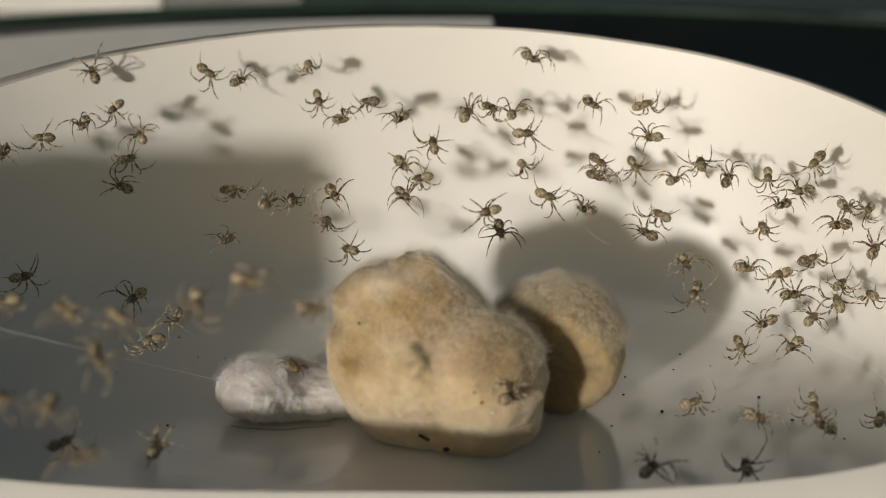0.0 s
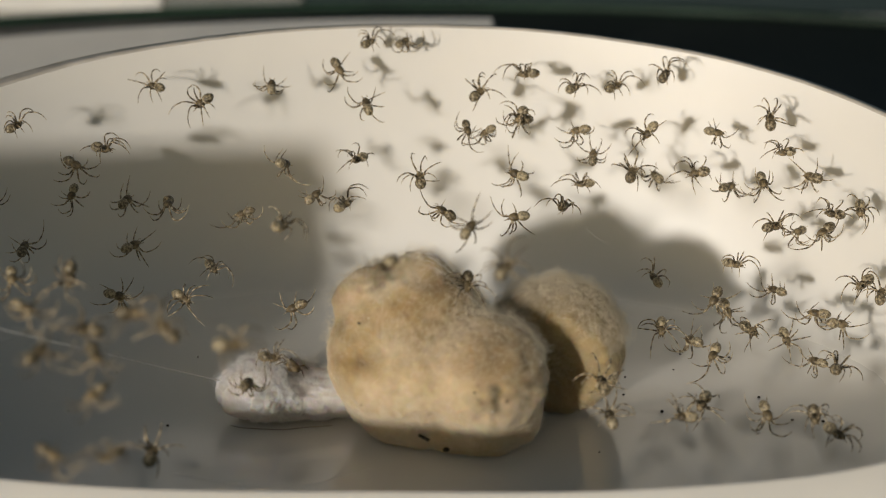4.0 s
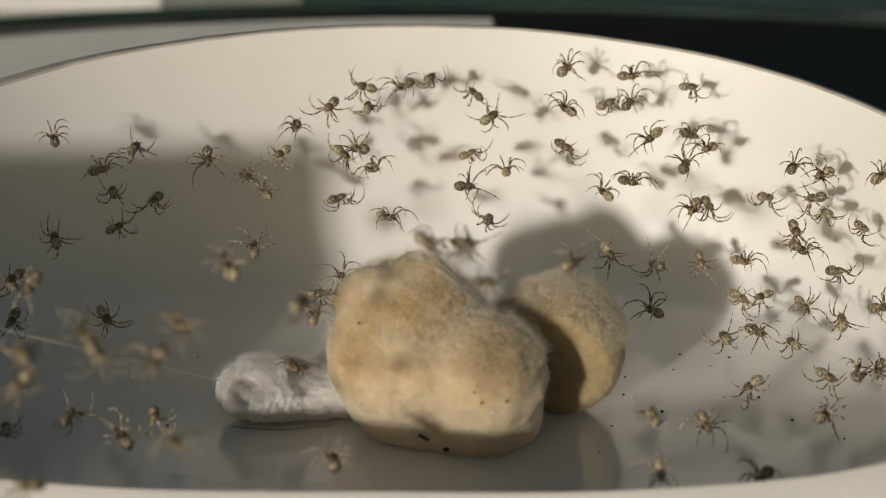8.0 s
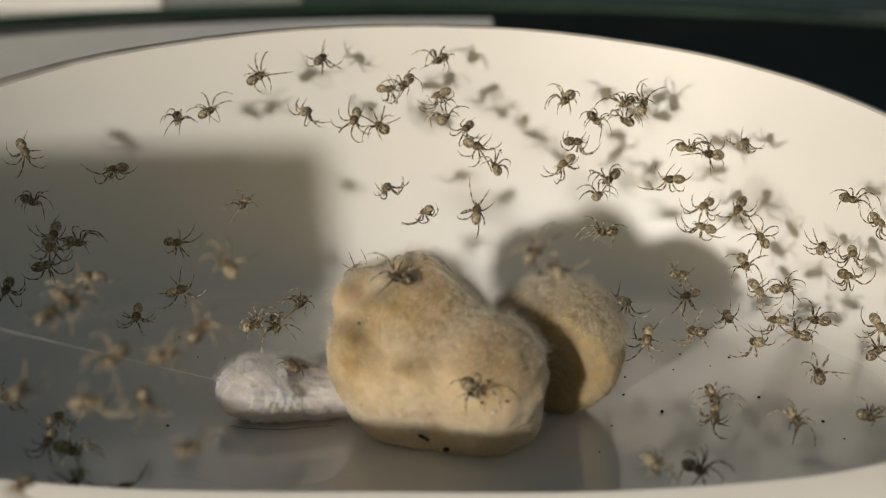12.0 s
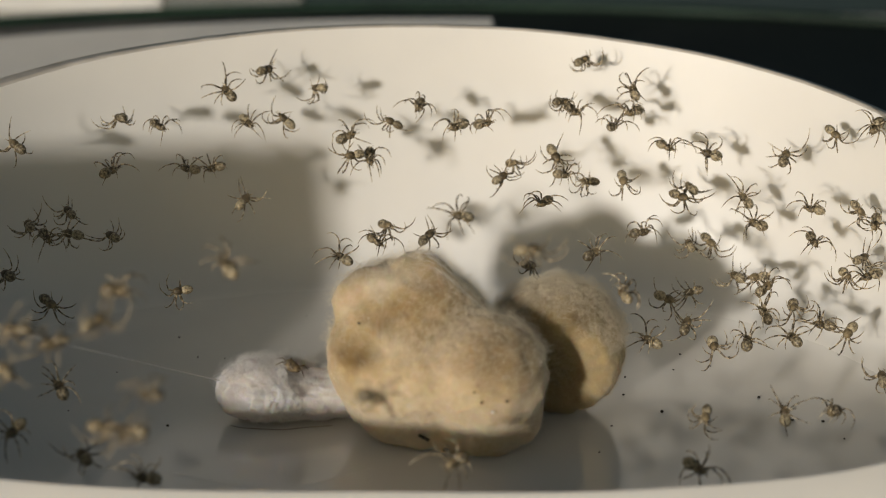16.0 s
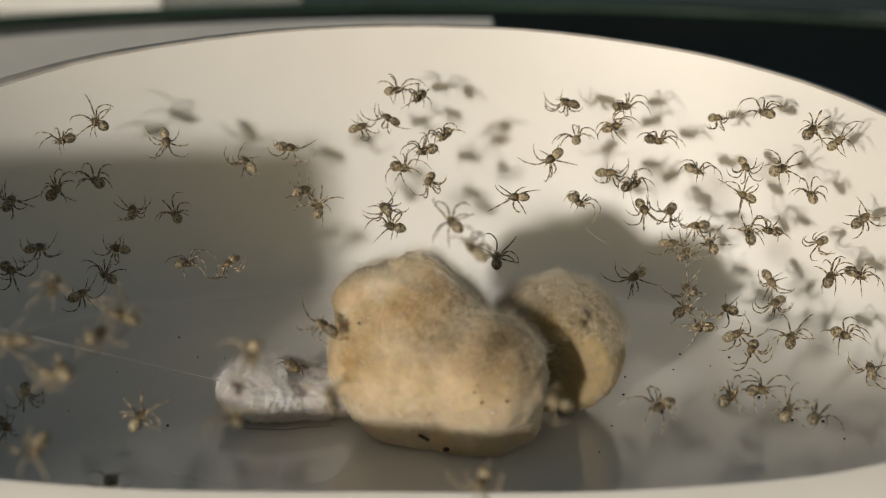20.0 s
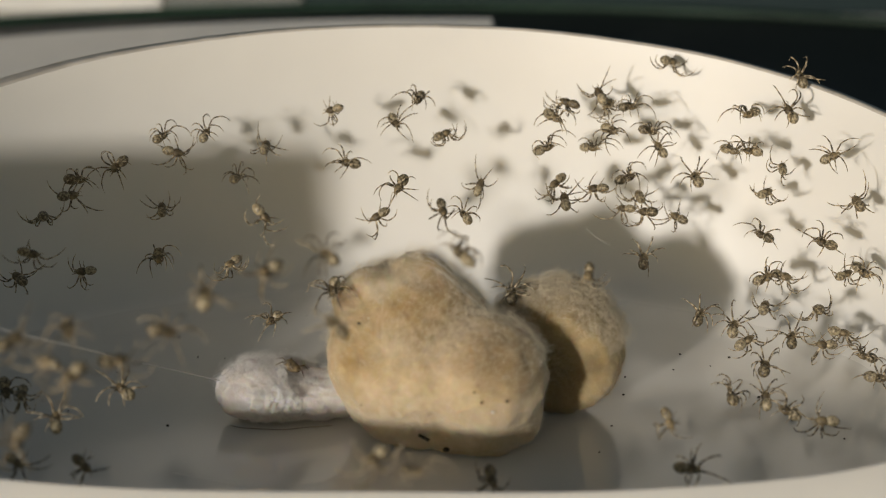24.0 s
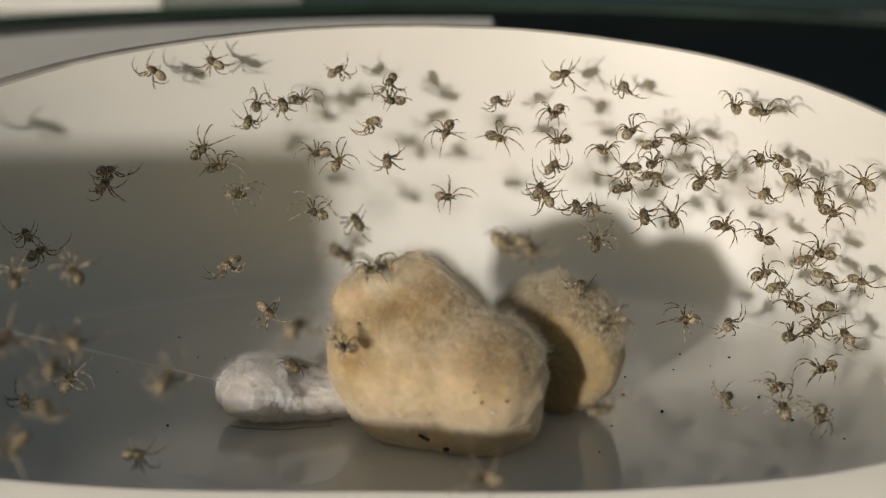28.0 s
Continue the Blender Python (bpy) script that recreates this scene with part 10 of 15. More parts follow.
    walk(s[63], crawl(0, 6, [(0, 28.0, 2.8, 7.7, 7), (0.5, 26.0, 3.8, 7.1, 82), (1, 26.4, 3.6, 7.2, 99), (1.5, 24.2, 1.9, 4.5, 152), (2, 24.6, 3.6, 5.6, 77), (2.5, 24.3, 3.7, 5.3, 70), (3, 24.6, 3.8, 5.9, 69), (3.5, 24.7, 3.9, 6.0, 69), (5.5, 24.6, 3.7, 5.7, 66), (6, 24.5, 3.9, 5.8, 76), (6.5, 26.8, 4.3, 8.7, 1), (7, 26.1, 5.1, 9.4, 61), (7.5, 25.7, 6.4, 12.1, 6), (8, 25.5, 6.5, 12.1, 6), (8.5, 25.3, 6.3, 11.2, 81), (9, 23.8, 6.9, 10.6, 70), (9.5, 24.0, 6.8, 10.5, 94), (10, 24.0, 6.8, 10.6, 94), (10.5, 23.8, 6.8, 10.4, 97), (11, 25.1, 6.2, 10.8, 22), (11.5, 25.3, 5.8, 10.0, 97), (12, 27.1, 4.6, 9.8, 172), (12.5, 26.4, 4.5, 8.7, 171), (14.5, 26.4, 4.5, 8.7, 171), (15, 26.3, 4.3, 8.3, 172), (15.5, 26.7, 3.7, 7.7, 216), (16, 26.7, 4.1, 8.4, 189), (16.5, 26.6, 4.2, 8.4, 189), (17, 26.4, 4.3, 8.3, 189), (17.5, 26.4, 4.3, 8.3, 189), (18, 26.4, 4.3, 8.3, 189), (18.5, 26.4, 4.3, 8.3, 189), (19, 26.4, 4.3, 8.3, 189), (19.5, 22.1, 5.2, 5.9, 114), (20, 22.3, 5.2, 6.1, 134), (20.5, 23.7, 4.8, 6.7, 209), (21, 25.0, 4.0, 6.4, 260), (21.5, 25.0, 3.9, 6.3, 260), (23.5, 26.6, 2.2, 5.1, 285), (24, 26.4, 2.3, 5.1, 260), (24.5, 24.9, 4.8, 7.7, 330), (25, 25.8, 4.6, 8.2, 255), (25.5, 25.9, 4.5, 8.2, 255), (26, 25.8, 4.6, 8.2, 255), (26.5, 25.8, 4.6, 8.2, 255), (27, 25.6, 4.7, 8.2, 255), (27.5, 25.8, 4.6, 8.2, 255), (28, 25.6, 4.7, 8.2, 255)]))
    walk(s[64], crawl(60, -28, [(0, 21.4, 4.3, 4.9, 98), (0.5, 21.2, 4.3, 4.9, 98), (1, 20.8, 4.3, 4.9, 111), (1.5, 21.2, 4.3, 4.9, 87), (2, 20.9, 3.5, 4.8, 126), (2.5, 19.4, 5.0, 5.0, 108), (3, 19.4, 3.8, 4.9, 126), (3.5, 20.3, 3.5, 4.8, 201), (5.5, 21.6, 3.0, 4.7, 244), (6, 21.9, 2.8, 4.7, 209), (6.5, 22.4, 2.5, 4.6, 225), (7, 22.4, 2.5, 4.6, 225), (7.5, 22.0, 4.5, 5.0, 300), (8, 21.0, 3.1, 4.8, 225), (8.5, 20.6, 3.1, 4.8, 213), (9, 21.3, 2.4, 4.7, 213), (9.5, 21.0, 5.4, 5.8, 288), (10, 21.7, 5.3, 6.1, 286), (10.5, 19.2, 6.2, 5.9, 361), (11, 21.7, 5.9, 7.1, 312), (11.5, 23.0, 5.4, 7.3, 257), (12, 23.0, 5.3, 7.1, 257), (12.5, 23.2, 5.3, 7.3, 218), (14.5, 21.5, 5.0, 5.5, 143), (15, 19.4, 5.9, 5.5, 77), (15.5, 18.7, 6.7, 6.6, 10), (16, 21.9, 5.8, 7.1, -63), (16.5, 21.9, 5.8, 7.1, -63), (17, 21.9, 5.7, 7.0, -63), (17.5, 23.3, 4.8, 6.5, -87), (18, 24.7, 5.1, 8.2, -67), (18.5, 23.6, 6.6, 9.7, 8), (19, 22.0, 7.4, 10.0, 77), (19.5, 19.9, 8.4, 10.1, 70), (20, 20.8, 8.0, 10.1, -5), (20.5, 18.5, 7.1, 7.0, 70), (21, 17.2, 7.3, 7.3, 67), (21.5, 17.2, 7.3, 7.2, 67), (23.5, 20.2, 7.1, 8.1, -8), (24, 21.9, 6.1, 7.6, -83), (24.5, 21.8, 6.3, 7.8, -83), (25, 21.9, 6.1, 7.6, -80), (25.5, 21.8, 6.3, 7.8, -76), (26, 21.6, 6.2, 7.6, -84), (26.5, 21.6, 6.3, 7.7, -84), (27, 21.8, 6.3, 7.8, -84), (27.5, 21.8, 6.3, 7.8, -84), (28, 21.8, 6.3, 7.8, -84)]))
    walk(s[65], crawl(47, 11, [(0, 19.6, 2.0, 4.2, 198), (0.5, 18.7, 7.0, 4.9, 123), (1, 18.3, 7.2, 4.9, 94), (1.5, 18.1, 7.4, 5.1, 100), (2, 18.3, 7.2, 4.9, 102), (2.5, 11.8, -7.2, 8.8, 74), (3, 12.7, -2.2, 9.2, -1), (3.5, 4.2, -24.1, 13.1, 74), (5.5, 3.0, -23.6, 13.9, 83), (6, 3.6, -24.1, 13.1, 158), (6.5, 1.6, -24.1, 12.8, 132), (7, -0.9, -24.2, 12.5, 137), (7.5, 3.9, -24.1, 13.1, 212), (8, 2.3, -20.4, 17.5, 287), (8.5, 2.0, -20.8, 17.0, 293), (9, 3.3, -19.3, 17.4, 317), (9.5, 4.2, -22.0, 15.8, 242), (10, 11.5, -6.5, 9.5, 255), (10.5, 10.9, -7.2, 10.2, 273), (11, 11.4, -5.7, 10.0, 264), (11.5, 14.3, 1.7, 8.5, 267), (12, 16.1, 5.6, 8.0, 287), (12.5, 16.4, 5.9, 7.9, 287), (14.5, 12.8, 0.5, 10.5, 362), (15, 10.3, -4.8, 12.2, 437), (15.5, 11.3, -3.0, 11.2, 512), (16, 9.9, 11.7, 12.6, 448), (16.5, 10.0, 4.4, 12.5, 523), (17, 10.4, 11.4, 12.1, 448), (17.5, 9.3, 9.3, 12.2, 495), (18, 9.1, 6.8, 12.5, 521), (18.5, 7.3, -8.6, 14.9, 524), (19, 7.8, -7.0, 14.6, 535), (19.5, 8.4, -10.2, 13.5, 558), (20, 7.5, -15.1, 13.0, 520), (20.5, 12.1, -2.9, 10.0, 595), (21, 10.9, -4.0, 11.6, 670), (21.5, 10.0, -3.2, 12.9, 745), (23.5, 6.0, -12.2, 16.1, 820), (24, 8.3, -9.9, 13.8, 895), (24.5, 10.4, -3.5, 12.4, 970), (25, 8.9, -8.6, 13.2, 895), (25.5, 9.2, 8.3, 12.3, 820), (26, 8.3, 8.4, 12.5, 757), (26.5, 8.3, 8.4, 12.5, 757), (27, 9.6, 5.9, 12.5, 682), (27.5, 9.8, 7.8, 12.3, 719), (28, 8.9, 7.0, 12.5, 732)]))
    walk(s[66], crawl(62, 10, [(0, 22.8, 1.6, 4.4, 133), (0.5, 23.1, 2.0, 4.4, 134), (1, 23.3, 2.4, 4.5, 159), (1.5, 22.4, -2.3, 4.1, 225), (2, 22.4, -2.3, 4.1, 225), (2.5, 17.8, -5.0, 4.4, 150), (3, 19.5, -3.5, 4.3, 225), (3.5, 16.2, -6.5, 4.4, 150), (5.5, 15.3, -9.0, 4.2, 180), (6, 15.7, -9.2, 4.1, 218), (6.5, 14.8, -9.6, 4.3, 199), (7, 16.7, -4.2, 4.5, 274), (7.5, 15.3, -9.3, 4.2, 199), (8, 15.6, -9.5, 4.1, 207), (8.5, 15.7, -9.2, 4.1, 207), (9, 15.7, -9.2, 4.1, 207), (9.5, 15.8, -9.1, 4.1, 163), (10, 15.7, -8.9, 4.2, 141), (10.5, 8.1, -16.6, 4.8, 104), (11, 13.2, -15.3, 4.1, 179), (11.5, 13.2, -15.0, 4.1, 179), (12, 14.5, -14.6, 3.9, 254), (12.5, 20.4, -8.8, 3.9, 319), (14.5, 10.0, -16.4, 4.3, 394), (15, 11.9, -15.2, 4.4, 319), (15.5, 14.4, -14.6, 3.9, 244), (16, 14.5, -14.6, 3.9, 244), (16.5, 13.8, -14.5, 4.1, 169), (17, 14.0, -14.8, 4.0, 164), (17.5, 9.6, -16.5, 4.4, 151), (18, 14.8, -14.9, 3.8, 226), (18.5, 8.6, -16.7, 4.5, 151), (19, 17.5, -13.4, 3.7, 226), (19.5, 18.4, -4.9, 4.3, 301), (20, 19.8, -4.6, 4.2, 285), (20.5, 19.8, -5.0, 4.2, 285), (21, 18.9, -0.8, 4.5, 360), (21.5, 17.0, 3.7, 5.0, 435), (23.5, 17.4, 5.7, 5.1, 424), (24, 19.5, 4.4, 4.8, 349), (24.5, 20.2, 6.4, 6.3, 388), (25, 20.0, 6.4, 6.3, 388), (25.5, 20.0, 6.3, 6.1, 388), (26, 16.2, 6.8, 6.1, 454), (26.5, 17.2, 5.6, 5.2, 529), (27, 16.1, 4.5, 5.3, 454), (27.5, 16.3, 4.6, 5.3, 454), (28, 16.1, 4.1, 5.3, 459)]))
    walk(s[67], crawl(-9, -34, [(0, 24.6, 5.0, 9.4, 274), (0.5, 24.6, 5.1, 9.6, 274), (1, 26.0, 5.1, 11.6, 334), (1.5, 26.0, 5.2, 11.8, 334), (2, 26.0, 5.1, 11.6, 334), (2.5, 26.0, 5.2, 11.9, 317), (3, 25.1, 5.9, 12.3, 392), (3.5, 24.6, 5.8, 11.4, 467), (5.5, 24.8, 4.7, 9.0, 507), (6, 24.8, 4.7, 9.0, 507), (6.5, 24.9, 4.6, 9.0, 507), (7, 24.6, 4.6, 8.8, 507), (7.5, 24.8, 4.6, 8.8, 507), (8, 26.1, 3.8, 8.9, 582), (8.5, 26.3, 3.9, 9.2, 590), (9, 26.4, 3.9, 9.3, 590), (9.5, 26.4, 3.8, 9.1, 590), (10, 26.4, 3.7, 9.0, 590), (10.5, 26.4, 3.7, 9.0, 590), (11, 26.6, 3.7, 9.1, 570), (11.5, 26.4, 3.5, 8.6, 559), (12, 26.6, 3.4, 8.7, 559), (12.5, 26.2, 3.2, 7.9, 532), (14.5, 26.0, 3.3, 7.9, 532), (15, 21.8, 5.2, 7.4, 457), (15.5, 21.8, 5.1, 7.2, 457), (16, 23.3, 3.8, 6.3, 532), (16.5, 23.3, 3.6, 6.0, 573), (17, 21.5, 4.3, 5.7, 498), (17.5, 21.5, 4.3, 5.7, 498), (18, 21.4, 4.4, 5.8, 542), (18.5, 21.4, 4.4, 5.8, 542), (19, 21.9, 4.4, 6.2, 547), (19.5, 20.3, 4.6, 5.4, 479), (20, 19.9, -0.0, 4.9, 516), (20.5, 21.9, 4.4, 6.2, 441), (21, 21.9, 4.5, 6.4, 441), (21.5, 21.9, 4.5, 6.3, 441), (23.5, 24.7, 3.2, 6.5, 366), (24, 24.7, 3.2, 6.5, 366), (24.5, 24.5, 3.4, 6.7, 361), (25, 24.7, 3.4, 6.9, 365), (25.5, 24.8, 3.3, 6.7, 397), (26, 24.7, 3.3, 6.7, 397), (26.5, 24.8, 3.3, 6.7, 397), (27, 24.8, 3.3, 6.7, 397), (27.5, 24.8, 3.2, 6.6, 397), (28, 25.0, 3.1, 6.6, 397)]))
    walk(s[68], crawl(21, 7, [(0, 26.8, 5.9, 12.5, 205), (0.5, 23.8, 7.9, 13.0, 130), (1, 23.8, 7.9, 12.9, 130), (1.5, 24.8, 7.4, 13.2, 205), (2, 24.0, 8.5, 14.8, 130), (2.5, 26.4, 8.9, 16.7, 205), (3, 25.1, 10.1, 17.3, 130), (3.5, 23.2, 9.5, 15.6, 115), (5.5, 21.5, 9.6, 14.6, 80), (6, 18.5, 11.6, 16.1, 13), (6.5, 18.5, 11.5, 16.0, 13), (7, 18.9, 11.4, 16.1, 43), (7.5, 17.7, 11.1, 14.7, 118), (8, 18.1, 11.1, 15.1, 124), (8.5, 18.1, 11.1, 15.1, 124), (9, 18.1, 11.2, 15.2, 124), (9.5, 15.2, 10.8, 12.7, 142), (10, 17.2, 11.3, 14.8, 217), (10.5, 16.6, 11.7, 15.4, 261), (11, 16.8, 11.5, 15.1, 258), (11.5, 16.8, 11.4, 15.0, 258), (12, 17.0, 11.4, 15.0, 258), (12.5, 17.2, 11.3, 14.9, 281), (14.5, 16.8, 11.4, 15.0, 264), (15, 16.6, 11.5, 15.0, 264), (15.5, 16.4, 11.5, 14.9, 264), (16, 15.6, 11.7, 15.0, 235), (16.5, 15.1, 12.1, 15.6, 235), (17, 14.9, 12.2, 15.8, 195), (17.5, 14.9, 12.0, 15.4, 165), (18, 14.9, 12.0, 15.4, 165), (18.5, 14.7, 12.1, 15.6, 149), (19, 14.9, 12.0, 15.4, 162), (19.5, 16.4, 10.8, 13.3, 208), (20, 17.5, 10.7, 13.6, 235), (20.5, 17.9, 10.8, 14.0, 234), (21, 19.6, 10.4, 14.7, 274), (21.5, 19.2, 10.6, 14.6, 263), (23.5, 19.9, 10.5, 15.1, 251), (24, 19.9, 10.5, 15.1, 251), (24.5, 17.9, 10.3, 12.7, 176), (25, 20.1, 8.6, 10.3, 238), (25.5, 17.2, 10.6, 13.2, 313), (26, 17.2, 10.6, 13.0, 313), (26.5, 16.8, 10.7, 13.2, 314), (27, 16.4, 10.8, 13.1, 297), (27.5, 16.8, 11.1, 14.2, 302), (28, 20.1, 12.5, 17.7, 366)]))
    walk(s[69], crawl(81, 11, [(0, -27.4, 3.4, 8.7, 293), (0.5, -25.0, 6.5, 10.3, 314), (1, -21.6, 3.9, 8.1, 239), (1.5, -21.0, 3.8, 7.9, 242), (2, -20.9, 3.8, 7.9, 242), (2.5, -20.0, 4.3, 8.1, 288), (3, -22.1, 2.0, 6.9, 213), (3.5, -21.0, 2.4, 7.1, 245), (5.5, -21.6, 4.0, 8.1, 320), (6, -20.1, 3.7, 7.8, 291), (6.5, -20.8, 2.2, 6.9, 216), (7, -20.8, -0.3, 6.7, 221), (7.5, -22.3, 2.3, 7.1, 296), (8, -21.7, 0.8, 6.7, 221), (8.5, -20.6, -0.1, 6.7, 218), (9, -21.9, 0.1, 6.6, 143), (9.5, -20.7, 1.4, 6.9, 218), (10, -19.6, -0.6, 6.7, 254), (10.5, -18.9, -0.3, 6.8, 226), (11, -19.5, 2.0, 7.0, 301), (11.5, -20.2, 5.8, 9.2, 376), (12, -17.3, 3.8, 7.6, 301), (12.5, -15.0, 8.2, 10.3, 343), (14.5, -13.6, 10.3, 11.8, 334), (15, -13.6, 10.3, 11.8, 334), (15.5, -13.6, 10.2, 11.7, 334), (16, -13.6, 10.3, 11.8, 334), (16.5, -13.6, 10.3, 11.8, 334), (17, -13.6, 10.3, 11.8, 334), (17.5, -15.0, 11.3, 13.6, 358), (18, -15.4, 10.9, 13.1, 340), (18.5, -15.6, 12.3, 15.2, 408), (19, -21.4, 11.1, 15.2, 483), (19.5, -19.9, 11.9, 15.8, 558), (20, -19.1, 11.8, 15.4, 562), (20.5, -18.1, 11.7, 14.9, 604), (21, -18.7, 11.6, 15.0, 596), (21.5, -17.9, 11.7, 14.9, 592), (23.5, -18.3, 11.6, 14.9, 626), (24, -18.3, 11.5, 14.7, 626), (24.5, -18.3, 11.5, 14.7, 626), (25, -21.4, 13.3, 17.6, 701), (25.5, -16.7, 13.4, 16.8, 641), (26, -17.2, 13.9, 17.4, 646), (26.5, -17.6, 14.9, 18.5, 714), (27, -13.5, 15.5, 18.5, 687), (27.5, -15.2, 16.7, 19.7, 762), (28, -16.5, 17.3, 19.8, 781)]))
    walk(s[70], crawl(60, -4, [(0, -18.5, -22.1, 16.4, 231), (0.5, -18.4, -21.9, 16.4, 235), (1, -18.4, -21.6, 16.4, 235), (1.5, -18.5, -21.4, 16.3, 235), (2, -16.1, -22.7, 16.5, 231), (2.5, -15.3, -22.7, 16.4, 306), (3, -15.1, -22.8, 16.2, 275), (3.5, -15.2, -22.5, 16.6, 254), (5.5, -14.7, -22.6, 16.5, 277), (6, -15.3, -22.8, 16.3, 295), (6.5, -14.9, -22.6, 16.5, 307), (7, -12.8, -22.0, 17.0, 278), (7.5, -14.4, -23.3, 15.6, 203), (8, -14.0, -24.2, 14.7, 163), (8.5, -14.9, -23.9, 15.0, 91), (9, -16.1, -23.6, 15.5, 82), (9.5, -16.0, -23.5, 15.6, 126), (10, -16.0, -23.5, 15.6, 126), (10.5, -16.0, -23.5, 15.6, 126), (11, -16.6, -24.0, 15.2, 140), (11.5, -16.4, -24.0, 15.2, 151), (12, -16.1, -24.2, 14.9, 140), (12.5, -16.9, -18.5, 16.4, 65), (14.5, -19.2, -18.3, 16.0, 110), (15, -19.2, -18.3, 16.0, 110), (15.5, -16.1, -22.7, 16.6, 185), (16, -16.4, -19.5, 16.6, 260), (16.5, -19.9, -12.1, 15.4, 335), (17, -21.9, -7.9, 14.2, 401), (17.5, -19.5, -16.7, 15.9, 476), (18, -17.8, -9.5, 15.3, 401), (18.5, -18.0, -9.3, 15.3, 401), (19, -20.9, -5.2, 13.9, 451), (19.5, -26.9, 7.3, 12.7, 399), (20, -26.0, 8.0, 13.2, 333), (20.5, -28.1, 8.3, 14.5, 408), (21, -25.5, 9.4, 14.6, 333), (21.5, -25.7, 9.8, 15.2, 341), (23.5, -24.5, 8.9, 13.6, 266), (24, -24.6, 8.8, 13.6, 266), (24.5, -24.9, 10.8, 16.0, 331), (25, -32.3, 8.5, 16.6, 406), (25.5, -28.9, 8.9, 15.5, 331), (26, -27.8, 5.8, 11.3, 256), (26.5, -27.8, 6.1, 11.7, 278), (27, -16.1, -12.9, 16.2, 287), (27.5, -16.1, -13.9, 16.3, 317), (28, -20.1, -14.1, 15.7, 392)]))
    walk(s[71], crawl(29, 6, [(0, -15.9, -22.3, 16.3, 240), (0.5, -16.9, -22.5, 16.2, 165), (1, -15.4, -23.0, 15.4, 204), (1.5, -16.2, -23.7, 14.8, 139), (2, -15.8, -23.6, 14.8, 128), (2.5, -16.0, -24.3, 14.1, 157), (3, -14.1, -23.9, 14.4, 232), (3.5, -17.0, -25.1, 13.3, 157), (5.5, -18.6, -24.9, 13.8, 108), (6, -18.8, -24.9, 13.8, 108), (6.5, -18.5, -25.0, 13.7, 98), (7, -18.5, -25.0, 13.7, 98), (7.5, -19.8, -25.3, 13.5, 96), (8, -23.2, -25.7, 13.7, 100), (8.5, -20.7, -25.2, 13.8, 175), (9, -20.7, -25.2, 13.8, 175), (9.5, -20.4, -25.0, 13.9, 197), (10, -20.4, -25.1, 13.8, 197), (10.5, -19.5, -25.1, 13.7, 241), (11, -20.0, -24.6, 14.3, 316), (11.5, -20.2, -24.5, 14.4, 316), (12, -20.4, -25.0, 13.9, 350), (12.5, -20.3, -24.7, 14.3, 336), (14.5, -21.2, -24.2, 14.9, 399), (15, -21.3, -24.2, 15.0, 399), (15.5, -21.2, -24.2, 14.9, 384), (16, -21.3, -24.5, 14.6, 391), (16.5, -20.7, -24.4, 14.6, 386), (17, -20.7, -24.4, 14.6, 386), (17.5, -20.4, -25.0, 13.9, 461), (18, -19.8, -24.4, 14.5, 386), (18.5, -20.1, -24.1, 14.8, 361), (19, -19.8, -24.1, 14.8, 388), (19.5, -19.4, -24.1, 14.8, 407), (20, -19.2, -24.5, 14.3, 454), (20.5, -19.8, -24.1, 14.8, 426), (21, -19.7, -24.1, 14.8, 426), (21.5, -19.7, -24.1, 14.7, 426), (23.5, -19.4, -24.1, 14.8, 418), (24, -19.4, -24.1, 14.8, 418), (24.5, -19.3, -24.1, 14.8, 418), (25, -20.4, -24.5, 14.5, 447), (25.5, -19.3, -24.1, 14.8, 372), (26, -19.3, -24.1, 14.8, 372), (26.5, -19.3, -24.1, 14.8, 372), (27, -19.0, -24.1, 14.6, 357), (27.5, -19.0, -24.1, 14.6, 357), (28, -19.0, -24.1, 14.6, 357)]))
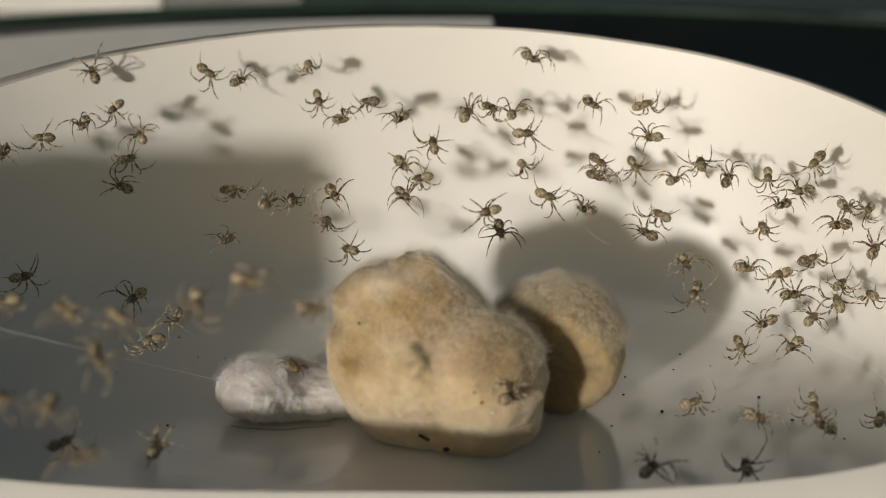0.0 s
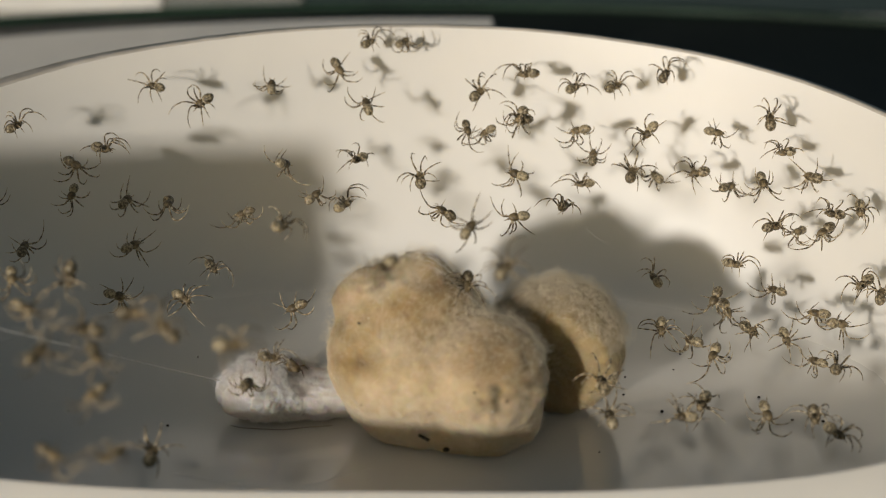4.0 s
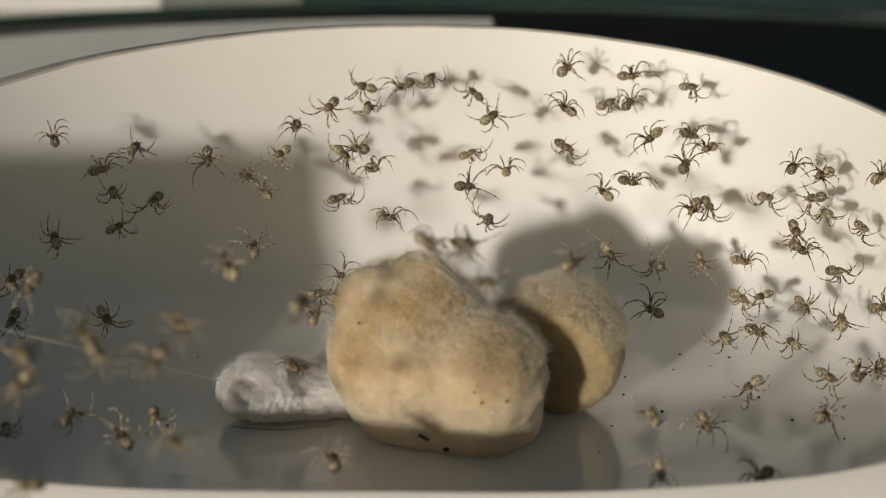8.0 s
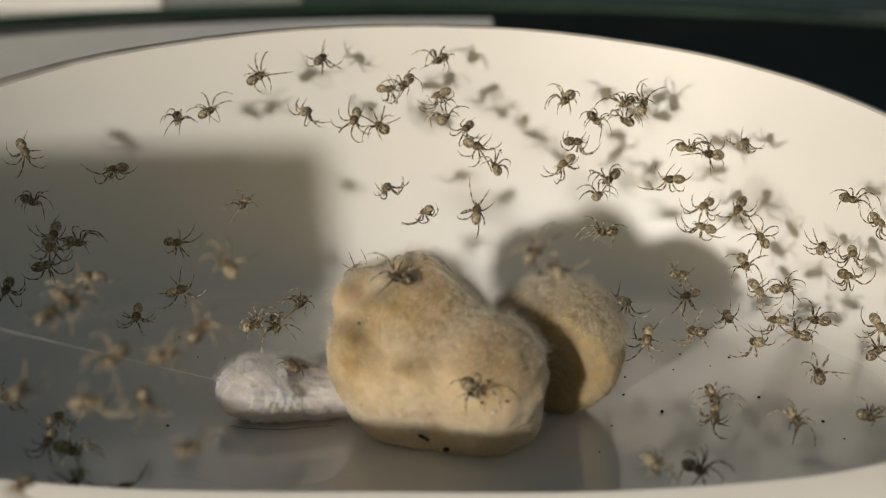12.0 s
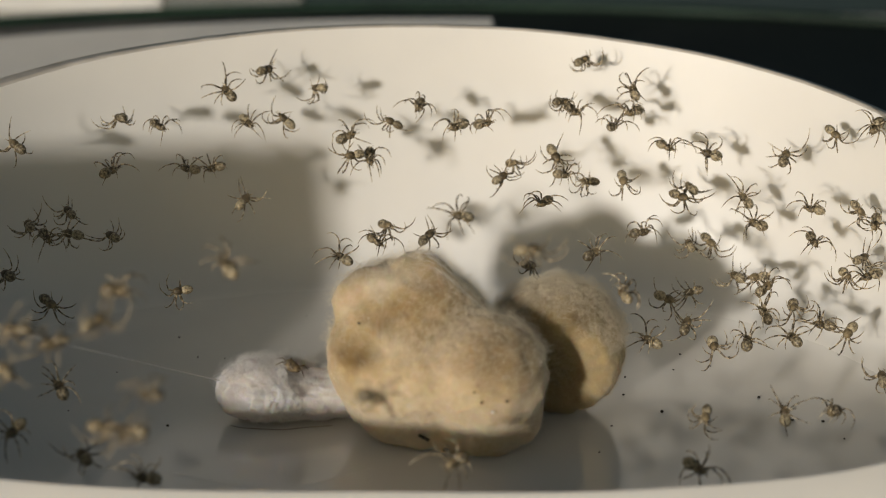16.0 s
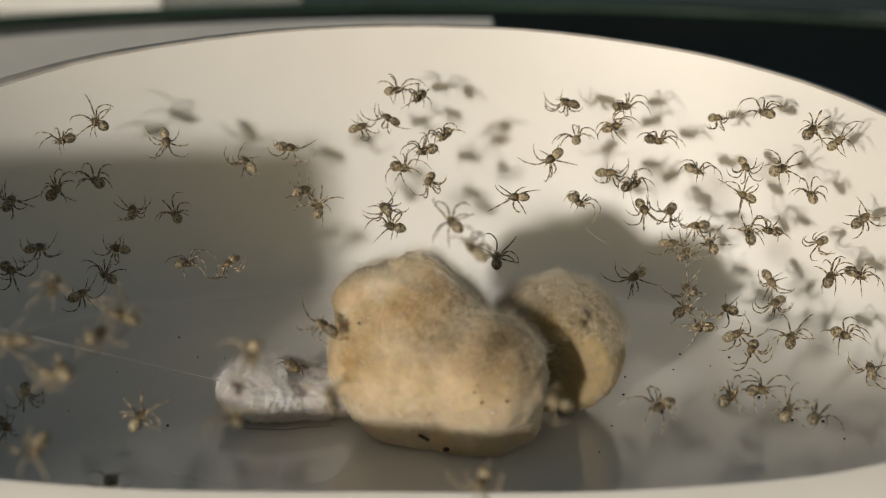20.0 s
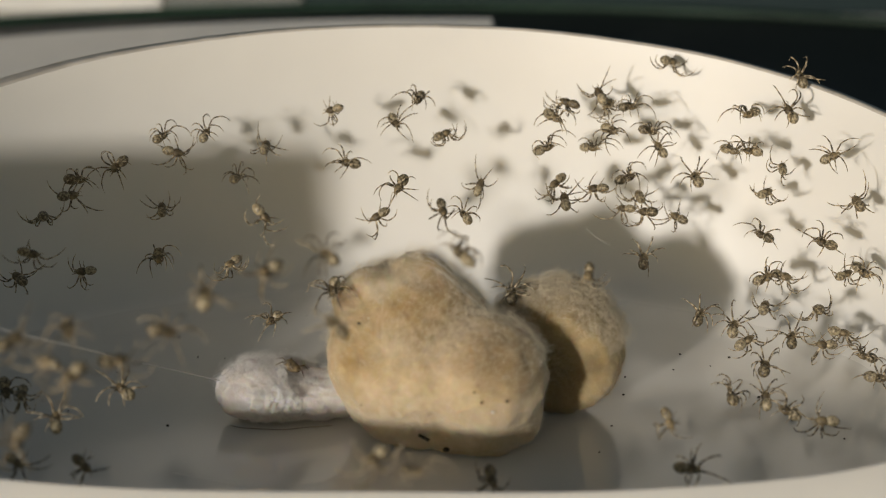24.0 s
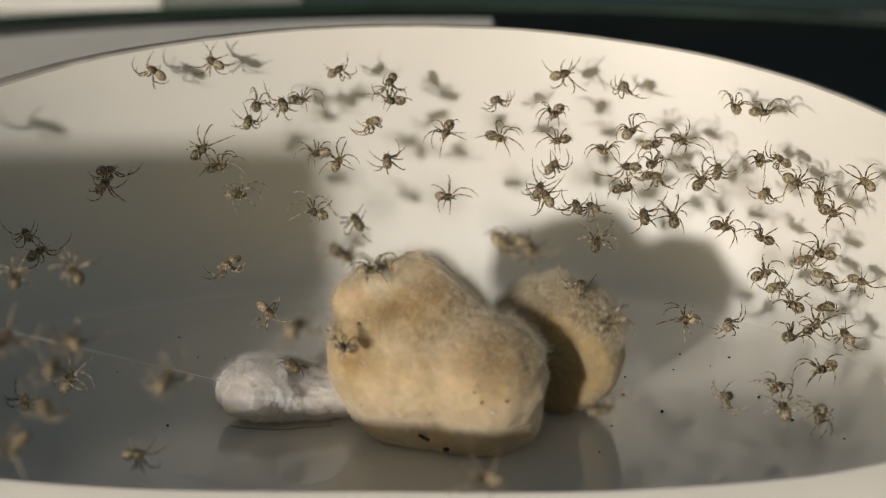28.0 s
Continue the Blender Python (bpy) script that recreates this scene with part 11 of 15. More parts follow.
    walk(s[72], crawl(70, 0, [(0, -20.3, 2.4, 7.5, 127), (0.5, -19.3, 0.8, 7.1, 199), (1, -19.5, -0.3, 7.0, 231), (1.5, -19.5, -1.4, 6.9, 247), (2, -19.2, 2.6, 7.6, 322), (2.5, -16.2, 2.3, 7.5, 252), (3, -18.9, 1.9, 7.3, 177), (3.5, -16.6, 2.4, 7.5, 252), (5.5, -18.1, 1.4, 7.3, 177), (6, -16.7, 0.5, 7.3, 252), (6.5, -16.4, 4.1, 8.3, 292), (7, -15.2, 3.3, 7.7, 217), (7.5, -12.8, 5.6, 9.0, 292), (8, -12.7, 6.6, 9.7, 367), (8.5, -12.2, 4.8, 8.5, 292), (9, -13.2, -2.5, 7.2, 217), (9.5, -16.7, -10.7, 6.3, 147), (10, -16.0, -15.3, 5.7, 159), (10.5, -16.0, -15.5, 5.7, 159), (11, -18.1, -14.0, 5.8, 84), (11.5, -19.4, -17.1, 5.3, 129), (12, -19.9, -18.7, 5.1, 159), (12.5, -19.2, -16.9, 5.3, 234), (14.5, -23.8, -12.9, 5.5, 159), (15, -24.4, -12.4, 5.5, 140), (15.5, -21.6, -13.3, 5.6, 215), (16, -24.6, -13.0, 5.4, 140), (16.5, -24.7, -13.2, 5.4, 111), (17, -24.8, -12.9, 5.4, 111), (17.5, -18.8, -18.6, 5.2, 186), (18, -19.0, -18.8, 5.1, 224), (18.5, -17.2, -9.8, 6.5, 299), (19, -14.6, -14.4, 6.0, 224), (19.5, -12.7, -14.3, 6.1, 260), (20, -17.3, -12.2, 6.1, 335), (20.5, -16.4, -10.7, 6.3, 338), (21, -19.3, -10.4, 6.2, 413), (21.5, -20.2, -6.1, 6.4, 370), (23.5, -21.6, -13.3, 5.6, 445), (24, -22.3, -11.8, 5.8, 370), (24.5, -22.6, -7.1, 6.1, 330), (25, -22.8, -7.8, 6.1, 316), (25.5, -22.5, -7.5, 6.1, 328), (26, -22.5, -7.5, 6.1, 328), (26.5, -22.5, -7.5, 6.1, 328), (27, -22.4, -7.9, 6.1, 328), (27.5, -22.5, -7.5, 6.1, 328), (28, -22.4, -7.2, 6.2, 342)]))
    walk(s[73], crawl(20, 58, [(0, -12.2, -21.7, 16.8, 207), (0.5, -14.6, -14.5, 16.4, 132), (1, -15.6, 6.6, 12.7, 57), (1.5, -14.1, 12.1, 14.4, -18), (2, -15.7, 10.1, 12.1, 57), (2.5, -13.6, 11.0, 12.9, -18), (3, -11.9, 11.1, 12.8, -83), (3.5, -12.3, 12.3, 14.3, -16), (5.5, -9.7, -1.7, 14.8, -91), (6, -9.6, -1.8, 14.8, -91), (6.5, -9.7, -1.7, 14.8, -91), (7, -8.6, 4.5, 13.7, -17), (7.5, -6.8, 12.2, 13.6, -61), (8, -6.8, 12.6, 14.2, -73), (8.5, -6.5, 12.6, 14.2, -73), (9, -9.4, 12.6, 14.4, 2), (9.5, -8.6, 12.1, 13.7, -73), (10, -8.6, 12.1, 13.7, -73), (10.5, -8.6, 12.1, 13.7, -73), (11, -8.8, 12.4, 14.1, -119), (11.5, -9.6, 12.8, 14.7, -44), (12, -9.5, 14.5, 16.9, -17), (12.5, -7.9, 14.9, 17.2, -46), (14.5, -10.1, 14.0, 16.3, 29), (15, -10.0, 12.9, 14.8, 104), (15.5, -10.8, 13.8, 16.1, 55), (16, -11.2, 14.0, 16.5, 72), (16.5, -11.3, 14.4, 17.0, 69), (17, -11.0, 13.5, 15.7, 144), (17.5, -15.1, 12.6, 15.2, 119), (18, -18.3, 13.4, 16.8, 61), (18.5, -15.2, 14.1, 17.1, -14), (19, -16.3, 13.3, 16.3, 61), (19.5, -11.5, 15.3, 18.0, -14), (20, -13.7, 11.9, 14.0, 61), (20.5, -14.0, 11.3, 13.4, 65), (21, -17.6, 14.3, 17.6, 35), (21.5, -15.1, 12.6, 15.2, -40), (23.5, -10.1, -3.3, 15.1, -115), (24, -10.8, -2.9, 14.9, -103), (24.5, -12.2, -2.7, 14.7, -178), (25, -18.5, 11.4, 14.4, -253), (25.5, -19.5, 11.5, 14.7, -324), (26, -19.6, 13.0, 16.7, -349), (26.5, -18.3, 11.7, 14.7, -424), (27, -17.8, 13.0, 16.3, -380), (27.5, -17.7, 15.5, 18.9, -353), (28, -20.5, 16.2, 19.4, -278)]))
    walk(s[74], crawl(48, -14, [(0, -17.0, -1.2, 7.4, 157), (0.5, -15.4, -2.2, 7.4, 232), (1, -11.6, -2.6, 7.6, 307), (1.5, -7.3, -18.7, 5.4, 232), (2, -5.2, -10.8, 7.4, 307), (2.5, -3.2, -18.0, 5.9, 232), (3, -11.8, -4.0, 7.5, 307), (3.5, -9.3, -8.3, 7.4, 232), (5.5, -10.1, -3.9, 7.6, 307), (6, -4.4, -11.2, 7.1, 236), (6.5, -1.3, -12.3, 7.0, 267), (7, -5.2, -11.8, 7.0, 342), (7.5, -4.0, -12.7, 6.9, 267), (8, -7.6, -6.3, 10.0, 342), (8.5, -8.2, -5.1, 9.2, 347), (9, -8.5, -8.7, 7.4, 272), (9.5, -8.1, -8.7, 7.4, 295), (10, -11.0, -19.0, 5.3, 220), (10.5, -1.4, -14.0, 6.8, 295), (11, -12.7, -2.5, 7.5, 370), (11.5, -12.7, -2.4, 7.5, 370), (12, -11.7, -2.0, 7.6, 295), (12.5, -9.8, 9.8, 12.6, 327), (14.5, -11.2, 11.2, 14.8, 393), (15, -11.5, 11.6, 15.3, 377), (15.5, -15.8, 10.1, 14.0, 452), (16, -15.8, 10.1, 14.0, 452), (16.5, -16.0, 10.4, 14.5, 460), (17, -16.0, 10.0, 13.9, 435), (17.5, -19.8, 8.1, 12.4, 448), (18, -17.4, 6.9, 10.8, 523), (18.5, -18.9, 6.2, 10.4, 451), (19, -19.7, 6.1, 10.5, 449), (19.5, -19.6, 6.5, 10.7, 455), (20, -18.1, 7.8, 11.5, 380), (20.5, -16.4, -2.4, 7.3, 455), (21, -17.7, 7.6, 11.3, 380), (21.5, -21.1, 8.0, 12.6, 436), (23.5, -17.3, 9.2, 13.2, 361), (24, -16.3, 11.7, 16.1, 344), (24.5, -13.3, 12.8, 16.9, 287), (25, -11.6, 13.9, 17.7, 301), (25.5, -10.0, 13.8, 17.5, 255), (26, -8.1, 14.4, 17.9, 292), (26.5, -9.9, 14.8, 18.3, 367), (27, -3.7, 11.9, 15.1, 292), (27.5, -6.2, 11.3, 14.4, 367), (28, -8.7, 11.4, 14.7, 442)]))
    walk(s[75], crawl(1, -8, [(0, -18.4, -2.7, 6.8, 79), (0.5, -20.0, -2.5, 6.7, 86), (1, -18.3, -7.5, 6.5, 161), (1.5, -13.1, -15.6, 5.9, 236), (2, -14.5, -15.7, 5.8, 161), (2.5, -14.0, -16.3, 5.8, 123), (3, -13.4, -15.0, 5.9, 48), (3.5, -9.5, -10.7, 6.7, -27), (5.5, -17.4, -4.3, 6.8, 48), (6, -20.1, -10.4, 6.2, 123), (6.5, -18.3, -10.0, 6.3, 198), (7, -17.0, -4.4, 6.8, 273), (7.5, -16.8, -6.8, 6.7, 198), (8, -16.5, -12.4, 6.1, 193), (8.5, -17.8, -14.3, 5.7, 140), (9, -20.7, -12.3, 5.8, 65), (9.5, -21.8, -11.6, 5.8, 58), (10, -23.6, -12.5, 5.6, 100), (10.5, -23.0, -12.0, 5.7, 89), (11, -28.0, -11.2, 5.3, 52), (11.5, -22.3, -11.8, 5.8, -23), (12, -22.2, -11.6, 5.8, -23), (12.5, -22.4, -11.8, 5.8, -6), (14.5, -25.9, -7.5, 5.8, 50), (15, -25.5, -8.0, 5.8, 104), (15.5, -25.3, -8.0, 5.8, 104), (16, -29.1, -7.3, 5.5, 111), (16.5, -29.1, -7.3, 5.5, 111), (17, -29.1, -7.3, 5.5, 111), (17.5, -25.9, -8.2, 5.7, 186), (18, -25.0, -9.1, 5.7, 166), (18.5, -25.0, -8.4, 5.8, 190), (19, -25.0, -8.4, 5.8, 190), (19.5, -25.0, -8.4, 5.8, 190), (20, -24.9, -8.4, 5.8, 190), (20.5, -26.2, -2.4, 6.2, 265), (21, -25.0, -8.4, 5.8, 190), (21.5, -24.9, -8.1, 5.8, 206), (23.5, -24.8, -8.8, 5.8, 187), (24, -25.0, -8.8, 5.8, 187), (24.5, -25.2, -8.4, 5.8, 201), (25, -29.0, -7.7, 5.5, 126), (25.5, -29.0, -7.7, 5.5, 126), (26, -29.0, -7.7, 5.5, 126), (26.5, -29.0, -7.7, 5.5, 126), (27, -29.0, -7.7, 5.5, 126), (27.5, -29.0, -7.7, 5.5, 126), (28, -29.0, -7.7, 5.5, 126)]))
    walk(s[76], crawl(61, 34, [(0, -16.9, -23.6, 14.6, 219), (0.5, -16.9, -23.5, 14.7, 219), (1, -16.8, -23.4, 14.7, 207), (1.5, -17.9, -22.5, 15.9, 132), (2, -17.9, -22.5, 15.9, 132), (2.5, -17.8, -22.6, 15.8, 132), (3, -18.0, -22.7, 15.7, 119), (3.5, -17.8, -22.6, 15.8, 105), (5.5, -17.9, -22.5, 15.9, 109), (6, -18.0, -22.5, 15.9, 70), (6.5, -17.8, -22.7, 15.7, 61), (7, -18.0, -22.7, 15.7, 61), (7.5, -18.0, -22.7, 15.7, 61), (8, -17.8, -22.7, 15.7, 61), (8.5, -17.8, -22.7, 15.7, 61), (9, -18.4, -22.4, 16.1, -13), (9.5, -18.9, -21.9, 16.1, -25), (10, -19.5, -20.7, 15.9, 12), (10.5, -19.8, -17.3, 15.7, -63), (11, -20.2, -19.4, 15.7, -138), (11.5, -20.4, -18.9, 15.6, -138), (12, -19.1, -19.1, 15.9, -98), (12.5, -19.1, -19.1, 15.9, -98), (14.5, -18.8, -20.7, 16.0, -109), (15, -18.9, -23.2, 15.2, -184), (15.5, -19.5, -23.4, 15.2, -215), (16, -19.4, -23.3, 15.3, -226), (16.5, -19.5, -23.3, 15.3, -226), (17, -18.7, -23.6, 14.8, -151), (17.5, -18.7, -23.6, 14.8, -151), (18, -18.9, -23.2, 15.3, -161), (18.5, -18.4, -17.6, 15.9, -86), (19, -15.6, -22.5, 15.7, -120), (19.5, -16.2, -22.9, 15.3, -195), (20, -16.1, -21.9, 16.3, -270), (20.5, -16.0, -22.0, 16.2, -283), (21, -16.0, -22.0, 16.2, -283), (21.5, -16.0, -22.0, 16.2, -283), (23.5, -14.7, -22.1, 16.0, -358), (24, -13.6, -22.4, 15.6, -433), (24.5, -8.3, -23.4, 14.2, -470), (25, -7.6, -21.1, 16.7, -395), (25.5, -6.8, -20.9, 16.9, -445), (26, -5.7, -14.7, 17.1, -424), (26.5, -5.4, -15.9, 17.2, -416), (27, -5.2, -15.3, 17.1, -452), (27.5, -5.2, -15.9, 17.2, -452), (28, -5.1, -15.9, 17.2, -452)]))
    walk(s[77], crawl(18, 28, [(0, -18.7, -27.0, 13.7, 175), (0.5, -18.7, -27.0, 13.7, 175), (1, -18.7, -27.0, 13.7, 175), (1.5, -20.0, -26.9, 14.0, 100), (2, -20.3, -26.6, 14.4, 120), (2.5, -20.2, -26.9, 14.0, 87), (3, -20.5, -27.5, 13.5, 162), (3.5, -17.7, -28.3, 11.3, 237), (5.5, -19.0, -27.8, 12.5, 312), (6, -19.1, -27.8, 12.5, 312), (6.5, -19.6, -28.2, 12.0, 237), (7, -15.6, -27.7, 11.7, 217), (7.5, -15.9, -27.8, 11.6, 188), (8, -19.6, -29.0, 10.6, 113), (8.5, -18.7, -29.0, 10.4, 188), (9, -19.7, -29.0, 10.6, 118), (9.5, -19.7, -27.9, 12.7, 43), (10, -20.2, -29.1, 10.6, 118), (10.5, -22.5, -29.0, 11.8, 80), (11, -22.5, -29.0, 11.8, 80), (11.5, -19.7, -29.0, 10.6, 155), (12, -19.9, -29.1, 10.6, 147), (12.5, -22.5, -29.0, 11.8, 72), (14.5, -22.5, -29.0, 11.8, 72), (15, -22.5, -29.0, 11.8, 72), (15.5, -22.5, -29.0, 11.8, 72), (16, -22.5, -29.0, 11.8, 72), (16.5, -22.5, -29.0, 11.8, 72), (17, -22.5, -29.0, 11.8, 72), (17.5, -22.5, -29.0, 11.8, 72), (18, -22.5, -29.0, 11.8, 72), (18.5, -22.5, -29.0, 11.8, 72), (19, -22.5, -29.0, 11.8, 72), (19.5, -22.5, -29.0, 11.8, 72), (20, -22.5, -29.0, 11.8, 72), (20.5, -22.5, -29.0, 11.8, 72), (21, -22.5, -29.0, 11.8, 72), (21.5, -22.5, -29.0, 11.8, 72), (23.5, -22.5, -29.0, 11.8, 72), (24, -22.5, -29.0, 11.8, 72), (24.5, -22.5, -29.0, 11.8, 72), (25, -22.5, -29.0, 11.8, 72), (25.5, -22.5, -29.0, 11.8, 72), (26, -22.5, -29.0, 11.8, 72), (26.5, -22.5, -29.0, 11.8, 72), (27, -17.9, -28.9, 10.4, -3), (27.5, -19.0, -26.7, 14.1, -4), (28, -18.8, -26.9, 13.8, 11)]))
    walk(s[78], crawl(55, 18, [(0, -15.9, -14.8, 5.5, 339), (0.5, -15.4, -14.4, 5.6, 325), (1, -14.9, -15.2, 5.6, 313), (1.5, -14.7, -15.4, 5.6, 313), (2, -15.8, -15.5, 5.5, 388), (2.5, -16.0, -15.2, 5.5, 358), (3, -15.9, -15.2, 5.5, 358), (3.5, -16.0, -15.3, 5.5, 357), (5.5, -16.4, -15.6, 5.4, 358), (6, -16.5, -15.4, 5.4, 358), (6.5, -16.2, -7.9, 6.5, 328), (7, -16.2, -7.5, 6.5, 328), (7.5, -18.4, -13.2, 5.6, 403), (8, -18.2, -13.5, 5.5, 399), (8.5, -20.4, -16.3, 5.0, 474), (9, -22.6, -12.8, 5.3, 399), (9.5, -20.6, -14.4, 5.2, 324), (10, -20.0, -15.0, 5.2, 318), (10.5, -22.5, -13.1, 5.3, 393), (11, -27.7, -12.5, 5.0, 468), (11.5, -23.2, -14.9, 5.0, 543), (12, -20.7, -14.9, 5.2, 618), (12.5, -20.5, -10.0, 6.0, 682), (14.5, -22.9, -7.4, 5.9, 757), (15, -22.9, -7.4, 5.9, 757), (15.5, -22.5, -7.5, 5.9, 760), (16, -23.0, -7.7, 5.9, 753), (16.5, -26.1, -7.5, 5.6, 828), (17, -29.2, -7.0, 5.3, 850), (17.5, -29.2, -7.0, 5.3, 850), (18, -29.2, -7.0, 5.3, 850), (18.5, -29.2, -7.0, 5.3, 850), (19, -29.2, -7.0, 5.3, 850), (19.5, -29.2, -7.0, 5.3, 850), (20, -29.2, -7.0, 5.3, 850), (20.5, -29.2, -7.0, 5.3, 850), (21, -29.2, -7.0, 5.3, 850), (21.5, -25.7, -8.6, 5.5, 925), (23.5, -28.9, -8.0, 5.2, 850), (24, -26.2, -7.8, 5.5, 925), (24.5, -29.1, -7.3, 5.3, 850), (25, -29.1, -7.3, 5.3, 850), (25.5, -29.1, -7.3, 5.3, 850), (26, -29.1, -7.3, 5.3, 850), (26.5, -29.1, -7.3, 5.3, 850), (27, -29.1, -7.3, 5.3, 850), (27.5, -29.1, -7.3, 5.3, 850), (28, -29.1, -7.3, 5.3, 850)]))
    walk(s[79], crawl(24, 0, [(0, -21.3, -25.3, 13.4, 246), (0.5, -17.7, -23.9, 14.4, 292), (1, -18.4, -23.6, 14.8, 367), (1.5, -18.5, -23.6, 14.8, 367), (2, -18.5, -23.7, 14.7, 367), (2.5, -17.2, -23.5, 14.8, 292), (3, -17.3, -23.6, 14.6, 259), (3.5, -17.2, -23.5, 14.7, 209), (5.5, -16.9, -23.4, 14.8, 194), (6, -16.9, -23.5, 14.7, 194), (6.5, -16.9, -23.5, 14.7, 194), (7, -17.0, -23.5, 14.7, 194), (7.5, -16.9, -23.4, 14.8, 227), (8, -16.9, -23.4, 14.8, 227), (8.5, -16.9, -23.4, 14.8, 227), (9, -16.9, -23.5, 14.7, 227), (9.5, -16.9, -23.4, 14.8, 227), (10, -16.9, -23.4, 14.8, 227), (10.5, -16.9, -23.4, 14.8, 227), (11, -18.5, -23.2, 15.2, 152), (11.5, -15.0, -24.9, 12.6, 205), (12, -14.5, -24.7, 12.8, 197), (12.5, -13.6, -24.9, 12.4, 270), (14.5, -17.0, -25.0, 13.0, 345), (15, -17.0, -25.0, 13.0, 345), (15.5, -17.0, -25.0, 13.0, 345), (16, -16.2, -25.5, 11.9, 270), (16.5, -18.6, -24.4, 13.9, 345), (17, -19.7, -24.9, 13.6, 420), (17.5, -18.6, -24.4, 13.9, 345), (18, -18.5, -24.1, 14.2, 323), (18.5, -18.2, -23.9, 14.4, 311), (19, -19.1, -23.8, 14.6, 386), (19.5, -19.0, -23.4, 15.1, 375), (20, -16.9, -22.6, 15.7, 331), (20.5, -18.8, -23.6, 14.8, 406), (21, -18.9, -23.7, 14.7, 405), (21.5, -17.6, -23.6, 14.7, 330), (23.5, -18.4, -22.9, 15.5, 364), (24, -15.9, -23.5, 14.6, 289), (24.5, -16.1, -22.9, 15.3, 341), (25, -19.2, -23.8, 14.6, 416), (25.5, -18.4, -22.9, 15.6, 341), (26, -18.2, -22.9, 15.5, 340), (26.5, -18.4, -22.9, 15.6, 393), (27, -18.4, -22.9, 15.5, 393), (27.5, -18.4, -22.9, 15.5, 393), (28, -18.4, -22.9, 15.5, 393)]))
    walk(s[80], crawl(2, -16, [(0, -17.1, -28.0, 11.4, 134), (0.5, -13.7, -27.4, 11.5, 209), (1, -13.5, -27.4, 11.5, 209), (1.5, -13.5, -27.4, 11.5, 209), (2, -16.0, -27.8, 11.4, 134), (2.5, -15.9, -27.8, 11.4, 145), (3, -15.9, -27.8, 11.4, 145), (3.5, -15.9, -27.8, 11.4, 145), (5.5, -17.6, -28.0, 11.6, 70), (6, -14.5, -28.4, 10.1, 145), (6.5, -14.1, -27.5, 11.5, 70), (7, -13.8, -27.5, 11.4, 97), (7.5, -12.5, -27.5, 11.3, 172), (8, -12.6, -27.2, 11.7, 209), (8.5, -14.7, -27.5, 11.6, 134), (9, -14.5, -27.2, 12.2, 59), (9.5, -13.9, -27.4, 11.7, 134), (10, -13.8, -28.3, 10.1, 192), (10.5, -7.0, -26.4, 12.4, 267), (11, -13.4, -27.0, 12.2, 192), (11.5, -11.8, -27.0, 11.9, 267), (12, -11.8, -27.2, 11.6, 272), (12.5, -11.7, -27.4, 11.2, 267), (14.5, -12.5, -27.1, 12.0, 342), (15, -13.5, -28.3, 10.1, 417), (15.5, -11.0, -27.0, 11.8, 342), (16, -14.1, -26.1, 13.9, 417), (16.5, -9.2, -25.3, 14.6, 342), (17, -13.9, -28.3, 10.2, 417), (17.5, -13.8, -27.8, 10.9, 368), (18, -12.8, -27.3, 11.6, 331), (18.5, -4.0, -27.3, 10.9, 284), (19, -4.8, -26.9, 11.4, 359), (19.5, -4.8, -27.2, 11.0, 311), (20, -10.0, -26.4, 12.8, 386), (20.5, -9.5, -28.0, 10.1, 461), (21, -6.5, -25.6, 13.9, 386), (21.5, -2.3, -27.8, 10.1, 311), (23.5, -1.9, -27.3, 10.8, 308), (24, -1.2, -27.5, 10.5, 240), (24.5, -1.2, -24.8, 15.1, 315), (25, 5.1, -27.1, 10.0, 240), (25.5, 8.5, -19.6, 9.9, 260), (26, 8.5, -19.5, 10.0, 260), (26.5, 8.8, -18.6, 9.8, 280), (27, 8.5, -19.6, 9.9, 278), (27.5, 8.5, -19.6, 9.9, 278), (28, 8.5, -19.5, 10.0, 278)]))
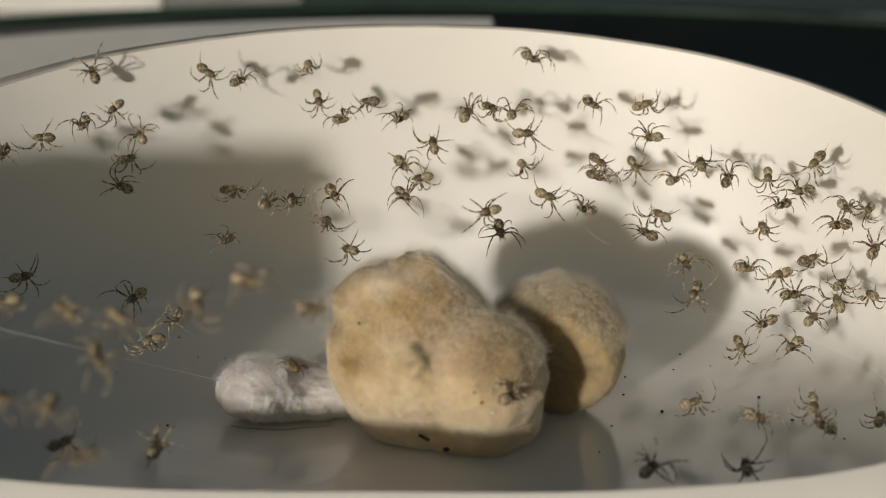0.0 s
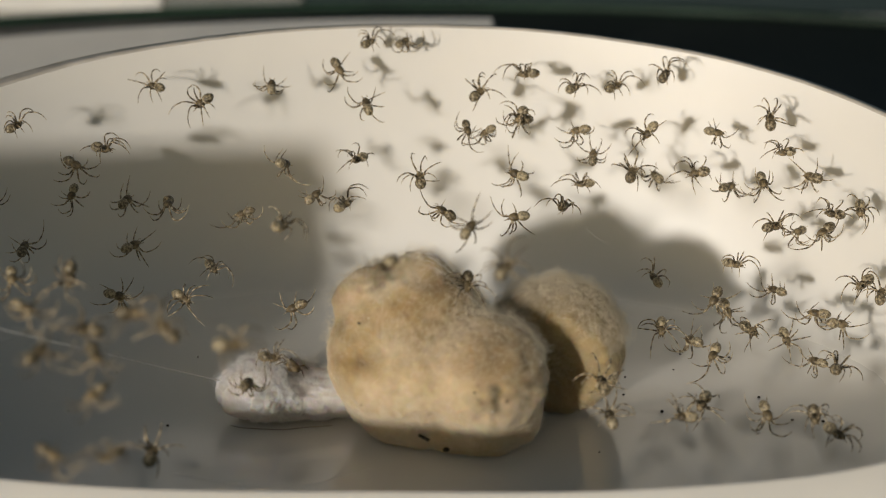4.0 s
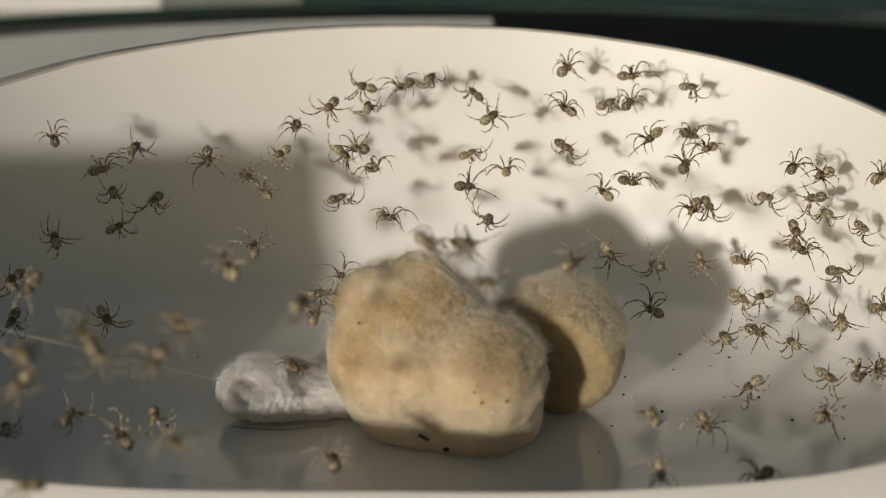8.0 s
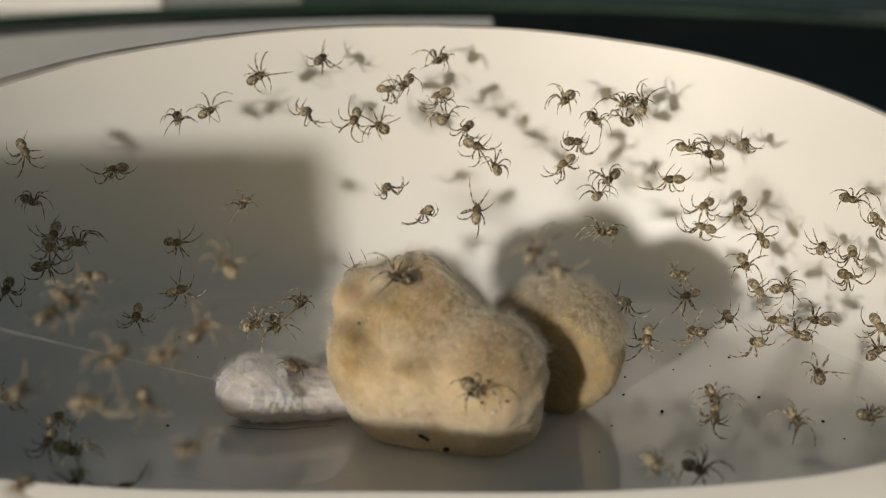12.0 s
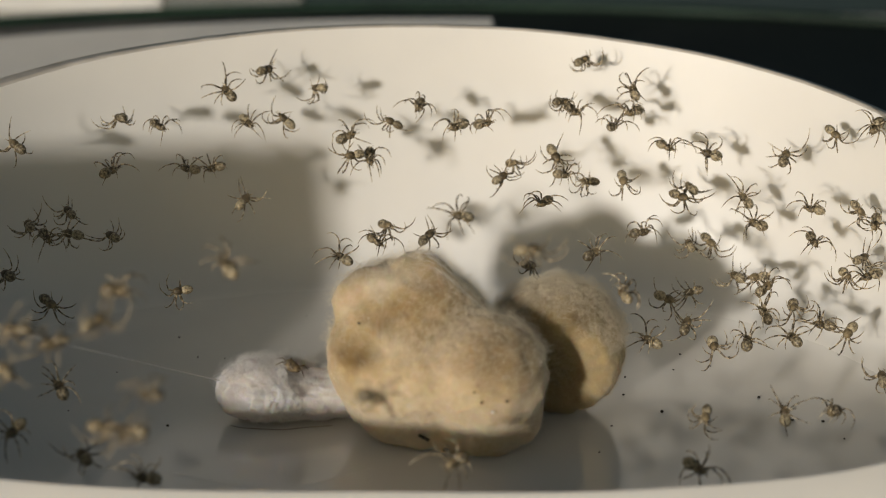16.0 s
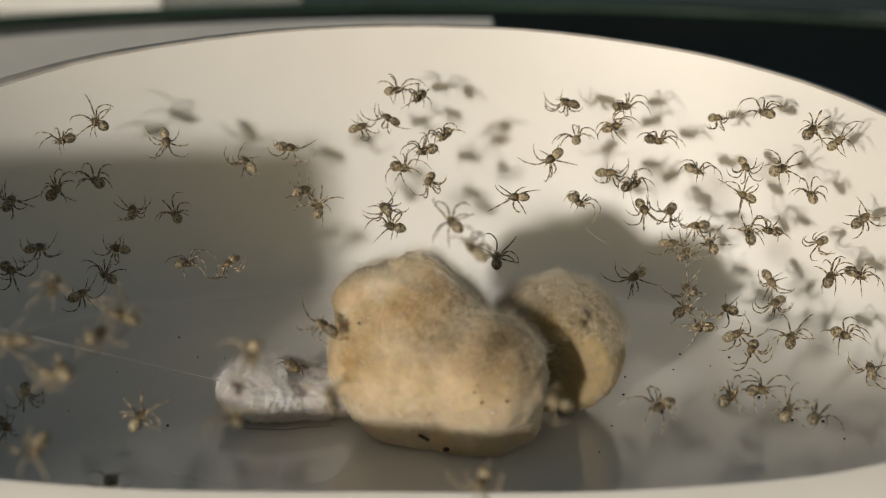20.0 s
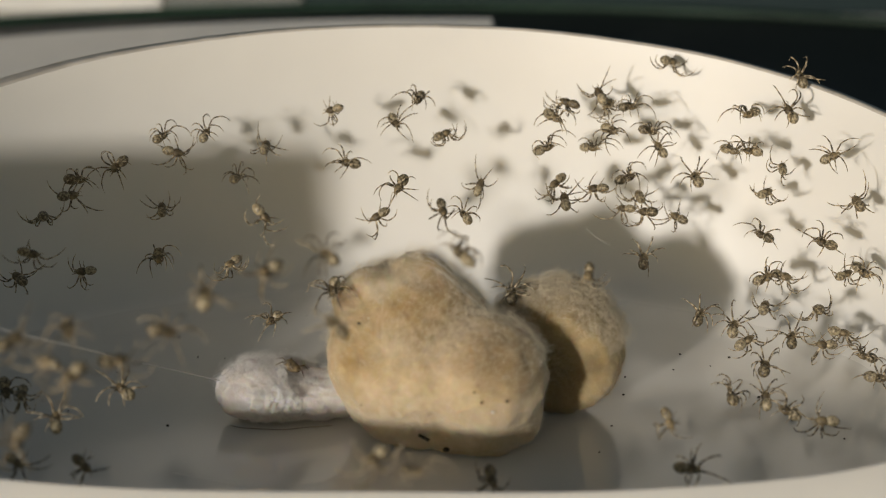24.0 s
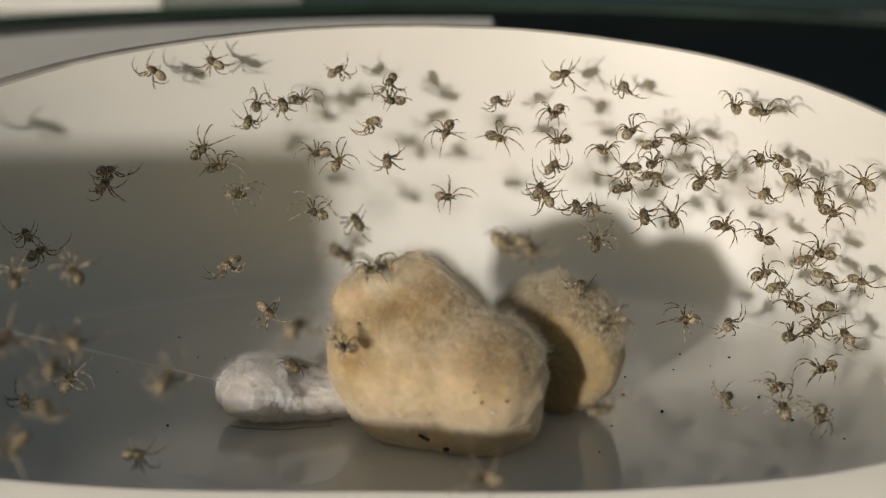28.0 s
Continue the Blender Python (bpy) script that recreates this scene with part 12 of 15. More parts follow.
    walk(s[81], crawl(41, -10, [(0, -21.3, -14.0, 5.4, 302), (0.5, -20.2, -15.0, 5.4, 230), (1, -20.8, -14.2, 5.4, 268), (1.5, -22.0, -13.1, 5.5, 343), (2, -23.7, -15.6, 5.0, 418), (2.5, -24.1, -14.5, 5.1, 446), (3, -27.2, -14.1, 5.0, 456), (3.5, -27.2, -14.1, 5.0, 456), (5.5, -27.2, -14.1, 5.0, 456), (6, -25.1, -12.5, 5.4, 381), (6.5, -27.8, -12.1, 5.2, 450), (7, -21.7, -11.5, 5.8, 375), (7.5, -21.5, -10.7, 5.9, 366), (8, -21.6, -11.2, 5.8, 344), (8.5, -20.7, -10.6, 6.0, 346), (9, -20.9, -10.3, 6.1, 367), (9.5, -20.7, -10.5, 6.0, 377), (10, -18.2, -15.4, 5.5, 302), (10.5, -19.8, -16.1, 5.3, 377), (11, -17.8, -18.7, 4.9, 302), (11.5, -17.8, -17.8, 5.3, 377), (12, -17.2, -18.6, 4.9, 302), (12.5, -16.9, -18.8, 4.8, 309), (14.5, -22.0, -16.2, 5.1, 384), (15, -22.5, -14.4, 5.3, 391), (15.5, -18.3, -15.5, 5.5, 316), (16, -20.1, -15.4, 5.3, 391), (16.5, -21.9, -16.1, 5.1, 412), (17, -26.9, -15.5, 4.8, 471), (17.5, -26.9, -15.5, 4.8, 471), (18, -26.9, -15.5, 4.8, 471), (18.5, -26.9, -15.5, 4.8, 471), (19, -23.8, -14.5, 5.1, 546), (19.5, -27.2, -14.1, 5.0, 471), (20, -27.2, -14.1, 5.0, 471), (20.5, -27.2, -14.1, 5.0, 471), (21, -27.2, -14.1, 5.0, 471), (21.5, -27.2, -14.1, 5.0, 471), (23.5, -27.2, -14.1, 5.0, 471), (24, -27.2, -14.1, 5.0, 471), (24.5, -27.2, -14.1, 5.0, 471), (25, -27.2, -14.1, 5.0, 471), (25.5, -27.2, -14.1, 5.0, 471), (26, -25.2, -12.0, 5.5, 396), (26.5, -28.0, -11.4, 5.2, 455), (27, -28.0, -11.4, 5.2, 455), (27.5, -28.0, -11.4, 5.2, 455), (28, -28.0, -11.4, 5.2, 455)]))
    walk(s[82], crawl(98, 10, [(0, -6.3, -21.4, 16.4, 273), (0.5, -6.3, -21.6, 16.3, 212), (1, -6.5, -21.3, 16.6, 206), (1.5, -6.3, -22.0, 15.8, 181), (2, -7.4, -21.4, 16.5, 106), (2.5, -11.1, -22.8, 15.1, 113), (3, -13.9, -22.1, 16.0, 41), (3.5, -13.4, -22.2, 15.9, 36), (5.5, -14.5, -22.6, 15.6, 111), (6, -13.7, -22.3, 15.8, 186), (6.5, -13.4, -22.3, 15.8, 194), (7, -12.8, -22.4, 15.6, 164), (7.5, -12.4, -22.4, 15.7, 194), (8, -12.9, -22.3, 15.8, 230), (8.5, -11.2, -21.8, 16.2, 305), (9, -11.6, -21.9, 16.1, 297), (9.5, -11.6, -22.1, 15.9, 310), (10, -11.6, -22.1, 15.9, 310), (10.5, -11.6, -22.2, 15.8, 308), (11, -13.7, -22.8, 15.3, 383), (11.5, -13.5, -22.4, 15.7, 405), (12, -11.9, -22.2, 15.8, 330), (12.5, -11.5, -23.0, 14.9, 255), (14.5, -12.9, -22.2, 15.9, 330), (15, -10.1, -22.3, 15.6, 265), (15.5, -9.6, -23.5, 14.2, 190), (16, -3.2, -24.1, 12.8, 265), (16.5, -2.6, -24.3, 12.6, 259), (17, -3.2, -22.5, 15.2, 334), (17.5, -5.0, -24.2, 12.7, 409), (18, -5.1, -24.2, 12.7, 409), (18.5, -5.1, -24.2, 12.8, 409), (19, -5.1, -24.2, 12.7, 409), (19.5, -5.1, -24.2, 12.8, 409), (20, -5.5, -24.1, 13.0, 377), (20.5, -4.3, -24.4, 12.5, 302), (21, -6.7, -23.3, 14.4, 377), (21.5, -2.9, -23.5, 14.0, 302), (23.5, -3.5, -23.0, 14.7, 335), (24, -5.5, -21.9, 15.9, 410), (24.5, -4.6, -21.4, 16.5, 335), (25, -4.2, -21.3, 16.6, 309), (25.5, -3.1, -21.5, 16.3, 310), (26, -1.4, -21.3, 16.6, 286), (26.5, 3.3, -25.1, 11.6, 219), (27, 3.1, -25.3, 11.1, 228), (27.5, 3.1, -24.7, 12.2, 303), (28, 9.6, -10.4, 11.3, 319)]))
    walk(s[83], crawl(40, 55, [(0, -0.9, -24.6, 15.1, 258), (0.5, -0.1, -25.2, 14.2, 183), (1, -0.5, -25.6, 13.4, 157), (1.5, 0.6, -25.4, 13.8, 232), (2, 0.6, -24.8, 15.0, 307), (2.5, 3.3, -26.3, 12.5, 232), (3, 9.1, -18.1, 9.6, 264), (3.5, 2.5, -25.8, 13.3, 189), (5.5, 2.1, -25.7, 13.5, 206), (6, 9.8, -20.9, 7.3, 225), (6.5, 12.8, -17.3, 5.4, 253), (7, 12.2, -14.2, 6.9, 328), (7.5, 13.2, -11.6, 6.6, 307), (8, 11.7, -14.5, 7.4, 382), (8.5, 10.6, -15.0, 8.7, 378), (9, 10.6, -15.5, 8.5, 376), (9.5, 10.6, -15.5, 8.5, 376), (10, 10.0, -16.8, 8.8, 376), (10.5, 7.1, -21.9, 10.8, 451), (11, 15.6, -9.3, 4.5, 526), (11.5, 15.8, -9.2, 4.5, 526), (12, 16.2, -8.9, 4.5, 554), (12.5, 16.2, -8.9, 4.5, 554), (14.5, 15.8, -9.1, 4.5, 543), (15, 15.8, -9.2, 4.5, 543), (15.5, 15.8, -9.1, 4.5, 543), (16, 15.6, -9.1, 4.5, 543), (16.5, 15.8, -9.2, 4.5, 499), (17, 15.8, -9.2, 4.5, 499), (17.5, 16.7, -7.9, 4.6, 574), (18, 14.0, -12.0, 5.5, 523), (18.5, 14.0, -12.0, 5.5, 523), (19, 13.8, -12.4, 5.6, 537), (19.5, 13.8, -12.3, 5.6, 537), (20, 5.6, -23.8, 12.5, 462), (20.5, 12.2, -13.2, 7.3, 537), (21, 9.3, -11.0, 12.5, 462), (21.5, 11.2, -8.0, 10.4, 537), (23.5, 9.7, -17.9, 8.7, 509), (24, 12.8, -13.8, 6.4, 584), (24.5, 12.8, -13.5, 6.4, 584), (25, 14.7, -11.1, 5.1, 613), (25.5, 17.6, -6.2, 4.7, 678), (26, 17.6, -6.2, 4.7, 678), (26.5, 17.6, -6.2, 4.7, 678), (27, 17.6, -6.2, 4.7, 678), (27.5, 17.6, -6.2, 4.7, 678), (28, 17.4, -6.5, 4.7, 686)]))
    walk(s[84], crawl(46, 14, [(0, 4.0, -10.9, 6.8, 319), (0.5, 0.5, -11.5, 6.7, 394), (1, 4.1, -11.8, 6.6, 319), (1.5, 8.2, -8.8, 6.3, 304), (2, 0.5, -8.0, 11.1, 379), (2.5, 7.3, -10.4, 6.3, 304), (3, 11.7, -7.6, 5.6, 280), (3.5, 10.4, -7.5, 6.0, 355), (5.5, 4.9, -9.0, 7.6, 430), (6, 8.9, -6.2, 6.5, 355), (6.5, 5.3, -17.7, 5.5, 430), (7, -4.6, -18.1, 5.1, 445), (7.5, -6.0, -17.0, 5.8, 371), (8, -6.0, -17.0, 5.9, 371), (8.5, -5.3, -16.3, 6.2, 304), (9, 0.7, -15.3, 6.3, 288), (9.5, 1.4, -18.3, 5.0, 213), (10, -0.6, -16.9, 5.9, 138), (10.5, 2.5, -15.4, 6.3, 213), (11, -1.3, -12.2, 6.7, 138), (11.5, 2.3, -10.9, 6.8, 213), (12, 1.8, -10.6, 6.8, 221), (12.5, 0.5, -10.8, 6.8, 146), (14.5, 2.8, -17.0, 6.0, 215), (15, 1.6, -17.4, 5.7, 140), (15.5, -11.1, -18.3, 5.0, 71), (16, -16.3, -18.2, 5.3, 89), (16.5, -18.8, -17.2, 5.3, 69), (17, -19.2, -19.1, 4.9, 144), (17.5, -16.2, -18.8, 4.9, 219), (18, -14.8, -18.6, 5.0, 280), (18.5, -12.0, -18.5, 5.0, 252), (19, -12.0, -17.4, 5.7, 327), (19.5, -11.7, -18.2, 5.1, 252), (20, -18.0, -19.0, 4.9, 177), (20.5, -18.2, -18.9, 5.0, 127), (21, -18.2, -18.9, 5.0, 127), (21.5, -17.3, -13.2, 5.9, 52), (23.5, -14.0, -11.4, 6.4, -23), (24, -19.0, -9.1, 6.4, 52), (24.5, -16.8, -4.4, 6.8, -23), (25, -16.4, -3.0, 7.0, -43), (25.5, -16.4, 4.2, 8.3, -2), (26, -14.5, 5.2, 8.9, -49), (26.5, -18.8, 2.5, 7.4, 26), (27, -18.4, 5.2, 9.2, -23), (27.5, -15.4, 9.5, 12.1, -29), (28, -13.9, 9.8, 12.2, -72)]))
    walk(s[85], crawl(10, -48, [(0, 15.4, -6.3, 4.2, 254), (0.5, 14.3, -8.2, 4.2, 179), (1, 9.1, -8.4, 5.5, 104), (1.5, 9.4, -5.2, 6.3, 29), (2, 21.6, 2.9, 4.3, -46), (2.5, 20.2, 4.7, 4.5, 29), (3, 19.7, 0.5, 4.2, 104), (3.5, 16.2, -0.8, 4.5, 125), (5.5, 20.1, 1.9, 4.3, 200), (6, 19.4, 1.0, 4.2, 157), (6.5, 19.1, -1.0, 4.1, 99), (7, 20.6, -7.0, 3.8, 162), (7.5, 18.3, -5.4, 4.0, 87), (8, 19.1, -3.7, 4.0, 90), (8.5, 17.8, -4.3, 4.1, 89), (9, 17.7, -3.6, 4.1, 75), (9.5, 18.1, -4.3, 4.1, 60), (10, 20.8, -5.0, 3.8, -15), (10.5, 18.2, -1.7, 4.2, 49), (11, 22.3, -2.1, 3.9, -26), (11.5, 21.3, 2.4, 4.2, 32), (12, 20.6, 2.8, 4.3, 28), (12.5, 20.4, 2.7, 4.3, 28), (14.5, 18.9, 6.2, 4.7, 69), (15, 17.1, 4.2, 4.7, 102), (15.5, 17.8, 1.7, 4.4, 177), (16, 17.8, 1.7, 4.4, 177), (16.5, 17.8, 1.7, 4.4, 177), (17, 17.9, 1.9, 4.4, 177), (17.5, 17.9, 1.9, 4.4, 177), (18, 17.9, 1.9, 4.4, 177), (18.5, 17.9, 1.9, 4.4, 177), (19, 17.9, 1.9, 4.4, 177), (19.5, 19.4, 3.4, 4.4, 252), (20, 19.7, 3.9, 4.4, 265), (20.5, 19.1, 3.6, 4.5, 277), (21, 19.4, 3.7, 4.4, 280), (21.5, 19.4, 3.7, 4.4, 280), (23.5, 20.4, 3.5, 4.4, 284), (24, 20.3, 3.1, 4.3, 284), (24.5, 20.3, 3.1, 4.3, 284), (25, 19.3, 5.0, 4.6, 359), (25.5, 19.7, 5.1, 4.6, 333), (26, 19.7, 5.5, 4.6, 333), (26.5, 19.7, 5.1, 4.6, 333), (27, 19.3, 5.4, 4.6, 344), (27.5, 19.3, 5.4, 4.6, 344), (28, 19.3, 5.4, 4.6, 344)]))
    walk(s[86], crawl(79, -8, [(0, 18.9, -8.6, 4.2, 238), (0.5, 18.8, -8.6, 4.2, 238), (1, 18.8, -8.6, 4.2, 238), (1.5, 17.9, -9.6, 4.1, 235), (2, 17.6, -7.3, 4.4, 310), (2.5, 15.0, -8.4, 5.2, 385), (3, 15.0, -8.4, 5.2, 385), (3.5, 14.1, -11.3, 5.3, 460), (5.5, 13.7, -10.6, 6.0, 385), (6, 13.7, -10.6, 6.0, 385), (6.5, 12.3, -13.4, 6.7, 451), (7, 10.0, -15.0, 9.4, 397), (7.5, 4.9, -26.6, 9.9, 472), (8, 11.7, -18.6, 5.7, 547), (8.5, 11.6, -15.1, 7.0, 472), (9, 13.9, -10.2, 5.9, 397), (9.5, 15.7, -7.8, 4.6, 322), (10, 18.1, -8.6, 4.2, 248), (10.5, 15.6, -9.4, 4.3, 173), (11, 20.7, -9.1, 4.1, 215), (11.5, 20.7, -9.1, 4.1, 215), (12, 21.1, -8.7, 4.1, 206), (12.5, 22.0, -6.8, 4.1, 281), (14.5, 20.9, -7.4, 4.2, 356), (15, 20.7, -7.2, 4.2, 354), (15.5, 20.7, -7.4, 4.2, 354), (16, 20.6, -7.7, 4.2, 354), (16.5, 20.6, -7.7, 4.2, 354), (17, 20.6, -7.7, 4.2, 354), (17.5, 20.0, -5.6, 4.3, 399), (18, 19.7, -5.3, 4.3, 402), (18.5, 19.7, -5.3, 4.3, 402), (19, 19.7, -5.1, 4.4, 402), (19.5, 19.7, -5.3, 4.3, 402), (20, 20.9, -7.4, 4.2, 327), (20.5, 20.9, -7.4, 4.2, 327), (21, 19.7, -5.3, 4.3, 369), (21.5, 19.7, -5.3, 4.3, 369), (23.5, 19.8, -5.7, 4.3, 356), (24, 19.8, -5.7, 4.3, 356), (24.5, 19.8, -5.7, 4.3, 356), (25, 16.4, -1.2, 5.1, 414), (25.5, 19.8, -1.8, 4.5, 339), (26, 13.7, -7.4, 6.8, 414), (26.5, 18.1, -2.4, 4.6, 339), (27, 13.5, -10.8, 6.2, 414), (27.5, 5.7, -25.8, 9.2, 448), (28, 1.9, -27.2, 9.9, 444)]))
    walk(s[87], crawl(43, 19, [(0, 22.6, -6.6, 4.0, 184), (0.5, 22.8, -6.6, 4.0, 184), (1, 22.8, -6.6, 4.0, 184), (1.5, 22.6, -6.6, 4.0, 184), (2, 22.0, -5.9, 4.1, 212), (2.5, 14.9, -14.1, 3.9, 137), (3, 20.0, -8.4, 4.1, 212), (3.5, 19.8, -7.8, 4.2, 205), (5.5, 19.0, -9.4, 4.0, 180), (6, 19.3, -3.7, 4.4, 105), (6.5, 21.5, -5.3, 4.1, 180), (7, 23.0, -3.1, 4.1, 255), (7.5, 22.5, -2.1, 4.2, 254), (8, 24.5, -2.6, 4.1, 250), (8.5, 22.7, -6.2, 4.0, 175), (9, 22.2, -6.7, 4.0, 160), (9.5, 22.2, -7.8, 4.0, 155), (10, 24.5, -3.3, 4.0, 230), (10.5, 24.3, -4.5, 4.0, 258), (11, 30.1, -4.1, 3.8, 284), (11.5, 30.1, -4.1, 3.8, 284), (12, 30.1, -4.1, 3.8, 284), (12.5, 30.1, -4.1, 3.8, 284), (14.5, 30.1, -4.1, 3.8, 284), (15, 30.1, -4.1, 3.8, 284), (15.5, 30.1, -4.1, 3.8, 284), (16, 27.9, -2.0, 4.0, 359), (16.5, 27.9, -2.0, 4.0, 359), (17, 25.0, -7.3, 3.8, 434), (17.5, 24.7, -5.9, 3.9, 397), (18, 25.9, -5.8, 3.8, 322), (18.5, 28.1, -0.2, 4.2, 389), (19, 27.6, -0.9, 4.1, 378), (19.5, 22.6, -0.5, 4.3, 437), (20, 27.4, -0.9, 4.1, 362), (20.5, 28.0, -1.7, 4.0, 360), (21, 25.3, 2.1, 4.4, 433), (21.5, 25.1, 2.1, 4.4, 433), (23.5, 25.2, 2.4, 4.5, 433), (24, 24.9, 2.0, 4.4, 461), (24.5, 24.9, 1.8, 4.4, 461), (25, 26.4, 2.3, 5.1, 386), (25.5, 26.6, 2.2, 5.1, 386), (26, 26.6, 2.2, 5.1, 386), (26.5, 26.4, 2.3, 5.1, 386), (27, 26.4, 2.3, 5.1, 386), (27.5, 26.4, 2.3, 5.1, 386), (28, 26.4, 2.3, 5.1, 386)]))
    walk(s[88], crawl(51, 38, [(0, 22.4, -9.2, 4.1, 88), (0.5, 22.9, -8.4, 4.1, 130), (1, 22.7, -9.5, 4.1, 105), (1.5, 22.3, -10.4, 4.0, 118), (2, 22.5, -10.1, 4.0, 116), (2.5, 22.9, -11.5, 3.8, 191), (3, 22.8, -11.8, 3.8, 191), (3.5, 23.3, -10.3, 3.9, 266), (5.5, 23.9, -10.0, 4.0, 241), (6, 23.9, -10.0, 4.0, 241), (6.5, 23.8, -10.3, 3.9, 241), (7, 24.0, -8.2, 4.0, 316), (7.5, 21.7, -9.2, 4.1, 391), (8, 23.0, -8.0, 4.1, 316), (8.5, 24.5, -10.8, 3.8, 241), (9, 26.4, -7.5, 3.9, 316), (9.5, 25.9, -7.9, 3.9, 367), (10, 25.9, -7.9, 3.9, 367), (10.5, 25.9, -7.9, 3.9, 367), (11, 29.2, -7.5, 3.7, 292), (11.5, 29.2, -7.5, 3.7, 292), (12, 29.2, -7.5, 3.7, 292), (12.5, 29.2, -7.5, 3.7, 292), (14.5, 29.2, -7.5, 3.7, 292), (15, 29.2, -7.5, 3.7, 292), (15.5, 29.2, -7.5, 3.7, 292), (16, 29.2, -7.5, 3.7, 292), (16.5, 29.2, -7.5, 3.7, 292), (17, 29.2, -7.5, 3.7, 292), (17.5, 29.2, -7.5, 3.7, 292), (18, 29.2, -7.5, 3.7, 292), (18.5, 29.2, -7.5, 3.7, 292), (19, 29.2, -7.5, 3.7, 292), (19.5, 29.2, -7.5, 3.7, 292), (20, 29.2, -7.5, 3.7, 292), (20.5, 29.2, -7.5, 3.7, 292), (21, 27.9, -2.0, 4.2, 367), (21.5, 20.3, -8.4, 4.3, 439), (23.5, 20.6, -7.7, 4.3, 444), (24, 20.6, -7.7, 4.3, 444), (24.5, 20.6, -7.7, 4.3, 444), (25, 20.9, -8.0, 4.3, 460), (25.5, 20.4, -8.2, 4.3, 516), (26, 20.6, -8.1, 4.3, 485), (26.5, 20.8, -7.6, 4.3, 456), (27, 20.7, -8.0, 4.3, 456), (27.5, 20.6, -8.1, 4.3, 456), (28, 22.5, -8.4, 4.1, 531)]))
    walk(s[89], crawl(39, -19, [(0, 26.7, -6.8, 3.5, 332), (0.5, 27.8, 0.1, 4.0, 389), (1, 27.0, -1.0, 3.9, 390), (1.5, 25.7, -0.3, 4.0, 377), (2, 25.6, -1.1, 4.0, 379), (2.5, 23.9, -2.3, 3.9, 454), (3, 23.1, -3.6, 3.9, 462), (3.5, 24.7, 0.8, 4.2, 387), (5.5, 22.0, -3.3, 4.0, 458), (6, 22.1, -3.7, 4.0, 481), (6.5, 23.3, -2.5, 4.0, 556), (7, 26.1, 0.5, 4.1, 631), (7.5, 22.9, 2.9, 4.4, 706), (8, 23.0, 2.6, 4.4, 741), (8.5, 23.0, 2.6, 4.4, 741), (9, 23.0, 2.8, 4.4, 741), (9.5, 23.0, 2.6, 4.4, 741), (10, 23.1, 3.0, 4.4, 741), (10.5, 18.1, 2.1, 4.6, 795), (11, 19.6, 4.4, 4.7, 720), (11.5, 19.3, 6.4, 5.3, 739), (12, 19.3, 6.2, 4.9, 724), (12.5, 18.9, 6.2, 4.9, 737), (14.5, 16.6, 7.1, 6.1, 784), (15, 15.1, 6.9, 6.3, 813), (15.5, 14.5, 6.8, 6.3, 801), (16, 16.9, 9.0, 9.0, 726), (16.5, 16.9, 9.0, 9.0, 726), (17, 17.1, 9.0, 8.9, 714), (17.5, 16.4, 8.8, 8.7, 707), (18, 16.7, 8.8, 8.7, 665), (18.5, 16.7, 8.8, 8.7, 665), (19, 16.4, 8.8, 8.7, 664), (19.5, 15.8, 9.0, 9.0, 620), (20, 15.8, 9.0, 9.0, 620), (20.5, 15.2, 9.0, 9.0, 629), (21, 14.7, 9.7, 10.0, 704), (21.5, 14.5, 9.8, 10.2, 715), (23.5, 12.4, 10.4, 10.9, 780), (24, 12.4, 10.5, 11.0, 780), (24.5, 12.4, 10.4, 10.9, 780), (25, 12.4, 10.4, 10.9, 780), (25.5, 12.2, 10.4, 10.9, 780), (26, 12.2, 10.5, 11.0, 780), (26.5, 8.8, 6.8, 8.3, 835), (27, 12.3, 10.3, 10.8, 760), (27.5, 11.3, 9.5, 10.1, 826), (28, 10.2, 10.5, 11.2, 751)]))
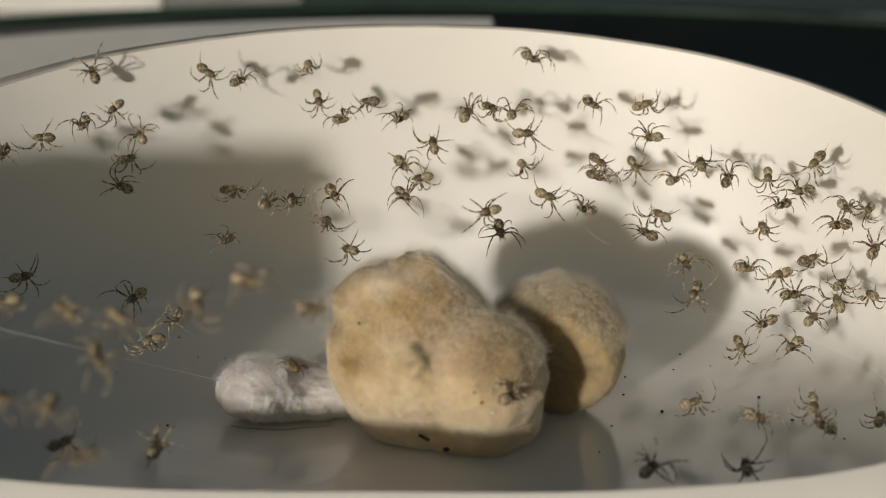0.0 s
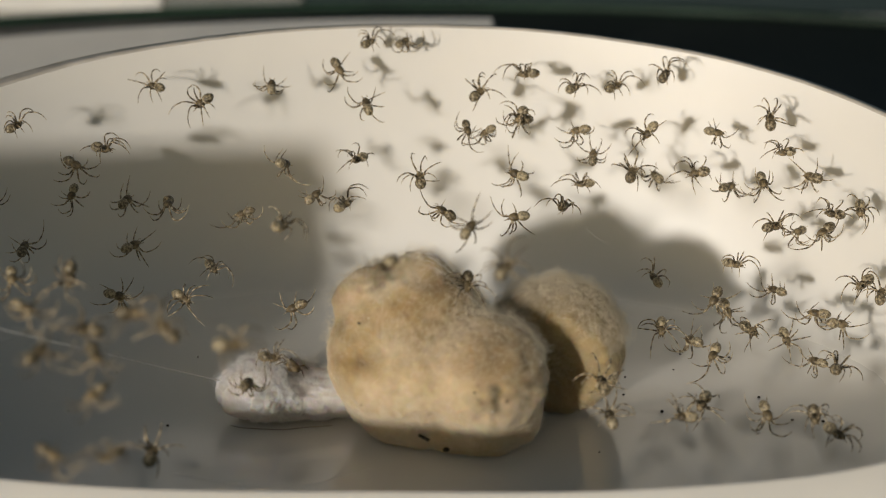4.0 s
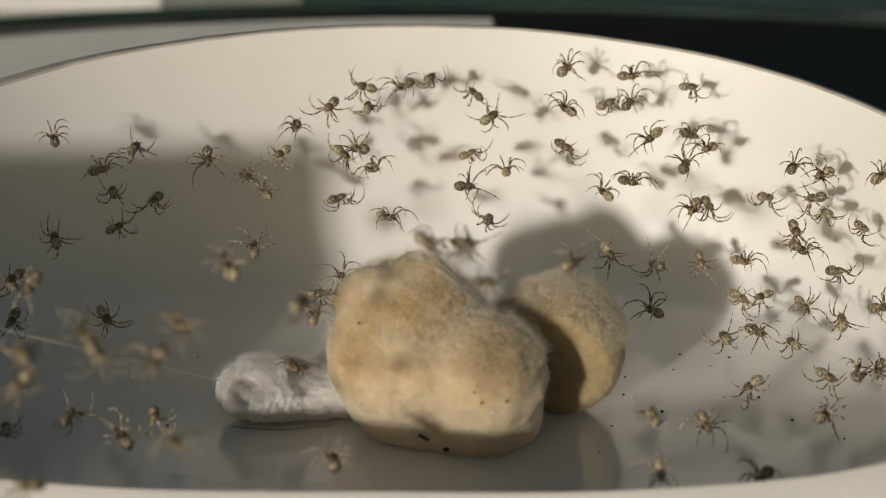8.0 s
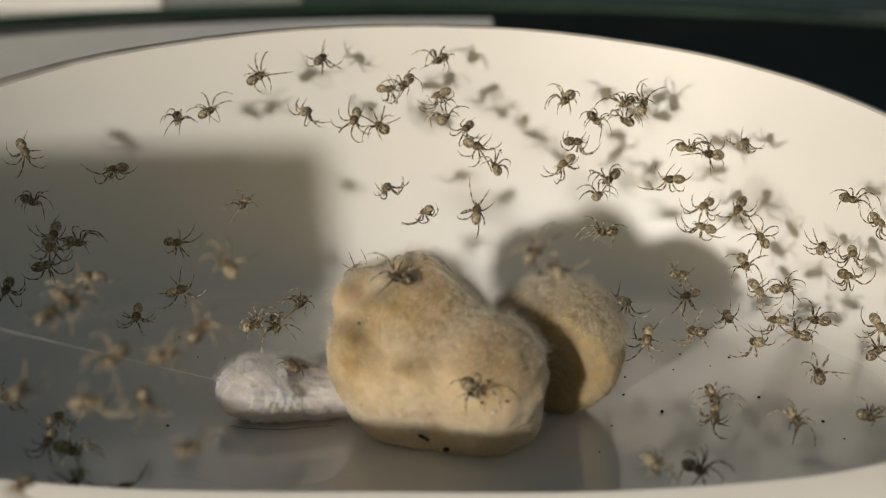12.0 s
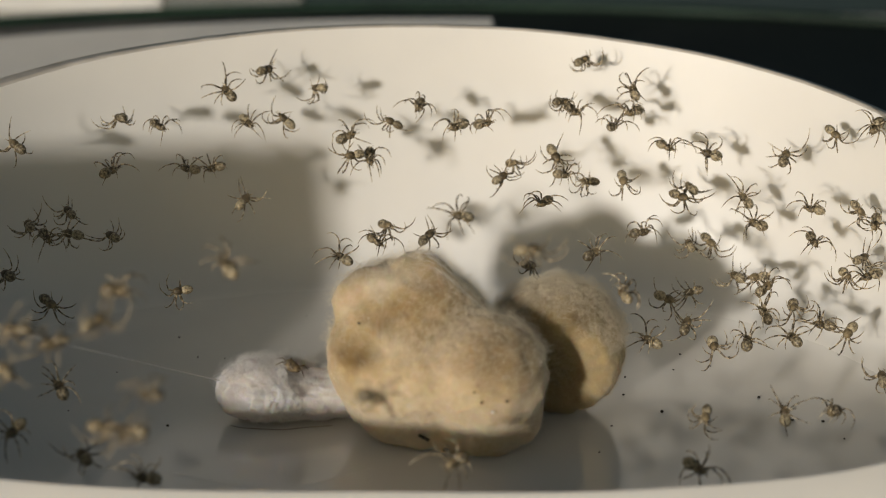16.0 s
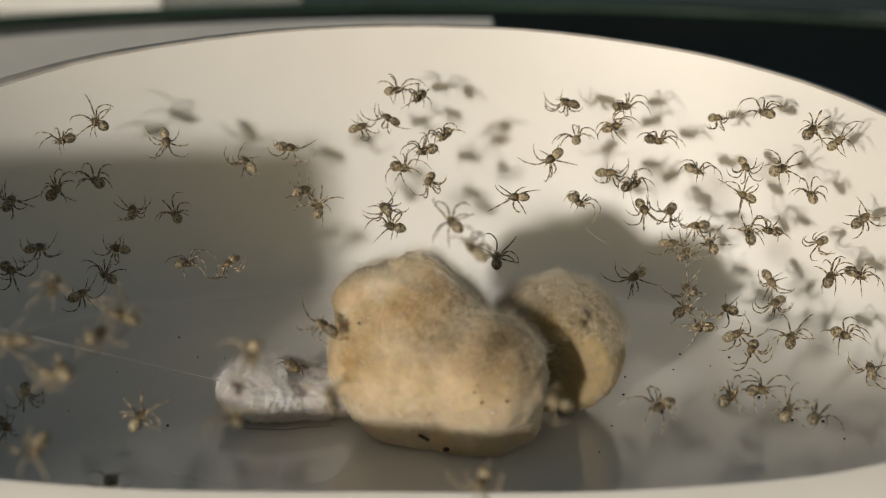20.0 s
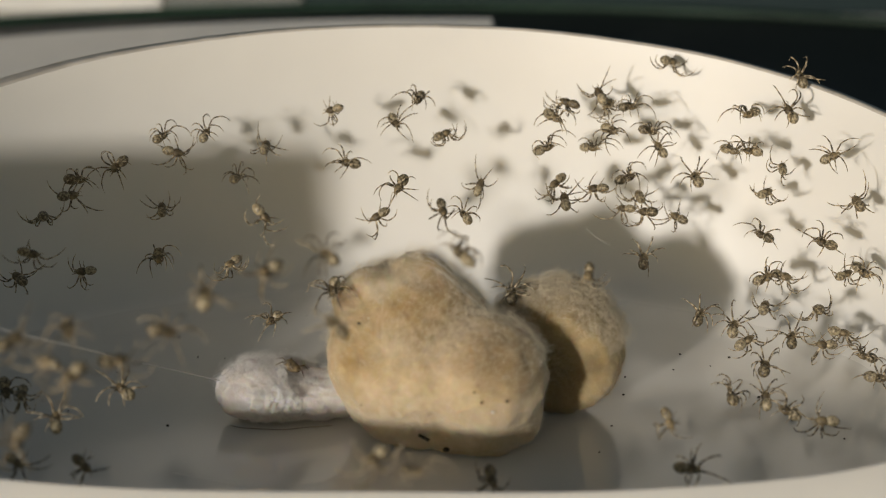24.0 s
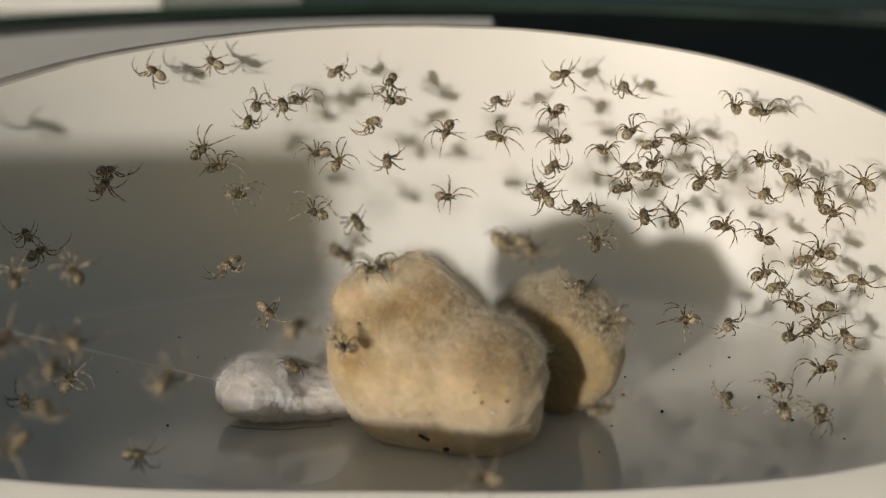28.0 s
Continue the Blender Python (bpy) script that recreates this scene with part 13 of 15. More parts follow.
    walk(s[90], crawl(51, 9, [(0, 11.8, -14.6, 4.1, 321), (0.5, 3.2, -13.0, 5.8, 396), (1, 3.0, -16.7, 4.8, 471), (1.5, 10.9, -9.6, 4.9, 396), (2, 11.3, -8.9, 4.9, 385), (2.5, 10.8, -8.5, 5.1, 373), (3, 12.9, -9.4, 4.4, 298), (3.5, 9.8, -10.0, 5.1, 373), (5.5, 9.8, -10.0, 5.1, 373), (6, 9.9, -9.4, 5.2, 393), (6.5, 9.5, -9.9, 5.2, 386), (7, -2.4, -9.4, 11.1, 403), (7.5, -1.4, -11.1, 7.9, 478), (8, -6.8, 5.7, 7.8, 403), (8.5, -4.9, 6.7, 8.4, 328), (9, -6.1, -9.2, 9.7, 253), (9.5, -2.7, -10.6, 9.5, 232), (10, -6.8, -8.7, 9.5, 157), (10.5, -7.8, -6.2, 9.8, 82), (11, -9.6, 0.1, 7.0, 120), (11.5, -12.0, 0.7, 7.0, 118), (12, -10.6, -1.0, 6.9, 193), (12.5, -7.5, -8.8, 8.0, 206), (14.5, -9.7, -6.2, 6.6, 131), (15, -7.1, -8.6, 9.1, 206), (15.5, -9.9, 0.1, 7.0, 131), (16, -7.0, 7.1, 8.7, 56), (16.5, -6.5, 7.8, 9.1, 70), (17, -5.5, -7.4, 11.5, 145), (17.5, -5.1, -8.8, 10.9, 164), (18, 0.5, -8.5, 10.7, 239), (18.5, 0.6, 7.9, 9.2, 314), (19, 0.6, 8.1, 9.3, 314), (19.5, -0.5, 8.7, 9.7, 389), (20, -3.6, 9.3, 10.1, 438), (20.5, -5.2, 8.9, 9.9, 482), (21, -3.0, 8.2, 9.3, 557), (21.5, -2.5, -3.9, 13.6, 583), (23.5, -6.7, -5.8, 11.1, 508), (24, -6.6, -5.7, 11.2, 537), (24.5, -8.0, 7.1, 8.7, 462), (25, -4.7, -5.8, 12.3, 537), (25.5, -10.3, 7.6, 9.1, 462), (26, -4.7, 9.5, 10.3, 387), (26.5, -7.2, 9.5, 10.3, 462), (27, -6.2, 9.1, 10.0, 537), (27.5, -6.9, 9.1, 10.0, 501), (28, -8.9, 10.3, 10.8, 426)]))
    walk(s[91], crawl(28, -19, [(0, 17.5, -12.5, 3.2, 355), (0.5, 17.7, -7.3, 3.8, 364), (1, 14.2, -9.7, 5.0, 439), (1.5, 14.4, -9.5, 4.9, 424), (2, 14.6, -8.2, 5.1, 446), (2.5, 13.7, -9.4, 5.7, 458), (3, 16.7, 0.1, 4.6, 394), (3.5, 16.1, 0.4, 5.3, 387), (5.5, 16.8, 2.5, 5.0, 432), (6, 17.5, -3.2, 4.0, 507), (6.5, 17.1, 0.7, 4.2, 432), (7, 18.8, 5.6, 4.5, 358), (7.5, 18.9, 4.8, 4.5, 319), (8, 18.7, 3.6, 4.4, 371), (8.5, 19.5, 1.7, 4.2, 296), (9, 19.6, 4.5, 4.4, 359), (9.5, 19.9, 5.3, 4.5, 371), (10, 20.0, 4.9, 4.4, 375), (10.5, 19.8, 4.9, 4.4, 375), (11, 23.5, 4.0, 4.2, 300), (11.5, 23.3, 3.8, 4.2, 352), (12, 22.4, 5.6, 4.7, 414), (12.5, 21.7, 6.3, 5.5, 434), (14.5, 21.0, 6.6, 5.4, 437), (15, 19.3, 8.1, 6.8, 381), (15.5, 19.3, 8.5, 7.5, 373), (16, 20.0, 8.0, 7.0, 389), (16.5, 20.0, 8.0, 7.0, 389), (17, 18.3, 7.8, 5.7, 445), (17.5, 20.4, 7.9, 7.1, 370), (18, 20.9, 7.7, 7.2, 375), (18.5, 20.9, 7.6, 7.0, 375), (19, 18.1, 7.1, 4.7, 450), (19.5, 19.0, 7.2, 5.1, 375), (20, 19.4, 7.0, 5.0, 393), (20.5, 19.6, 7.0, 5.0, 393), (21, 19.6, 7.0, 5.0, 393), (21.5, 19.6, 7.0, 5.0, 393), (23.5, 22.1, 6.3, 5.7, 318), (24, 21.9, 6.3, 5.5, 338), (24.5, 21.9, 6.3, 5.5, 338), (25, 21.9, 6.3, 5.5, 338), (25.5, 22.1, 6.2, 5.5, 338), (26, 20.3, 7.0, 5.6, 413), (26.5, 21.9, 6.6, 6.0, 338), (27, 22.1, 6.4, 5.9, 338), (27.5, 22.3, 6.4, 6.1, 306), (28, 22.9, 6.6, 6.8, 286)]))
    walk(s[92], crawl(43, 3, [(0, -29.6, 8.5, 15.4, 170), (0.5, -28.2, 9.1, 15.4, 245), (1, -28.8, 8.6, 15.1, 273), (1.5, -32.1, 7.4, 15.5, 348), (2, -32.1, 7.4, 15.5, 348), (2.5, -27.6, 10.2, 16.3, 303), (3, -28.4, 9.3, 15.7, 228), (3.5, -28.4, 10.7, 17.0, 303), (5.5, -32.4, 9.0, 17.1, 378), (6, -32.4, 9.0, 17.1, 378), (6.5, -32.4, 9.0, 17.1, 378), (7, -32.4, 9.0, 17.1, 378), (7.5, -23.2, 10.7, 15.4, 303), (8, -26.5, 10.4, 16.1, 378), (8.5, -29.0, 7.3, 13.8, 453), (9, -28.2, 9.4, 15.7, 378), (9.5, -29.7, 9.1, 15.9, 396), (10, -32.2, 8.1, 16.2, 459), (10.5, -28.5, 8.4, 14.9, 534), (11, -28.9, 7.9, 14.4, 517), (11.5, -28.8, 6.6, 12.9, 566), (12, -27.4, 7.0, 12.6, 605), (12.5, -27.8, 5.8, 11.4, 551), (14.5, -27.9, 5.5, 11.1, 561), (15, -26.0, 4.5, 11.3, 615), (15.5, -24.4, -1.9, 12.6, 540), (16, -25.2, 1.3, 12.0, 577), (16.5, -25.5, -1.1, 12.3, 502), (17, -27.1, 0.3, 11.7, 462), (17.5, -23.3, -9.8, 14.2, 537), (18, -24.3, -11.2, 14.2, 462), (18.5, -21.0, -19.1, 15.7, 537), (19, -21.6, -18.8, 15.6, 534), (19.5, -24.5, -3.1, 12.8, 609), (20, -20.5, -17.1, 15.7, 538), (20.5, -19.7, -23.0, 16.2, 499), (21, -21.0, -23.8, 16.0, 478), (21.5, -21.0, -23.9, 15.9, 478), (23.5, -20.9, -23.9, 15.9, 478), (24, -18.3, -23.5, 16.0, 553), (24.5, -20.1, -15.9, 15.7, 628), (25, -23.8, -11.8, 14.5, 703), (25.5, -18.0, -17.9, 16.2, 628), (26, -21.3, -14.9, 15.5, 703), (26.5, -22.6, -10.6, 14.6, 669), (27, -20.1, -13.9, 15.7, 648), (27.5, -20.1, -14.1, 15.7, 648), (28, -23.8, -11.8, 14.5, 723)]))
    walk(s[93], crawl(50, -11, [(0, -23.0, -17.9, 15.4, 88), (0.5, -22.0, -16.4, 15.5, 13), (1, -20.8, -18.4, 15.8, -62), (1.5, -19.7, -21.1, 16.2, -117), (2, -21.3, -16.6, 15.7, -42), (2.5, -20.9, -19.1, 15.9, -117), (3, -22.4, -15.1, 15.4, -42), (3.5, -21.2, -19.6, 15.8, -117), (5.5, -19.6, -22.0, 16.3, -147), (6, -18.7, -23.7, 16.4, -158), (6.5, -18.6, -24.3, 15.7, -210), (7, -17.4, -25.3, 14.5, -162), (7.5, -17.9, -25.4, 14.4, -155), (8, -20.4, -25.8, 14.3, -230), (8.5, -18.1, -26.0, 13.8, -155), (9, -18.8, -24.0, 16.1, -80), (9.5, -18.5, -24.3, 15.7, -46), (10, -16.9, -26.1, 13.5, -121), (10.5, -16.9, -26.1, 13.5, -121), (11, -16.8, -26.1, 13.6, -86), (11.5, -16.8, -26.1, 13.5, -86), (12, -16.8, -26.1, 13.6, -86), (12.5, -15.7, -24.9, 14.7, -53), (14.5, -15.3, -24.9, 14.7, -49), (15, -15.3, -24.9, 14.7, -49), (15.5, -15.4, -25.8, 13.6, -124), (16, -16.8, -23.3, 16.7, -49), (16.5, -17.6, -21.3, 16.6, 20), (17, -17.0, -23.0, 16.9, 4), (17.5, -17.2, -24.4, 15.5, 79), (18, -13.9, -24.8, 14.6, 154), (18.5, -14.4, -24.5, 15.1, 129), (19, -17.0, -26.3, 13.2, 111), (19.5, -17.9, -26.4, 13.4, 101), (20, -18.4, -25.0, 14.9, 26), (20.5, -17.9, -25.7, 14.1, 101), (21, -18.0, -25.6, 14.2, 132), (21.5, -18.0, -25.6, 14.2, 132), (23.5, -18.0, -25.5, 14.3, 132), (24, -18.0, -25.4, 14.5, 132), (24.5, -18.2, -23.9, 16.2, 57), (25, -18.2, -24.0, 16.1, 57), (25.5, -17.3, -23.5, 16.4, -18), (26, -17.9, -24.6, 15.3, 57), (26.5, -13.2, -24.8, 14.6, -18), (27, -13.4, -24.9, 14.5, -41), (27.5, -13.2, -24.9, 14.5, -41), (28, -13.3, -25.1, 14.4, -23)]))
    walk(s[94], crawl(52, 2, [(0, 31.2, 3.5, 13.4, 31), (0.5, 28.3, 6.0, 12.9, 106), (1, 28.2, 6.0, 12.4, 87), (1.5, 28.2, 6.0, 12.4, 87), (2, 28.2, 6.0, 12.3, 87), (2.5, 28.2, 6.0, 12.3, 87), (3, 28.5, 5.8, 12.4, 155), (3.5, 27.7, 6.3, 12.2, 182), (5.5, 28.3, 5.8, 12.1, 155), (6, 28.3, 5.9, 12.3, 155), (6.5, 27.1, 6.7, 11.9, 113), (7, 27.7, 6.2, 11.7, 103), (7.5, 28.5, 7.1, 15.5, 28), (8, 29.0, 6.3, 14.7, -47), (8.5, 31.4, 4.6, 15.3, -122), (9, 31.4, 4.6, 15.3, -122), (9.5, 31.4, 4.6, 15.3, -122), (10, 31.4, 4.6, 15.3, -122), (10.5, 28.8, 5.3, 11.7, -197), (11, 31.3, 3.3, 12.4, -122), (11.5, 31.3, 3.3, 12.4, -122), (12, 31.3, 3.3, 12.4, -122), (12.5, 31.3, 3.3, 12.4, -122), (14.5, 29.0, 5.2, 11.8, -197), (15, 31.3, 3.3, 12.4, -122), (15.5, 31.3, 3.3, 12.4, -122), (16, 28.6, 5.4, 11.5, -197), (16.5, 28.5, 5.5, 11.5, -197), (17, 28.5, 5.5, 11.5, -197), (17.5, 29.0, 5.1, 11.6, -197), (18, 31.3, 3.2, 12.3, -122), (18.5, 31.3, 3.2, 12.3, -122), (19, 31.3, 3.2, 12.3, -122), (19.5, 26.7, 5.3, 7.9, -197), (20, 27.7, 4.7, 8.2, -122), (20.5, 28.0, 4.5, 8.2, -94), (21, 28.0, 5.9, 11.7, -19), (21.5, 29.0, 4.4, 9.7, -94), (23.5, 29.0, 4.5, 10.0, -67), (24, 28.0, 4.6, 8.4, -142), (24.5, 28.8, 4.3, 9.1, -67), (25, 31.3, 2.4, 9.8, -31), (25.5, 28.7, 3.3, 7.1, 44), (26, 28.6, 4.3, 8.7, 4), (26.5, 28.5, 4.4, 8.7, 4), (27, 25.4, 7.3, 10.6, 63), (27.5, 25.4, 7.4, 10.8, 63), (28, 25.4, 8.1, 12.8, -12)]))
    walk(s[95], crawl(34, 2, [(0, -28.4, -9.6, 5.3, 57), (0.5, -21.4, -17.6, 5.0, 132), (1, -18.6, -16.7, 5.3, 207), (1.5, -18.7, -16.2, 5.4, 219), (2, -21.4, -16.5, 5.1, 144), (2.5, -22.5, -16.9, 5.0, 121), (3, -26.9, -15.5, 4.8, 95), (3.5, -26.9, -15.5, 4.8, 95), (5.5, -23.0, -18.4, 4.7, 170), (6, -23.0, -18.7, 4.7, 170), (6.5, -26.9, -15.5, 4.8, 95), (7, -23.8, -13.8, 5.3, 20), (7.5, -22.7, -15.0, 5.2, -55), (8, -25.1, -12.3, 5.5, 20), (8.5, -25.0, -12.1, 5.5, 15), (9, -28.0, -11.5, 5.2, 90), (9.5, -28.0, -11.5, 5.2, 90), (10, -28.0, -11.5, 5.2, 90), (10.5, -28.0, -11.5, 5.2, 90), (11, -28.0, -11.5, 5.2, 90), (11.5, -28.0, -11.5, 5.2, 90), (12, -22.3, -14.1, 5.4, 165), (12.5, -22.0, -16.2, 5.1, 176), (14.5, -23.6, -15.9, 5.0, 133), (15, -26.9, -15.5, 4.8, 105), (15.5, -26.9, -15.5, 4.8, 105), (16, -26.9, -15.5, 4.8, 105), (16.5, -26.9, -15.5, 4.8, 105), (17, -26.9, -15.5, 4.8, 105), (17.5, -24.2, -16.1, 4.9, 180), (18, -23.9, -16.2, 4.9, 171), (18.5, -23.6, -16.2, 5.0, 173), (19, -22.1, -18.3, 4.8, 236), (19.5, -26.9, -15.5, 4.8, 161), (20, -26.9, -15.5, 4.8, 161), (20.5, -26.9, -15.5, 4.8, 161), (21, -26.9, -15.5, 4.8, 161), (21.5, -26.9, -15.5, 4.8, 161), (23.5, -26.9, -15.5, 4.8, 161), (24, -23.5, -16.0, 5.0, 236), (24.5, -23.6, -15.9, 5.0, 236), (25, -23.2, -16.3, 5.0, 257), (25.5, -23.4, -16.2, 5.0, 257), (26, -19.5, -17.6, 5.2, 261), (26.5, -20.3, -16.8, 5.2, 270), (27, -17.6, -18.8, 4.9, 236), (27.5, -18.4, -15.8, 5.5, 311), (28, -16.8, -16.0, 5.6, 281)]))
    walk(s[96], crawl(11, 37, [(0, 30.1, -3.9, 4.2, 354), (0.5, 30.1, -3.9, 4.2, 354), (1, 30.1, -3.9, 4.2, 354), (1.5, 26.1, -4.6, 4.2, 390), (2, 30.0, -4.4, 4.1, 315), (2.5, 24.9, -7.7, 4.2, 390), (3, 23.8, -6.4, 4.3, 426), (3.5, 25.5, -1.0, 4.5, 351), (5.5, 24.9, -4.0, 4.3, 276), (6, 24.7, -4.8, 4.3, 269), (6.5, 26.9, -2.0, 4.4, 332), (7, 26.5, -2.4, 4.4, 328), (7.5, 26.2, -2.8, 4.4, 330), (8, 26.2, -2.8, 4.4, 330), (8.5, 26.0, 1.4, 4.9, 386), (9, 24.7, -3.3, 4.4, 461), (9.5, 23.2, -11.6, 4.1, 536), (10, 24.2, -8.5, 4.2, 611), (10.5, 23.0, -7.6, 4.3, 686), (11, 25.8, -8.3, 4.1, 651), (11.5, 25.6, -8.3, 4.1, 651), (12, 25.6, -8.3, 4.1, 651), (12.5, 23.7, -10.7, 4.1, 576), (14.5, 23.3, -8.1, 4.3, 501), (15, 23.2, -8.4, 4.3, 501), (15.5, 23.3, -8.1, 4.3, 501), (16, 23.3, -8.1, 4.3, 501), (16.5, 23.3, -8.1, 4.3, 501), (17, 23.2, -8.4, 4.3, 501), (17.5, 20.7, -7.3, 4.5, 426), (18, 20.5, -8.1, 4.5, 433), (18.5, 20.6, -7.9, 4.5, 433), (19, 20.5, -8.1, 4.5, 433), (19.5, 20.8, -7.8, 4.5, 405), (20, 22.2, -8.9, 4.4, 330), (20.5, 22.5, -8.5, 4.3, 353), (21, 20.8, -7.7, 4.5, 428), (21.5, 13.4, -16.9, 5.2, 442), (23.5, 14.3, -15.8, 4.6, 435), (24, 17.5, -6.7, 4.8, 360), (24.5, 20.5, -1.9, 4.7, 344), (25, 24.5, 1.2, 4.8, 269), (25.5, 24.5, 1.2, 4.8, 269), (26, 22.9, 2.1, 4.9, 344), (26.5, 22.9, 2.2, 4.9, 344), (27, 22.9, 2.1, 4.9, 344), (27.5, 23.0, 1.8, 4.9, 347), (28, 22.9, 2.1, 4.9, 317)]))
    walk(s[97], crawl(59, 27, [(0, -31.6, 4.0, 10.9, 222), (0.5, -28.0, 5.6, 10.4, 248), (1, -27.0, 5.4, 9.9, 224), (1.5, -27.8, 3.7, 8.9, 149), (2, -27.8, 5.7, 10.5, 74), (2.5, -23.2, 7.1, 10.4, -1), (3, -23.9, 6.9, 10.4, -3), (3.5, -20.1, 6.6, 9.7, -55), (5.5, -22.0, 6.6, 9.9, 20), (6, -22.2, 8.2, 11.3, -5), (6.5, -22.5, 6.5, 9.8, 70), (7, -19.6, 4.0, 7.9, 145), (7.5, -23.6, 4.7, 8.8, 87), (8, -26.0, 6.3, 10.4, 27), (8.5, -25.0, 6.6, 10.3, -48), (9, -25.2, 6.5, 10.3, -48), (9.5, -24.1, 6.9, 10.4, -123), (10, -22.6, 8.0, 11.1, -69), (10.5, -20.9, 8.6, 11.4, -87), (11, -27.0, 6.4, 11.0, -162), (11.5, -26.4, 6.4, 10.7, -165), (12, -26.1, 6.4, 10.5, -178), (12.5, -26.0, 5.6, 9.8, -167), (14.5, -26.6, 5.1, 9.6, -155), (15, -26.1, 5.4, 9.7, -182), (15.5, -24.3, 3.0, 7.8, -189), (16, -25.2, 6.7, 10.5, -264), (16.5, -26.4, 6.1, 10.3, -212), (17, -31.6, 4.1, 11.0, -272), (17.5, -31.6, 4.1, 11.0, -272), (18, -31.6, 4.1, 11.0, -272), (18.5, -31.6, 4.1, 11.0, -272), (19, -31.6, 4.1, 11.0, -272), (19.5, -31.6, 4.1, 11.0, -272), (20, -31.6, 4.1, 11.0, -272), (20.5, -31.6, 4.1, 11.0, -272), (21, -31.6, 4.1, 11.0, -272), (21.5, -31.6, 4.1, 11.0, -272), (23.5, -31.6, 4.1, 11.0, -272), (24, -31.6, 4.1, 11.0, -272), (24.5, -28.4, 7.8, 13.9, -347), (25, -31.9, 6.3, 14.3, -299), (25.5, -31.9, 6.3, 14.3, -299), (26, -31.9, 6.3, 14.3, -299), (26.5, -31.9, 6.3, 14.3, -299), (27, -31.9, 6.3, 14.3, -299), (27.5, -23.0, 9.3, 13.2, -374), (28, -23.0, 9.3, 13.2, -374)]))
    walk(s[98], crawl(85, -38, [(0, 30.9, 0.0, 7.7, 250), (0.5, 27.7, 2.0, 6.6, 175), (1, 28.5, 1.6, 7.0, 250), (1.5, 26.5, 2.3, 5.9, 175), (2, 27.2, 2.0, 6.0, 138), (2.5, 27.3, 1.0, 4.6, 200), (3, 27.3, 1.0, 4.6, 200), (3.5, 30.7, -1.2, 5.6, 275), (5.5, 30.7, -1.2, 5.6, 275), (6, 30.7, -1.2, 5.6, 275), (6.5, 30.7, -1.2, 5.6, 275), (7, 30.7, -1.2, 5.6, 275), (7.5, 27.5, 4.5, 11.3, 347), (8, 30.9, 2.0, 12.2, 272), (8.5, 30.9, 2.0, 12.2, 272), (9, 30.9, 2.0, 12.2, 272), (9.5, 27.8, 4.5, 11.8, 347), (10, 27.8, 4.5, 11.8, 347), (10.5, 26.4, 5.9, 13.0, 408), (11, 31.0, 2.8, 14.0, 333), (11.5, 31.0, 2.8, 14.0, 333), (12, 31.0, 2.8, 14.0, 333), (12.5, 31.0, 2.8, 14.0, 333), (14.5, 27.5, 5.1, 12.8, 408), (15, 28.5, 6.3, 15.6, 362), (15.5, 31.3, 4.6, 16.1, 287), (16, 31.3, 4.6, 16.1, 287), (16.5, 31.3, 4.6, 16.1, 287), (17, 31.3, 4.6, 16.1, 287), (17.5, 31.3, 4.6, 16.1, 287), (18, 31.3, 4.6, 16.1, 287), (18.5, 31.3, 4.6, 16.1, 287), (19, 31.3, 4.6, 16.1, 287), (19.5, 25.6, 9.8, 17.4, 362), (20, 26.5, 8.4, 16.5, 287), (20.5, 25.9, 9.5, 17.3, 362), (21, 27.2, 8.3, 16.9, 287), (21.5, 25.6, 7.0, 14.3, 212), (23.5, 26.0, 7.5, 15.3, 287), (24, 26.1, 7.8, 15.6, 270), (24.5, 27.2, 5.9, 14.1, 204), (25, 26.9, 5.4, 12.5, 129), (25.5, 25.7, 6.0, 12.1, 71), (26, 25.7, 6.0, 12.1, 71), (26.5, 31.0, 2.5, 13.3, -4), (27, 31.0, 2.5, 13.3, -4), (27.5, 28.0, 5.1, 13.7, 71), (28, 27.7, 5.7, 14.5, 19)]))
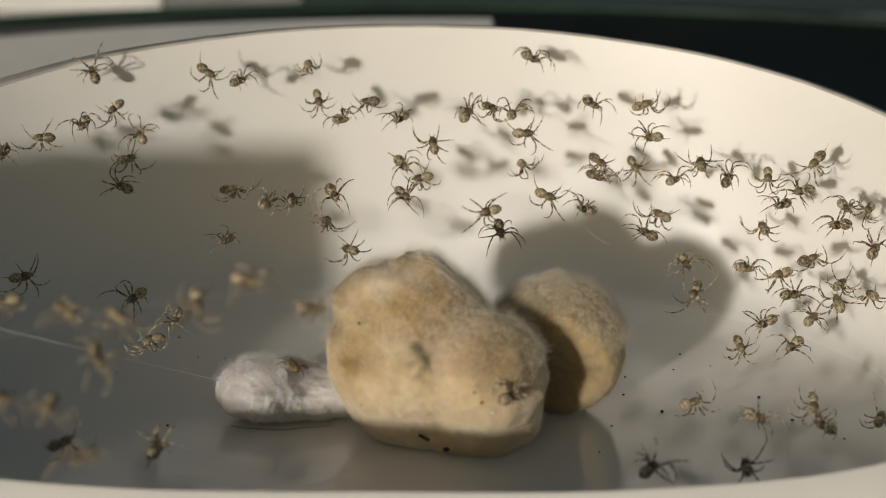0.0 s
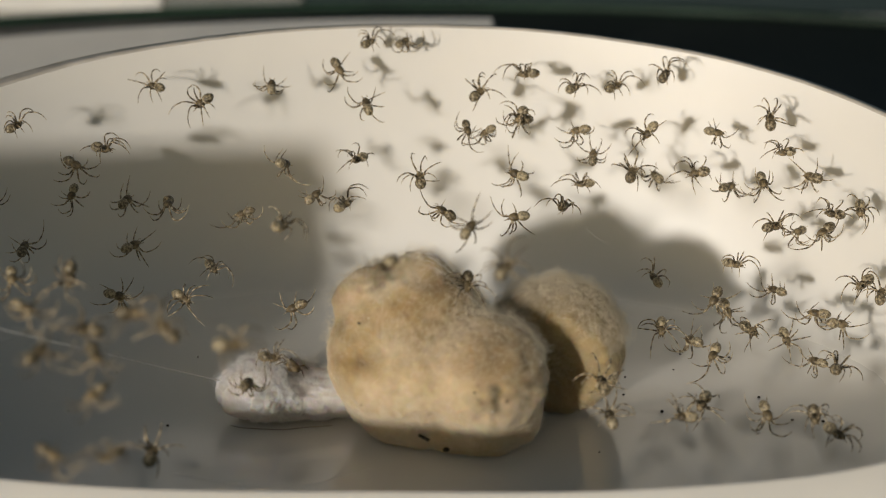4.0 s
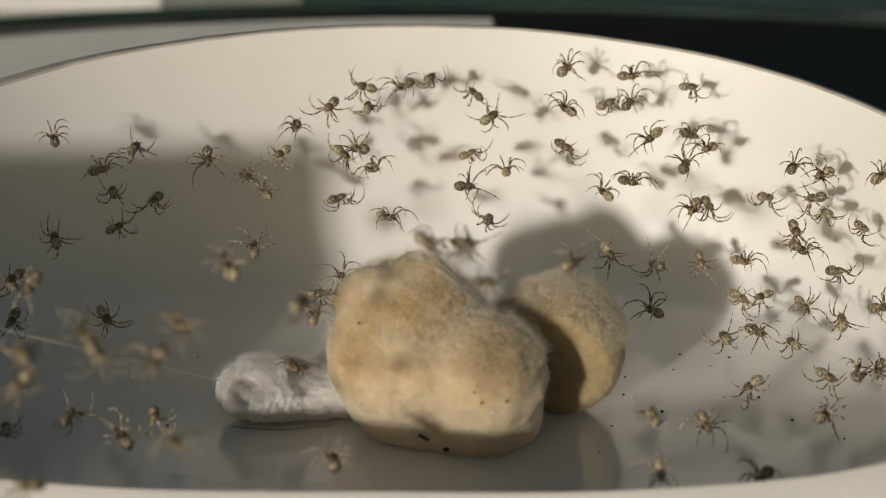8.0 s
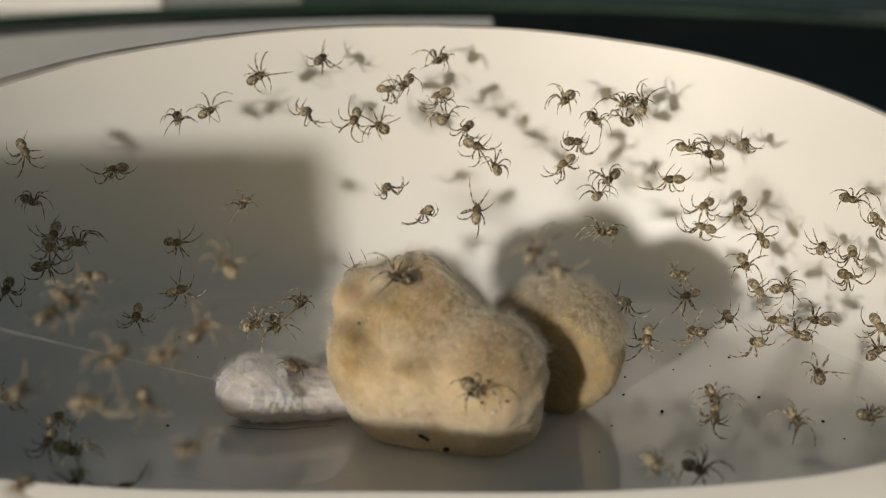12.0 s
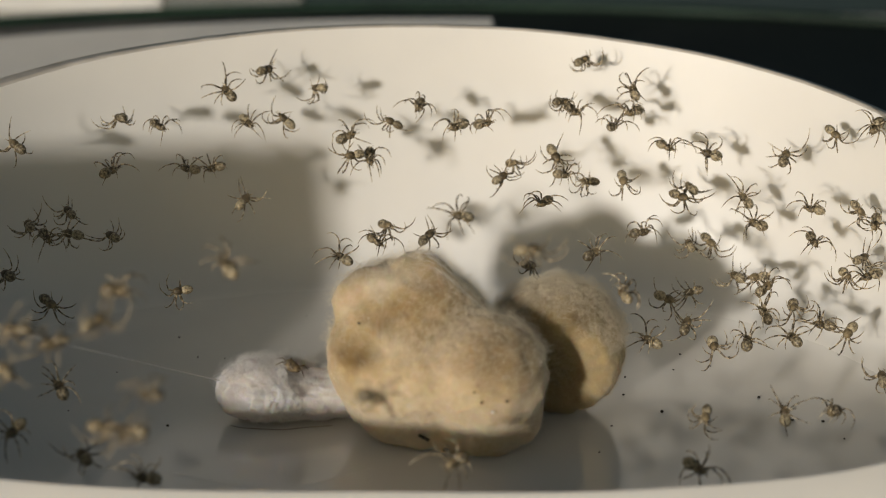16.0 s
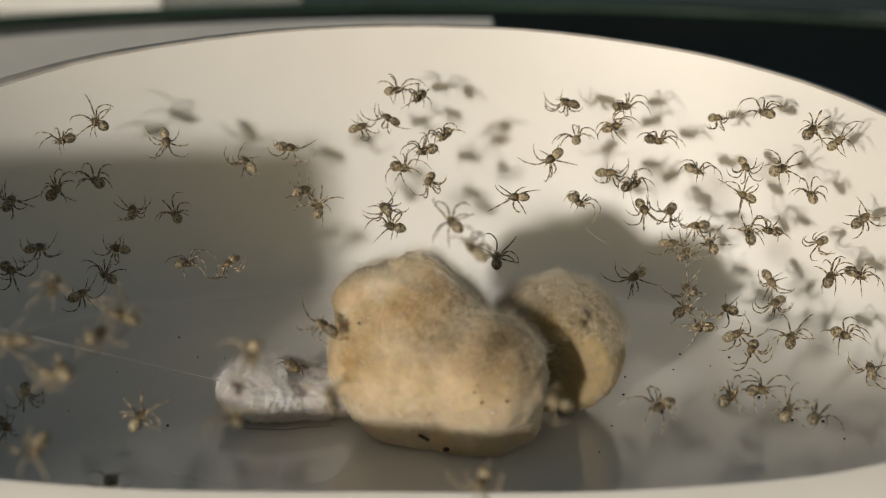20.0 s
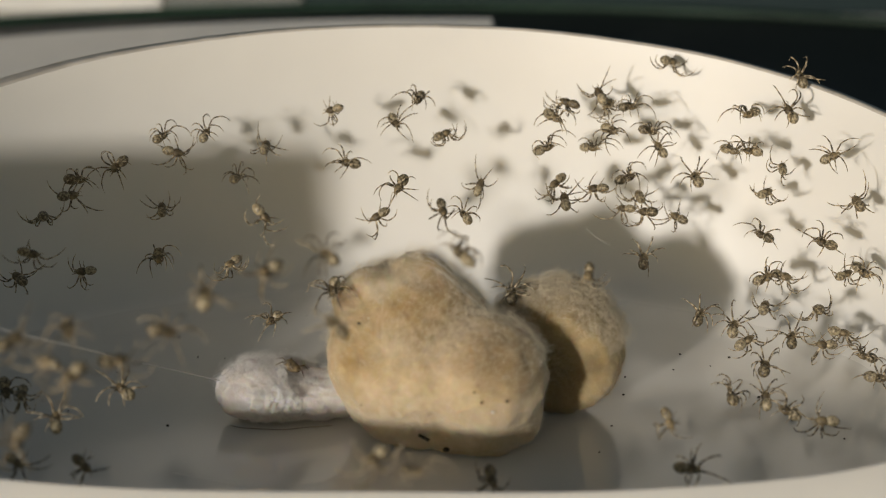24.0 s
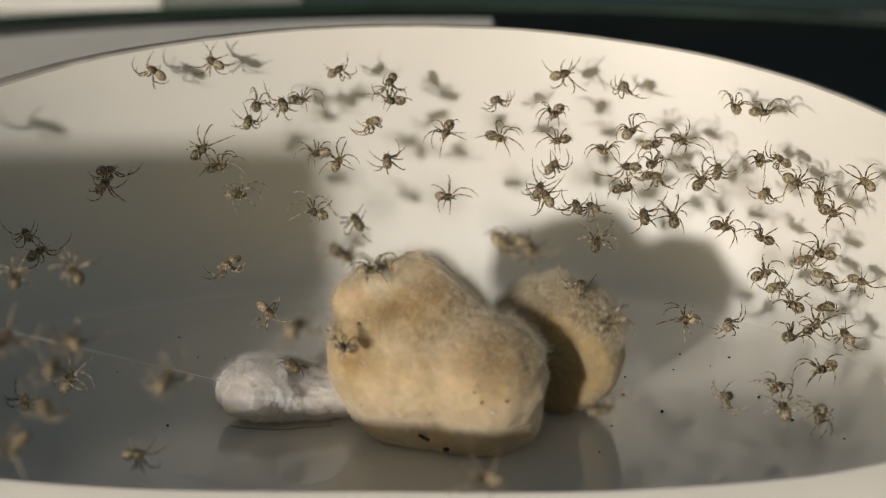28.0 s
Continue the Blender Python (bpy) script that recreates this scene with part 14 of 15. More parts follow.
    walk(s[99], crawl(50, -2, [(0, -26.1, -14.8, 14.5, 303), (0.5, -26.1, -14.8, 14.5, 303), (1, -20.6, -22.1, 16.2, 232), (1.5, -22.8, -17.9, 15.6, 307), (2, -25.7, -16.1, 14.8, 382), (2.5, -19.4, -25.2, 15.5, 307), (3, -20.7, -26.3, 14.6, 232), (3.5, -19.1, -25.0, 15.7, 307), (5.5, -20.3, -24.9, 16.0, 382), (6, -19.7, -24.7, 16.1, 307), (6.5, -19.7, -24.7, 16.1, 307), (7, -19.7, -24.8, 16.0, 307), (7.5, -19.6, -24.7, 16.1, 312), (8, -20.2, -25.1, 15.8, 387), (8.5, -20.2, -24.9, 16.0, 376), (9, -20.8, -25.1, 15.8, 451), (9.5, -21.0, -20.5, 16.1, 376), (10, -20.3, -20.2, 16.2, 301), (10.5, -20.0, -20.4, 16.2, 312), (11, -25.4, -17.3, 15.0, 387), (11.5, -21.3, -23.1, 16.1, 312), (12, -19.6, -21.5, 16.4, 332), (12.5, -19.4, -21.6, 16.4, 332), (14.5, -20.3, -24.9, 16.0, 407), (15, -20.1, -24.7, 16.2, 415), (15.5, -21.3, -23.1, 16.1, 448), (16, -21.0, -23.7, 16.3, 442), (16.5, -21.2, -23.6, 16.2, 442), (17, -21.4, -23.5, 16.2, 442), (17.5, -20.7, -24.8, 16.1, 457), (18, -21.0, -24.9, 16.1, 491), (18.5, -20.0, -22.2, 16.4, 566), (19, -20.7, -25.0, 15.9, 500), (19.5, -20.7, -24.3, 16.4, 425), (20, -20.8, -24.8, 16.2, 441), (20.5, -20.8, -24.7, 16.3, 441), (21, -23.8, -22.8, 15.5, 396), (21.5, -23.8, -22.8, 15.5, 396), (23.5, -23.8, -22.8, 15.5, 396), (24, -20.6, -24.7, 16.3, 321), (24.5, -20.6, -24.7, 16.3, 321), (25, -20.9, -24.2, 16.3, 278), (25.5, -20.8, -23.8, 16.3, 279), (26, -20.6, -24.7, 16.2, 285), (26.5, -20.9, -24.2, 16.3, 283), (27, -21.0, -24.9, 16.1, 312), (27.5, -20.9, -25.0, 16.0, 334), (28, -21.1, -24.5, 16.3, 328)]))
    walk(s[100], crawl(69, 4, [(0, 30.7, -1.3, 5.2, 94), (0.5, 30.7, -1.3, 5.2, 94), (1, 30.7, -1.3, 5.2, 94), (1.5, 30.7, -1.3, 5.2, 94), (2, 30.7, -1.3, 5.2, 94), (2.5, 30.7, -1.3, 5.2, 94), (3, 30.7, -1.3, 5.2, 94), (3.5, 30.7, -1.3, 5.2, 94), (5.5, 30.7, -1.3, 5.2, 94), (6, 30.7, -1.3, 5.2, 94), (6.5, 30.7, -1.3, 5.2, 94), (7, 30.7, -1.3, 5.2, 94), (7.5, 26.1, 0.7, 4.4, 85), (8, 27.7, -1.8, 4.1, 160), (8.5, 27.0, -1.9, 4.1, 166), (9, 27.4, -1.9, 4.1, 171), (9.5, 26.5, -2.6, 4.1, 171), (10, 25.5, -0.5, 4.3, 96), (10.5, 21.0, 0.7, 4.6, 76), (11, 25.1, -1.6, 4.2, 151), (11.5, 25.1, -1.6, 4.2, 151), (12, 23.4, 3.1, 4.7, 76), (12.5, 23.3, 2.4, 4.6, 76), (14.5, 23.1, 2.4, 4.6, 76), (15, 21.5, 4.9, 5.6, 19), (15.5, 21.5, 4.9, 5.6, 19), (16, 21.5, 4.9, 5.6, 19), (16.5, 21.5, 4.9, 5.6, 19), (17, 19.3, 5.6, 5.2, 94), (17.5, 20.3, 5.9, 6.3, 19), (18, 18.9, 4.0, 5.0, 94), (18.5, 18.7, 5.2, 5.1, 87), (19, 16.3, 0.8, 5.7, 98), (19.5, 16.7, 2.2, 5.6, 95), (20, 16.7, 2.0, 5.6, 95), (20.5, 16.7, 2.2, 5.6, 95), (21, 16.7, 2.2, 5.6, 95), (21.5, 13.5, -1.5, 8.8, 100), (23.5, 5.9, -17.7, 16.4, 57), (24, 17.2, 4.5, 5.6, -18), (24.5, 17.2, 4.5, 5.6, -18), (25, 17.3, 4.9, 5.6, -18), (25.5, 17.3, 4.9, 5.6, -18), (26, 17.0, 4.4, 5.8, -18), (26.5, 19.3, 5.2, 5.1, -93), (27, 16.2, 6.5, 9.9, -18), (27.5, 18.0, 9.2, 10.9, -22), (28, 19.3, 8.6, 10.3, -97)]))
    walk(s[101], crawl(40, 57, [(0, -29.3, -6.5, 4.9, 219), (0.5, -29.3, -6.5, 4.9, 219), (1, -25.4, -0.8, 5.9, 255), (1.5, -30.8, -0.9, 5.9, 180), (2, -30.8, -0.9, 5.9, 180), (2.5, -26.8, -4.9, 5.3, 216), (3, -29.9, -4.5, 5.1, 141), (3.5, -29.9, -4.5, 5.1, 141), (5.5, -26.0, -7.5, 5.2, 216), (6, -26.9, -5.3, 5.3, 291), (6.5, -26.8, -5.6, 5.3, 291), (7, -26.8, -5.6, 5.3, 291), (7.5, -26.2, -5.0, 5.4, 318), (8, -29.9, -4.5, 5.1, 393), (8.5, -29.9, -4.5, 5.1, 393), (9, -29.9, -4.5, 5.1, 393), (9.5, -26.3, -2.4, 5.6, 318), (10, -30.5, -2.0, 5.4, 393), (10.5, -25.7, -6.5, 5.3, 318), (11, -25.9, -7.1, 5.2, 328), (11.5, -25.8, -7.5, 5.2, 328), (12, -25.8, -7.5, 5.2, 328), (12.5, -25.4, -10.7, 5.0, 253), (14.5, -25.2, -11.5, 4.9, 249), (15, -28.1, -11.1, 4.7, 174), (15.5, -24.6, -12.1, 4.8, 249), (16, -27.9, -11.8, 4.7, 174), (16.5, -27.9, -11.8, 4.7, 174), (17, -27.9, -11.8, 4.7, 174), (17.5, -27.9, -11.8, 4.7, 174), (18, -25.3, -11.7, 4.8, 249), (18.5, -25.1, -12.0, 4.8, 256), (19, -25.3, -11.7, 4.8, 280), (19.5, -25.4, -10.7, 5.0, 259), (20, -25.4, -11.2, 4.9, 265), (20.5, -25.3, -11.2, 4.9, 265), (21, -25.0, -13.1, 4.6, 190), (21.5, -23.3, -14.9, 4.5, 198), (23.5, -23.7, -15.4, 4.4, 202), (24, -19.9, -15.7, 4.6, 262), (24.5, -22.0, -10.1, 5.3, 337), (25, -25.0, -8.0, 5.2, 401), (25.5, -24.9, -8.3, 5.2, 401), (26, -24.9, -8.3, 5.2, 401), (26.5, -24.9, -8.5, 5.2, 401), (27, -24.9, -8.5, 5.2, 401), (27.5, -25.2, -8.6, 5.2, 389), (28, -25.0, -8.0, 5.2, 379)]))
    walk(s[102], crawl(87, 24, [(0, 31.2, 3.5, 14.2, 171), (0.5, 26.8, 7.6, 15.2, 96), (1, 27.8, 7.2, 15.4, 171), (1.5, 31.4, 4.9, 16.1, 228), (2, 28.8, 6.9, 15.9, 153), (2.5, 28.1, 7.1, 15.7, 187), (3, 31.4, 5.0, 16.3, 257), (3.5, 31.4, 5.0, 16.3, 257), (5.5, 31.4, 5.0, 16.3, 257), (6, 31.4, 5.0, 16.3, 257), (6.5, 27.6, 8.1, 16.4, 182), (7, 25.4, 7.9, 14.4, 145), (7.5, 25.4, 8.2, 14.9, 145), (8, 25.3, 7.9, 14.2, 127), (8.5, 24.5, 9.7, 16.3, 52), (9, 27.1, 8.3, 16.2, -23), (9.5, 28.8, 7.1, 16.3, -63), (10, 20.9, 10.5, 15.2, 12), (10.5, 18.3, 11.2, 14.4, 80), (11, 18.2, 11.4, 14.8, 93), (11.5, 18.3, 11.2, 14.4, 101), (12, 18.3, 11.3, 14.7, 97), (12.5, 18.5, 11.2, 14.7, 97), (14.5, 18.2, 11.4, 14.8, 75), (15, 18.2, 11.4, 14.8, 75), (15.5, 18.3, 11.3, 14.8, 75), (16, 18.2, 11.4, 14.7, 89), (16.5, 18.3, 11.3, 14.8, 94), (17, 19.4, 11.0, 15.2, 19), (17.5, 23.2, 9.1, 14.4, -56), (18, 23.0, 9.2, 14.3, -51), (18.5, 23.0, 9.2, 14.2, -51), (19, 23.0, 9.2, 14.4, -51), (19.5, 23.0, 9.2, 14.3, -51), (20, 23.0, 9.2, 14.3, -51), (20.5, 22.5, 8.9, 12.7, -126), (21, 23.4, 9.2, 14.8, -51), (21.5, 23.2, 9.3, 14.9, -24), (23.5, 24.2, 10.1, 16.6, -40), (24, 23.6, 11.4, 17.8, 35), (24.5, 24.6, 8.8, 15.1, 110), (25, 27.4, 8.4, 16.7, 35), (25.5, 21.3, 10.0, 14.4, 110), (26, 23.2, 8.7, 13.1, 185), (26.5, 24.1, 8.4, 13.5, 260), (27, 24.1, 8.4, 13.5, 260), (27.5, 24.1, 8.4, 13.5, 260), (28, 23.9, 8.5, 13.5, 260)]))
    walk(s[103], crawl(42, -23, [(0, -32.1, 7.0, 14.4, 176), (0.5, -32.1, 7.0, 14.4, 176), (1, -29.2, 7.4, 12.2, 251), (1.5, -28.2, 7.8, 12.1, 280), (2, -25.5, 9.0, 12.3, 283), (2.5, -25.3, 8.6, 11.6, 309), (3, -28.2, 6.5, 10.3, 384), (3.5, -28.7, 6.1, 10.1, 370), (5.5, -27.5, 5.8, 9.4, 295), (6, -28.2, 5.2, 9.1, 289), (6.5, -27.8, 5.3, 9.1, 309), (7, -26.6, 3.5, 7.6, 239), (7.5, -26.9, 2.9, 7.3, 208), (8, -28.0, 1.1, 6.4, 154), (8.5, -28.1, 1.7, 6.8, 124), (9, -28.7, 3.8, 8.3, 49), (9.5, -27.3, 3.4, 7.7, -26), (10, -27.8, 5.0, 8.9, 14), (10.5, -28.9, 5.9, 9.9, 20), (11, -31.9, 4.6, 10.4, 88), (11.5, -31.9, 4.6, 10.4, 88), (12, -28.7, 3.1, 7.8, 163), (12.5, -28.7, 2.9, 7.7, 163), (14.5, -28.4, 1.4, 6.7, 188), (15, -31.1, 0.8, 6.9, 113), (15.5, -31.1, 0.8, 6.9, 113), (16, -28.9, 4.1, 8.6, 38), (16.5, -28.9, 4.0, 8.4, 38), (17, -28.5, 4.1, 8.4, 89), (17.5, -28.5, 4.1, 8.4, 89), (18, -31.6, 3.2, 8.7, 131), (18.5, -28.7, 4.2, 8.6, 206), (19, -28.6, 4.2, 8.5, 206), (19.5, -28.7, 4.0, 8.4, 202), (20, -28.6, 4.4, 8.7, 217), (20.5, -28.5, 4.1, 8.5, 222), (21, -28.5, 4.1, 8.4, 222), (21.5, -28.5, 4.1, 8.4, 222), (23.5, -31.6, 3.2, 8.7, 147), (24, -31.6, 3.2, 8.7, 147), (24.5, -31.6, 3.2, 8.7, 147), (25, -31.6, 3.2, 8.7, 147), (25.5, -28.2, 4.1, 8.4, 222), (26, -28.3, 3.9, 8.3, 236), (26.5, -28.0, 4.1, 8.3, 236), (27, -28.2, 4.1, 8.4, 238), (27.5, -27.0, 6.0, 9.4, 313), (28, -27.0, 6.1, 9.5, 313)]))
    walk(s[104], crawl(10, 18, [(0, 29.7, -5.8, 3.7, 62), (0.5, 29.7, -5.8, 3.7, 62), (1, 29.7, -5.8, 3.7, 62), (1.5, 25.0, -10.2, 3.8, 137), (2, 25.1, -10.0, 3.8, 137), (2.5, 25.0, -10.4, 3.8, 137), (3, 25.3, -7.4, 3.8, 62), (3.5, 29.3, -7.0, 3.6, -13), (5.5, 29.3, -7.0, 3.6, -13), (6, 29.3, -7.0, 3.6, -13), (6.5, 29.3, -7.0, 3.6, -13), (7, 24.9, -10.0, 3.8, 62), (7.5, 26.1, -5.5, 3.9, -13), (8, 29.8, -5.3, 3.8, -74), (8.5, 29.8, -5.3, 3.8, -74), (9, 29.8, -5.3, 3.8, -74), (9.5, 29.8, -5.3, 3.8, -74), (10, 29.8, -5.3, 3.8, -74), (10.5, 29.8, -5.3, 3.8, -74), (11, 29.8, -5.3, 3.8, -74), (11.5, 29.8, -5.3, 3.8, -74), (12, 29.8, -5.3, 3.8, -74), (12.5, 29.8, -5.3, 3.8, -74), (14.5, 29.8, -5.3, 3.8, -74), (15, 29.8, -5.3, 3.8, -74), (15.5, 29.8, -5.3, 3.8, -74), (16, 29.8, -5.3, 3.8, -74), (16.5, 29.8, -5.3, 3.8, -74), (17, 29.8, -5.3, 3.8, -74), (17.5, 29.8, -5.3, 3.8, -74), (18, 29.8, -5.3, 3.8, -74), (18.5, 29.8, -5.3, 3.8, -74), (19, 29.8, -5.3, 3.8, -74), (19.5, 27.6, -0.7, 4.2, 1), (20, 30.7, -1.6, 4.6, -74), (20.5, 30.7, -1.6, 4.6, -74), (21, 27.5, 3.5, 8.6, 1), (21.5, 27.7, 3.4, 8.7, 1), (23.5, 27.8, 3.3, 8.7, 1), (24, 27.2, 0.4, 4.3, 76), (24.5, 26.5, 2.0, 5.1, 9), (25, 27.9, 1.7, 6.1, -66), (25.5, 26.8, -1.1, 4.2, -141), (26, 24.9, 1.8, 4.5, -216), (26.5, 24.9, 2.0, 4.5, -216), (27, 21.7, -2.3, 4.3, -207), (27.5, 20.1, -4.9, 4.3, -230), (28, 20.5, -4.8, 4.3, -224)]))
    walk(s[105], crawl(35, -32, [(0, -27.2, -11.2, 13.4, 119), (0.5, -24.1, -12.6, 14.4, 194), (1, -23.6, -14.8, 14.8, 190), (1.5, -27.3, -10.9, 13.3, 115), (2, -27.3, -10.9, 13.3, 115), (2.5, -27.3, -10.9, 13.3, 115), (3, -27.3, -10.9, 13.3, 115), (3.5, -25.1, -8.9, 13.5, 190), (5.5, -23.4, -14.5, 14.8, 164), (6, -21.9, -17.9, 15.2, 219), (6.5, -22.3, -16.4, 15.1, 243), (7, -21.9, -17.9, 15.2, 256), (7.5, -22.9, -17.8, 15.0, 181), (8, -25.7, -16.2, 14.4, 106), (8.5, -28.4, 4.2, 10.7, 31), (9, -26.2, 7.1, 11.0, -44), (9.5, -26.2, 7.1, 10.9, -44), (10, -28.8, 7.6, 12.8, 31), (10.5, -27.7, 6.3, 10.7, 106), (11, -28.8, 5.9, 10.7, 107), (11.5, -24.7, -1.4, 12.4, 182), (12, -24.3, -1.9, 12.6, 199), (12.5, -25.4, -5.1, 12.8, 124), (14.5, -25.1, -9.3, 13.6, 97), (15, -25.3, -8.6, 13.4, 97), (15.5, -25.6, -7.3, 13.1, 97), (16, -27.8, 6.7, 11.2, 22), (16.5, -28.0, 6.8, 11.4, 24), (17, -29.2, 6.5, 11.7, 96), (17.5, -27.6, 3.4, 11.0, 171), (18, -31.7, 4.3, 10.7, 96), (18.5, -31.7, 4.3, 10.7, 96), (19, -31.7, 4.3, 10.7, 96), (19.5, -31.7, 4.3, 10.7, 96), (20, -31.7, 4.3, 10.7, 96), (20.5, -31.7, 4.3, 10.7, 96), (21, -31.7, 4.3, 10.7, 96), (21.5, -31.7, 4.3, 10.7, 96), (23.5, -31.7, 4.3, 10.7, 96), (24, -31.7, 4.3, 10.7, 96), (24.5, -31.7, 4.3, 10.7, 96), (25, -31.7, 4.3, 10.7, 96), (25.5, -31.7, 4.3, 10.7, 96), (26, -31.7, 4.3, 10.7, 96), (26.5, -31.7, 4.3, 10.7, 96), (27, -31.7, 4.3, 10.7, 96), (27.5, -31.7, 4.3, 10.7, 96), (28, -31.7, 4.3, 10.7, 96)]))
    walk(s[106], crawl(33, -11, [(0, 30.1, -3.9, 4.2, 210), (0.5, 30.1, -3.9, 4.2, 210), (1, 30.1, -3.9, 4.2, 210), (1.5, 24.0, -4.2, 4.4, 135), (2, 23.0, -4.3, 4.5, 119), (2.5, 22.1, -9.0, 4.4, 160), (3, 22.3, -9.3, 4.4, 172), (3.5, 22.3, -9.3, 4.4, 172), (5.5, 22.3, -8.5, 4.4, 189), (6, 21.7, -9.0, 4.4, 155), (6.5, 22.3, -8.5, 4.4, 123), (7, 21.4, -9.7, 4.4, 133), (7.5, 20.7, -6.6, 4.6, 58), (8, 17.6, -16.2, 4.1, 133), (8.5, 20.2, -8.9, 4.5, 58), (9, 18.6, -8.2, 4.7, 52), (9.5, 19.5, -9.2, 4.5, -23), (10, 21.3, -9.4, 4.4, -88), (10.5, 21.0, -9.1, 4.5, -76), (11, 22.8, -7.0, 4.4, -75), (11.5, 22.8, -8.1, 4.3, -83), (12, 23.7, -2.7, 4.5, -8), (12.5, 21.8, -2.6, 4.6, 67), (14.5, 19.5, 1.1, 5.0, 57), (15, 19.0, 1.0, 5.1, 59), (15.5, 20.0, 1.5, 5.0, -16), (16, 19.9, 1.4, 5.0, -16), (16.5, 19.9, 1.4, 5.0, -16), (17, 20.1, 1.1, 5.0, -17), (17.5, 19.9, 1.4, 5.0, -18), (18, 17.4, -6.4, 4.9, 57), (18.5, 17.6, -6.5, 4.8, 62), (19, 17.5, -6.8, 4.8, 62), (19.5, 16.7, -5.2, 4.9, 23), (20, 17.5, -6.8, 4.8, -52), (20.5, 17.6, -6.5, 4.8, -52), (21, 17.6, -6.5, 4.8, -52), (21.5, 17.6, -6.5, 4.8, -52), (23.5, 17.6, -6.5, 4.8, -52), (24, 20.4, -2.2, 4.8, -19), (24.5, 22.9, 2.0, 4.9, -38), (25, 22.8, 1.8, 4.9, -38), (25.5, 22.8, 2.6, 5.0, -71), (26, 21.5, 2.9, 5.1, 4), (26.5, 20.5, -1.6, 4.8, 79), (27, 20.4, -0.4, 4.9, 82), (27.5, 22.7, 3.4, 5.3, 7), (28, 23.1, 3.9, 6.5, 35)]))
    walk(s[107], crawl(33, 21, [(0, -32.0, 6.8, 14.9, 50), (0.5, -32.0, 6.8, 14.9, 50), (1, -32.0, 6.8, 14.9, 50), (1.5, -32.0, 6.8, 14.9, 50), (2, -32.0, 6.8, 14.9, 50), (2.5, -28.1, 7.3, 13.3, -25), (3, -28.4, 5.9, 11.9, -100), (3.5, -28.9, 6.6, 13.0, -25), (5.5, -31.8, 5.5, 13.4, 50), (6, -31.8, 5.5, 13.4, 50), (6.5, -31.8, 5.5, 13.4, 50), (7, -25.0, 7.9, 12.7, -25), (7.5, -20.5, 5.3, 12.2, -55), (8, -22.4, 8.8, 12.9, 20), (8.5, -24.6, 8.3, 13.1, 95), (9, -24.7, 8.0, 12.8, 117), (9.5, -24.7, 8.0, 12.8, 117), (10, -26.8, 7.0, 12.4, 99), (10.5, -22.6, -0.4, 12.8, 174), (11, -24.1, -1.7, 12.7, 99), (11.5, -24.5, 5.3, 11.5, 24), (12, -19.0, -15.4, 15.9, 99), (12.5, -19.4, -9.8, 15.1, 24), (14.5, -25.2, 7.1, 11.9, 39), (15, -25.2, 7.2, 12.0, 39), (15.5, -25.2, 7.1, 11.9, 39), (16, -25.2, 7.2, 12.0, 39), (16.5, -26.9, 7.6, 13.1, 56), (17, -27.2, 6.5, 12.0, 131), (17.5, -27.2, 5.8, 11.2, 198), (18, -26.2, 6.7, 11.8, 273), (18.5, -24.8, 7.3, 12.0, 321), (19, -28.7, 5.2, 11.2, 396), (19.5, -25.8, 0.1, 12.0, 321), (20, -25.2, -0.9, 12.3, 314), (20.5, -24.9, -3.6, 12.8, 277), (21, -24.9, -3.6, 12.8, 277), (21.5, -24.9, -3.6, 12.8, 277), (23.5, -24.8, -4.1, 12.9, 277), (24, -24.9, -3.6, 12.8, 277), (24.5, -24.9, -3.6, 12.8, 277), (25, -24.9, -3.6, 12.8, 277), (25.5, -24.9, -3.6, 12.8, 277), (26, -24.5, -4.4, 13.0, 274), (26.5, -24.2, -4.4, 13.1, 280), (27, -24.5, -3.6, 12.9, 243), (27.5, -25.5, 3.5, 11.6, 317), (28, -27.7, 5.5, 11.0, 392)]))
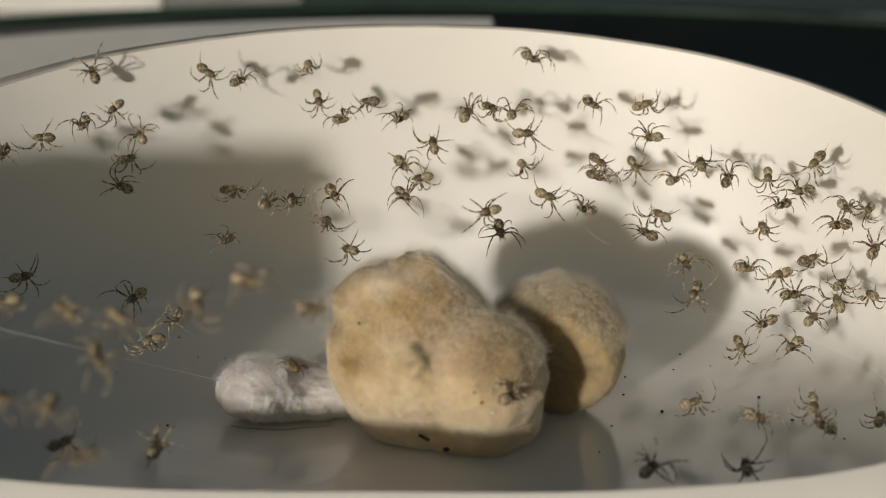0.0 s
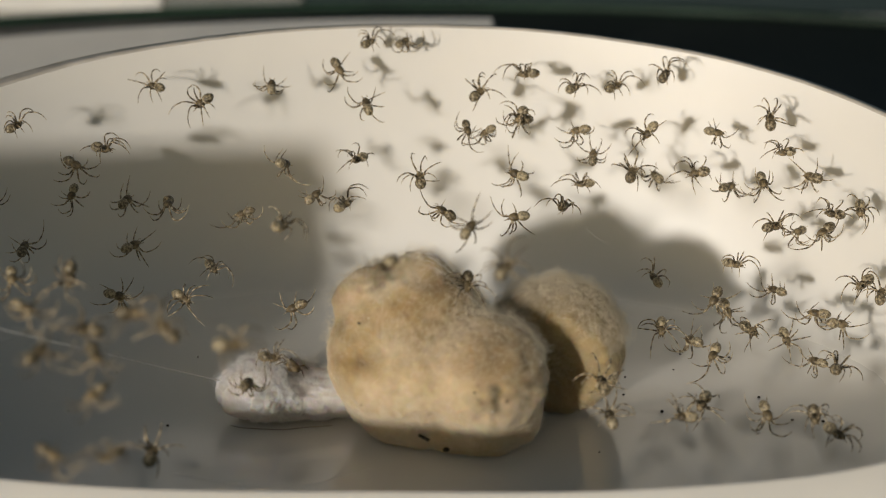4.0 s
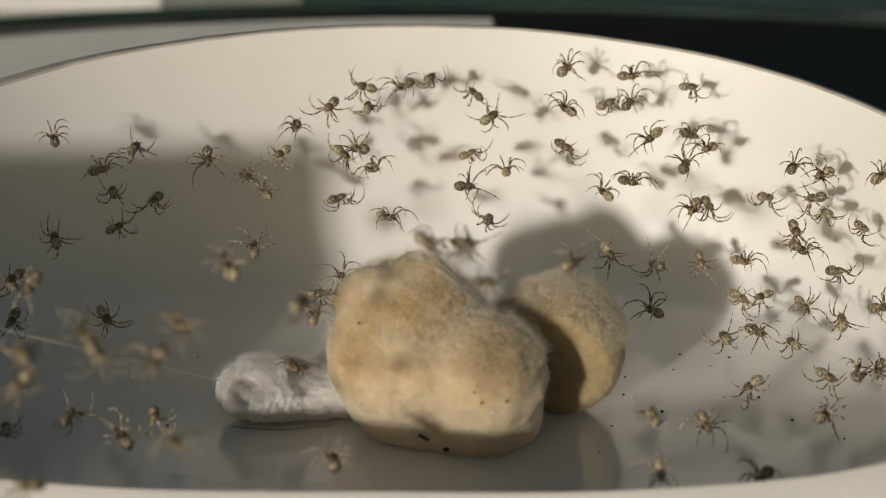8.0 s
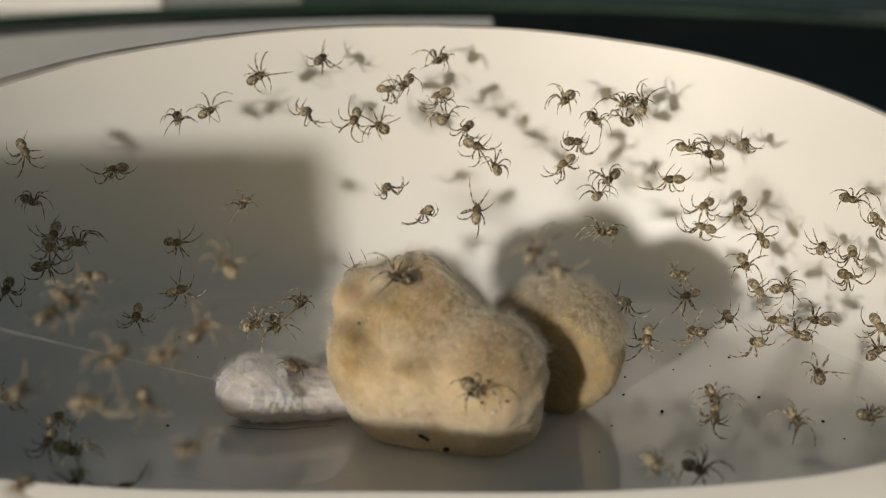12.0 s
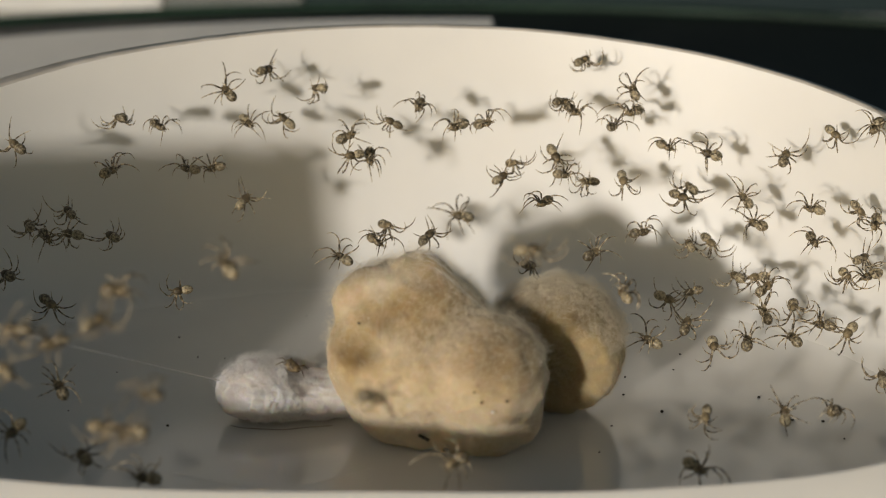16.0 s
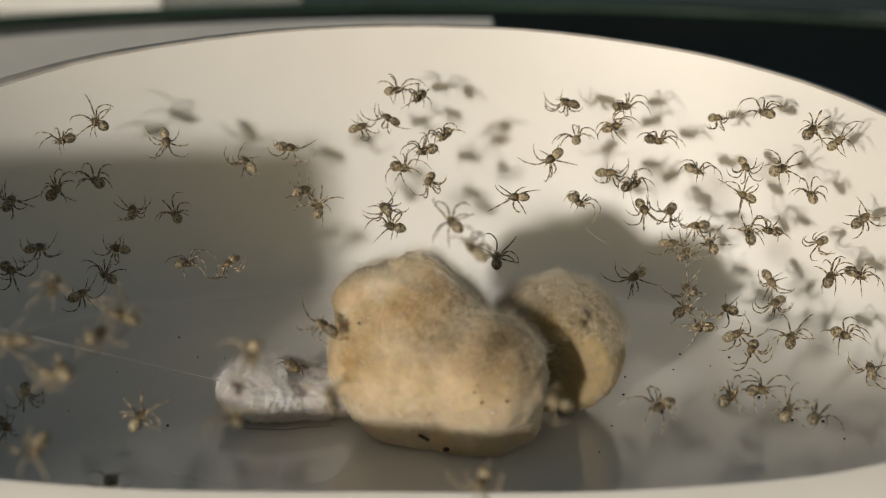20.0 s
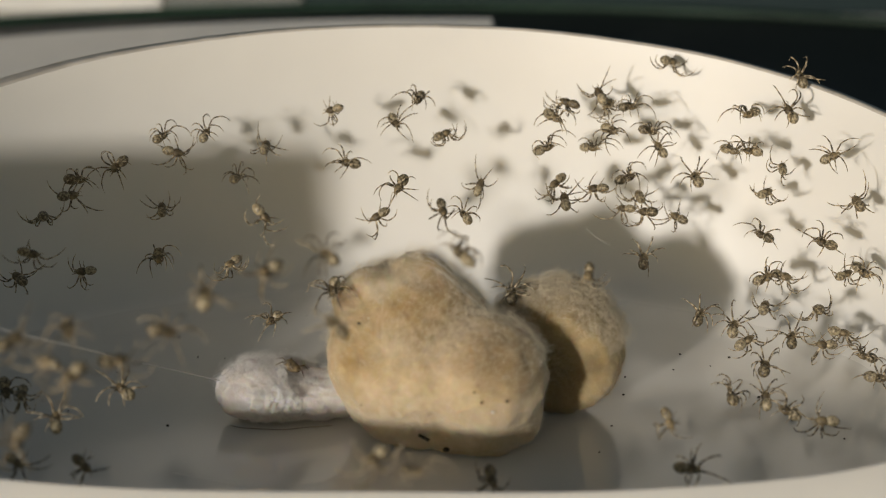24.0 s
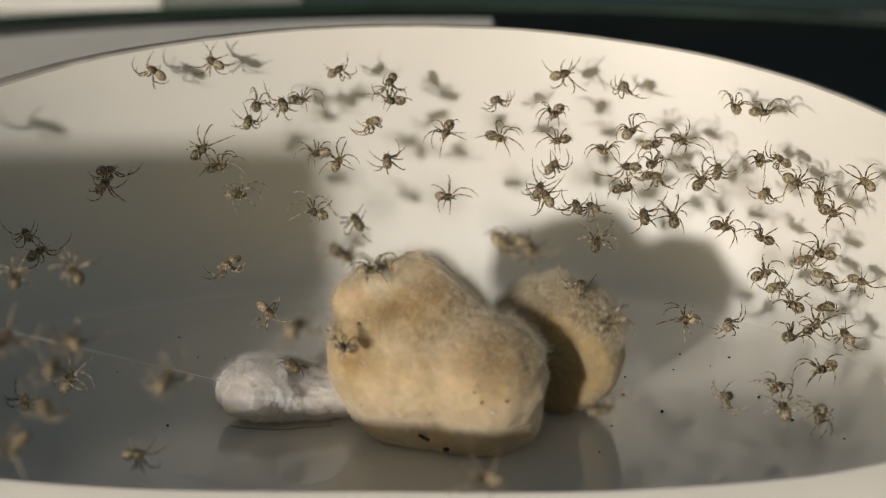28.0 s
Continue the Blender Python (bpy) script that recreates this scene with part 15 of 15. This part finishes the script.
    walk(s[108], crawl(43, -26, [(0, 31.0, 0.8, 8.4, 323), (0.5, 28.4, 3.2, 8.7, 398), (1, 31.0, 1.3, 9.5, 323), (1.5, 28.8, 2.8, 8.5, 398), (2, 31.0, 1.2, 9.1, 323), (2.5, 28.6, 1.9, 6.9, 398), (3, 28.7, 2.6, 8.0, 373), (3.5, 28.8, 2.6, 8.2, 353), (5.5, 28.8, 1.9, 7.1, 278), (6, 28.2, 2.6, 7.4, 268), (6.5, 28.2, 2.8, 7.7, 249), (7, 28.3, 2.5, 7.4, 246), (7.5, 27.5, 3.3, 7.7, 321), (8, 28.8, 1.9, 7.1, 261), (8.5, 28.6, 2.0, 7.0, 261), (9, 27.1, 1.6, 4.5, 186), (9.5, 28.1, 1.7, 5.8, 261), (10, 27.0, 0.6, 4.2, 186), (10.5, 25.9, -1.3, 4.1, 151), (11, 28.1, -0.9, 4.1, 226), (11.5, 28.3, 0.6, 4.4, 301), (12, 28.3, 0.7, 4.6, 301), (12.5, 24.8, -3.6, 3.9, 226), (14.5, 24.9, 0.9, 4.3, 301), (15, 23.2, 1.5, 4.4, 376), (15.5, 23.2, 2.9, 4.5, 376), (16, 23.1, 2.9, 4.6, 376), (16.5, 23.2, 2.9, 4.5, 376), (17, 23.2, 3.5, 4.6, 368), (17.5, 23.4, 2.7, 4.5, 345), (18, 23.1, 2.9, 4.6, 320), (18.5, 23.1, 2.9, 4.6, 320), (19, 22.9, 2.3, 4.5, 373), (19.5, 23.1, 2.9, 4.6, 337), (20, 23.1, 2.9, 4.6, 337), (20.5, 22.9, 3.3, 4.6, 339), (21, 23.0, 3.5, 4.6, 339), (21.5, 22.9, 2.9, 4.6, 345), (23.5, 23.1, 2.9, 4.6, 345), (24, 23.1, 2.9, 4.6, 345), (24.5, 24.1, 3.8, 5.1, 293), (25, 24.6, 3.6, 5.3, 273), (25.5, 24.6, 3.6, 5.4, 273), (26, 24.6, 3.6, 5.3, 273), (26.5, 24.6, 3.6, 5.3, 273), (27, 24.6, 3.6, 5.4, 273), (27.5, 24.6, 3.6, 5.3, 273), (28, 24.8, 3.5, 5.2, 295)]))


motions()
